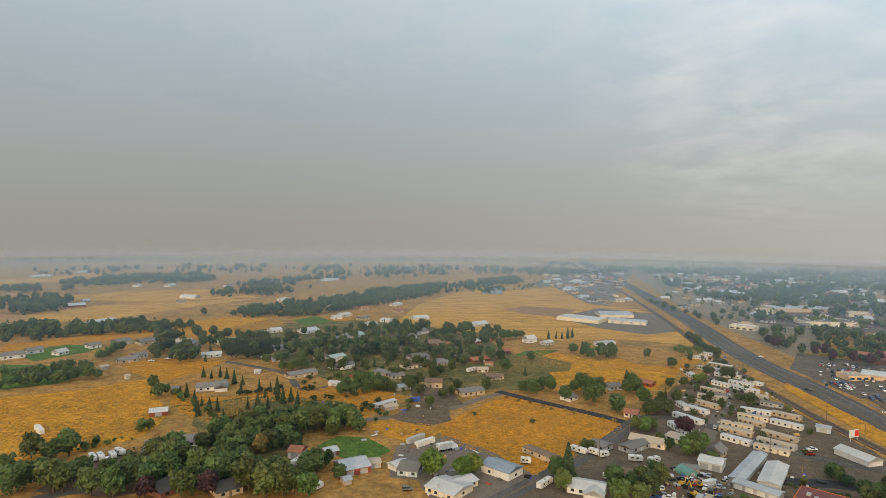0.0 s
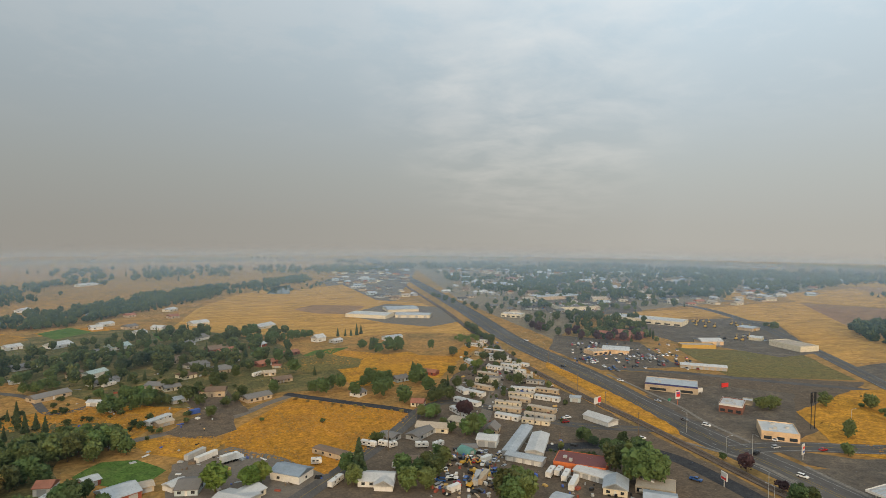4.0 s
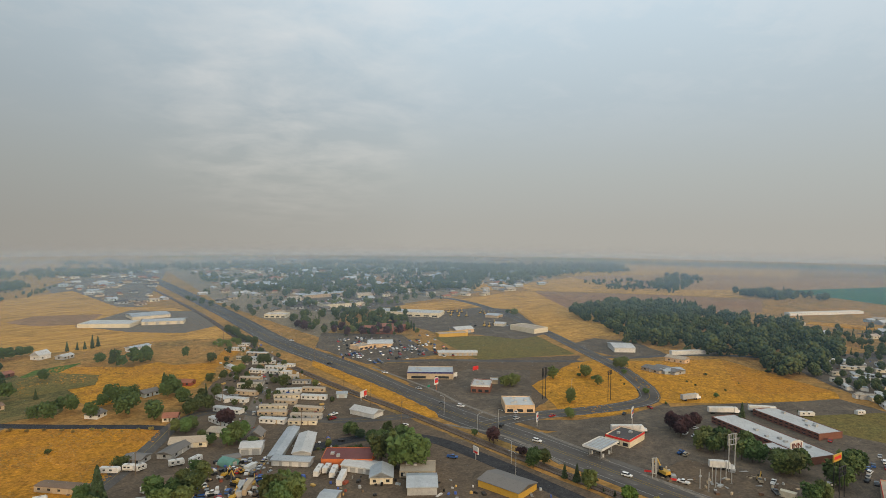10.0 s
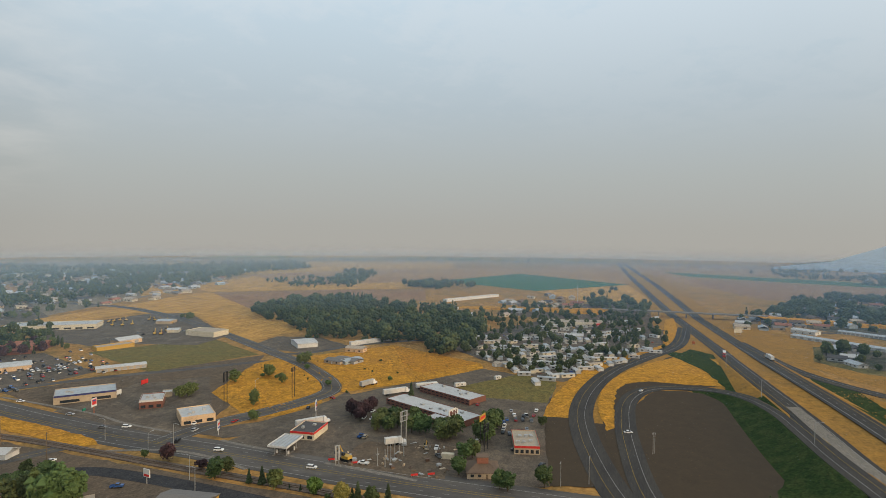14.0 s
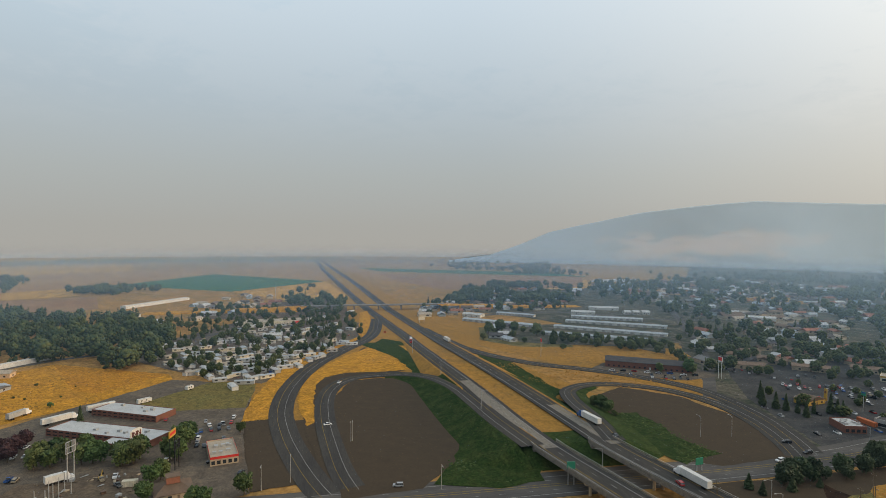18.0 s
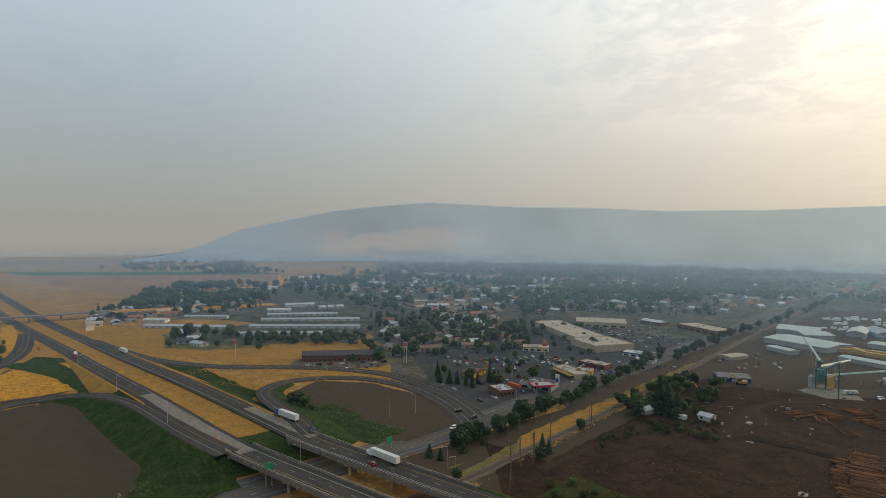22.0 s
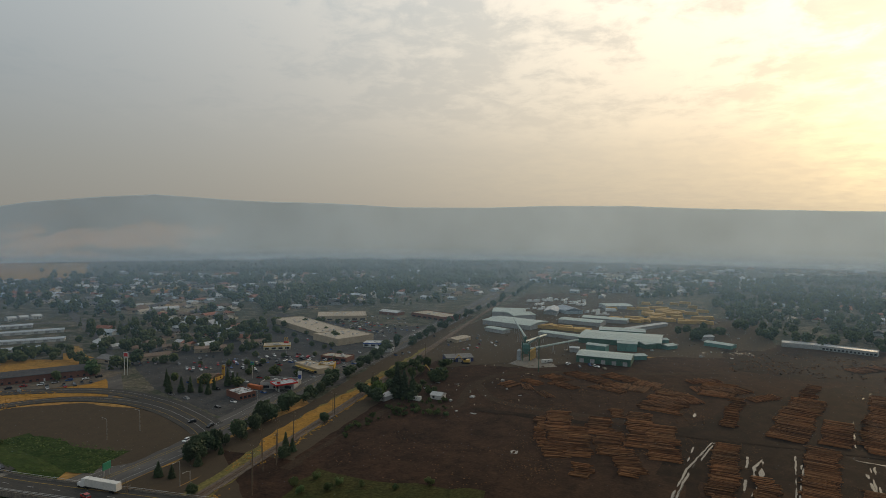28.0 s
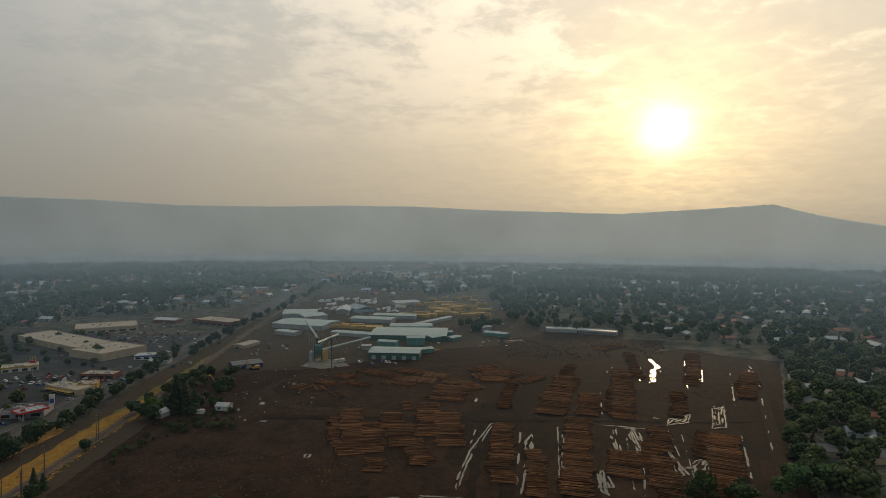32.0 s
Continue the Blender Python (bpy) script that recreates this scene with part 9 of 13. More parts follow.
house(448.5, 220.9, -104.7, 22.2, 12, 2.8, 1.4, "r_grey", "greyw", "grey house with a grey pitched roof")
house(447.1, 218.8, -25.9, 18.1, 11, 2.8, 1.4, "r_tin", "bluew", "pale blue house with a galvanised metal pitched roof")
flat_building(514.7, 415.9, -93.5, 36.2, 22, 6, "cream", "r_tan", "cream hall with a flat tan roof", windows=0, units=0, name='warehouse', category='warehouse')
flat_building(427.9, 448.6, -24.4, 32.0, 12, 3.2, "yellow", "r_tan", "long pale yellow storage shed", windows=0, units=0, name='warehouse', category='warehouse')
house(452.1, 458.3, -16.1, 22.0, 16, 4.5, 2.5, "r_white", "peach", "peach house with a white metal pitched roof", windows=0, doors=2)
house(365.7, 376.0, -39.0, 34.7, 10, 3.2, 1, "r_white", "tan", "row of storage units with pale doors", windows=0, doors=8)
house(562.3, 511.1, -73.0, 16.8, 18, 4, 1.2, "r_tin", "tan", "tan house with a galvanised metal pitched roof", windows=0)
house(338.3, 453.6, -37.5, 23.3, 20, 5, 1, "r_white", "peach", "peach showroom with a white roof", windows=2)
flat_building(316.1, 452.8, 3.2, 16.4, 14, 4, "peach", "r_tan", "peach dealer office with a flat roof", windows=3)
flat_building(491.4, 597.0, -56.1, 88.5, 30, 6, "cream", "r_white", "long cream store with a pale flat roof", windows=8)
flat_building(350.6, 685.3, -45.6, 26.9, 18, 5, "cream", "r_white", "pale store with a white roof", windows=4)
car(321.6, 471.9, -112, "car_white", "suv", 0.1)
car(326.0, 495.8, -112, "car_white", "suv", 0.1)
car(319.8, 487.1, -112, "car_black", "suv", 0.1)
car(327.8, 480.6, -112, "car_blue", "sedan", 0.1)
car(309.6, 462.4, -112, "car_tan", "pickup", 0.1)
car(333.5, 481.4, -112, "car_red", "suv", 0.1)
car(320.4, 495.0, -112, "car_tan", "suv", 0.1)
car(345.4, 491.0, -112, "car_black", "suv", 0.1)
car(332.4, 465.8, -112, "car_white", "sedan", 0.1)
car(317.5, 494.6, -112, "car_red", "sedan", 0.1)
car(313.6, 478.5, -112, "car_tan", "suv", 0.1)
car(324.4, 472.3, -112, "car_red", "sedan", 0.1)
car(336.3, 481.9, -112, "car_silver", "suv", 0.1)
car(327.2, 472.7, -112, "car_red", "pickup", 0.1)
car(343.1, 498.4, -112, "car_white", "pickup", 0.1)
car(342.6, 490.5, -112, "car_white", "suv", 0.1)
car(352.4, 439.7, -113, "car_black", "pickup", 0.1)
car(347.8, 428.9, -113, "car_red", "suv", 0.1)
car(327.3, 420.3, -113, "car_grey", "sedan", 0.1)
car(354.8, 404.8, -113, "car_black", "sedan", 0.1)
car(346.7, 406.0, -113, "car_black", "pickup", 0.1)
car(347.3, 417.4, -113, "car_silver", "suv", 0.1)
car(371.8, 425.4, -113, "car_white", "suv", 0.1)
car(336.4, 442.1, -113, "car_black", "sedan", 0.1)
car(340.4, 441.5, -113, "car_white", "suv", 0.1)
car(339.3, 418.6, -113, "car_blue", "suv", 0.1)
car(351.3, 416.8, -113, "car_white", "suv", 0.1)
car(342.2, 395.1, -113, "car_red", "suv", 0.1)
car(318.2, 398.6, -113, "car_black", "sedan", 0.1)
car(367.8, 425.9, -113, "car_white", "sedan", 0.1)
car(343.3, 418.0, -113, "car_grey", "suv", 0.1)
car(338.2, 395.7, -113, "car_black", "sedan", 0.1)
car(358.2, 392.8, -113, "car_red", "suv", 0.1)
car(326.7, 408.9, -113, "car_red", "pickup", 0.1)
car(354.2, 393.4, -113, "car_silver", "sedan", 0.1)
car(350.8, 405.4, -113, "car_silver", "sedan", 0.1)
car(335.3, 419.2, -113, "car_tan", "suv", 0.1)
car(362.8, 403.6, -113, "car_tan", "suv", 0.1)
car(339.8, 430.0, -113, "car_white", "sedan", 0.1)
car(318.7, 410.1, -113, "car_grey", "pickup", 0.1)
car(335.8, 430.6, -113, "car_white", "pickup", 0.1)
car(339.3, 418.6, -113, "car_silver", "pickup", 0.1)
car(354.2, 393.4, -113, "car_red", "pickup", 0.1)
car(355.8, 427.7, -113, "car_white", "suv", 0.1)
car(291.5, 405.7, -102, "car_white", "sedan", 0.1)
car(289.2, 395.2, -102, "car_blue", "suv", 0.1)
car(289.0, 436.4, -102, "car_black", "sedan", 0.1)
car(300.7, 433.6, -102, "car_black", "sedan", 0.1)
car(291.4, 433.1, -102, "car_blue", "pickup", 0.1)
car(296.1, 399.0, -102, "car_blue", "suv", 0.1)
car(291.4, 419.4, -102, "car_blue", "sedan", 0.1)
car(297.2, 424.8, -102, "car_silver", "suv", 0.1)
car(292.7, 390.3, -102, "car_grey", "pickup", 0.1)
car(296.1, 399.0, -102, "car_grey", "sedan", 0.1)
car(290.2, 434.8, -102, "car_red", "pickup", 0.1)
car(291.4, 419.4, -102, "car_white", "suv", 0.1)
car(296.0, 426.5, -102, "car_red", "suv", 0.1)
car(291.4, 419.4, -102, "car_grey", "sedan", 0.1)
car(290.3, 421.0, -102, "car_white", "sedan", 0.1)
car(297.2, 424.8, -102, "car_white", "sedan", 0.1)
car(294.9, 428.1, -102, "car_white", "suv", 0.1)
car(298.3, 436.9, -102, "car_blue", "pickup", 0.1)
far_cars([(503, 709, -105), (500, 696, -105), (479, 724, -105), (510, 734, -105), (430, 716, -105), (491, 736, -105), (487, 684, -105), (411, 718, -105), (405, 732, -105), (395, 694, -105), (441, 689, -105), (478, 685, -105), (427, 742, -105), (473, 738, -105), (476, 711, -105), (450, 688, -105), (464, 739, -105), (411, 718, -105), (454, 701, -105), (435, 703, -105), (435, 703, -105), (491, 736, -105), (439, 715, -105), (479, 724, -105), (454, 701, -105), (497, 722, -105), (473, 738, -105), (455, 739, -105), (503, 709, -105), (485, 711, -105), (494, 710, -105), (430, 716, -105)])
far_cars([(490, 475, -160), (490, 475, -160), (506, 467, -160), (523, 454, -160), (525, 483, -160), (494, 486, -160), (530, 476, -160), (534, 453, -160)])
for x, y in ((536, 578), (543, 576), (549, 575), (556, 573), (559, 567), (572, 545), (571, 536), (570, 527), (566, 515), (562, 503), (608, 523), (616, 519)):
    digger(x, y, 25 + (x * 7) % 40, 1.1, "orange machine parked in a yard")
digger(525.1, 552.4, 40, 1.2, "orange machine parked in a yard")
digger(528.1, 541.1, 40, 1.2, "orange machine parked in a yard")
digger(537.8, 536.9, 40, 1.2, "orange machine parked in a yard")
digger(497.7, 467.6, 40, 1.2, "orange machine parked in a yard")
digger(497.8, 459.9, 40, 1.2, "orange machine parked in a yard")
digger(514.9, 467.8, 40, 1.2, "orange machine parked in a yard")

# ---- the town in the east
far_houses([(534, 1543), (801, 1670), (1076, 1348), (887, 879), (648, 811), (491, 831), (415, 957)], 110, 31, 16)
far_houses([(280, 1634), (452, 1702), (373, 1221), (297, 912), (238, 896), (218, 1148)], 26, 32, 16)
far_houses([(989, 981), (1247, 964), (1010, 768), (722, 692)], 40, 33, 16)
far_houses([(336, 816), (659, 857), (551, 689), (331, 690)], 16, 34, 30)
woods([(588, 1807), (1155, 1762), (1356, 1301), (1416, 995), (1052, 788), (804, 797), (620, 777), (512, 868), (428, 1040)], 990, 8.4, 15.7, "dense town trees in haze", 21)
woods([(1316, 1262), (1828, 1134), (1521, 859), (1200, 898)], 270, 8.4, 15.7, "hazy dark tree belt", 22)
woods([(1054, 694), (1156, 652), (998, 497), (936, 561)], 26, 6.3, 10.1, "scattered field trees", 23)
woods([(171, 1673), (354, 2059), (677, 1955), (477, 1564), (271, 1427)], 144, 7.4, 13.4, "hazy trees along the highway", 24)

# ---- the dark grove and the large mobile home park
woods([(662, 471), (738, 486), (803, 446), (838, 385), (767, 309), (779, 231), (700, 172), (612, 139), (532, 136), (483, 152), (535, 186), (533, 220), (548, 270), (528, 306), (578, 350)], 714, 9.5, 17.9, "dense dark grove of tall trees", 25, mix=(("round", 0.6), ("cone", 0.4)))
woods([(752, 223), (900, 138), (811, -29.3), (713, -47.2), (599, -40.1), (520, 16.9), (453, 48.5), (462, 86.8), (525, 150)], 430, 5.5, 10.0, "shade trees between mobile homes", 26)
woods([(1105, 433), (1224, 388), (1142, 282), (1036, 297)], 76, 8.4, 14.6, "clump of farm trees", 27)
woods([(1062, 576), (1474, 729), (1361, 594), (1037, 500)], 76, 9.5, 15.7, "hazy clump of trees", 28)
woods([(1051, 721), (1238, 719), (1140, 577), (1012, 587)], 30, 7.4, 11.2, "scattered trees on a field edge", 29)
woods([(980, 65.8), (1199, 22.6), (982, -5), (932, -40.3), (780, -16.4), (853, 42.9)], 64, 7.4, 13.4, "clump of trees beside the motorway", 30)
mobile_home(589.4, 147.7, -36.3, 11.2, 4.3, "r_white", "white", "long white mobile home with a white roof", far=True)
mobile_home(593.3, 136.3, -155.0, 11.3, 4.3, "r_white", "white", "long white mobile home with a white roof", far=True)
mobile_home(593.8, 124.2, -156.7, 13.9, 4.3, "r_white", "greyw", "long grey mobile home with a white roof", far=True)
mobile_home(601.0, 113.0, -155.2, 12.8, 4.3, "r_tan", "white", "long white mobile home with a tan roof", far=True)
mobile_home(555.5, 140.1, -140.9, 10.6, 4.3, "r_tan", "cream", "long cream mobile home with a tan roof", far=True)
mobile_home(569.6, 127.9, -76.1, 10.8, 4.3, "r_white", "cream", "long cream mobile home with a white roof", far=True)
mobile_home(576.2, 119.2, -71.7, 12.3, 4.3, "r_tan", "white", "long white mobile home with a tan roof", far=True)
mobile_home(577.4, 106.7, -58.4, 10.0, 4.3, "r_white", "cream", "long cream mobile home with a white roof", far=True)
mobile_home(600.5, 97.7, -50.5, 11.3, 4.3, "r_white", "white", "long white mobile home with a white roof", far=True)
mobile_home(605.8, 84.3, -50.8, 10.6, 4.3, "r_white", "greyw", "long grey mobile home with a white roof", far=True)
mobile_home(539.1, 138.2, -46.2, 11.4, 4.3, "r_white", "cream", "long cream mobile home with a white roof", far=True)
mobile_home(539.0, 129.1, -37.6, 10.0, 4.3, "r_tan", "cream", "long cream mobile home with a tan roof", far=True)
mobile_home(543.2, 117.3, -151.9, 12.3, 4.3, "r_white", "cream", "long cream mobile home with a white roof", far=True)
mobile_home(550.1, 109.6, -98.1, 12.6, 4.3, "r_white", "white", "long white mobile home with a white roof", far=True)
mobile_home(550.3, 98.0, -92.5, 10.4, 4.3, "r_white", "cream", "long cream mobile home with a white roof", far=True)
mobile_home(565.5, 86.2, -78.8, 13.9, 4.3, "r_white", "cream", "long cream mobile home with a white roof", far=True)
mobile_home(567.8, 71.8, -158.4, 10.3, 4.3, "r_tin", "white", "long white mobile home with a metal roof", far=True)
mobile_home(583.4, 63.9, -71.0, 9.2, 4.3, "r_white", "white", "long white mobile home with a white roof", far=True)
mobile_home(596.1, 51.1, -86.4, 11.4, 4.3, "r_tan", "white", "long white mobile home with a tan roof", far=True)
mobile_home(514.5, 122.5, -65.0, 9.6, 4.3, "r_tan", "white", "long white mobile home with a tan roof", far=True)
mobile_home(531.7, 111.5, -42.5, 12.5, 4.3, "r_tin", "greyw", "long grey mobile home with a metal roof", far=True)
mobile_home(536.7, 97.0, -89.2, 13.2, 4.3, "r_tan", "white", "long white mobile home with a tan roof", far=True)
mobile_home(534.7, 88.7, -153.4, 9.7, 4.3, "r_tin", "cream", "long cream mobile home with a metal roof", far=True)
mobile_home(546.7, 80.0, -89.4, 13.9, 4.3, "r_tan", "white", "long white mobile home with a tan roof", far=True)
mobile_home(550.8, 68.9, -158.2, 10.4, 4.3, "r_white", "cream", "long cream mobile home with a white roof", far=True)
mobile_home(563.8, 59.8, -96.6, 13.0, 4.3, "r_tan", "greyw", "long grey mobile home with a tan roof", far=True)
mobile_home(558.5, 46.8, -163.1, 13.2, 4.3, "r_tin", "greyw", "long grey mobile home with a metal roof", far=True)
mobile_home(562.6, 38.0, -163.3, 13.8, 4.3, "r_tin", "cream", "long cream mobile home with a metal roof", far=True)
mobile_home(586.3, 32.3, -32.3, 10.5, 4.3, "r_white", "white", "long white mobile home with a white roof", far=True)
mobile_home(596.3, 22.0, -53.9, 13.0, 4.3, "r_white", "white", "long white mobile home with a white roof", far=True)
mobile_home(496.9, 112.9, -140.5, 11.7, 4.3, "r_white", "white", "long white mobile home with a white roof", far=True)
mobile_home(502.6, 104.0, -154.0, 10.5, 4.3, "r_tin", "white", "long white mobile home with a metal roof", far=True)
mobile_home(514.7, 96.9, -68.3, 9.2, 4.3, "r_white", "cream", "long cream mobile home with a white roof", far=True)
mobile_home(519.3, 86.6, -154.4, 10.4, 4.3, "r_white", "cream", "long cream mobile home with a white roof", far=True)
mobile_home(529.7, 78.4, -43.3, 10.8, 4.3, "r_tan", "white", "long white mobile home with a tan roof", far=True)
mobile_home(532.5, 65.8, -47.2, 13.7, 4.3, "r_tin", "cream", "long cream mobile home with a metal roof", far=True)
mobile_home(549.5, 57.8, -36.6, 10.6, 4.3, "r_white", "greyw", "long grey mobile home with a white roof", far=True)
mobile_home(557.8, 46.9, -36.5, 13.9, 4.3, "r_tin", "white", "long white mobile home with a metal roof", far=True)
mobile_home(558.5, 33.1, -70.5, 10.7, 4.3, "r_tin", "white", "long white mobile home with a metal roof", far=True)
mobile_home(558.7, 18.9, -162.7, 12.4, 4.3, "r_white", "white", "long white mobile home with a white roof", far=True)
mobile_home(570.8, 9.8, -68.7, 9.3, 4.3, "r_tin", "white", "long white mobile home with a metal roof", far=True)
mobile_home(566.1, -1.0, -170.7, 12.6, 4.3, "r_tin", "white", "long white mobile home with a metal roof", far=True)
mobile_home(595.8, -7.7, -47.5, 12.3, 4.3, "r_tan", "cream", "long cream mobile home with a tan roof", far=True)
mobile_home(587.0, -20.3, -113.5, 9.3, 4.3, "r_white", "greyw", "long grey mobile home with a white roof", far=True)
mobile_home(476.3, 99.1, -151.0, 9.4, 4.3, "r_tan", "greyw", "long grey mobile home with a tan roof", far=True)
mobile_home(487.1, 90.2, -152.9, 13.9, 4.3, "r_white", "white", "long white mobile home with a white roof", far=True)
mobile_home(501.4, 82.2, -66.0, 11.3, 4.3, "r_tan", "white", "long white mobile home with a tan roof", far=True)
mobile_home(504.9, 70.9, -108.1, 12.6, 4.3, "r_tan", "greyw", "long grey mobile home with a tan roof", far=True)
mobile_home(515.6, 65.4, -68.6, 11.4, 4.3, "r_white", "white", "long white mobile home with a white roof", far=True)
mobile_home(521.2, 54.7, -91.1, 11.5, 4.3, "r_white", "white", "long white mobile home with a white roof", far=True)
mobile_home(530.2, 43.4, -115.7, 10.5, 4.3, "r_white", "white", "long white mobile home with a white roof", far=True)
mobile_home(533.1, 34.9, -157.5, 11.6, 4.3, "r_white", "cream", "long cream mobile home with a white roof", far=True)
mobile_home(541.7, 25.5, -65.7, 13.9, 4.3, "r_white", "greyw", "long grey mobile home with a white roof", far=True)
mobile_home(547.7, 11.9, -166.1, 10.7, 4.3, "r_white", "cream", "long cream mobile home with a white roof", far=True)
mobile_home(553.4, 5.5, -159.7, 13.1, 4.3, "r_white", "greyw", "long grey mobile home with a white roof", far=True)
mobile_home(557.3, -6.9, -166.8, 10.1, 4.3, "r_white", "white", "long white mobile home with a white roof", far=True)
mobile_home(579.0, -18.3, -78.7, 12.0, 4.3, "r_tin", "white", "long white mobile home with a metal roof", far=True)
mobile_home(575.0, -27.0, -85.9, 11.2, 4.3, "r_white", "white", "long white mobile home with a white roof", far=True)
mobile_home(477.0, 97.5, -44.8, 13.9, 4.3, "r_tan", "white", "long white mobile home with a tan roof", far=True)
mobile_home(477.1, 89.8, -40.7, 12.6, 4.3, "r_tin", "cream", "long cream mobile home with a metal roof", far=True)
mobile_home(476.3, 78.2, -150.4, 11.5, 4.3, "r_white", "cream", "long cream mobile home with a white roof", far=True)
mobile_home(491.0, 70.5, -43.6, 13.8, 4.3, "r_white", "white", "long white mobile home with a white roof", far=True)
mobile_home(495.1, 58.3, -91.5, 10.5, 4.3, "r_white", "white", "long white mobile home with a white roof", far=True)
mobile_home(496.4, 46.9, -157.4, 10.5, 4.3, "r_tan", "cream", "long cream mobile home with a tan roof", far=True)
mobile_home(508.5, 39.8, -89.6, 13.4, 4.3, "r_tin", "cream", "long cream mobile home with a metal roof", far=True)
mobile_home(523.7, 31.6, -68.6, 13.8, 4.3, "r_tin", "white", "long white mobile home with a metal roof", far=True)
mobile_home(524.5, 21.8, -54.6, 12.1, 4.3, "r_white", "cream", "long cream mobile home with a white roof", far=True)
mobile_home(528.5, 13.0, -66.9, 13.2, 4.3, "r_white", "cream", "long cream mobile home with a white roof", far=True)
mobile_home(525.9, 0.8, -163.3, 9.5, 4.3, "r_white", "white", "long white mobile home with a white roof", far=True)
mobile_home(545.2, -7.8, -81.5, 9.5, 4.3, "r_tan", "greyw", "long grey mobile home with a tan roof", far=True)
mobile_home(460.5, 82.5, -152.6, 11.2, 4.3, "r_white", "white", "long white mobile home with a white roof", far=True)
mobile_home(464.0, 70.6, -152.2, 13.2, 4.3, "r_white", "cream", "long cream mobile home with a white roof", far=True)
mobile_home(469.5, 59.2, -160.5, 11.6, 4.3, "r_tin", "white", "long white mobile home with a metal roof", far=True)
mobile_home(480.2, 52.0, -77.1, 11.0, 4.3, "r_white", "white", "long white mobile home with a white roof", far=True)
mobile_home(482.4, 41.9, -159.2, 11.1, 4.3, "r_white", "greyw", "long grey mobile home with a white roof", far=True)
mobile_home(500.2, 33.3, -40.0, 9.5, 4.3, "r_tin", "white", "long white mobile home with a metal roof", far=True)
mobile_home(501.1, 23.5, -49.0, 13.2, 4.3, "r_tan", "cream", "long cream mobile home with a tan roof", far=True)
mobile_home(508.6, 11.5, -165.1, 9.8, 4.3, "r_tin", "white", "long white mobile home with a metal roof", far=True)
mobile_home(516.9, 5.8, -36.6, 9.6, 4.3, "r_tin", "greyw", "long grey mobile home with a metal roof", far=True)
mobile_home(450.4, 73.5, -72.4, 9.7, 4.3, "r_white", "greyw", "long grey mobile home with a white roof", far=True)
mobile_home(464.8, 66.2, -60.4, 10.4, 4.3, "r_tin", "cream", "long cream mobile home with a metal roof", far=True)
mobile_home(452.6, 53.9, -155.5, 9.8, 4.3, "r_white", "cream", "long cream mobile home with a white roof", far=True)
mobile_home(475.1, 47.8, -77.0, 9.7, 4.3, "r_tin", "greyw", "long grey mobile home with a metal roof", far=True)
mobile_home(473.9, 36.5, -153.7, 11.3, 4.3, "r_white", "greyw", "long grey mobile home with a white roof", far=True)
mobile_home(485.0, 29.9, -77.1, 12.5, 4.3, "r_white", "white", "long white mobile home with a white roof", far=True)
mobile_home(488.0, 19.7, -155.1, 11.1, 4.3, "r_white", "white", "long white mobile home with a white roof", far=True)
mobile_home(428.8, 61.3, -158.0, 13.0, 4.3, "r_white", "white", "long white mobile home with a white roof", far=True)
mobile_home(440.6, 55.1, -90.5, 13.6, 4.3, "r_tin", "greyw", "long grey mobile home with a metal roof", far=True)
mobile_home(452.8, 48.7, -45.8, 12.4, 4.3, "r_white", "white", "long white mobile home with a white roof", far=True)
mobile_home(456.0, 41.6, -57.4, 11.3, 4.3, "r_tin", "cream", "long cream mobile home with a metal roof", far=True)
mobile_home(622.1, 101.8, -151.4, 10.2, 4.3, "r_tin", "white", "long white mobile home with a metal roof", far=True)
mobile_home(652.0, 94.1, -78.8, 11.5, 4.3, "r_tin", "greyw", "long grey mobile home with a metal roof", far=True)
mobile_home(660.2, 77.2, -85.3, 13.1, 4.3, "r_tan", "white", "long white mobile home with a tan roof", far=True)
mobile_home(674.2, 65.0, -79.2, 10.1, 4.3, "r_tan", "white", "long white mobile home with a tan roof", far=True)
mobile_home(661.2, 51.8, -163.9, 9.8, 4.3, "r_white", "white", "long white mobile home with a white roof", far=True)
mobile_home(618.6, 91.0, -39.6, 11.1, 4.3, "r_tan", "white", "long white mobile home with a tan roof", far=True)
mobile_home(626.5, 74.7, -157.0, 13.0, 4.3, "r_white", "cream", "long cream mobile home with a white roof", far=True)
mobile_home(644.6, 65.1, -55.7, 10.4, 4.3, "r_tan", "greyw", "long grey mobile home with a tan roof", far=True)
mobile_home(650.5, 49.1, -73.2, 12.8, 4.3, "r_tin", "white", "long white mobile home with a metal roof", far=True)
mobile_home(667.5, 39.0, -53.7, 9.6, 4.3, "r_tan", "white", "long white mobile home with a tan roof", far=True)
mobile_home(659.7, 26.0, -62.5, 12.2, 4.3, "r_white", "greyw", "long grey mobile home with a white roof", far=True)
mobile_home(670.3, 16.2, -47.0, 11.5, 4.3, "r_white", "cream", "long cream mobile home with a white roof", far=True)
mobile_home(675.6, 7.8, -56.0, 11.2, 4.3, "r_tin", "white", "long white mobile home with a metal roof", far=True)
mobile_home(680.9, 0.9, -30.9, 10.9, 4.3, "r_white", "greyw", "long grey mobile home with a white roof", far=True)
mobile_home(699.4, -11.3, -53.5, 10.5, 4.3, "r_white", "white", "long white mobile home with a white roof", far=True)
mobile_home(605.0, 62.0, -103.9, 12.3, 4.3, "r_tan", "white", "long white mobile home with a tan roof", far=True)
mobile_home(611.1, 51.7, -107.3, 13.1, 4.3, "r_tin", "cream", "long cream mobile home with a metal roof", far=True)
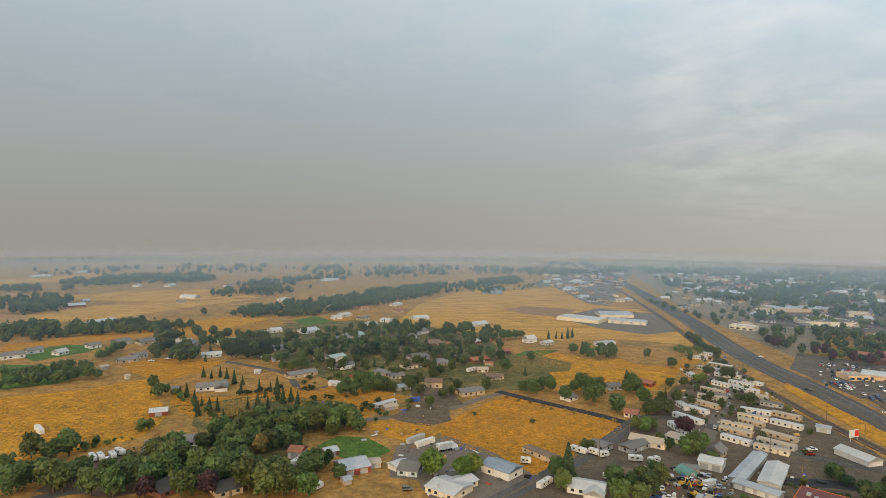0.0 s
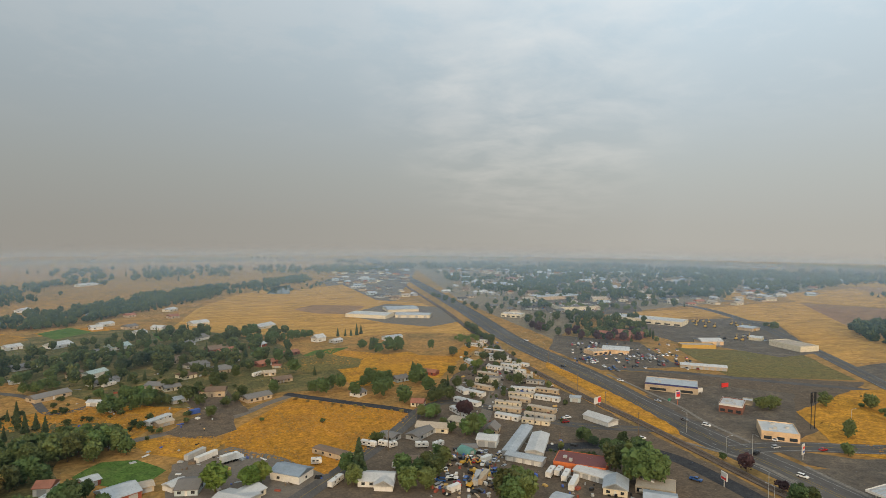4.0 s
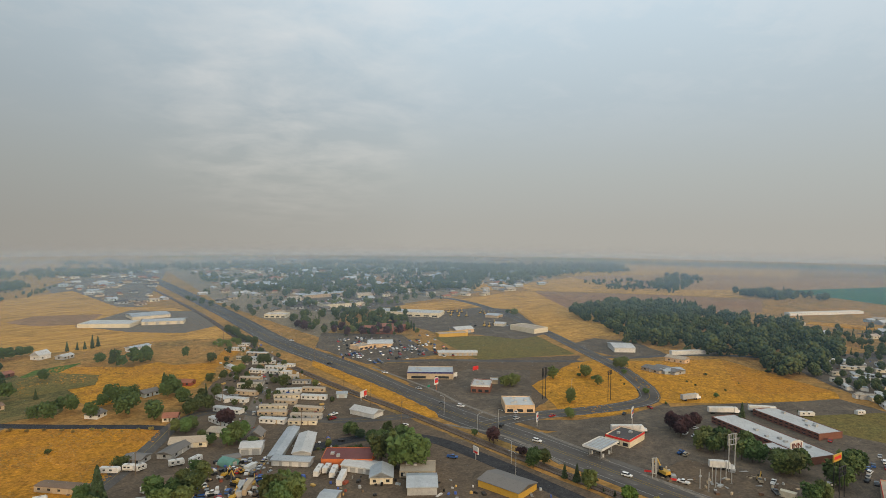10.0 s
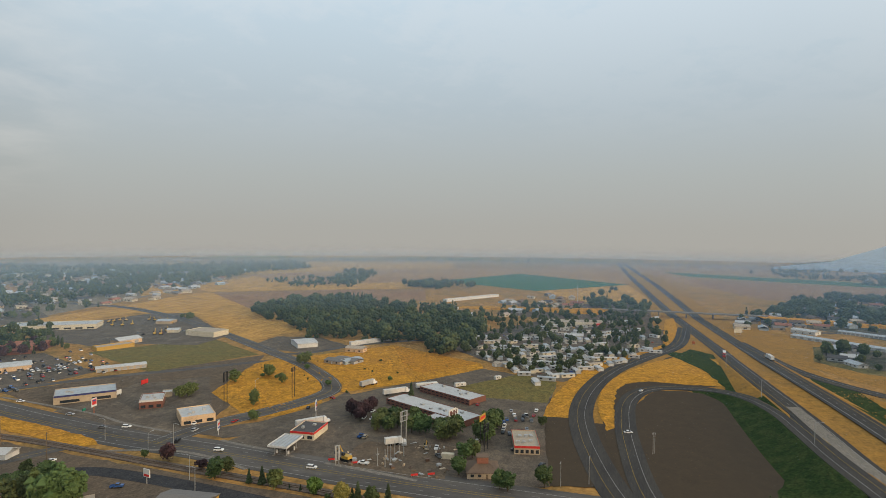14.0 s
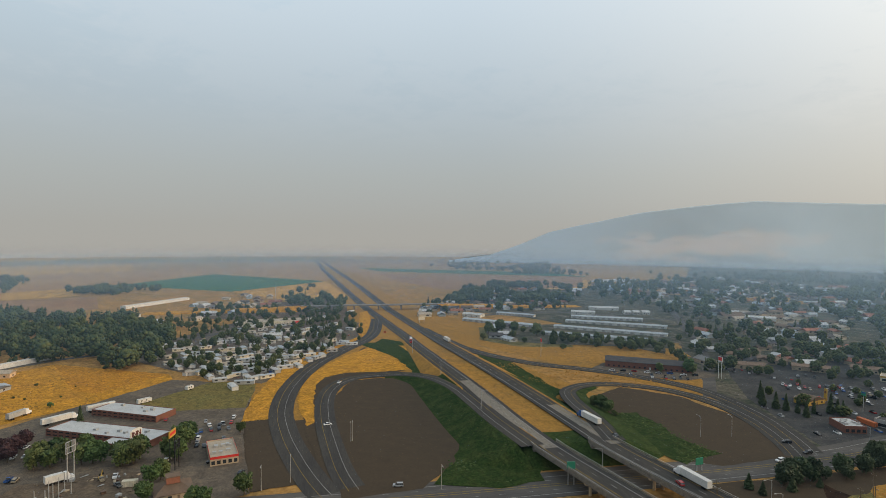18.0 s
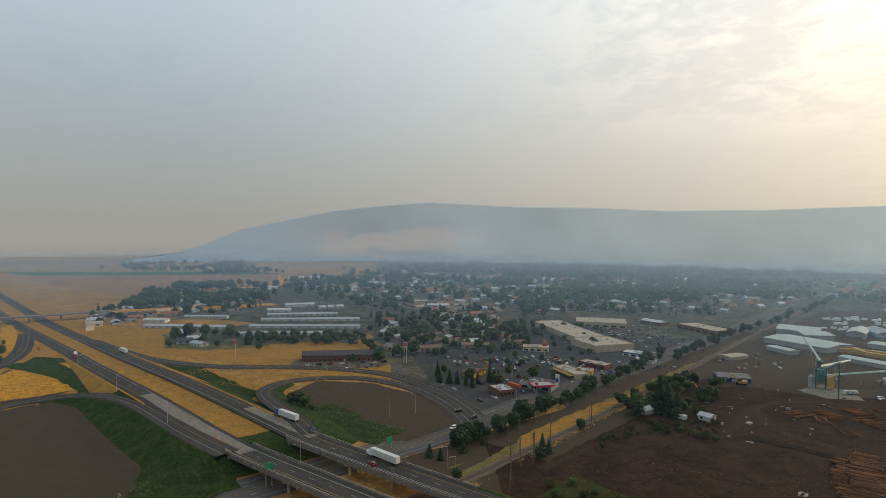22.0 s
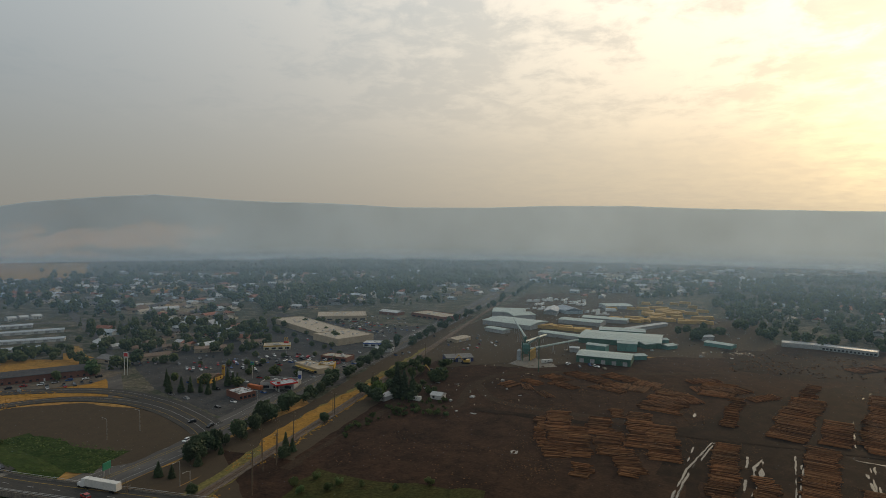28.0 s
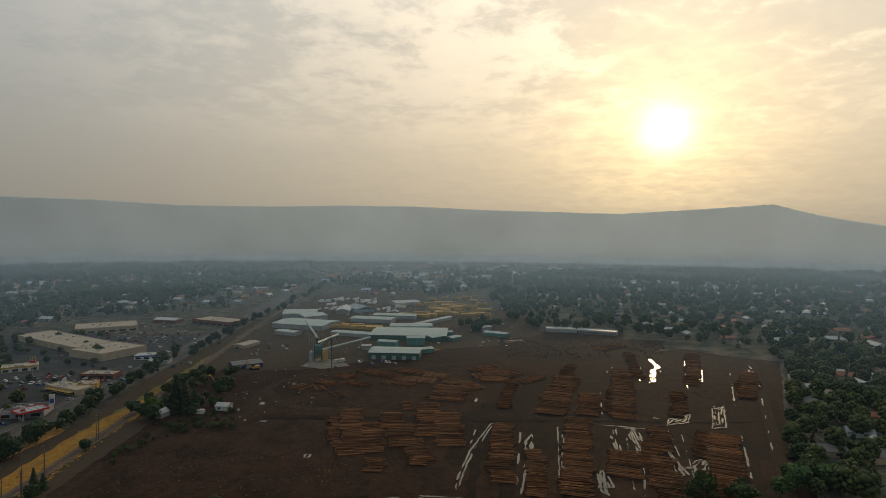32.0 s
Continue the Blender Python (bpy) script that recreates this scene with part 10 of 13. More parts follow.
mobile_home(612.3, 43.9, -165.1, 12.5, 4.3, "r_tin", "white", "long white mobile home with a metal roof", far=True)
mobile_home(612.9, 36.3, -165.5, 11.3, 4.3, "r_white", "cream", "long cream mobile home with a white roof", far=True)
mobile_home(638.2, 30.3, -32.8, 12.5, 4.3, "r_white", "white", "long white mobile home with a white roof", far=True)
mobile_home(644.5, 18.9, -38.5, 13.5, 4.3, "r_white", "cream", "long cream mobile home with a white roof", far=True)
mobile_home(631.5, 4.9, -165.7, 12.2, 4.3, "r_tin", "greyw", "long grey mobile home with a metal roof", far=True)
mobile_home(655.4, -8.0, -162.8, 9.7, 4.3, "r_tin", "white", "long white mobile home with a metal roof", far=True)
mobile_home(649.3, -17.8, -169.7, 12.6, 4.3, "r_tin", "white", "long white mobile home with a metal roof", far=True)
mobile_home(662.9, -29.7, -123.2, 9.7, 4.3, "r_white", "white", "long white mobile home with a white roof", far=True)
mobile_home(676.4, 86.7, -105.9, 12.8, 4.3, "r_white", "white", "long white mobile home with a white roof", far=True)
mobile_home(697.3, 78.8, -62.0, 12.3, 4.3, "r_white", "white", "long white mobile home with a white roof", far=True)
mobile_home(698.1, 63.9, -40.1, 12.7, 4.3, "r_tan", "white", "long white mobile home with a tan roof", far=True)
mobile_home(703.6, 48.0, -81.7, 12.5, 4.3, "r_tan", "white", "long white mobile home with a tan roof", far=True)
mobile_home(710.5, 38.9, -70.0, 9.9, 4.3, "r_tan", "cream", "long cream mobile home with a tan roof", far=True)
mobile_home(700.9, 27.1, -167.8, 13.9, 4.3, "r_tan", "cream", "long cream mobile home with a tan roof", far=True)
mobile_home(747.1, 16.4, -42.5, 11.1, 4.3, "r_tan", "cream", "long cream mobile home with a tan roof", far=True)
mobile_home(758.5, 1.5, -51.3, 10.2, 4.3, "r_tin", "white", "long white mobile home with a metal roof", far=True)
flat_building(719.2, 62.5, -82.0, 74.7, 22, 5, "cream", "r_tan", "long cream works building", windows=0, units=0, name='warehouse', category='warehouse')
house(628.3, 51.3, -80.2, 18.3, 14, 4, 1.5, "r_white", "white", "white house with a white metal pitched roof", windows=0)
flat_building(936.6, 240.1, -29.7, 121.1, 10, 4, "white", "r_white", "long white shed in a field", windows=0, units=0, name='warehouse', category='warehouse')
semi_truck(714.0, 28.3, -32.3, 0.2, label='red lorry in a works yard', box='red', cab='car_red')
semi_truck(794.1, -36.2, -32.8, 0.2, label='red and white trailer by the motorway', tractor=False)
flat_building(532.7, 237.1, -33.2, 49.6, 4, 4.5, "white", "r_white", "long white fence-like shed", windows=0, units=0, name='shed', category='shed', parapet=0.2)
house(489.4, 233.4, -88.4, 17.0, 10, 4, 2, "r_tan", "peach", "peach house with a tan pitched roof")
far_houses([(858, 212), (1087, 119), (943, 63.2), (720, 136)], 22, 35, 18)
far_houses([(719, 281), (811, 232), (736, 153), (595, 170)], 12, 36, 20)
mast(917.0, 69.8, 32)

# ---- motorway traffic, lamps and far bridge
semi_truck(216.3, -150.2, 7.4, 7.40)
semi_truck(298.0, -142.7, 9.2, 7.40, label='white lorry with dark cab on the motorway', cab='car_blue')
semi_truck(578.8, -85.2, 170.7, 0.63, label='red-cabbed lorry on the motorway', cab='car_red', length=12)
semi_truck(572.6, -120.5, 5.3, 1.37, label='white lorry far down the motorway', length=12)
car(273.6, -145.0, -8, "car_black", "sedan", 7.40)
car(431.6, -11.4, -20, "car_white", "sedan", 0.20)
car(338.2, -2.7, -75, "car_white", "sedan", 0.20)
car(246.0, -217.2, 100, "car_white", "suv", 0.20)
car(252.4, -238.8, 95, "car_black", "suv", 0.20)
car(267.3, -239.7, 60, "car_black", "suv", 0.20)
car(250.8, -31.8, 80, "car_silver", "suv", 0.20)
car(215.5, -143.3, -8, "car_red", "suv", 7.40)
street_lamp(309.7, -14.3, 170, 11, 3.0, 0)
street_lamp(263.3, 13.9, 0, 11, 3.0, 0)
street_lamp(257.4, 25.5, 180, 11, 3.0, 0)
street_lamp(244.7, -49.5, 180, 11, 3.0, 0)
street_lamp(310.5, -15.1, 180, 11, 3.0, 0)
street_lamp(283.8, -200.4, 0, 11, 3.0, 0)
street_lamp(249.7, -126.1, 90, 11, 3.0, 0)
street_lamp(244.7, 218.4, -100, 11, 3.0, 0)
street_lamp(229.4, 219.8, 0, 11, 3.0, 0)
street_lamp(202.2, 169.7, 100, 11, 3.0, 0)
street_lamp(212.6, 181.3, 100, 11, 3.0, 0)
street_lamp(238.9, 256.5, 90, 11, 3.0, 0)
street_lamp(205.1, -177.5, 90, 11, 3.0, 0)
street_lamp(193.5, -172.5, 90, 11, 3.0, 0)
street_lamp(281.6, -217.8, 0, 11, 3.0, 0)
street_lamp(253.6, -277.2, 60, 11, 3.0, 0)
street_lamp(332.8, 231.4, 0, 11, 3.0, 0)
for px, py in ((420, -84), (330, -90), (520, -78)):
    street_lamp(px, py, 270, 11, 3.0, motor_z(px) - 0.3)
power_pole(149.7, 365.7, 20, 12)
power_pole(230.8, 351.7, 20, 12)
power_pole(216.3, 299.4, 20, 14)
power_pole(210.5, 261.4, 20, 13)
power_pole(254.4, 431.5, 20, 12)
power_pole(226.9, 444.1, 20, 12)
power_pole(230.0, 558.5, 20, 12)
power_pole(165.0, 293.8, 80, 10)
power_pole(158.8, 257.1, 0, 9)
power_pole(100.8, 313.6, 40, 11)
power_pole(76.8, 283.6, 40, 11)
power_pole(204.9, -152.8, 80, 11)
power_pole(205.2, -152.5, 80, 13)
power_pole(171.9, -184.5, 0, 14)
power_pole(184.5, -213.8, 0, 15)
power_pole(196.2, -240.4, 0, 15)
power_pole(205.8, -287.9, 0, 14)
power_pole(197.9, -230.1, 0, 15)
power_pole(196.0, -216.6, 0, 15)
power_pole(199.7, -244.9, 0, 15)
power_pole(190.9, -205.0, 0, 12)
power_pole(199.8, -453.7, 0, 13)
power_pole(227.3, -452.4, 0, 13)
power_pole(204.4, -287.5, 0, 15)
power_pole(214.1, -346.3, 0, 12)
power_pole(185.9, -215.9, 0, 15)
power_pole(185.1, -205.5, 0, 15)
power_pole(193.0, -236.7, 0, 14)
power_pole(204.2, -287.4, 0, 14)
power_pole(178.6, -192.1, 0, 15)
def far_overpass():
    """A plain road bridge across the motorway, on earth ramps."""
    top = empty("overpass", at(0, 0), "distant flat concrete road bridge over the motorway", "bridge")
    y0, y1 = 40, -190
    part("deck", Shape().box(826, y1 + 20, 6.0, 836, y0 - 10, 7.4), M["concrete"], top)
    for y in (-42, -76, -108):
        part("pier", Shape().box(829, y - 0.8, 0, 833, y + 0.8, 6.1), M["concrete"], top)
    part("ramp", Shape().solid([(818, y0 - 5, 0), (844, y0 - 5, 0), (836, y0 - 20, 7.0), (826, y0 - 20, 7.0), (818, y0 + 190, 0), (844, y0 + 190, 0)], [(0, 1, 2, 3), (3, 2, 5, 4), (0, 3, 4), (1, 5, 2)]), M["gold"], top)
    part("ramp", Shape().solid([(818, y1 + 10, 0), (844, y1 + 10, 0), (836, y1 + 32, 7.0), (826, y1 + 32, 7.0), (818, y1 - 190, 0), (844, y1 - 190, 0)], [(1, 0, 3, 2), (2, 3, 4, 5), (3, 0, 4), (5, 1, 2)]), M["gold"], top)


far_overpass()
field("bank", [(431, -72.8), (432, -87.7), (378, -93.9), (301, -103), (275, -104), (245, -96.4), (241, -75.3), (250, -47.4), (273, -62.5), (302, -72), (358, -76.3)], "bank", 0.2884, "thick green weeds on the bank of the loop", "bank", 2.0, seed=68)
field("bank", [(583, -33.4), (586, -65.7), (497, -83.9), (431, -89.7), (440, -70.2), (503, -63.4)], "bank", 0.3097, "green weeds between the ramps", "bank", 1.5, seed=69)
field("bank", [(538, -133), (500, -155), (380, -163), (366, -149), (402, -142)], "bank", 0.211, "green weeds along the ramp", "bank", 1.5, seed=70)
field("bank", [(331, -165), (330, -189), (285, -188), (260, -196), (251, -170), (280, -160)], "bank", 0.2423, "green weeds inside the loop", "bank", 1.5, seed=71)
tree("bush", 321.1, -158.7, 5.6)
tree("bush", 338.7, -99.9, 3.9)
tree("bush", 321.3, -103.2, 3.4)
tree("bush", 297.2, -101.9, 3.4)
tree("bush", 276.3, -100.8, 3.4)

# ---- south: the avenue, shops and motel
field("field", [(181, -160), (193, -206), (199, -263), (220, -361), (240, -497), (247, -490), (231, -371), (220, -278), (204, -205), (196, -162)], "weeds", 0.2536, "strip of weedy dry grass along the railway", "verge", 1.5, seed=72)
field("field", [(200, -221), (202, -251), (205, -300), (214, -372), (226, -384), (224, -318), (217, -259), (214, -237)], "rust", 0.2649, "strip of orange dry grass along the railway", "verge", 1.5, seed=73)
tree("round", 221.7, -197.9, 10.2, "leaf_dark")
tree("round", 220.3, -202.6, 7.5, "leaf_dark")
tree("round", 225.4, -205.2, 10.5, "leaf_dark")
tree("round", 225.2, -208.7, 7.1, "leaf_dark")
tree("round", 223.0, -213.3, 7.1, "leaf_dark")
tree("round", 224.9, -210.6, 11.3, "leaf_dark")
tree("round", 223.9, -214.7, 10.3, "leaf_dark")
tree("round", 225.9, -219.0, 6.1, "leaf_dark")
tree("round", 224.3, -222.2, 6.1, "leaf_dark")
tree("round", 226.4, -233.0, 9.8, "leaf_dark")
tree("round", 222.0, -230.9, 7.6, "leaf_dark")
tree("round", 229.3, -239.6, 7.1, "leaf_dark")
tree("round", 226.2, -244.4, 9.4, "leaf_dark")
tree("round", 227.4, -246.5, 8.5, "leaf_dark")
tree("round", 232.9, -254.2, 8.7, "leaf_dark")
tree("round", 229.2, -255.3, 6.9, "leaf_dark")
tree("round", 232.5, -258.5, 12.7, "leaf_dark")
tree("round", 228.7, -260.8, 10.9, "leaf_dark")
tree("round", 233.4, -268.0, 7.9, "leaf_dark")
tree("round", 233.8, -276.8, 7.8, "leaf_dark")
tree("round", 236.0, -279.9, 10.3, "leaf_dark")
tree("round", 233.7, -281.8, 12.5, "leaf_dark")
tree("cone", 222.1, -180.7, 7, "leaf_dark", 1.4)
tree("cone", 215.6, -182.3, 6, "leaf_dark", 1.4)
tree("cone", 216.1, -197.4, 7, "leaf_dark", 1.4)
tree("cone", 217.6, -212.6, 5, "leaf_dark", 1.4)
tree("cone", 188.4, -225.5, 7, "leaf_dark", 1.4)
tree("cone", 188.8, -230.5, 7, "leaf_dark", 1.4)
tree("round", 200.6, -272.5, 6.7, "leaf_dark")
tree("round", 185.5, -220.0, 6.7, "leaf_dark")
tree("round", 193.0, -173.1, 5.6, "leaf_dark")
flat_building(281.5, -292.2, -106.7, 11.7, 16, 4.5, "brick", "r_white", "brick diner with a cluttered white roof", windows=4, units=8)
flat_building(275.2, -323.8, -160.0, 23.5, 16, 5, "greyw", "r_dark", "grey filling station shop with a dark roof", windows=3, units=4)
fuel_canopy(266.5, -316.6, -118.5, 15.3, 11, 5, "r_tin", "red", "red and white fuel canopy")
house(330.0, -312.4, -76.2, 17.1, 10, 3.6, 2.6, "r_brown", "yellow", "orange-yellow restaurant with a steep gable", ridge="y")
sign(329.5, -324.2, 0, 1, 2.4, 8, "yellow", "tall orange-yellow tower sign", extra=[(0, 5, 1.6, 1.6, 'brick')])
container(286.5, -310.8, 177.6, 12.2, "orange", "bright orange steel storage container")
flat_building(285.5, -373.8, 160.2, 32.6, 13, 4.5, "tan", "r_tan", "tan shop with a yellow front", windows=3, units=5, canopy='yellow')
flat_building(279.0, -382.5, -152.6, 12.2, 12, 4.5, "yellow", "r_tan", "yellow-fronted restaurant with a flat roof", windows=3, units=4)
flat_building(365.4, -424.8, -141.1, 23.6, 14, 4.5, "cream", "r_tan", "cream burger restaurant with a yellow band", band='yellow', windows=4, units=5)
sign(344.6, -412.2, 10, 9, 4.5, 1.6, "red", "red sign board below golden arches on a pole")
arches(344.6, -412.2, 10, 10.7)
sign(397.5, -296.2, 10, 13, 4, 4, "white", "tall white motel sign with red letters on twin posts", poles=2, pole_mat='white', extra=[(0, 1, 3.4, 2.6, 'red')])
sign(308.2, -331.2, 0, 10, 3, 2.4, "green", "green and blue shop sign on a pole", extra=[(0, 1.4, 2.4, 0.8, 'blue')])
sign(267.2, -312.0, 20, 5, 3, 3.5, "white", "white fuel price sign", extra=[(0, 0.6, 2.4, 1.2, 'red')])
sign(265.7, -332.3, 20, 4, 3, 6, "white", "blue and white totem sign", extra=[(0, 0.6, 2.4, 2.6, 'blue')])
sign(495.7, -189.6, 0, 13, 2.5, 3, "red", "tall red sign on a thin mast")
sign(706.7, -117.1, -70, 3, 9, 3.6, "cream", "plain billboard beside the motorway", poles=2)
sign(243.1, -171.4, 100, 3, 4.2, 3.2, "green", "large green motorway sign", poles=2)
sign(239.2, -106.1, 80, 7.4, 3.6, 3, "green", "green road sign on the bridge", poles=2)
sign(631.2, -64.8, 60, 1, 3, 2.4, "orange", "orange and white temporary road sign")
house(440.0, -260.8, -121.3, 66, 17, 7.2, 3.0, "r_dark", "brick", "long dark brick motel with a charcoal gabled roof", windows=16, name='motel', category='motel')
for k, c in enumerate(("white", "black", "red", "white", "silver", "blue", "white", "black")):
    car(434 - 3.9 * k + (k % 3), -226 - 8.0 * k, 62 + 3 * (k % 2), "car_" + c, ("sedan", "suv")[k % 2], 0.28)
tree("round", 424, -262, 8.5)
tree("round", 414, -284, 9.5)
tree("round", 338, -169, 10.5)
tree("round", 344, -167, 8.0)
tree("round", 332, -171, 9.0)
tree("bush", 326, -172, 4.5)
house(684.2, -207.6, -132.6, 94.4, 12, 3.2, 1.2, "r_tin", "white", "very long low storage shed with a grey metal roof", windows=0, name='storage_shed', category='shed', doors=12)
house(575.8, -278.6, -123.9, 107.6, 10, 3.2, 1.2, "r_tin", "white", "very long low storage shed with a grey metal roof", windows=0, name='storage_shed', category='shed', doors=12)
house(608.4, -312.4, -127.5, 122.7, 10, 3.2, 1.2, "r_tin", "white", "very long low storage shed with a grey metal roof", windows=0, name='storage_shed', category='shed', doors=12)
house(652.1, -342.7, -122.9, 116.5, 10, 3.2, 1.2, "r_tin", "white", "very long low storage shed with a grey metal roof", windows=0, name='storage_shed', category='shed', doors=12)
house(698.2, -355.0, -118.2, 87.5, 10, 3.2, 1.2, "r_tin", "white", "very long low storage shed with a grey metal roof", windows=0, name='storage_shed', category='shed', doors=12)
house(746.5, -249.7, -128.8, 52.0, 9, 3.2, 1.2, "r_tin", "white", "very long low storage shed with a grey metal roof", windows=0, name='storage_shed', category='shed', doors=12)
house(747.5, -192.2, -128.2, 25.5, 14, 4, 1.6, "r_white", "white", "white hall with a pale metal roof", windows=3, name='hall', category='hall')
house(749.9, -346.7, -115.1, 31.0, 14, 4, 1.6, "r_white", "white", "white hall with a pale metal roof", windows=3, name='hall', category='hall')
house(787.6, -395.5, -113.2, 41.0, 14, 4, 1.6, "r_white", "white", "white hall with a pale metal roof", windows=3, name='hall', category='hall')
house(743.4, -407.3, -104.4, 8.0, 14, 4, 1.6, "r_white", "white", "white hall with a pale metal roof", windows=3, name='hall', category='hall')
house(740.4, -418.9, -104.4, 8.1, 14, 4, 1.6, "r_white", "white", "white hall with a pale metal roof", windows=3, name='hall', category='hall')
house(737.2, -431.4, -104.4, 9.7, 14, 4, 1.6, "r_white", "white", "white hall with a pale metal roof", windows=3, name='hall', category='hall')
house(672.1, -545.8, -128.5, 54.0, 14, 4, 1.6, "r_white", "white", "white hall with a pale metal roof", windows=3, name='hall', category='hall')
house(1248.0, -652.4, -84.4, 109.2, 14, 4, 1.6, "r_white", "white", "white hall with a pale metal roof", windows=3, name='hall', category='hall')
house(1178.6, -681.0, -102.0, 52.2, 14, 4, 1.6, "r_white", "white", "white hall with a pale metal roof", windows=3, name='hall', category='hall')
house(427.2, -344.8, -116.9, 23.3, 14, 4, 1.6, "r_brown", "tan", "tan lodging block with a brown roof", windows=3, name='hall', category='hall')
house(410.7, -389.0, -130.5, 26.5, 14, 4, 1.6, "r_brown", "tan", "tan lodging block with a brown roof", windows=3, name='hall', category='hall')
house(398.5, -430.2, -137.0, 21.4, 14, 4, 1.6, "r_brown", "tan", "tan lodging block with a brown roof", windows=3, name='hall', category='hall')
house(456.1, -362.4, -130.1, 12.2, 14, 4, 1.6, "r_brown", "tan", "tan lodging block with a brown roof", windows=3, name='hall', category='hall')
house(446.9, -376.7, -130.2, 12.0, 14, 4, 1.6, "r_brown", "tan", "tan lodging block with a brown roof", windows=3, name='hall', category='hall')
flat_building(388.7, -516.1, 153.1, 158.3, 34, 6.5, "tan", "r_tan", "long tan shopping centre with a flat roof", windows=0, units=14, name='shopping_centre', category='shop')
flat_building(335.9, -487.0, -110.0, 42.4, 42, 7.5, "tan", "r_tan", "large tan store with a pale flat roof", windows=0, units=6, name='shopping_centre', category='shop')
flat_building(420.7, -607.2, -145.1, 58.4, 40, 6.5, "tan", "r_tan", "wide tan store with a flat roof", windows=6, units=8, name='shopping_centre', category='shop')
flat_building(321.3, -665.6, 160.3, 58.3, 28, 6, "brick", "r_tan", "low brick store with a pale roof", windows=6, units=5)
house(384.2, -666.0, 173.0, 28.8, 16, 4.5, 2, "r_white", "brick", "brick house with a white metal pitched roof", windows=3)
flat_building(293.4, -477.8, -164.4, 19.6, 14, 4, "white", "r_white", "small white drive-in with a blue band", band='blue', windows=3, units=3)
flat_building(290.0, -412.1, -176.3, 24.9, 13, 4.2, "brick", "r_tan", "brick restaurant with many roof units", windows=4, units=9)
house(273.4, -460.8, -169.9, 15.6, 10, 3, 1, "r_white", "white", "white house with a white metal pitched roof", windows=2)
car(325.1, -403.3, 108, "car_red", "suv", 0.1)
car(286.6, -419.2, 108, "car_white", "suv", 0.1)
car(284.3, -397.8, 108, "car_tan", "sedan", 0.1)
car(286.0, -402.7, 108, "car_red", "pickup", 0.1)
car(291.9, -405.8, 108, "car_red", "sedan", 0.1)
car(333.7, -399.8, 108, "car_silver", "pickup", 0.1)
car(324.5, -386.8, 108, "car_white", "pickup", 0.1)
car(320.9, -405.1, 108, "car_silver", "sedan", 0.1)
car(296.2, -404.1, 108, "car_white", "sedan", 0.1)
car(309.0, -398.8, 108, "car_white", "suv", 0.1)
car(294.5, -399.1, 108, "car_silver", "suv", 0.1)
car(280.0, -399.5, 108, "car_red", "sedan", 0.1)
car(320.2, -388.6, 108, "car_silver", "suv", 0.1)
car(316.6, -406.8, 108, "car_red", "pickup", 0.1)
car(327.1, -380.1, 108, "car_black", "sedan", 0.1)
car(283.3, -409.3, 108, "car_red", "suv", 0.1)
far_cars([(394, -571, 103), (382, -577, 103), (399, -563, 103), (337, -581, 103), (330, -579, 103), (380, -566, 103), (321, -538, 103), (404, -583, 103), (361, -570, 103), (344, -584, 103), (344, -584, 103), (401, -602, 103), (380, -566, 103), (364, -552, 103), (380, -566, 103), (349, -576, 103), (371, -554, 103), (350, -547, 103), (335, -543, 103), (375, -574, 103), (371, -554, 103), (385, -558, 103), (368, -572, 103), (370, -582, 103), (373, -593, 103), (394, -571, 103), (359, -588, 103), (385, -587, 103), (404, -583, 103), (380, -595, 103), (357, -550, 103), (399, -591, 103)])
far_cars([(354, -568, 103), (361, -570, 103), (331, -551, 103), (354, -568, 103), (364, -552, 103), (385, -558, 103), (404, -583, 103), (401, -573, 103), (350, -547, 103), (326, -559, 103), (342, -545, 103), (356, -578, 103), (385, -587, 103), (326, -559, 103), (321, -538, 103), (352, -586, 103), (328, -541, 103), (401, -573, 103), (375, -574, 103), (354, -568, 103), (387, -597, 103), (335, -543, 103), (392, -589, 103), (375, -574, 103), (335, -571, 103), (366, -562, 103), (363, -580, 103), (344, -584, 103)])
car(340.4, -386.4, 149, "car_black", "pickup", 0.1)
car(313.5, -386.8, 149, "car_silver", "pickup", 0.1)
car(330.6, -363.9, 149, "car_black", "suv", 0.1)
car(350.2, -384.0, 149, "car_grey", "pickup", 0.1)
car(340.4, -311.8, 149, "car_silver", "pickup", 0.1)
car(342.8, -379.6, 149, "car_white", "sedan", 0.1)
car(362.4, -325.0, 149, "car_black", "pickup", 0.1)
car(357.5, -338.7, 149, "car_tan", "sedan", 0.1)
car(369.8, -329.5, 149, "car_red", "sedan", 0.1)
car(345.3, -397.6, 149, "car_white", "suv", 0.1)
car(347.7, -390.8, 149, "car_white", "pickup", 0.1)
car(333.1, -357.1, 149, "car_blue", "sedan", 0.1)
car(338.0, -318.6, 149, "car_black", "sedan", 0.1)
car(337.9, -368.4, 149, "car_tan", "suv", 0.1)
car(350.2, -359.1, 149, "car_blue", "suv", 0.1)
car(330.6, -363.9, 149, "car_tan", "suv", 0.1)
car(333.1, -357.1, 149, "car_white", "pickup", 0.1)
car(342.8, -379.6, 149, "car_tan", "suv", 0.1)
car(335.5, -325.4, 149, "car_red", "suv", 0.1)
car(355.1, -370.4, 149, "car_grey", "sedan", 0.1)
car(360.0, -356.7, 149, "car_grey", "pickup", 0.1)
car(335.5, -350.3, 149, "car_silver", "suv", 0.1)
car(357.5, -363.5, 149, "car_red", "pickup", 0.1)
car(352.6, -352.3, 149, "car_red", "pickup", 0.1)
car(360.0, -331.9, 149, "car_white", "pickup", 0.1)
car(325.7, -352.7, 149, "car_white", "sedan", 0.1)
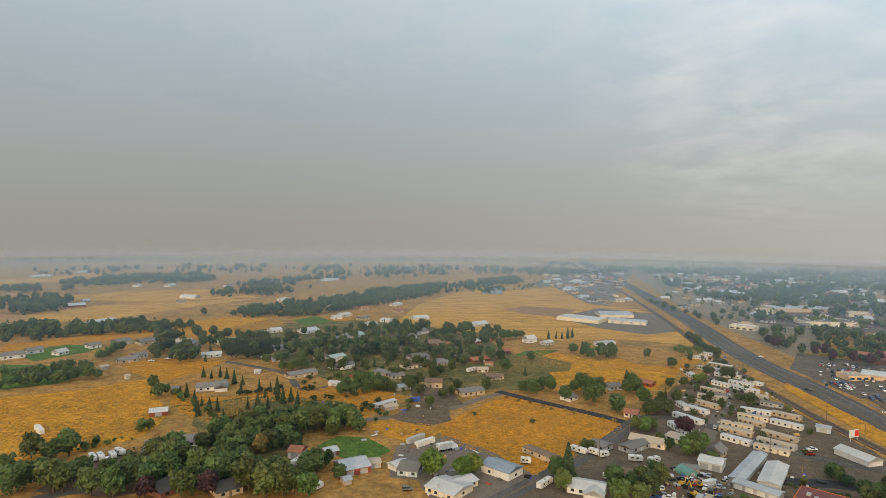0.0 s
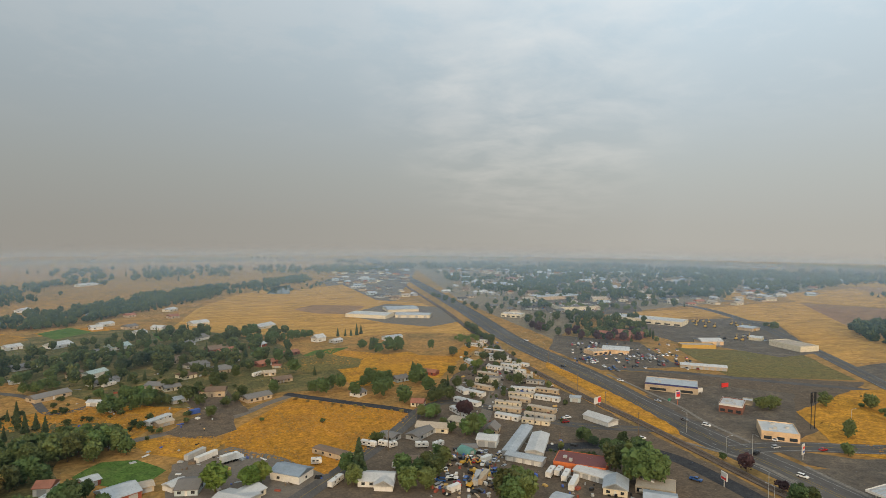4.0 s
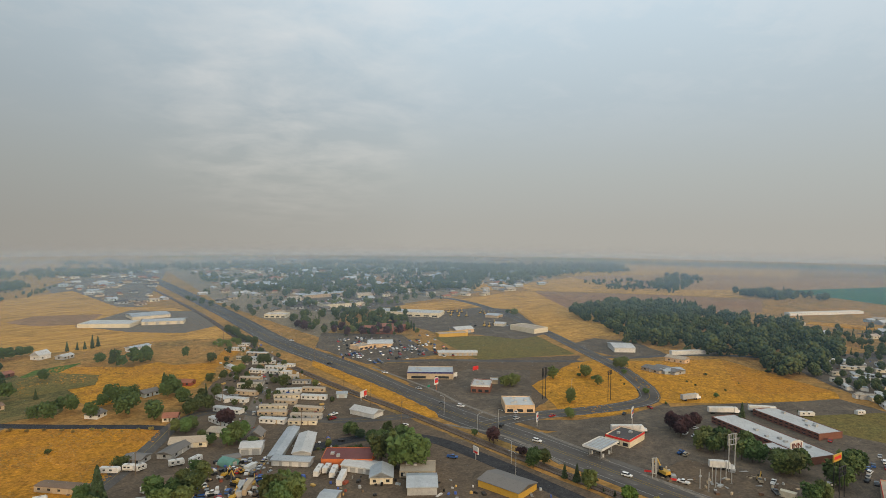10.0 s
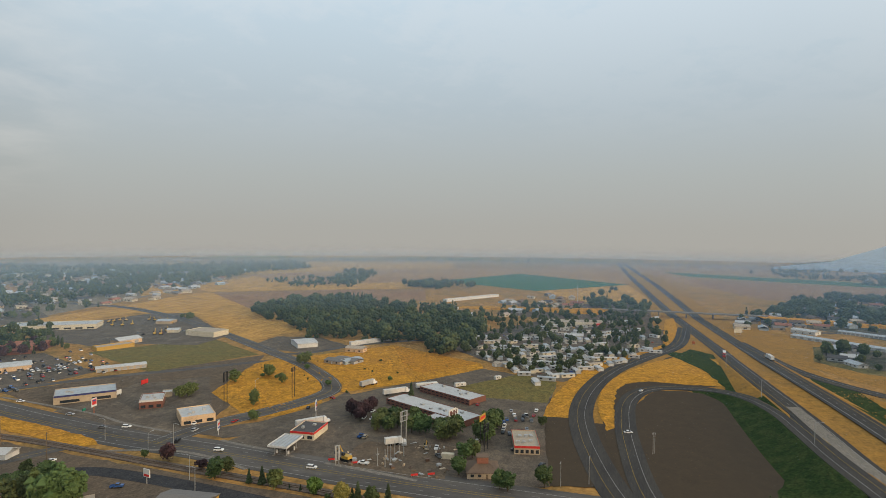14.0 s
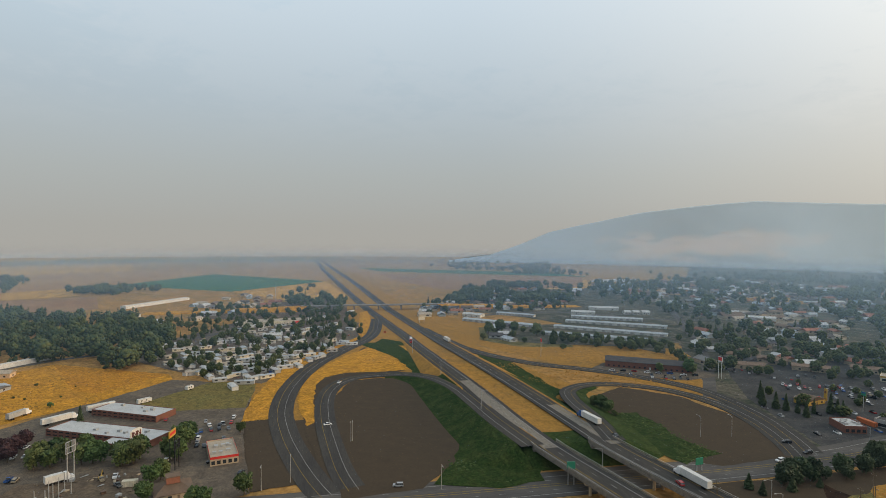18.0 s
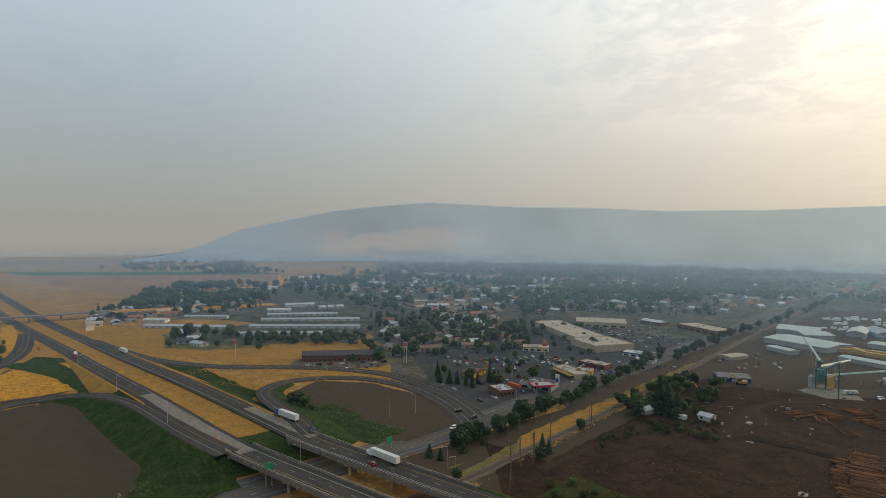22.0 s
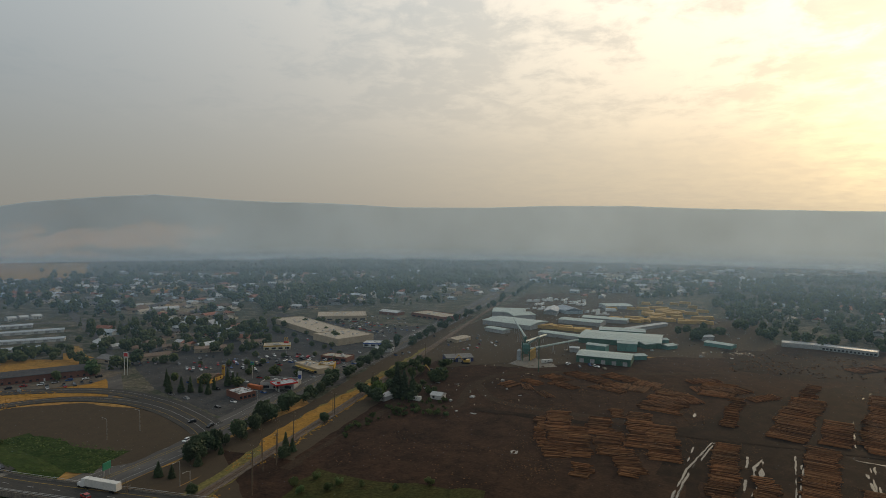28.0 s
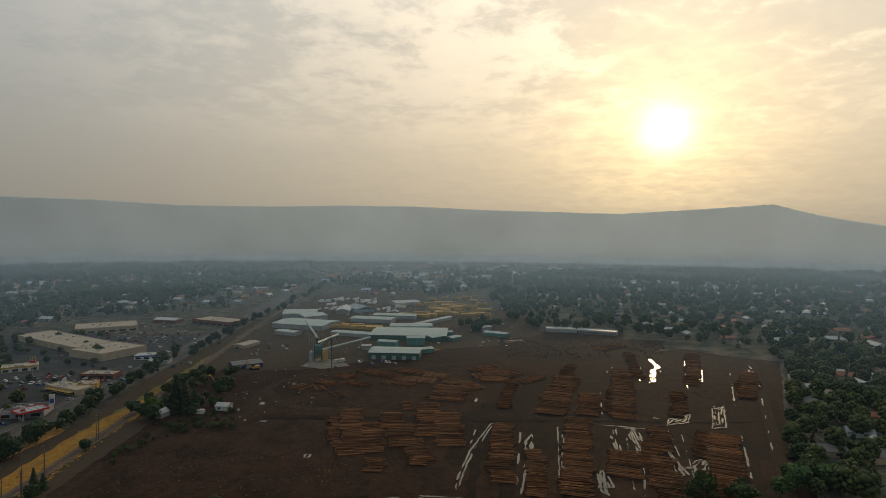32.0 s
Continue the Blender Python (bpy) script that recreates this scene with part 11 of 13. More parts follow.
far_cars([(410, -247, 153), (404, -267, 153), (417, -233, 153), (414, -249, 153), (414, -249, 153), (405, -262, 153), (415, -250, 153), (408, -257, 153), (399, -270, 153), (401, -260, 153), (404, -267, 153), (421, -235, 153), (408, -257, 153), (404, -255, 153)])
far_cars([(394, -369, 143), (422, -320, 143), (409, -331, 143), (412, -334, 143), (419, -325, 143), (387, -370, 143), (385, -348, 143), (393, -361, 143), (419, -332, 143), (422, -320, 143), (387, -370, 143), (390, -359, 143), (392, -339, 143), (415, -322, 143), (415, -322, 143), (409, -331, 143)])
car(371.1, -340.5, 139, "car_red", "sedan", 0.1)
car(369.2, -332.8, 139, "car_white", "sedan", 0.1)
car(345.4, -348.4, 139, "car_blue", "sedan", 0.1)
car(362.3, -369.2, 139, "car_blue", "sedan", 0.1)
car(353.6, -349.4, 139, "car_tan", "sedan", 0.1)
car(357.3, -364.8, 139, "car_silver", "sedan", 0.1)
car(362.9, -339.4, 139, "car_red", "sedan", 0.1)
car(376.1, -344.8, 139, "car_tan", "pickup", 0.1)
car(372.3, -329.4, 139, "car_white", "pickup", 0.1)
car(344.2, -359.4, 139, "car_black", "sedan", 0.1)
car(365.4, -365.9, 139, "car_grey", "pickup", 0.1)
car(361.7, -350.5, 139, "car_red", "suv", 0.1)
car(357.3, -364.8, 139, "car_red", "sedan", 0.1)
car(339.2, -355.0, 139, "car_grey", "suv", 0.1)
car(363.6, -358.2, 139, "car_grey", "pickup", 0.1)
car(376.1, -344.8, 139, "car_silver", "sedan", 0.1)
car(376.1, -344.8, 139, "car_grey", "pickup", 0.1)
car(352.3, -360.4, 139, "car_silver", "suv", 0.1)

# ---- sawmill
house(86.1, -510.8, -178.6, 43.8, 26, 8, 1.5, "r_mint", "dkgreen", "large green sawmill hall with a pale mint roof", windows=0, name='sawmill_hall', category='sawmill', doors=5)
house(88.1, -612.5, -177.0, 76.9, 50, 7, 2, "r_mint", "dkgreen", "large green sawmill hall with a pale mint roof", windows=0, name='sawmill_hall', category='sawmill')
house(92.5, -648.5, -172.1, 46.1, 22, 8.5, 1.4, "r_mint", "dkgreen", "large green sawmill hall with a pale mint roof", windows=0, name='sawmill_hall', category='sawmill')
house(63.0, -592.3, -140.7, 11.5, 18, 6, 1.5, "r_mint", "dkgreen", "large green sawmill hall with a pale mint roof", windows=0, name='sawmill_hall', category='sawmill')
house(142.6, -606.0, 167.2, 56.1, 14, 5, 1, "r_mint", "greyw", "large green sawmill hall with a pale mint roof", windows=0, name='sawmill_hall', category='sawmill')
house(214.4, -659.1, 166.8, 63.3, 42, 7, 2, "r_mint", "greyw", "large green sawmill hall with a pale mint roof", windows=0, name='sawmill_hall', category='sawmill')
house(247.0, -734.0, -165.1, 41.0, 40, 9, 2, "r_mint", "greyw", "large green sawmill hall with a pale mint roof", windows=0, name='sawmill_hall', category='sawmill')
house(226.9, -712.7, -135.0, 30.4, 30, 8, 2.2, "r_mint", "greyw", "large green sawmill hall with a pale mint roof", windows=0, name='sawmill_hall', category='sawmill')
house(147.1, -706.9, 173.2, 51.1, 22, 6, 1.2, "r_mint", "greyw", "large green sawmill hall with a pale mint roof", windows=0, name='sawmill_hall', category='sawmill')
house(125.3, -739.2, 178.1, 53.9, 20, 6, 1.2, "r_mint", "greyw", "large green sawmill hall with a pale mint roof", windows=0, name='sawmill_hall', category='sawmill')
house(203.9, -786.8, -171.5, 17.7, 46, 6, 3, "r_tin", "greyw", "large green sawmill hall with a pale mint roof", windows=0, name='sawmill_hall', category='sawmill', ridge="y")
house(185.6, -800.9, -144.5, 24.6, 40, 6, 4, "r_blue", "bluew", "large green sawmill hall with a pale mint roof", windows=0, name='sawmill_hall', category='sawmill', ridge="y")
house(135.0, -879.0, -151.6, 39.9, 30, 6, 1.4, "r_mint", "greyw", "large green sawmill hall with a pale mint roof", windows=0, name='sawmill_hall', category='sawmill')
house(75.5, -703.5, -119.1, 76.2, 8, 4, 1, "r_tin", "greyw", "large green sawmill hall with a pale mint roof", windows=0, name='sawmill_hall', category='sawmill')
house(54.8, -622.6, -151.9, 19.4, 10, 4, 1.2, "r_mint", "teal", "large green sawmill hall with a pale mint roof", windows=0, name='sawmill_hall', category='sawmill')
house(42.1, -595.2, -127.1, 13.0, 9, 4, 1.2, "r_mint", "teal", "large green sawmill hall with a pale mint roof", windows=0, name='sawmill_hall', category='sawmill')
house(-1.9, -627.4, 156.6, 25.8, 12, 4, 1.2, "r_mint", "teal", "large green sawmill hall with a pale mint roof", windows=0, name='sawmill_hall', category='sawmill')
house(12.1, -663.6, -140.6, 14.5, 9, 4, 1.4, "r_white", "greyw", "large green sawmill hall with a pale mint roof", windows=0, name='sawmill_hall', category='sawmill')
house(199.1, -457.1, -142.4, 22.8, 16, 5, 1.6, "r_grey", "navy", "blue workshop with a pale striped metal roof", windows=0, doors=3, name='workshop', category='workshop')
house(233.3, -538.3, -104.1, 23.5, 12, 3.4, 1, "r_tan", "tan", "tan house with a tan pitched roof", windows=0, doors=2)
house(194.0, -332.5, -97.4, 15.6, 6, 3.4, 0.9, "r_white", "greyw", "open shelter with a pale metal roof", windows=0, doors=0)
house(164.8, -346.8, 178.1, 7.6, 7, 3.2, 1.6, "r_white", "white", "white house with a white metal pitched roof", windows=2)
container(175.3, -336.5, 177.4, 6.1, "white", "white steel storage container")
flat_building(-73.0, -664.4, 175.1, 32.9, 16, 4.5, "greyw", "r_white", "long shed with a pale roof and many bays", windows=0, units=0, name='shed', category='shed')
flat_building(-111.2, -655.7, 163.7, 42.8, 14, 4.5, "greyw", "r_tin", "long shed with many bays", windows=14, units=0, name='shed', category='shed')
mill_tower(147.5, -483.3, 20)
field("yard", [(158, -465), (154, -500), (130, -486), (117, -470), (136, -456)], "concrete", 0.2962, "pale sawdust-covered pad", "yard", 1.5, seed=74)
lumber_stack(175.9, -653.1, -5, 17.3)
lumber_stack(180.2, -665.7, 3, 18.0)
lumber_stack(185.9, -662.4, 2, 25.0)
lumber_stack(173.9, -651.8, 8, 23.5)
lumber_stack(178.0, -659.5, -6, 25.6)
lumber_stack(174.1, -663.4, -8, 25.8)
lumber_stack(157.5, -663.2, 1, 18.2)
lumber_stack(148.1, -649.7, 3, 25.8)
lumber_stack(92.1, -753.3, 0, 20.0)
lumber_stack(81.5, -757.0, -6, 13.6)
lumber_stack(82.1, -763.7, -6, 13.0)
lumber_stack(59.1, -838.9, -3, 18.4)
lumber_stack(55.0, -832.4, -1, 15.7)
lumber_stack(68.5, -853.5, 0, 20.8)
lumber_stack(68.5, -862.2, 4, 22.1)
lumber_stack(85.1, -825.6, -8, 17.2)
lumber_stack(81.8, -822.0, -5, 21.3)
lumber_stack(87.2, -845.3, -2, 15.8)
lumber_stack(77.3, -812.7, -2, 22.4)
lumber_stack(89.9, -751.8, -7, 13.6)
lumber_stack(96.0, -773.2, 3, 23.6)
lumber_stack(93.9, -747.6, -8, 18.6)
lumber_stack(34.3, -768.1, 7, 20.5)
lumber_stack(28.5, -778.0, -4, 18.1)
lumber_stack(34.2, -781.3, -1, 22.7)
lumber_stack(13.8, -776.9, -8, 17.8)
lumber_stack(25.9, -781.4, 0, 25.8)
lumber_stack(69.0, -777.7, 7, 24.8)
lumber_stack(61.1, -781.2, -6, 22.2)
lumber_stack(72.4, -788.6, -2, 15.6)
lumber_stack(70.7, -781.7, 0, 15.0)
lumber_stack(135.2, -654.8, -4, 19.4)
lumber_stack(134.1, -646.5, 8, 18.0)
white_stack(264.6, -886.5, 27, 81)
white_stack(238.2, -855.3, 81, 73)
white_stack(244.9, -912.2, 19, 47)
white_stack(235.7, -929.4, 24, 64)
white_stack(222.4, -931.5, 81, 44)
white_stack(201.3, -919.2, 51, 98)
white_stack(232.2, -805.0, 39, 76)
white_stack(186.4, -891.5, 85, 33)
white_stack(154.7, -816.8, 65, 70)
white_stack(142.8, -795.0, 57, 88)
white_stack(205.0, -895.9, 32, 21)
white_stack(142.2, -837.3, 36, 72)
car(195.4, -405.7, 20, "car_tan", "pickup", 0.2)
digger(196.3, -403.2, 20, 1.5, "yellow log loader in the yard")
digger(187.9, -447.6, 30, 1.6, "yellow log loader in the yard")
caravan(128.6, -481.4, -129.8, 10.0, "white site trailer beside a pad")
car(112.2, -482.7, 118, "car_white", "sedan", 0.1)
car(112.2, -482.7, 118, "car_white", "suv", 0.1)
car(100.6, -477.4, 118, "car_grey", "suv", 0.1)
car(94.7, -488.3, 118, "car_blue", "sedan", 0.1)
car(111.2, -486.2, 118, "car_silver", "sedan", 0.1)
car(81.4, -479.9, 118, "car_tan", "pickup", 0.1)
car(87.5, -485.8, 118, "car_white", "sedan", 0.1)
car(90.3, -485.5, 118, "car_white", "pickup", 0.1)

# ---- log yard
log_deck(87.0, -315.0, -164.7, 48.7, 5.3, 1)
log_deck(77.5, -318.0, -166.6, 75.7, 12.5, 2)
log_deck(65.0, -307.7, -167.0, 44.3, 12.1, 3)
log_deck(59.7, -337.9, -170.8, 29.9, 12.0, 4)
log_deck(49.8, -313.2, -170.5, 35.3, 13.4, 5)
log_deck(38.0, -342.6, -174.4, 60.6, 13.1, 6)
log_deck(25.6, -325.7, -173.7, 53.7, 14.8, 7)
log_deck(38.6, -290.9, -164.1, 27.4, 12.0, 8)
log_deck(55.5, -270.7, -170.9, 14.6, 7.9, 9)
log_deck(34.5, -277.9, -177.0, 9.5, 8.0, 10)
log_deck(-44.3, -406.3, -192.8, 95.8, 18.6, 11)
log_deck(28.6, -404.1, -189.9, 46.5, 24.0, 12)
log_deck(54.8, -365.9, -170.1, 16.9, 6.3, 13)
log_deck(-42.3, -299.9, -187.7, 105.7, 13.2, 14)
log_deck(-4.2, -297.4, -181.4, 79.0, 10.9, 15)
log_deck(-62.7, -284.9, -192.1, 31.5, 15.5, 16)
log_deck(-60.9, -382.3, -190.1, 46.1, 13.8, 17)
log_deck(-89.0, -418.6, -191.8, 129.3, 13.5, 18)
log_deck(-112.7, -298.0, -198.3, 70.6, 15.4, 19)
log_deck(-161.4, -499.7, -197.5, 122.7, 10.2, 20)
log_deck(-88.7, -322.5, -194.1, 38.5, 10.1, 21)
log_deck(-1.2, -452.5, -183.2, 37.9, 20.4, 22)
log_deck(-77.7, -277.2, -194.2, 35.9, 12.9, 23)
log_deck(-19.6, -271.2, -183.2, 51.3, 8.4, 24)
log_deck(-190.2, -459.9, -199.1, 56.0, 11.7, 25)
log_deck(108.8, -433.8, 62.5, 21.5, 14, 33)
log_deck(91.8, -450.2, 57.3, 27.3, 14, 34)
log_deck(76.8, -439.5, 63.0, 35.3, 14, 35)
log_deck(66.3, -457.1, 61.6, 27.0, 14, 36)
log_deck(53.9, -430.2, 80.3, 21.8, 14, 37)
log_deck(44.9, -445.1, 78.2, 18.4, 14, 38)
log_deck(133.9, -401.5, 69.7, 10.9, 14, 39)
log_deck(2.0, -452.2, -247.9, 29.3, 14, 40)
log_deck(-7.8, -451.8, -223.2, 30.8, 14, 41)
log_deck(29.5, -399.4, -225.1, 17.9, 14, 42)
log_deck(19.6, -413.8, -237.6, 22.4, 14, 43)
log_deck(-110.3, -575.8, -220.9, 36.5, 14, 44)
log_deck(104.5, -386.2, -228.4, 5.9, 14, 45)
log_deck(119.8, -398.7, -239.6, 6.1, 14, 46)
puddle([(2.6, -335), (0.6, -334), (6.8, -302), (11.2, -282), (14.1, -253), (15.5, -248), (16.7, -252), (14.4, -282), (9.3, -305)], 401)
puddle([(-17.8, -304), (-20, -309), (-19.7, -286), (-17.6, -276), (-14.6, -280)], 402)
puddle([(-134, -519), (-136, -519), (-132, -494), (-130, -491)], 403)
puddle([(-127, -483), (-129, -483), (-121, -460), (-119, -460)], 404)
puddle([(-139, -388), (-146, -396), (-140, -370), (-133, -352), (-124, -348)], 405)
puddle([(-203, -496), (-206, -497), (-191, -447), (-186, -440)], 406)
puddle([(-91.4, -488), (-96.8, -493), (-90.7, -473), (-86.4, -468)], 407)
puddle([(-82.6, -434), (-86.5, -438), (-83, -422), (-79.4, -421)], 408)
puddle([(-178, -412), (-178, -408), (-141, -310), (-139, -308)], 409)
puddle([(-61.6, -326), (-64.7, -331), (-62.9, -301), (-60.9, -300)], 410)
puddle([(-72.4, -327), (-75.9, -332), (-75.9, -311), (-77.9, -302), (-72, -300)], 411)
puddle([(-97.4, -294), (-104, -297), (-98.6, -281), (-88.6, -283)], 412)
puddle([(-93.8, -365), (-95.2, -358), (-111, -356), (-115, -364), (-113, -353), (-90.2, -351)], 413)
puddle([(-38.8, -331), (-39.2, -324), (-36.6, -306), (-35.1, -308)], 414)
puddle([(-8.2, -600), (-28.5, -609), (-30.7, -597), (-13.6, -586)], 415)
puddle([(17.1, -588), (8.8, -595), (9.7, -583)], 416)
puddle([(-20.2, -322), (-21.9, -320), (-12.2, -245), (-10.6, -245)], 417)
puddle([(-72.2, -295), (-73.2, -291), (-63.9, -250), (-62.3, -250)], 418)
puddle([(-49, -278), (-51, -275), (-48.6, -249), (-44.3, -254)], 419)
puddle([(12.8, -389), (9.9, -392), (11.4, -368), (13.5, -367)], 420)
puddle([(93.4, -280), (89.2, -282), (87.6, -277), (90.9, -275)], 421)
puddle([(53.5, -235), (31.2, -242), (9.9, -242), (9.5, -233), (51.8, -228)], 422)
puddle([(-88.3, -304), (-88.6, -300), (-88.9, -280), (-86.3, -279)], 423)
puddle([(-34.3, -298), (-35.7, -298), (-33.2, -277), (-31.9, -277)], 424)
puddle([(-60, -343), (-75.3, -341), (-87.2, -338), (-74.3, -336)], 425)
puddle([(-15.2, -310), (-21.1, -324), (-21.2, -304), (-17.4, -276), (-13.6, -275)], 430)
puddle([(-13.1, -274), (-16.5, -273), (-16, -250), (-12.5, -249)], 431)
puddle([(-36.2, -323), (-39.9, -326), (-34.5, -279), (-31.3, -277)], 432)
puddle([(-65.1, -334), (-68.7, -337), (-64.5, -301), (-61.3, -296)], 433)
puddle([(-75.2, -340), (-79.3, -340), (-78.1, -301), (-70.6, -296)], 434)
puddle([(-87.2, -306), (-87.8, -299), (-89.8, -274), (-81.3, -269)], 435)
puddle([(-93.9, -287), (-104, -294), (-99.3, -276), (-89.3, -272)], 436)
puddle([(-46.7, -274), (-51.9, -277), (-52.9, -257), (-44.8, -256)], 437)
puddle([(-102, -358), (-119, -369), (-113, -351), (-98.1, -345)], 438)
puddle([(-132, -523), (-136, -528), (-135, -485), (-131, -479)], 439)
puddle([(-123, -482), (-133, -495), (-119, -448), (-113, -443)], 440)
puddle([(-135, -381), (-146, -388), (-132, -345), (-122, -342)], 441)
puddle([(-160, -483), (-166, -488), (-154, -450), (-151, -449)], 442)
puddle([(-211, -513), (-210, -502), (-191, -439), (-187, -436)], 443)
puddle([(17, -257), (14, -257), (8.8, -297), (-0.2, -338), (2.3, -337), (12.8, -292)], 444)
field("yard", [(177, -224), (180, -264), (173, -318), (74.2, -241), (69.6, -226), (171, -215)], "yard", 0.1975, "brown disturbed earth", "yard", 2, seed=75)
field("bank", [(160, -189), (165, -219), (140, -218), (87.2, -231), (81.7, -217), (158, -180)], "ditch", 0.3088, "olive weeds along a ditch", "bank", 2.0, seed=76)
tree("bush", 162.9, -199.9, 4.5)
tree("bush", 157.8, -208.8, 4.5)
tree("bush", 145.7, -208.5, 4.5)
tree("bush", 136.4, -211.8, 3.4)
tree("bush", 121.8, -215.4, 3.4)
tree("bush", 111.0, -225.7, 4.5)
tree("bush", 155.6, -194.5, 4.5)
tree("bush", 146.7, -201.8, 4.5)
tree("bush", 177.0, -313.4, 2.6)
tree("bush", 172.1, -311.2, 2.9)
tree("bush", 166.5, -313.9, 2.6)
tree("bush", 163.2, -313.1, 4.2)
tree("bush", 158.3, -312.5, 2.4)
tree("bush", 154.6, -313.6, 4.7)
tree("bush", 149.7, -314.1, 4.2)
tree("bush", 143.9, -314.4, 4.0)

# ---- houses and trees of the southern town
far_houses([(844, -158), (1022, -252), (1028, -451), (798, -341), (790, -244), (782, -162)], 40, 41, 13, single=True)
far_houses([(1179, -554), (1253, -852), (891, -1166), (509, -1005), (451, -723), (547, -614), (598, -476), (732, -498)], 330, 42, 14)
far_houses([(749, -124), (765, -189), (838, -207), (864, -143)], 14, 43, 16, single=True)
far_houses([(416, -284), (636, -433), (515, -497), (402, -452), (453, -397)], 26, 44, 20, single=True)
far_houses([(703, -783), (835, -1138), (526, -1352), (358, -1160), (376, -834), (444, -707)], 120, 45, 14)
far_houses([(-21.7, -971), (-279, -1345), (-854, -1379), (-413, -664), (-269, -585), (-147, -702)], 240, 46, 14)
far_houses([(-256, -534), (-392, -630), (-172, -273), (-146, -276), (-167, -348)], 34, 47, 17, single=True)
far_houses([(377, -1223), (-34.1, -1562), (-162, -1401), (-25.8, -1167), (183, -1076)], 50, 48, 18, big=True)
far_houses([(417, 1204), (647, 1285), (832, 1042), (843, 836), (705, 699), (520, 702), (414, 783), (347, 891)], 60, 38, 18)
far_houses([(440, 1150), (640, 1220), (790, 1020), (800, 850), (690, 730), (540, 730), (430, 830)], 16, 39, 40, big=True)
far_houses([(700, 1500), (1200, 1300), (1400, 900), (1150, 1000), (950, 1300), (690, 1350)], 60, 40, 22, big=True)
far_houses([(830, -160), (1070, -262), (1220, -405), (1076, -490), (860, -370), (800, -267)], 46, 37, 17)
field("yard", [(640, -520), (760, -560), (742, -640), (612, -590)], "dirt", 0.30, "pale dusty lot between houses", "yard", seed=211)
field("yard", [(820, -700), (930, -690), (900, -800), (800, -790)], "rust", 0.30, "dry grass plot in the town", "field", seed=212)
field("yard", [(560, -800), (650, -830), (600, -930), (520, -890)], "dirt", 0.30, "pale dusty lot between houses", "yard", seed=213)
field("yard", [(980, -560), (1100, -600), (1060, -680), (950, -640)], "stubble", 0.30, "dry grass plot in the town", "field", seed=214)
far_houses([(1126, -518), (1339, -911), (1021, -1336), (543, -1342), (451, -723), (598, -476), (716, -468)], 70, 41, 18)
far_houses([(1126, -518), (1339, -911), (1021, -1336), (600, -1342), (500, -723), (620, -500), (716, -468)], 30, 42, 40, big=True)
field("yard", [(660, -182), (672, -300), (582, -386), (512, -326), (552, -213), (587, -167)], "town", 0.247, "weedy ground round the storage sheds", "yard", seed=215)
far_houses([(650, -190), (655, -215), (600, -190), (590, -175)], 5, 43, 14)
woods([(655, -185), (660, -240), (560, -225), (590, -172)], 16, 5, 10, "garden trees round houses by the sheds", 931)
far_houses([(609, -517), (571, -560), (472, -521), (409, -451), (422, -405), (430, -367)], 26, 44, 15)
far_houses([(417, -1384), (98, -1584), (84, -1362), (365, -1213)], 26, 45, 34, big=True)
far_houses([(1084, -914), (1008, -1038), (827, -1074), (608, -778), (680, -700), (823, -693)], 30, 46, 22, big=True)
field("yard", [(244, -522), (233, -607), (200, -639), (148, -512), (156, -466), (179, -446), (197, -426)], "loop", 0.30, "pale brown ground of the sawmill entrance", "yard", 0.7, seed=231)
woods([(814, -153), (1073, -254), (1230, -405), (1076, -497), (860, -378), (784, -267)], 190, 8, 17, "trees between the houses", 51)
woods([(1126, -518), (1339, -911), (1021, -1336), (543, -1342), (415, -1287), (384, -846), (451, -723), (538, -582), (598, -476), (716, -468), (920, -452)], 720, 8, 17.5, "dense town trees in smoke", 52)
woods([(423, -277), (646, -422), (614, -497), (446, -510), (360, -413), (410, -359)], 150, 7.4, 13.4, "dark trees round the motels", 53)
woods([(891, -148), (971, -226), (1030, -464), (828, -389), (754, -232), (770, -128)], 90, 6.3, 12.3, "trees round the southern farms", 54)
woods([(587, -231), (533, -335), (474, -310), (559, -220)], 68, 6.3, 10.1, "row of round trees beside the sheds", 55)
woods([(1844, -307), (1800, -708), (1401, -659), (1487, -458)], 114, 7.4, 13.4, "hazy tree belt", 56)
woods([(1449, -840), (1505, -1623), (476, -3912), (281, -2323), (802, -1281)], 840, 7.4, 14.6, "far hazy town trees", 57)
woods([(613, -682), (845, -1072), (560, -1439), (377, -1223), (362, -804), (478, -702)], 480, 7.4, 13.4, "dark town trees beside the avenue", 58)
woods([(-3.1, -893), (-145, -1251), (-905, -1462), (-373, -599), (-251, -534), (-209, -606), (-138, -662), (-15.6, -683)], 1204, 7.4, 14.6, "dark town trees in smoke", 59)
woods([(-251, -534), (-373, -599), (-158, -250), (-115, -246), (-142, -296)], 195, 7.4, 14.6, "dark garden trees beside the log yard", 60)
woods([(377, -1223), (-197, -1709), (-1289, -2085), (-905, -1462), (-145, -1251), (183, -1076)], 896, 7.4, 14.6, "hazy town trees below the ridge", 61)
woods([(48.9, -674), (17.6, -712), (-9.2, -690), (21.8, -640)], 22, 8.4, 12.3, "trees beside the sawmill", 62)
woods([(1443, -1609), (610, -1976), (424, -1372), (995, -1108)], 390, 7.4, 13.4, "hazy town trees", 63)
woods([(514, -572), (655, -729), (573, -688), (508, -610)], 26, 7.4, 12.3, "trees behind the shops", 64)
woods([(-71.9, -250), (-95.1, -265), (-110, -261), (-103, -245)], 16, 5.2, 9.0, "green shrubs at the edge of the yard", 65)
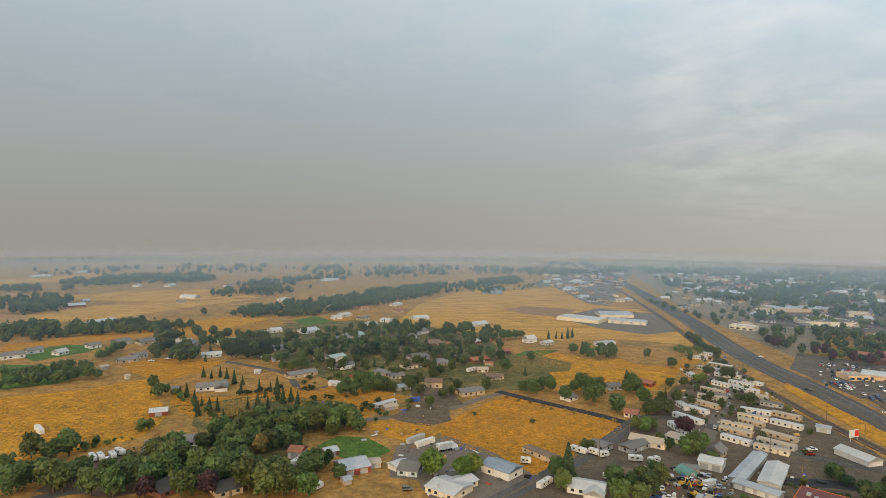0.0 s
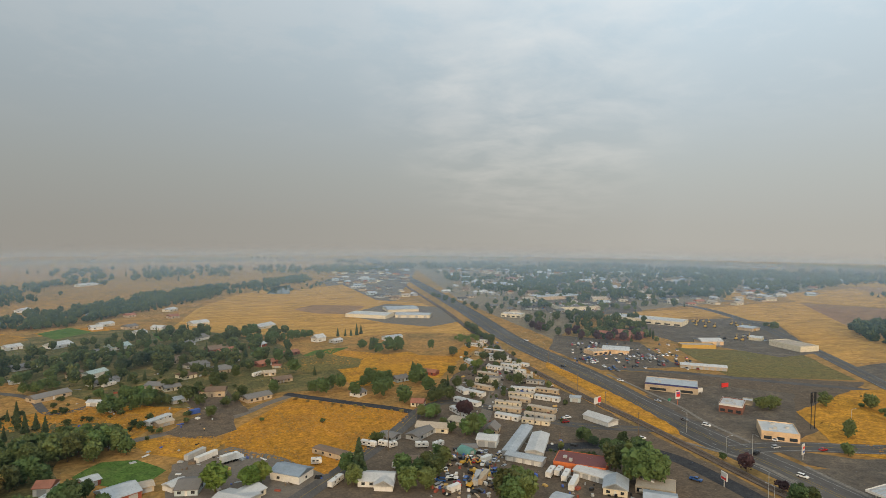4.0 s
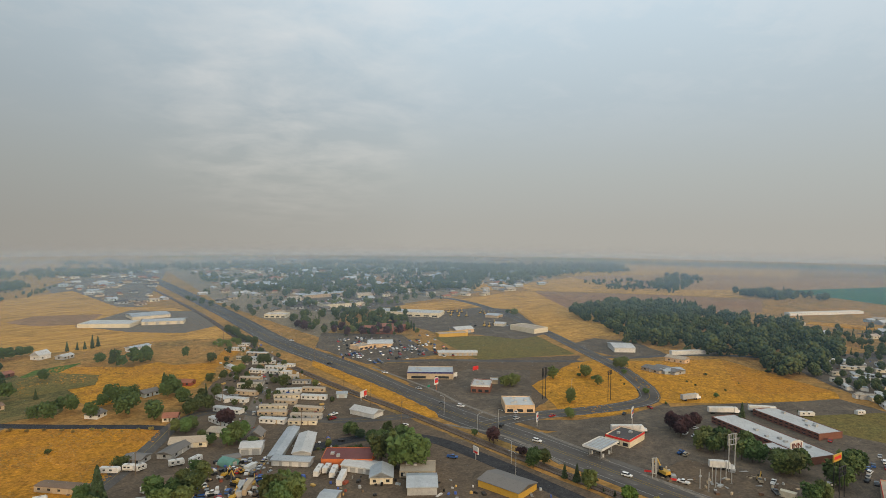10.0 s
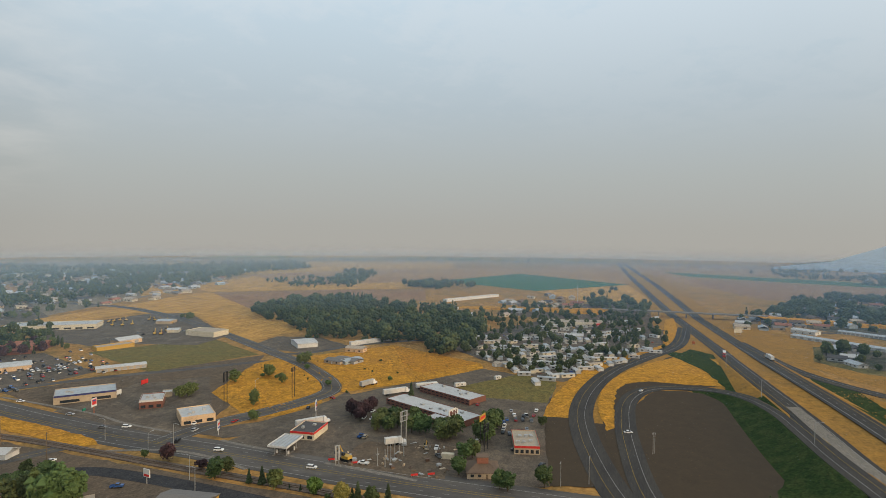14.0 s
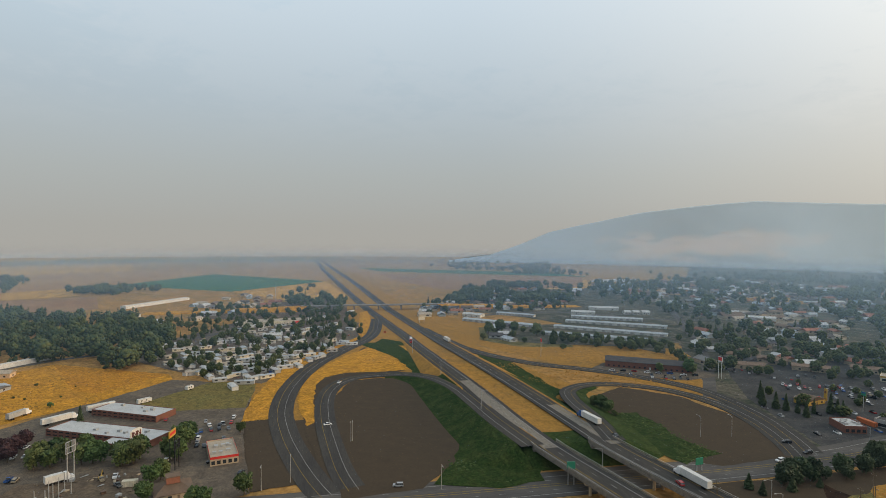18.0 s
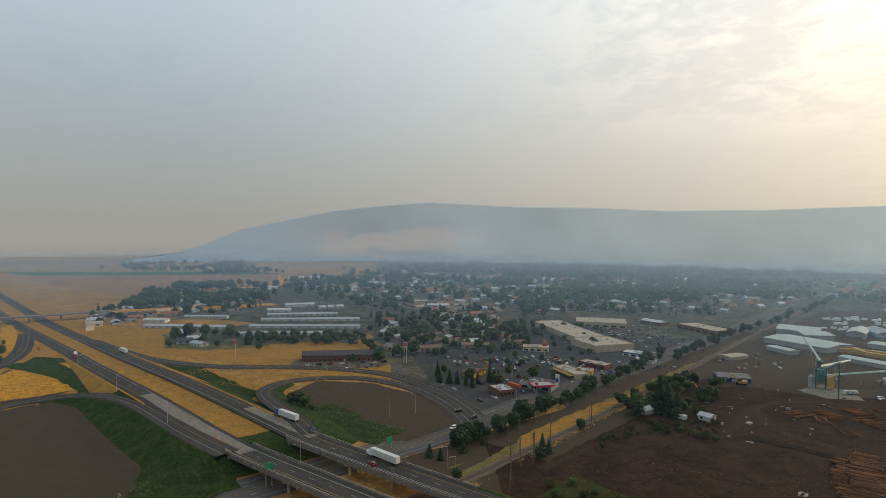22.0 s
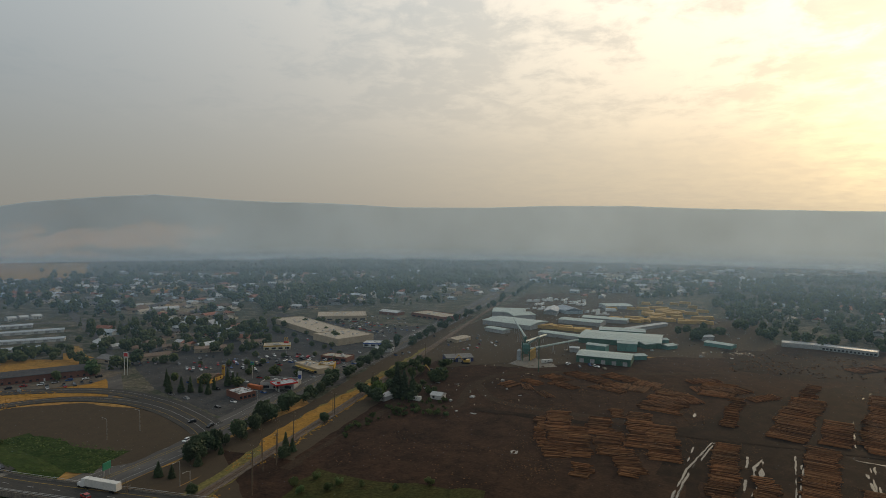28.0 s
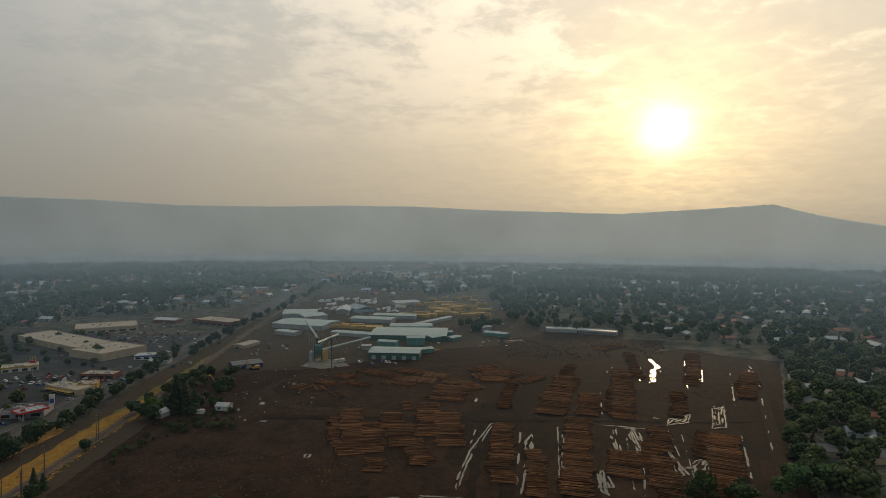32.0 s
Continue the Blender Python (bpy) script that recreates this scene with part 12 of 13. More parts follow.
woods([], 0, 14, 24, "line of tall pines along the ridge", 66, mix=(("cone", 1.0),), detail=60, places=[(-math.sin(radians(a)) * 3690, math.cos(radians(a)) * 3690) for a in [-176.5 - 0.055 * i for i in range(46)] + [-200 - 0.07 * i for i in range(80)] + [-150 - 0.21 * i for i in range(90)]]).location.z = 0.0
tree("round", -129.4, -263.0, 13.4)
tree("round", -139.8, -269.8, 13.4)
tree("round", -144.0, -264.6, 13.4)
tree("round", -142.0, -279.0, 12.3)
tree("round", -129.8, -268.7, 11.2)
tree("round", -119.5, -256.5, 10.1)
tufts([(494, -93), (445, -119), (281, -141), (286, -117), (356, -103)], 900, 0.4, 0.9, "tuft_gold", "tall dry grass in the motorway median", 811)
tufts([(431, -72.8), (432, -87.7), (301, -103), (245, -96.4), (250, -47.4), (302, -72)], 1500, 0.5, 1.2, "tuft_green", "thick green weeds on a bank", 812)
tufts([(331, -165), (330, -189), (260, -196), (251, -170), (280, -160)], 500, 0.5, 1.0, "tuft_green", "thick green weeds in the loop", 813)
tufts([(181, -160), (196, -259), (240, -497), (231, -371), (204, -205)], 1100, 0.4, 1.0, "tuft_gold", "dry orange grass along the railway", 814)
tufts([(481, -139), (450, -209), (394, -260), (377, -175), (418, -147)], 900, 0.4, 0.9, "tuft_gold", "dry golden grass on the verge", 815)
tufts([(-130, -427), (-179, -436), (-165, -393), (-114, -384)], 260, 0.25, 0.7, "tuft_bark", "loose bark and broken timber on dark earth", 830)
tufts([(-91.6, -514), (-151, -526), (-138, -464), (-76.8, -453)], 260, 0.25, 0.7, "tuft_bark", "loose bark and broken timber on dark earth", 831)
tufts([(134, -375), (90.2, -383), (78.4, -347), (124, -340)], 260, 0.25, 0.7, "tuft_bark", "loose bark and broken timber on dark earth", 832)
tufts([(66.4, -419), (18, -428), (12.4, -385), (63.3, -376)], 260, 0.25, 0.7, "tuft_bark", "loose bark and broken timber on dark earth", 833)
tufts([(94.9, -415), (47, -424), (38.5, -381), (88.9, -373)], 260, 0.25, 0.7, "tuft_bark", "loose bark and broken timber on dark earth", 834)
tufts([(38.9, -396), (-6.9, -404), (-9.8, -366), (38.6, -358)], 260, 0.25, 0.7, "tuft_bark", "loose bark and broken timber on dark earth", 835)
tufts([(-105, -432), (-155, -441), (-143, -397), (-90.7, -388)], 260, 0.25, 0.7, "tuft_bark", "loose bark and broken timber on dark earth", 836)
tufts([(50.9, -321), (20, -326), (15.1, -293), (48.7, -289)], 260, 0.2, 0.55, "tuft_bark", "loose bark and broken timber on dark earth", 840)
tufts([(-50, -316), (-80.4, -321), (-75.3, -290), (-42.7, -286)], 260, 0.2, 0.55, "tuft_bark", "loose bark and broken timber on dark earth", 841)
tufts([(94.8, -269), (68.7, -273), (60, -249), (89.1, -246)], 260, 0.2, 0.55, "tuft_bark", "loose bark and broken timber on dark earth", 842)
tufts([(12.2, -338), (-20.3, -344), (-21.2, -307), (13.7, -303)], 260, 0.2, 0.55, "tuft_bark", "loose bark and broken timber on dark earth", 843)
tufts([(112, -312), (81.9, -318), (70.7, -285), (104, -282)], 260, 0.2, 0.55, "tuft_bark", "loose bark and broken timber on dark earth", 844)
tufts([(92.6, -269), (66.6, -273), (58.1, -249), (87.1, -246)], 260, 0.2, 0.55, "tuft_bark", "loose bark and broken timber on dark earth", 845)
tufts([(103, -298), (74.6, -303), (64.5, -273), (96.3, -270)], 260, 0.2, 0.55, "tuft_bark", "loose bark and broken timber on dark earth", 846)
tufts([(35.6, -338), (3, -344), (-0.4, -307), (34.7, -303)], 260, 0.2, 0.55, "tuft_bark", "loose bark and broken timber on dark earth", 847)
tufts([(178, -236), (160, -282), (93.1, -278), (87.2, -231), (142, -204)], 500, 0.25, 0.7, "tuft_bark", "loose bark and soil clods", 850)

# ---- loose things, shrubs and parked cars in the yards
clutter([(214, 533), (255, 530), (217, 350), (187, 289), (146, 303), (129, 322)], 150, 901)
clutter([(96.8, 278), (131, 266), (111, 216), (79.4, 228)], 200, 902, "car parts, tyres and scrap piled in a yard")
clutter([(153, 289), (183, 246), (156, 194), (119, 200)], 60, 903)
clutter([(173, 194), (204, 152), (193, 131), (146, 164)], 50, 904)
clutter([(-105, 492), (-10.4, 497), (-3.3, 326), (-40.4, 299), (-77.7, 366)], 60, 905)
clutter([(-26, 299), (2.9, 315), (45.3, 260), (-4.4, 237)], 40, 906)
clutter([(249, 132), (281, 128), (287, 98.9), (287, 81.1), (249, 75.2), (246, 87.3)], 60, 907, "building material and rubble on a building site", plain=True)
clutter([(603, 154), (706, 76.7), (713, -47.2), (545, -8), (441, 54.9), (469, 92.5)], 160, 908)
clutter([(291, -730), (-20.1, -896), (-24.5, -581), (111, -488), (225, -578)], 220, 909, "timber, pallets and machinery standing about the sawmill", plain=True)
clutter([(207, -347), (193, -438), (121, -487), (110, -358), (141, -312)], 40, 910, plain=True)
woods([(214, 533), (255, 530), (217, 350), (187, 289), (146, 303), (129, 322)], 60, 2.0, 6.5, "garden trees and shrubs between mobile homes", 921, mix=(("bush", 0.7), ("round", 0.3)), leaf="wood_leaf")
woods([(-142, 490), (-11.5, 544), (19.1, 409), (-43.9, 325), (-99.1, 342)], 60, 1.5, 5, "garden shrubs and small trees", 922, mix=(("bush", 0.7), ("round", 0.3)), leaf="wood_leaf")
woods([(409, 292), (477, 165), (391, 103), (352, 178)], 14, 1, 2.5, "scattered low bushes on dry grass", 924, mix=(("bush", 0.7), ("round", 0.3)), leaf="wood_leaf")
woods([(495, -371), (450, -652), (300, -436), (342, -291)], 55, 4, 10, "trees between the lodgings and shops", 925, mix=(("bush", 0.7), ("round", 0.3)), leaf="wood_leaf")
woods([(504, -343), (501, -584), (330, -530), (265, -336), (333, -265)], 30, 4, 10, "trees between the shops", 926, mix=(("bush", 0.7), ("round", 0.3)), leaf="wood_leaf")
woods([(201, -331), (166, -352), (197, -437), (235, -432), (218, -346)], 40, 4, 10, "dark trees round a cottage by the railway", 927, mix=(("bush", 0.7), ("round", 0.3)), leaf="wood_leaf")
woods([(2008, -413), (1916, -754), (1623, -684), (1714, -376)], 95, 7.4, 13.4, "hazy belt of trees behind fields", 67)
field("field", [(1516, -137), (1518, -312), (1391, -640), (1126, -518), (1098, -296), (1102, -226), (1279, -166)], "plough", 0.1601, "pinkish brown bare field", "field", seed=77)
field("field", [(1789, -95.5), (1666, -343), (1541, -606), (1383, -651), (1536, -316), (1623, -155)], "crop", 0.1614, "hazy green field", "field", seed=78)
house(397.5, 523.3, -61.5, 46.3, 24, 5, 4, "r_red", "brick", "brick hall with a wide terracotta roof", windows=0)
house(517.2, 460.3, -60.9, 11.7, 12, 3.5, 1.4, "r_white", "cream", "cream house with a white metal pitched roof", windows=0)
woods([(358, 678), (472, 676), (442, 542), (390, 487), (336, 511), (319, 576)], 64, 7.4, 12.3, "dark trees between shops and dealers", 68)
woods([(417, 1204), (647, 1285), (832, 1042), (843, 836), (705, 699), (520, 702), (414, 783), (347, 891)], 150, 7.4, 13.4, "town trees between houses and shops", 69)
far_cars([(306, 399, -114), (351, 378, -114), (339, 495, -114), (400, 468, -114), (303, 456, -114), (321, 476, -114), (364, 428, -114), (324, 502, -114), (362, 485, -114), (306, 399, -114), (336, 469, -114), (313, 396, -114), (359, 458, -114), (313, 396, -114), (329, 472, -114), (374, 452, -114), (331, 415, -114), (321, 476, -114), (370, 482, -114), (332, 499, -114), (306, 399, -114), (362, 402, -114), (321, 392, -114), (347, 492, -114), (311, 452, -114), (336, 469, -114), (303, 456, -114), (364, 428, -114), (321, 476, -114), (382, 448, -114), (324, 419, -114), (369, 398, -114)])
far_cars([(334, 442, -114), (349, 435, -114), (359, 375, -114), (314, 479, -114), (331, 415, -114), (357, 432, -114), (354, 489, -114), (293, 433, -114), (319, 449, -114), (372, 425, -114), (370, 482, -114), (341, 439, -114), (316, 422, -114), (339, 495, -114), (324, 419, -114), (334, 442, -114), (362, 402, -114), (369, 398, -114), (313, 396, -114), (379, 421, -114), (349, 435, -114), (354, 489, -114), (347, 492, -114), (347, 492, -114), (351, 378, -114), (359, 375, -114), (341, 439, -114), (397, 441, -114), (359, 458, -114), (334, 442, -114), (306, 399, -114), (408, 465, -114)])
far_cars([(326, 445, -114), (324, 502, -114), (298, 402, -114), (293, 433, -114), (341, 439, -114), (313, 396, -114)])
far_cars([(575, 787, -112), (488, 708, -112), (517, 711, -112), (416, 702, -112), (522, 759, -112), (445, 776, -112), (522, 759, -112), (498, 733, -112), (542, 808, -112), (498, 733, -112), (585, 812, -112), (565, 763, -112), (473, 707, -112), (425, 727, -112), (416, 702, -112), (421, 750, -112), (445, 776, -112), (431, 775, -112), (526, 736, -112), (546, 785, -112), (493, 756, -112), (464, 754, -112), (580, 764, -112), (469, 731, -112), (585, 812, -112), (454, 729, -112), (513, 806, -112), (503, 781, -112), (532, 784, -112), (580, 764, -112), (435, 752, -112), (498, 805, -112)])
far_cars([(425, 727, -112), (513, 806, -112), (512, 734, -112), (484, 803, -112), (503, 781, -112), (488, 780, -112), (464, 754, -112), (483, 732, -112), (526, 736, -112), (474, 779, -112), (527, 807, -112), (460, 777, -112), (431, 775, -112), (512, 734, -112), (498, 733, -112), (561, 786, -112), (531, 712, -112), (512, 734, -112), (474, 779, -112), (445, 776, -112), (551, 761, -112), (502, 710, -112), (455, 801, -112), (488, 780, -112), (488, 708, -112), (542, 808, -112), (488, 780, -112), (546, 785, -112), (561, 786, -112), (401, 701, -112), (498, 733, -112), (502, 710, -112)])
far_cars([(435, 752, -112), (483, 732, -112), (556, 810, -112), (488, 708, -112), (575, 787, -112), (522, 759, -112)])
far_cars([(307, -297, 172), (321, -324, 172), (332, -400, 172), (276, -267, 172), (302, -371, 172), (315, -410, 172), (324, -274, 172), (276, -280, 172), (300, -396, 172), (305, -321, 172), (318, -373, 172), (334, -363, 172), (338, -301, 172), (331, -412, 172), (287, -356, 172), (268, -404, 172), (319, -348, 172), (337, -326, 172), (335, -350, 172), (274, -305, 172), (321, -324, 172), (334, -375, 172), (288, -332, 172), (317, -385, 172), (338, -313, 172), (334, -363, 172), (301, -383, 172), (324, -274, 172), (334, -363, 172), (336, -338, 172), (318, -373, 172), (321, -324, 172)])
far_cars([(308, -272, 172), (332, -400, 172), (316, -398, 172), (269, -379, 172), (268, -391, 172), (288, -332, 172), (290, -307, 172), (304, -334, 172), (333, -388, 172), (272, -329, 172), (318, -373, 172), (304, -334, 172), (299, -408, 172), (331, -412, 172), (307, -297, 172), (271, -354, 172), (316, -398, 172), (273, -317, 172)])
far_cars([(304, -410, 135), (301, -416, 135), (283, -389, 135), (330, -484, 135), (319, -443, 135), (304, -410, 135), (273, -476, 135), (255, -449, 135), (274, -409, 135), (357, -491, 135), (300, -484, 135), (327, -491, 135), (332, -545, 135), (332, -545, 135), (330, -484, 135), (319, -443, 135), (252, -456, 135), (294, -497, 135), (255, -449, 135), (297, -490, 135), (354, -498, 135), (332, -545, 135), (295, -430, 135), (324, -497, 135), (297, -490, 135), (367, -471, 135), (348, -511, 135), (360, -484, 135), (261, -436, 135), (277, -402, 135), (304, -410, 135), (318, -511, 135)])
far_cars([(351, -504, 135), (332, -545, 135), (252, -456, 135), (332, -545, 135), (332, -545, 135), (304, -410, 135), (252, -456, 135), (324, -497, 135), (268, -422, 135), (332, -545, 135), (345, -518, 135), (283, -389, 135), (249, -463, 135), (324, -497, 135), (268, -422, 135), (298, -423, 135), (303, -477, 135), (330, -484, 135), (255, -449, 135), (271, -416, 135), (345, -518, 135), (288, -443, 135), (297, -490, 135), (252, -456, 135), (291, -504, 135), (311, -524, 135), (303, -477, 135), (300, -484, 135)])
far_cars([(340, 60, -166), (339, 65, -166), (349, 55, -166), (341, 56, -166), (325, 51, -166), (349, 55, -166), (341, 51, -166), (315, 57, -166), (315, 59, -166)])
far_houses([(575, 1660), (828, 1726), (714, 1088), (414, 863)], 50, 71, 16)
far_houses([(1077, 1642), (1283, 1274), (753, 721), (630, 868)], 50, 72, 16)
far_houses([(253, 1644), (513, 1681), (297, 912), (198, 954)], 50, 73, 16)
field("yard", [(113, -251), (-32.1, -267), (-24, -196), (105, -182)], "yard", 0.1477, "dark wet earth at the edge of the log yard", "yard", seed=79)
field("yard", [(698, -294), (596, -375), (488, -307), (579, -261)], "town", 0.254, "shaded ground round the storage sheds", "yard", seed=80)
log_deck(-80.4, -398.0, -13.7, 61.2, 10.0, 47)
log_deck(-117.6, -389.3, -16.7, 59.7, 8.0, 48)
log_deck(-176.6, -432.2, -19.4, 51.8, 10.0, 49)
log_deck(-115.1, -503.6, -7.2, 97.3, 7.0, 50)
log_deck(-54.8, -459.4, -12.7, 74.5, 8.0, 51)
log_deck(-9.4, -401.5, -6.3, 66.5, 7.0, 52)
log_deck(-78.0, -300.4, -14.5, 29.0, 9.0, 53)
log_deck(-110.0, -316.7, -19.0, 41.5, 10.0, 54)
log_deck(-75.8, -263.3, -10.9, 30.3, 9.0, 55)
log_deck(-96.1, -262.1, -15.1, 25.3, 7.0, 56)
log_deck(121.4, -413.9, 55.9, 16.7, 9, 57)
log_deck(99.0, -415.1, 57.7, 21.6, 9, 58)
log_deck(68.9, -418.7, 64.8, 24.4, 9, 59)
log_deck(28.9, -430.0, 65.7, 23.9, 9, 60)
log_deck(-27.5, -443.6, -223.7, 23.7, 9, 61)
log_deck(9.0, -474.8, -233.3, 25.8, 9, 62)
field("yard", [(84.6, -760), (-44, -866), (-51.7, -650), (-13.3, -574), (70.5, -541)], "loop", 0.1753, "brown dusty ground of the timber yard", "yard", seed=81)
puddle([(-9.8, -330), (-10.9, -328), (-6.1, -250), (-4.9, -251)], 450)
puddle([(-13.7, -325), (-15.3, -324), (-11, -256), (-9.1, -257)], 451)
puddle([(-35.4, -337), (-36.4, -336), (-30, -264), (-29, -266)], 452)
puddle([(-38.6, -324), (-40.1, -322), (-30.3, -247), (-28.6, -248)], 453)
puddle([(-54.8, -335), (-55.9, -333), (-46.3, -254), (-45.1, -256)], 454)
puddle([(-67.5, -341), (-68.7, -339), (-65.7, -302), (-64.3, -304)], 455)
puddle([(-70.9, -327), (-72.1, -326), (-60.8, -256), (-59.4, -257)], 456)
puddle([(-79.1, -333), (-80, -331), (-79, -303), (-77.7, -305)], 457)
puddle([(-85.9, -334), (-86.7, -332), (-72.7, -262), (-71.9, -264)], 458)
puddle([(-96.7, -340), (-97.3, -338), (-91.6, -297), (-90.9, -299)], 459)
puddle([(-102, -331), (-102, -329), (-90, -270), (-89.5, -272)], 460)
puddle([(-114, -332), (-115, -330), (-102, -278), (-101, -280)], 461)
puddle([(-134, -334), (-135, -333), (-116, -273), (-115, -275)], 462)
puddle([(10.6, -327), (9.5, -326), (12, -293), (13.5, -295)], 463)
puddle([(-118, -496), (-119, -492), (-103, -424), (-101, -428)], 464)
puddle([(-162, -523), (-162, -518), (-137, -428), (-136, -432)], 465)
puddle([(-185, -484), (-185, -481), (-154, -389), (-153, -393)], 466)
puddle([(-73.1, -420), (-74.1, -418), (-65.6, -362), (-64.3, -365)], 467)
woods([(700, 1600), (1270, 1390), (1650, 960), (1400, 830), (1172, 985), (1100, 1071), (1052, 1192), (945, 1356), (671, 1362)], 430, 8.4, 15.7, "dense bluish belt of trees beyond the town", 81)
woods([(770, 999), (894, 992), (1071, 1044), (900, 844), (788, 767), (670, 852)], 133, 7.4, 13.4, "dark trees between pale fields", 82)
field("field", [(770, 1138), (936, 1122), (894, 992), (754, 977), (664, 972)], "stubble", 0.1766, "tan field inside the town", "field", seed=82)
field("field", [(918, 911), (1005, 892), (860, 735), (774, 753)], "straw", 0.1779, "pale gold field inside the town", "field", seed=83)
woods([(436, 651), (503, 627), (445, 532), (390, 476), (354, 507), (381, 574)], 76, 6.3, 12.3, "dark leafy trees round a brick building", 83)
house(382.2, 513.6, -45.8, 32.4, 22, 5, 4, "r_red", "brick", "brick building with a terracotta roof below trees", windows=0)
flat_building(472.4, 728.9, -7.1, 59.1, 34, 6, "cream", "r_grey", "long store with a grey flat roof and pale walls", windows=0, units=8)
flat_building(516.9, 858.4, 2.2, 90.1, 40, 6, "tan", "r_tin", "wide store with a pale flat roof", windows=0, units=10)
far_cars([(446, 925, -105), (485, 920, -105), (401, 814, -105), (408, 813, -105), (487, 841, -105), (436, 887, -105), (428, 888, -105), (462, 923, -105), (474, 882, -105), (474, 882, -105), (447, 807, -105), (451, 885, -105), (418, 850, -105), (434, 848, -105), (401, 814, -105), (423, 928, -105), (416, 812, -105), (498, 879, -105), (429, 771, -105), (482, 881, -105), (424, 810, -105), (434, 848, -105), (428, 888, -105), (452, 768, -105), (421, 889, -105), (429, 771, -105), (447, 807, -105), (436, 887, -105), (401, 814, -105), (477, 803, -105), (460, 767, -105), (452, 768, -105)])
far_cars([(413, 890, -105), (436, 887, -105), (451, 885, -105), (441, 847, -105), (434, 848, -105), (444, 886, -105), (424, 810, -105), (454, 806, -105), (431, 927, -105), (429, 771, -105), (423, 928, -105), (462, 805, -105), (429, 771, -105), (441, 847, -105), (462, 923, -105), (449, 846, -105), (500, 918, -105), (413, 890, -105), (467, 883, -105), (444, 886, -105), (428, 888, -105), (439, 808, -105), (482, 881, -105), (482, 881, -105), (408, 813, -105), (454, 924, -105), (467, 883, -105), (439, 926, -105)])
far_cars([(314, 417, -118), (360, 430, -118), (313, 472, -118), (280, 428, -118), (346, 421, -118), (280, 428, -118), (375, 439, -118), (322, 469, -118), (318, 443, -118), (341, 449, -118), (364, 456, -118), (324, 455, -118), (329, 426, -118), (309, 446, -118), (364, 456, -118), (364, 456, -118), (280, 428, -118), (374, 399, -118), (330, 466, -118), (360, 430, -118), (301, 449, -118), (280, 428, -118), (312, 432, -118), (318, 443, -118), (356, 458, -118), (380, 410, -118), (374, 399, -118), (340, 409, -118), (313, 472, -118), (298, 463, -118), (332, 452, -118), (375, 439, -118)])
far_cars([(318, 443, -118), (288, 425, -118), (280, 428, -118), (381, 450, -118), (280, 428, -118), (354, 418, -118), (381, 450, -118), (339, 464, -118), (371, 413, -118), (330, 466, -118), (324, 455, -118), (354, 418, -118), (377, 424, -118), (295, 437, -118), (369, 427, -118), (369, 427, -118), (343, 435, -118), (305, 474, -118), (286, 440, -118), (318, 443, -118), (384, 436, -118), (320, 429, -118), (322, 469, -118), (330, 466, -118), (374, 399, -118), (340, 409, -118), (381, 450, -118), (377, 424, -118)])
field("yard", [(30.6, -280), (-150, -300), (-118, -206), (42.9, -189)], "yard", 0.1552, "dark wet earth at the foot of the log yard", "yard", seed=84)
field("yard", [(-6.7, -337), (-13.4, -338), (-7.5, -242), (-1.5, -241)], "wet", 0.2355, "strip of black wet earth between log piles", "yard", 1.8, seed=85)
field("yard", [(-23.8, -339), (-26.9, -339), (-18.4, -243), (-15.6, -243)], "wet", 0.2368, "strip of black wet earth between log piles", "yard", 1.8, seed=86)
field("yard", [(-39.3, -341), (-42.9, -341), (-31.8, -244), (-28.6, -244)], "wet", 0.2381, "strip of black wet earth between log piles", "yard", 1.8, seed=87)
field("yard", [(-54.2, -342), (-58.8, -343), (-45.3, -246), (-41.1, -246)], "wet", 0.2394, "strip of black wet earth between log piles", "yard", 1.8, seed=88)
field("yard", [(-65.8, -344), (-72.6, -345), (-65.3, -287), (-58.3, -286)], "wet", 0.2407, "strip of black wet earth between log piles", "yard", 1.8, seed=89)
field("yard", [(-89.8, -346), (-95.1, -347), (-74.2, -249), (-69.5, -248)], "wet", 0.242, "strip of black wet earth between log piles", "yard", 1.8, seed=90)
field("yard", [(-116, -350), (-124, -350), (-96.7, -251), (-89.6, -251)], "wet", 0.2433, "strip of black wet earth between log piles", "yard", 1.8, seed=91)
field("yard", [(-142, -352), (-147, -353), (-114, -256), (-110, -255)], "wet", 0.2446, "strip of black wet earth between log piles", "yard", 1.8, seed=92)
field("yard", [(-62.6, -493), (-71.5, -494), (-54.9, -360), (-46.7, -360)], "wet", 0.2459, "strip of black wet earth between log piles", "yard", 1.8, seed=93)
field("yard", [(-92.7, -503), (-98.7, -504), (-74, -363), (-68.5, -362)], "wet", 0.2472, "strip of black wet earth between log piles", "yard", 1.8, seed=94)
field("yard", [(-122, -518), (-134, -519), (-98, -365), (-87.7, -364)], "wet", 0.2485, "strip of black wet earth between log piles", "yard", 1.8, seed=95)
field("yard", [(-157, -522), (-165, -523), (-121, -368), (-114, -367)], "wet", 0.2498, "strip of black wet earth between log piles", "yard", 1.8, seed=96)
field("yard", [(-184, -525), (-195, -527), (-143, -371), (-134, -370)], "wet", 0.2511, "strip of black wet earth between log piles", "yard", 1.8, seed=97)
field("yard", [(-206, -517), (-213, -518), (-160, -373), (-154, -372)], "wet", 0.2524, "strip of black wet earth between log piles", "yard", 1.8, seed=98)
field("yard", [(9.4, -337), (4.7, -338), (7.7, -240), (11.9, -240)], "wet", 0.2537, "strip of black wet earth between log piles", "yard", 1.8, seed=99)
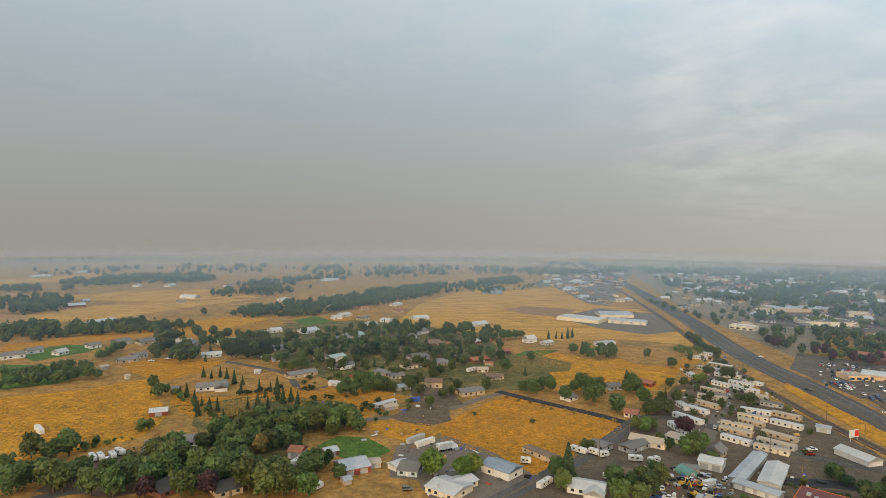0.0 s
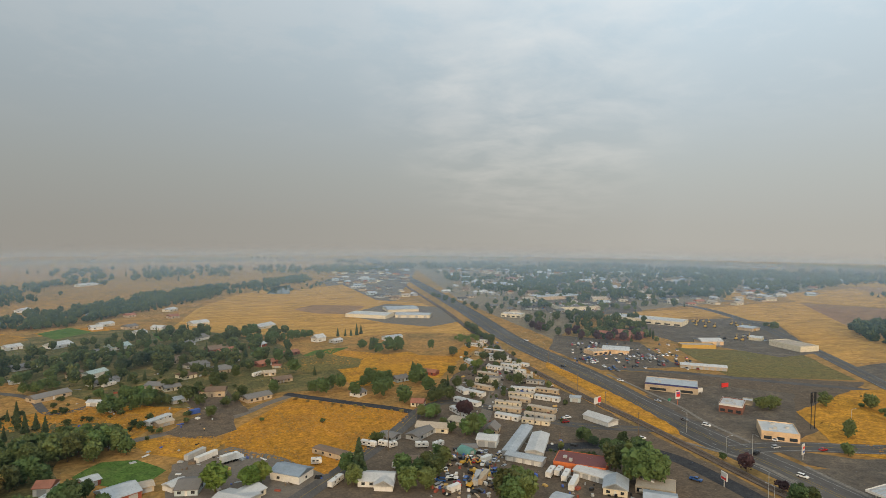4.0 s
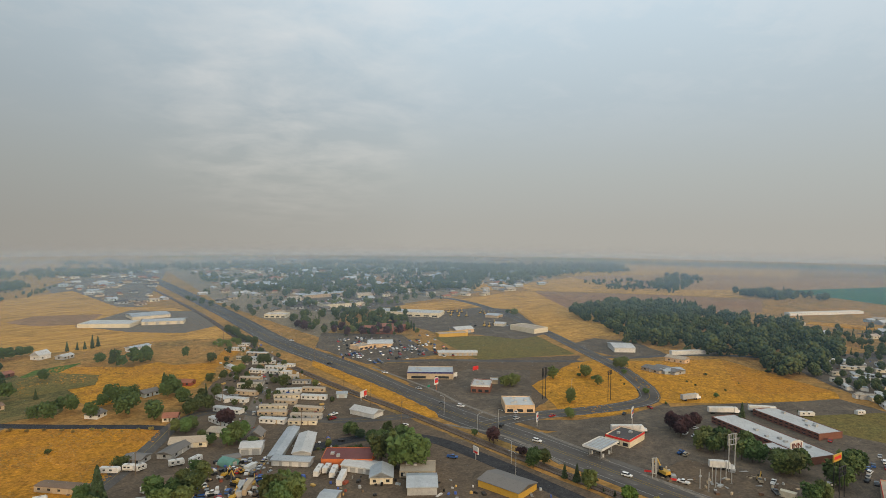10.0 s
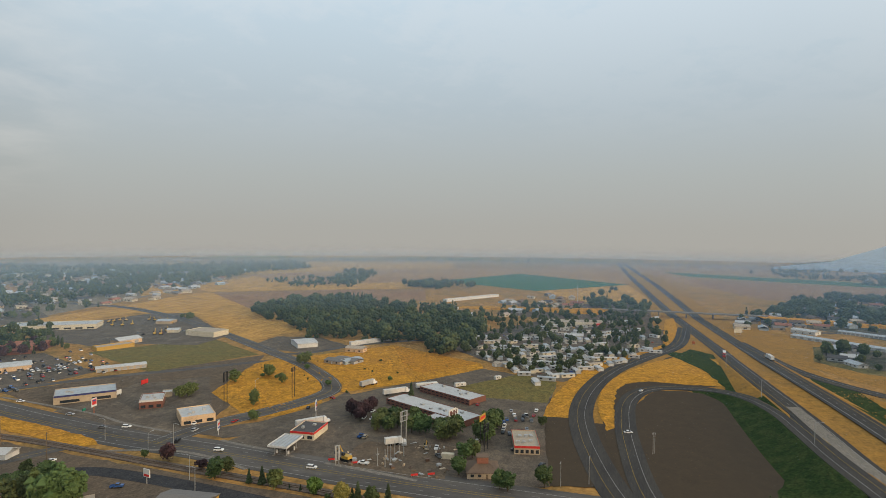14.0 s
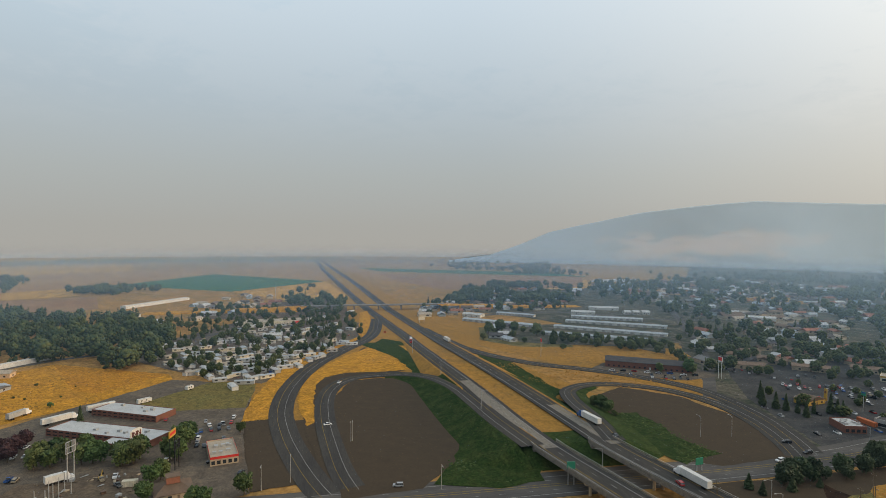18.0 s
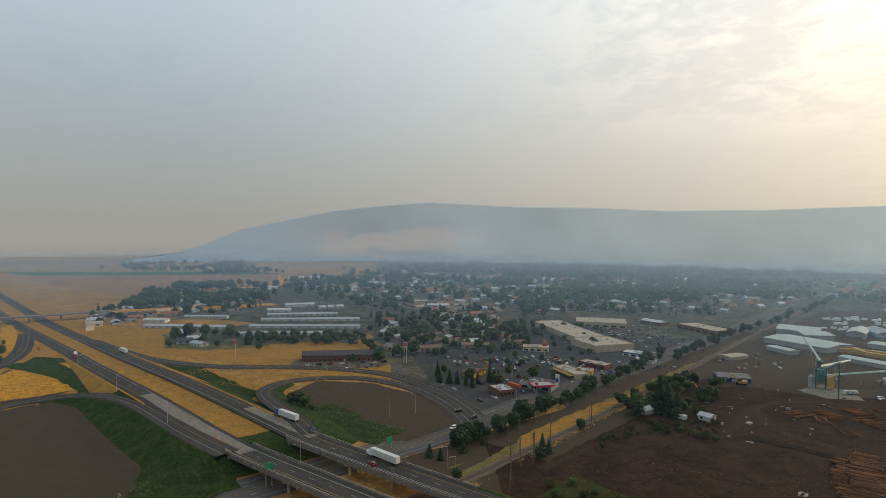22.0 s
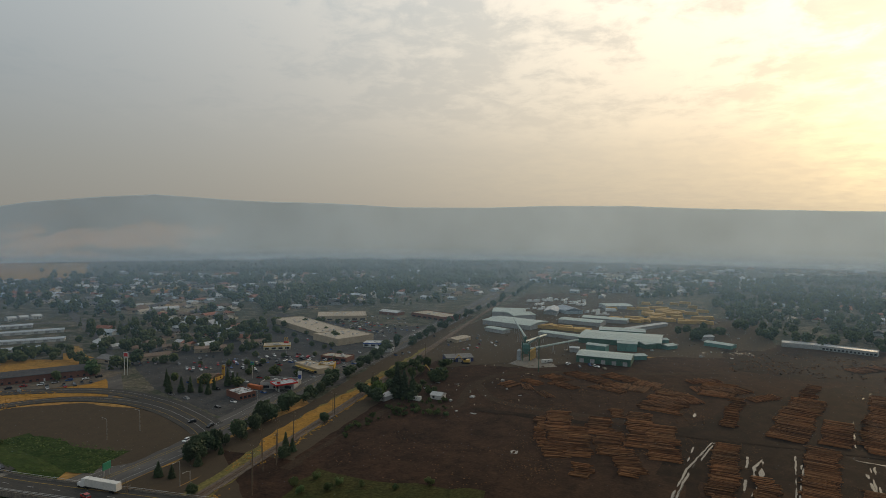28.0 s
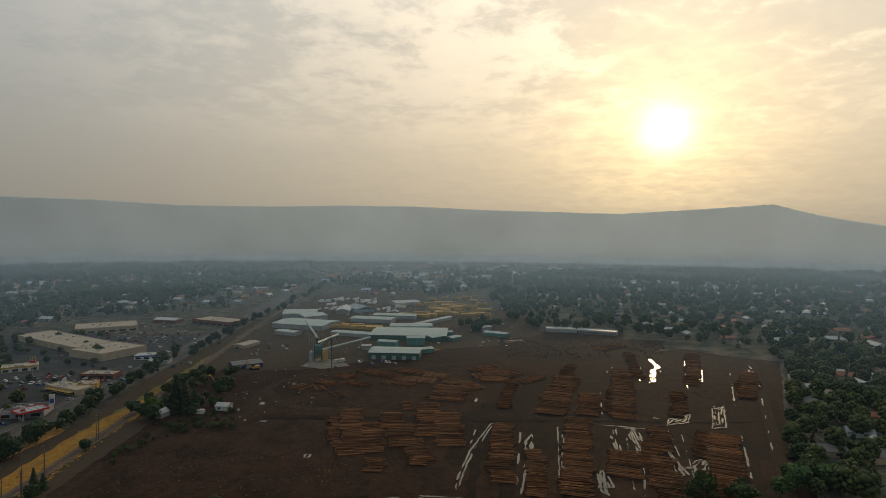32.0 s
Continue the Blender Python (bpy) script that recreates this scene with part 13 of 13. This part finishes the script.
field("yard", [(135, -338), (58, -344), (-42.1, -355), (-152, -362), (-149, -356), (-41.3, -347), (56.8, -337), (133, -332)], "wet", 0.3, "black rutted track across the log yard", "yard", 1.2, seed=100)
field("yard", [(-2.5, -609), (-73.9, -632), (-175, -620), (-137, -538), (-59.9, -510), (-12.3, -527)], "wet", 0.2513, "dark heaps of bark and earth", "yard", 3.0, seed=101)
tufts([(-14.1, -611), (-49, -615), (-36.8, -520), (-7.2, -516)], 200, 0.6, 1.6, "tuft_bark", "dark heaps of bark at the edge of the yard", 871)
tufts([(-46.1, -615), (-81.1, -620), (-63.9, -524), (-34.3, -520)], 200, 0.6, 1.6, "tuft_bark", "dark heaps of bark at the edge of the yard", 872)
tufts([(-78.2, -619), (-113, -624), (-91.2, -527), (-61.5, -523)], 200, 0.6, 1.6, "tuft_bark", "dark heaps of bark at the edge of the yard", 873)
tufts([(-110, -624), (-146, -628), (-119, -531), (-88.8, -527)], 200, 0.6, 1.6, "tuft_bark", "dark heaps of bark at the edge of the yard", 874)
tufts([(-143, -628), (-178, -633), (-146, -534), (-116, -530)], 200, 0.6, 1.6, "tuft_bark", "dark heaps of bark at the edge of the yard", 875)
conveyor((148, -483, 16), (158, -587, 5))
conveyor((148, -483, 9), (119, -557, 8))
conveyor((148, -483, 20), (208, -633, 12))
house(99.1, -544.8, 170.3, 17.8, 10, 10, 1, "r_mint", "teal", "large green sawmill hall with a pale mint roof", windows=0, name='sawmill_hall', category='sawmill')
house(76.3, -568.2, -172.5, 17.4, 12, 10, 1.2, "r_mint", "teal", "large green sawmill hall with a pale mint roof", windows=0, name='sawmill_hall', category='sawmill')
house(62.2, -533.4, -146.8, 11.4, 9, 5, 1, "r_mint", "teal", "large green sawmill hall with a pale mint roof", windows=0, name='sawmill_hall', category='sawmill')
house(118.5, -538.8, -172.6, 8.3, 8, 4.5, 0.8, "r_tin", "greyw", "large green sawmill hall with a pale mint roof", windows=0, name='sawmill_hall', category='sawmill')
house(216.9, -604.5, 157.2, 26.4, 12, 4.5, 0.9, "r_mint", "greyw", "large green sawmill hall with a pale mint roof", windows=0, name='sawmill_hall', category='sawmill')
far_houses([(406, -1462), (-38.7, -1896), (-45.8, -1261), (101, -1001), (229, -964)], 70, 91, 15)
far_houses([(535, -1577), (-42.2, -2081), (-464, -2232), (-391, -1876), (29.1, -1572), (397, -1382)], 40, 92, 20, big=True)
woods([(467, -1568), (-70.3, -1974), (-53.1, -1208), (77.5, -1032), (224, -985), (343, -1236)], 247, 6.3, 12.3, "town trees behind the timber yard", 84)
woods([(3.7, -1443), (-154, -1628), (-101, -913), (-36, -798), (8.7, -915)], 114, 8.4, 14.6, "dark trees beside the timber yard", 85)
lumber_stack(51.2, -848.8, 7, 11.8)
lumber_stack(24.7, -811.8, 7, 14.3)
lumber_stack(56.1, -775.3, 1, 18.5)
lumber_stack(46.8, -975.4, -7, 16.4)
lumber_stack(112.2, -867.1, 3, 12.0)
lumber_stack(47.9, -809.2, 0, 15.2)
lumber_stack(14.7, -819.8, 8, 19.5)
lumber_stack(69.6, -804.0, -8, 18.1)
lumber_stack(97.0, -873.4, -7, 18.5)
lumber_stack(66.5, -873.9, 9, 17.1)
lumber_stack(52.1, -842.2, 8, 17.5)
lumber_stack(101.4, -747.2, -5, 10.8)
lumber_stack(136.8, -855.2, 5, 15.6)
lumber_stack(136.8, -898.2, -7, 13.4)
lumber_stack(34.5, -927.9, 7, 13.6)
lumber_stack(116.3, -760.9, -6, 16.9)
lumber_stack(72.2, -893.5, -6, 16.3)
lumber_stack(84.1, -891.4, 8, 15.0)
lumber_stack(49.6, -866.9, -4, 16.9)
lumber_stack(81.7, -957.2, 5, 10.4)
lumber_stack(20.2, -885.9, 6, 15.9)
lumber_stack(64.0, -776.1, 4, 11.5)
lumber_stack(33.2, -854.8, 1, 17.9)
lumber_stack(60.9, -954.1, -7, 12.9)
lumber_stack(69.0, -818.6, 4, 13.8)
lumber_stack(99.7, -937.8, 2, 13.1)
far_cars([(226, -572, 124), (214, -519, 124), (209, -503, 124), (238, -528, 124), (213, -545, 124), (235, -533, 124), (221, -556, 124), (237, -554, 124), (232, -538, 124), (234, -558, 124), (200, -542, 124), (208, -529, 124), (208, -529, 124), (192, -531, 124), (229, -542, 124), (221, -556, 124), (197, -547, 124), (204, -513, 124), (233, -512, 124), (212, -499, 124)])
far_cars([(363, -632, 134), (354, -569, 134), (362, -569, 134), (348, -548, 134), (306, -588, 134), (315, -568, 134), (321, -589, 134), (321, -589, 134), (285, -566, 134), (318, -547, 134), (401, -633, 134), (367, -590, 134), (308, -567, 134), (333, -547, 134), (342, -610, 134), (323, -568, 134), (331, -568, 134), (390, -591, 134), (372, -612, 134), (355, -632, 134), (393, -633, 134), (310, -546, 134), (318, -547, 134), (424, -634, 134), (300, -567, 134), (329, -589, 134), (310, -546, 134), (359, -590, 134), (329, -589, 134), (336, -589, 134), (310, -546, 134), (287, -546, 134)])
far_cars([(334, -610, 134), (370, -632, 134), (354, -569, 134), (342, -610, 134), (347, -632, 134), (401, -633, 134), (310, -546, 134), (367, -590, 134), (310, -546, 134), (306, -588, 134), (323, -568, 134), (363, -632, 134), (339, -568, 134), (375, -591, 134), (264, -545, 134), (321, -589, 134), (386, -633, 134), (264, -545, 134)])
field("garden", [(-198, 689), (-105, 720), (-21.5, 684), (43.2, 606), (85.5, 449), (65.1, 403), (35.8, 411), (-20.4, 391), (-75.6, 418), (-134, 489), (-178, 515), (-221, 639)], "garden", 0.1746, "olive garden ground between the houses", "garden", 2.5, seed=102)
field("garden", [(-153, 367), (-128, 385), (-87.8, 385), (-55.3, 371), (-45, 339), (-73.4, 321), (-62, 262), (-116, 276)], "garden", 0.1769, "shaded olive ground below garden trees", "garden", 2.0, seed=103)

# ---- garden and field trees further off
woods([], 0, 6.5, 13.0, "garden trees and shrubs between the houses and fields", 701, mix=(("cone", 1.0),), leaf="leaf_dark", detail=110, places=[(304, -312), (309, -313), (308, -307), (309, -296), (304, -286), (312, -287), (318, -284), (323, -281), (331, -278), (344, -287), (359, 132), (149, 391), (132, 420), (147, 523), (130, 525), (129, 522), (131, 539), (127, 533), (136, 617), (130, 610), (124, 610), (118, 610), (110, 609), (64, 451), (17, 533), (2, 497), (-6, 476), (-54, 474), (-64, 474), (-90, 368), (-96, 375), (-159, 609), (-100, 371), (-109, 390), (-115, 396), (-106, 359), (-115, 383), (-124, 400), (-111, 355), (-118, 358), (-140, 414)])
woods([], 0, 5.0, 11.0, "garden trees and shrubs between the houses and fields", 702, mix=(("cone", 1.0),), leaf="leaf_dark", detail=110, places=[(-135, 396), (-122, 352), (-147, 417), (-157, 430), (-164, 436), (-135, 354), (-169, 432), (-141, 357), (-176, 435), (-148, 363), (-142, 343), (-147, 352), (-155, 369), (-165, 381), (-172, 387)])
woods([], 0, 2.0, 2.9, "garden trees and shrubs between the houses and fields", 703, mix=(("bush", 1.0),), leaf="leaf_dry", detail=110, places=[(68, 364), (64, 370), (57, 377), (50, 381), (43, 388)])
woods([], 0, 6.8, 11.6, "garden trees and shrubs between the houses and fields", 704, mix=(("round", 1.0),), leaf="leaf_dark", detail=110, places=[(342, -1166), (350, -1191), (342, -1146), (339, -1129), (334, -1106), (324, -1066), (330, -1076), (328, -1044), (319, -1011), (319, -996), (314, -974), (307, -938), (313, -948), (317, -906), (314, -895), (308, -875), (299, -845), (292, -799), (304, -821), (295, -783), (299, -761), (294, -742), (287, -701), (294, -717), (290, -695), (288, -683), (291, -670), (286, -651), (285, -630), (284, -616), (276, -596), (278, -588), (274, -563), (272, -550), (269, -536), (180, -347), (267, -516), (265, -501), (190, -358), (259, -486), (198, -361), (280, -497), (272, -481), (200, -352)])
woods([], 0, 6.6, 11.1, "garden trees and shrubs between the houses and fields", 705, mix=(("round", 1.0),), leaf="leaf_dark", detail=110, places=[(203, -350), (270, -460), (277, -469), (268, -450), (263, -437), (200, -329), (258, -423), (194, -318), (264, -428), (201, -322), (256, -407), (213, -330), (259, -400), (253, -389), (249, -375), (252, -376), (248, -367), (247, -364), (252, -355), (245, -345), (251, -346), (242, -332), (245, -334), (240, -322), (239, -320), (236, -310), (236, -304), (234, -298), (237, -293), (239, -287), (453, 747), (440, 750), (427, 752), (410, 753), (403, 756), (390, 755), (368, 754), (356, 752), (348, 758), (-41, 567), (-48, 560), (-54, 535), (-57, 544), (-60, 533)])
woods([], 0, 9.1, 13.5, "garden trees and shrubs between the houses and fields", 706, mix=(("round", 1.0),), leaf="leaf_dark", detail=110, places=[(-62, 525), (-62, 527), (-63, 516), (-71, 511), (-74, 500), (-149, 500), (-158, 529), (-151, 501), (-161, 531), (-156, 502), (-165, 527), (-160, 501), (-169, 526), (-166, 501), (-166, 501), (-176, 527), (-181, 527), (-173, 499), (-178, 498), (-187, 522), (-179, 498), (-192, 521), (-245, 531), (-245, 527), (-248, 523), (-247, 516), (-248, 514), (-249, 508)])
woods([], 0, 6.2, 11.2, "garden trees and shrubs between the houses and fields", 707, mix=(("round", 1.0),), leaf="leaf", detail=110, places=[(431, 251), (426, 252), (369, 234), (378, 251), (384, 255), (321, 224), (315, 220), (359, 267), (327, 275), (588, 500), (319, 272), (326, 278), (599, 520), (320, 278), (314, 275), (406, 479), (414, 505), (423, 529), (548, 693), (403, 518), (540, 697), (533, 695), (527, 706), (390, 532), (512, 712), (493, 693), (510, 718), (374, 531), (499, 722), (353, 521), (488, 723), (478, 720), (484, 735), (478, 742), (468, 738), (471, 744), (459, 728), (462, 744), (447, 753), (213, 360), (442, 748), (440, 762), (379, 670), (422, 769)])
woods([], 0, 6.3, 10.6, "garden trees and shrubs between the houses and fields", 708, mix=(("round", 1.0),), leaf="leaf", detail=110, places=[(421, 775), (414, 772), (197, 376), (395, 779), (402, 792), (220, 447), (216, 449), (176, 369), (381, 802), (246, 527), (329, 707), (338, 732), (245, 536), (176, 386), (248, 544), (249, 553), (206, 458), (250, 563), (251, 573), (330, 759), (254, 585), (255, 593), (258, 603), (337, 787), (160, 376), (257, 613), (331, 802), (173, 422), (152, 380), (189, 482), (326, 836), (164, 422), (190, 490), (137, 356), (323, 862), (328, 873), (144, 385), (136, 367), (133, 361), (130, 356), (325, 898), (130, 368), (326, 926), (125, 356)])
woods([], 0, 8.6, 13.4, "garden trees and shrubs between the houses and fields", 709, mix=(("round", 1.0),), leaf="leaf", detail=110, places=[(180, 518), (130, 379), (131, 403), (133, 414), (126, 399), (108, 360), (107, 358), (150, 518), (151, 528), (141, 515), (146, 540), (108, 405), (102, 385), (102, 387), (96, 378), (129, 510), (100, 399), (133, 547), (98, 412), (99, 416), (91, 405), (119, 536), (81, 384), (75, 404), (71, 411), (62, 396), (76, 501), (56, 403), (81, 606), (75, 606), (67, 601), (50, 460), (61, 600), (54, 598), (42, 500), (45, 597), (31, 409), (40, 593), (31, 593), (26, 510), (27, 637), (24, 589), (21, 631), (19, 627)])
woods([], 0, 6.8, 11.2, "garden trees and shrubs between the houses and fields", 710, mix=(("round", 1.0),), leaf="leaf", detail=110, places=[(11, 406), (13, 625), (7, 394), (8, 458), (6, 618), (3, 617), (1, 387), (0, 451), (-1, 613), (-1, 451), (-6, 608), (-6, 436), (-7, 443), (-10, 603), (-19, 658), (-14, 394), (-23, 657), (-16, 417), (-25, 628), (-21, 531), (-17, 426), (-27, 648), (-21, 476), (-28, 627), (-27, 559), (-28, 562), (-21, 405), (-31, 570), (-28, 466), (-31, 518), (-25, 415), (-40, 617), (-37, 563), (-45, 618), (-40, 506), (-35, 442), (-33, 401), (-53, 621), (-39, 447), (-50, 557), (-38, 411), (-53, 561), (-38, 404), (-48, 495)])
woods([], 0, 4.7, 11.0, "garden trees and shrubs between the houses and fields", 711, mix=(("round", 1.0),), leaf="leaf", detail=110, places=[(-61, 615), (-56, 560), (-44, 413), (-66, 618), (-44, 411), (-44, 403), (-66, 599), (-45, 402), (-63, 566), (-73, 608), (-68, 559), (-50, 398), (-53, 417), (-52, 396), (-76, 556), (-58, 420), (-59, 425), (-58, 420), (-62, 428), (-58, 396), (-61, 416), (-88, 599), (-82, 555), (-60, 395), (-64, 413), (-89, 567), (-68, 426), (-98, 611), (-66, 410), (-67, 408), (-87, 528), (-68, 409), (-66, 391), (-76, 432), (-98, 524), (-107, 558), (-109, 559), (-106, 520), (-106, 518), (-114, 557), (-109, 511), (-121, 556), (-117, 519), (-108, 468)])
woods([], 0, 7.1, 11.3, "garden trees and shrubs between the houses and fields", 712, mix=(("round", 1.0),), leaf="leaf", detail=110, places=[(-118, 507), (-110, 466), (-117, 494), (-115, 463), (-116, 459), (-117, 457), (-132, 493), (-123, 455), (-134, 482), (-144, 481), (-181, 387), (-183, 380), (-196, 400), (-286, 526), (-287, 518), (-286, 512), (-285, 504), (-282, 497), (-282, 487), (-250, 428), (-271, 452), (-256, 426), (-260, 430), (-274, 453), (-276, 452), (-264, 426), (-266, 423), (-283, 448), (-265, 419), (-282, 442), (-286, 444), (-268, 413), (-272, 414), (-292, 443), (-278, 416), (-296, 434), (-297, 434), (-281, 410), (-281, 408), (-281, 405), (-300, 431), (-306, 434), (-287, 405), (-305, 427)])
woods([], 0, 6.8, 9.8, "garden trees and shrubs between the houses and fields", 713, mix=(("round", 1.0),), leaf="leaf", detail=110, places=[(-290, 405), (-311, 427), (-293, 399), (-317, 427), (-298, 397)])
woods([], 0, 2.8, 5.6, "garden trees and shrubs between the houses and fields", 714, mix=(("bush", 1.0),), leaf="leaf", detail=110, places=[(364, -98), (385, -96), (401, -92), (419, -85), (400, 164), (374, 200), (414, 240), (379, 245), (379, 257), (-36, 407), (-81, 493), (-140, 352), (-147, 354), (-150, 359), (-154, 366), (-156, 370), (-164, 373), (-170, 384), (-168, 378), (-175, 388), (-178, 390)])
woods([], 0, 2.6, 4.8, "garden trees and shrubs between the houses and fields", 715, mix=(("bush", 1.0),), leaf="leaf_dark", detail=110, places=[(-111, 404), (-113, 400), (-117, 401), (-118, 398), (-122, 398), (-122, 394), (-124, 394), (-128, 393), (-130, 391), (-133, 388)])
woods([], 0, 5.2, 8.6, "garden trees and shrubs between the houses and fields", 716, mix=(("round", 1.0),), leaf="leaf_light", detail=110, places=[(194, 437), (234, 535), (188, 434), (237, 551), (232, 551), (223, 529), (228, 550), (218, 538), (224, 552), (218, 549)])
woods([], 0, 9.0, 12.3, "garden trees and shrubs between the houses and fields", 717, mix=(("round", 1.0),), leaf="leaf_red", detail=110, places=[(390, 487), (406, 517), (376, 493), (378, 510), (363, 499), (352, 504), (342, 515), (352, 541), (340, 538), (335, 548), (330, 571), (324, 573), (328, 593)])
woods([], 0, 8.5, 9.9, "garden trees and shrubs between the houses and fields", 718, mix=(("poplar", 1.0),), leaf="leaf_dark", detail=110, places=[(414, 494), (421, 507), (431, 525), (437, 543)])
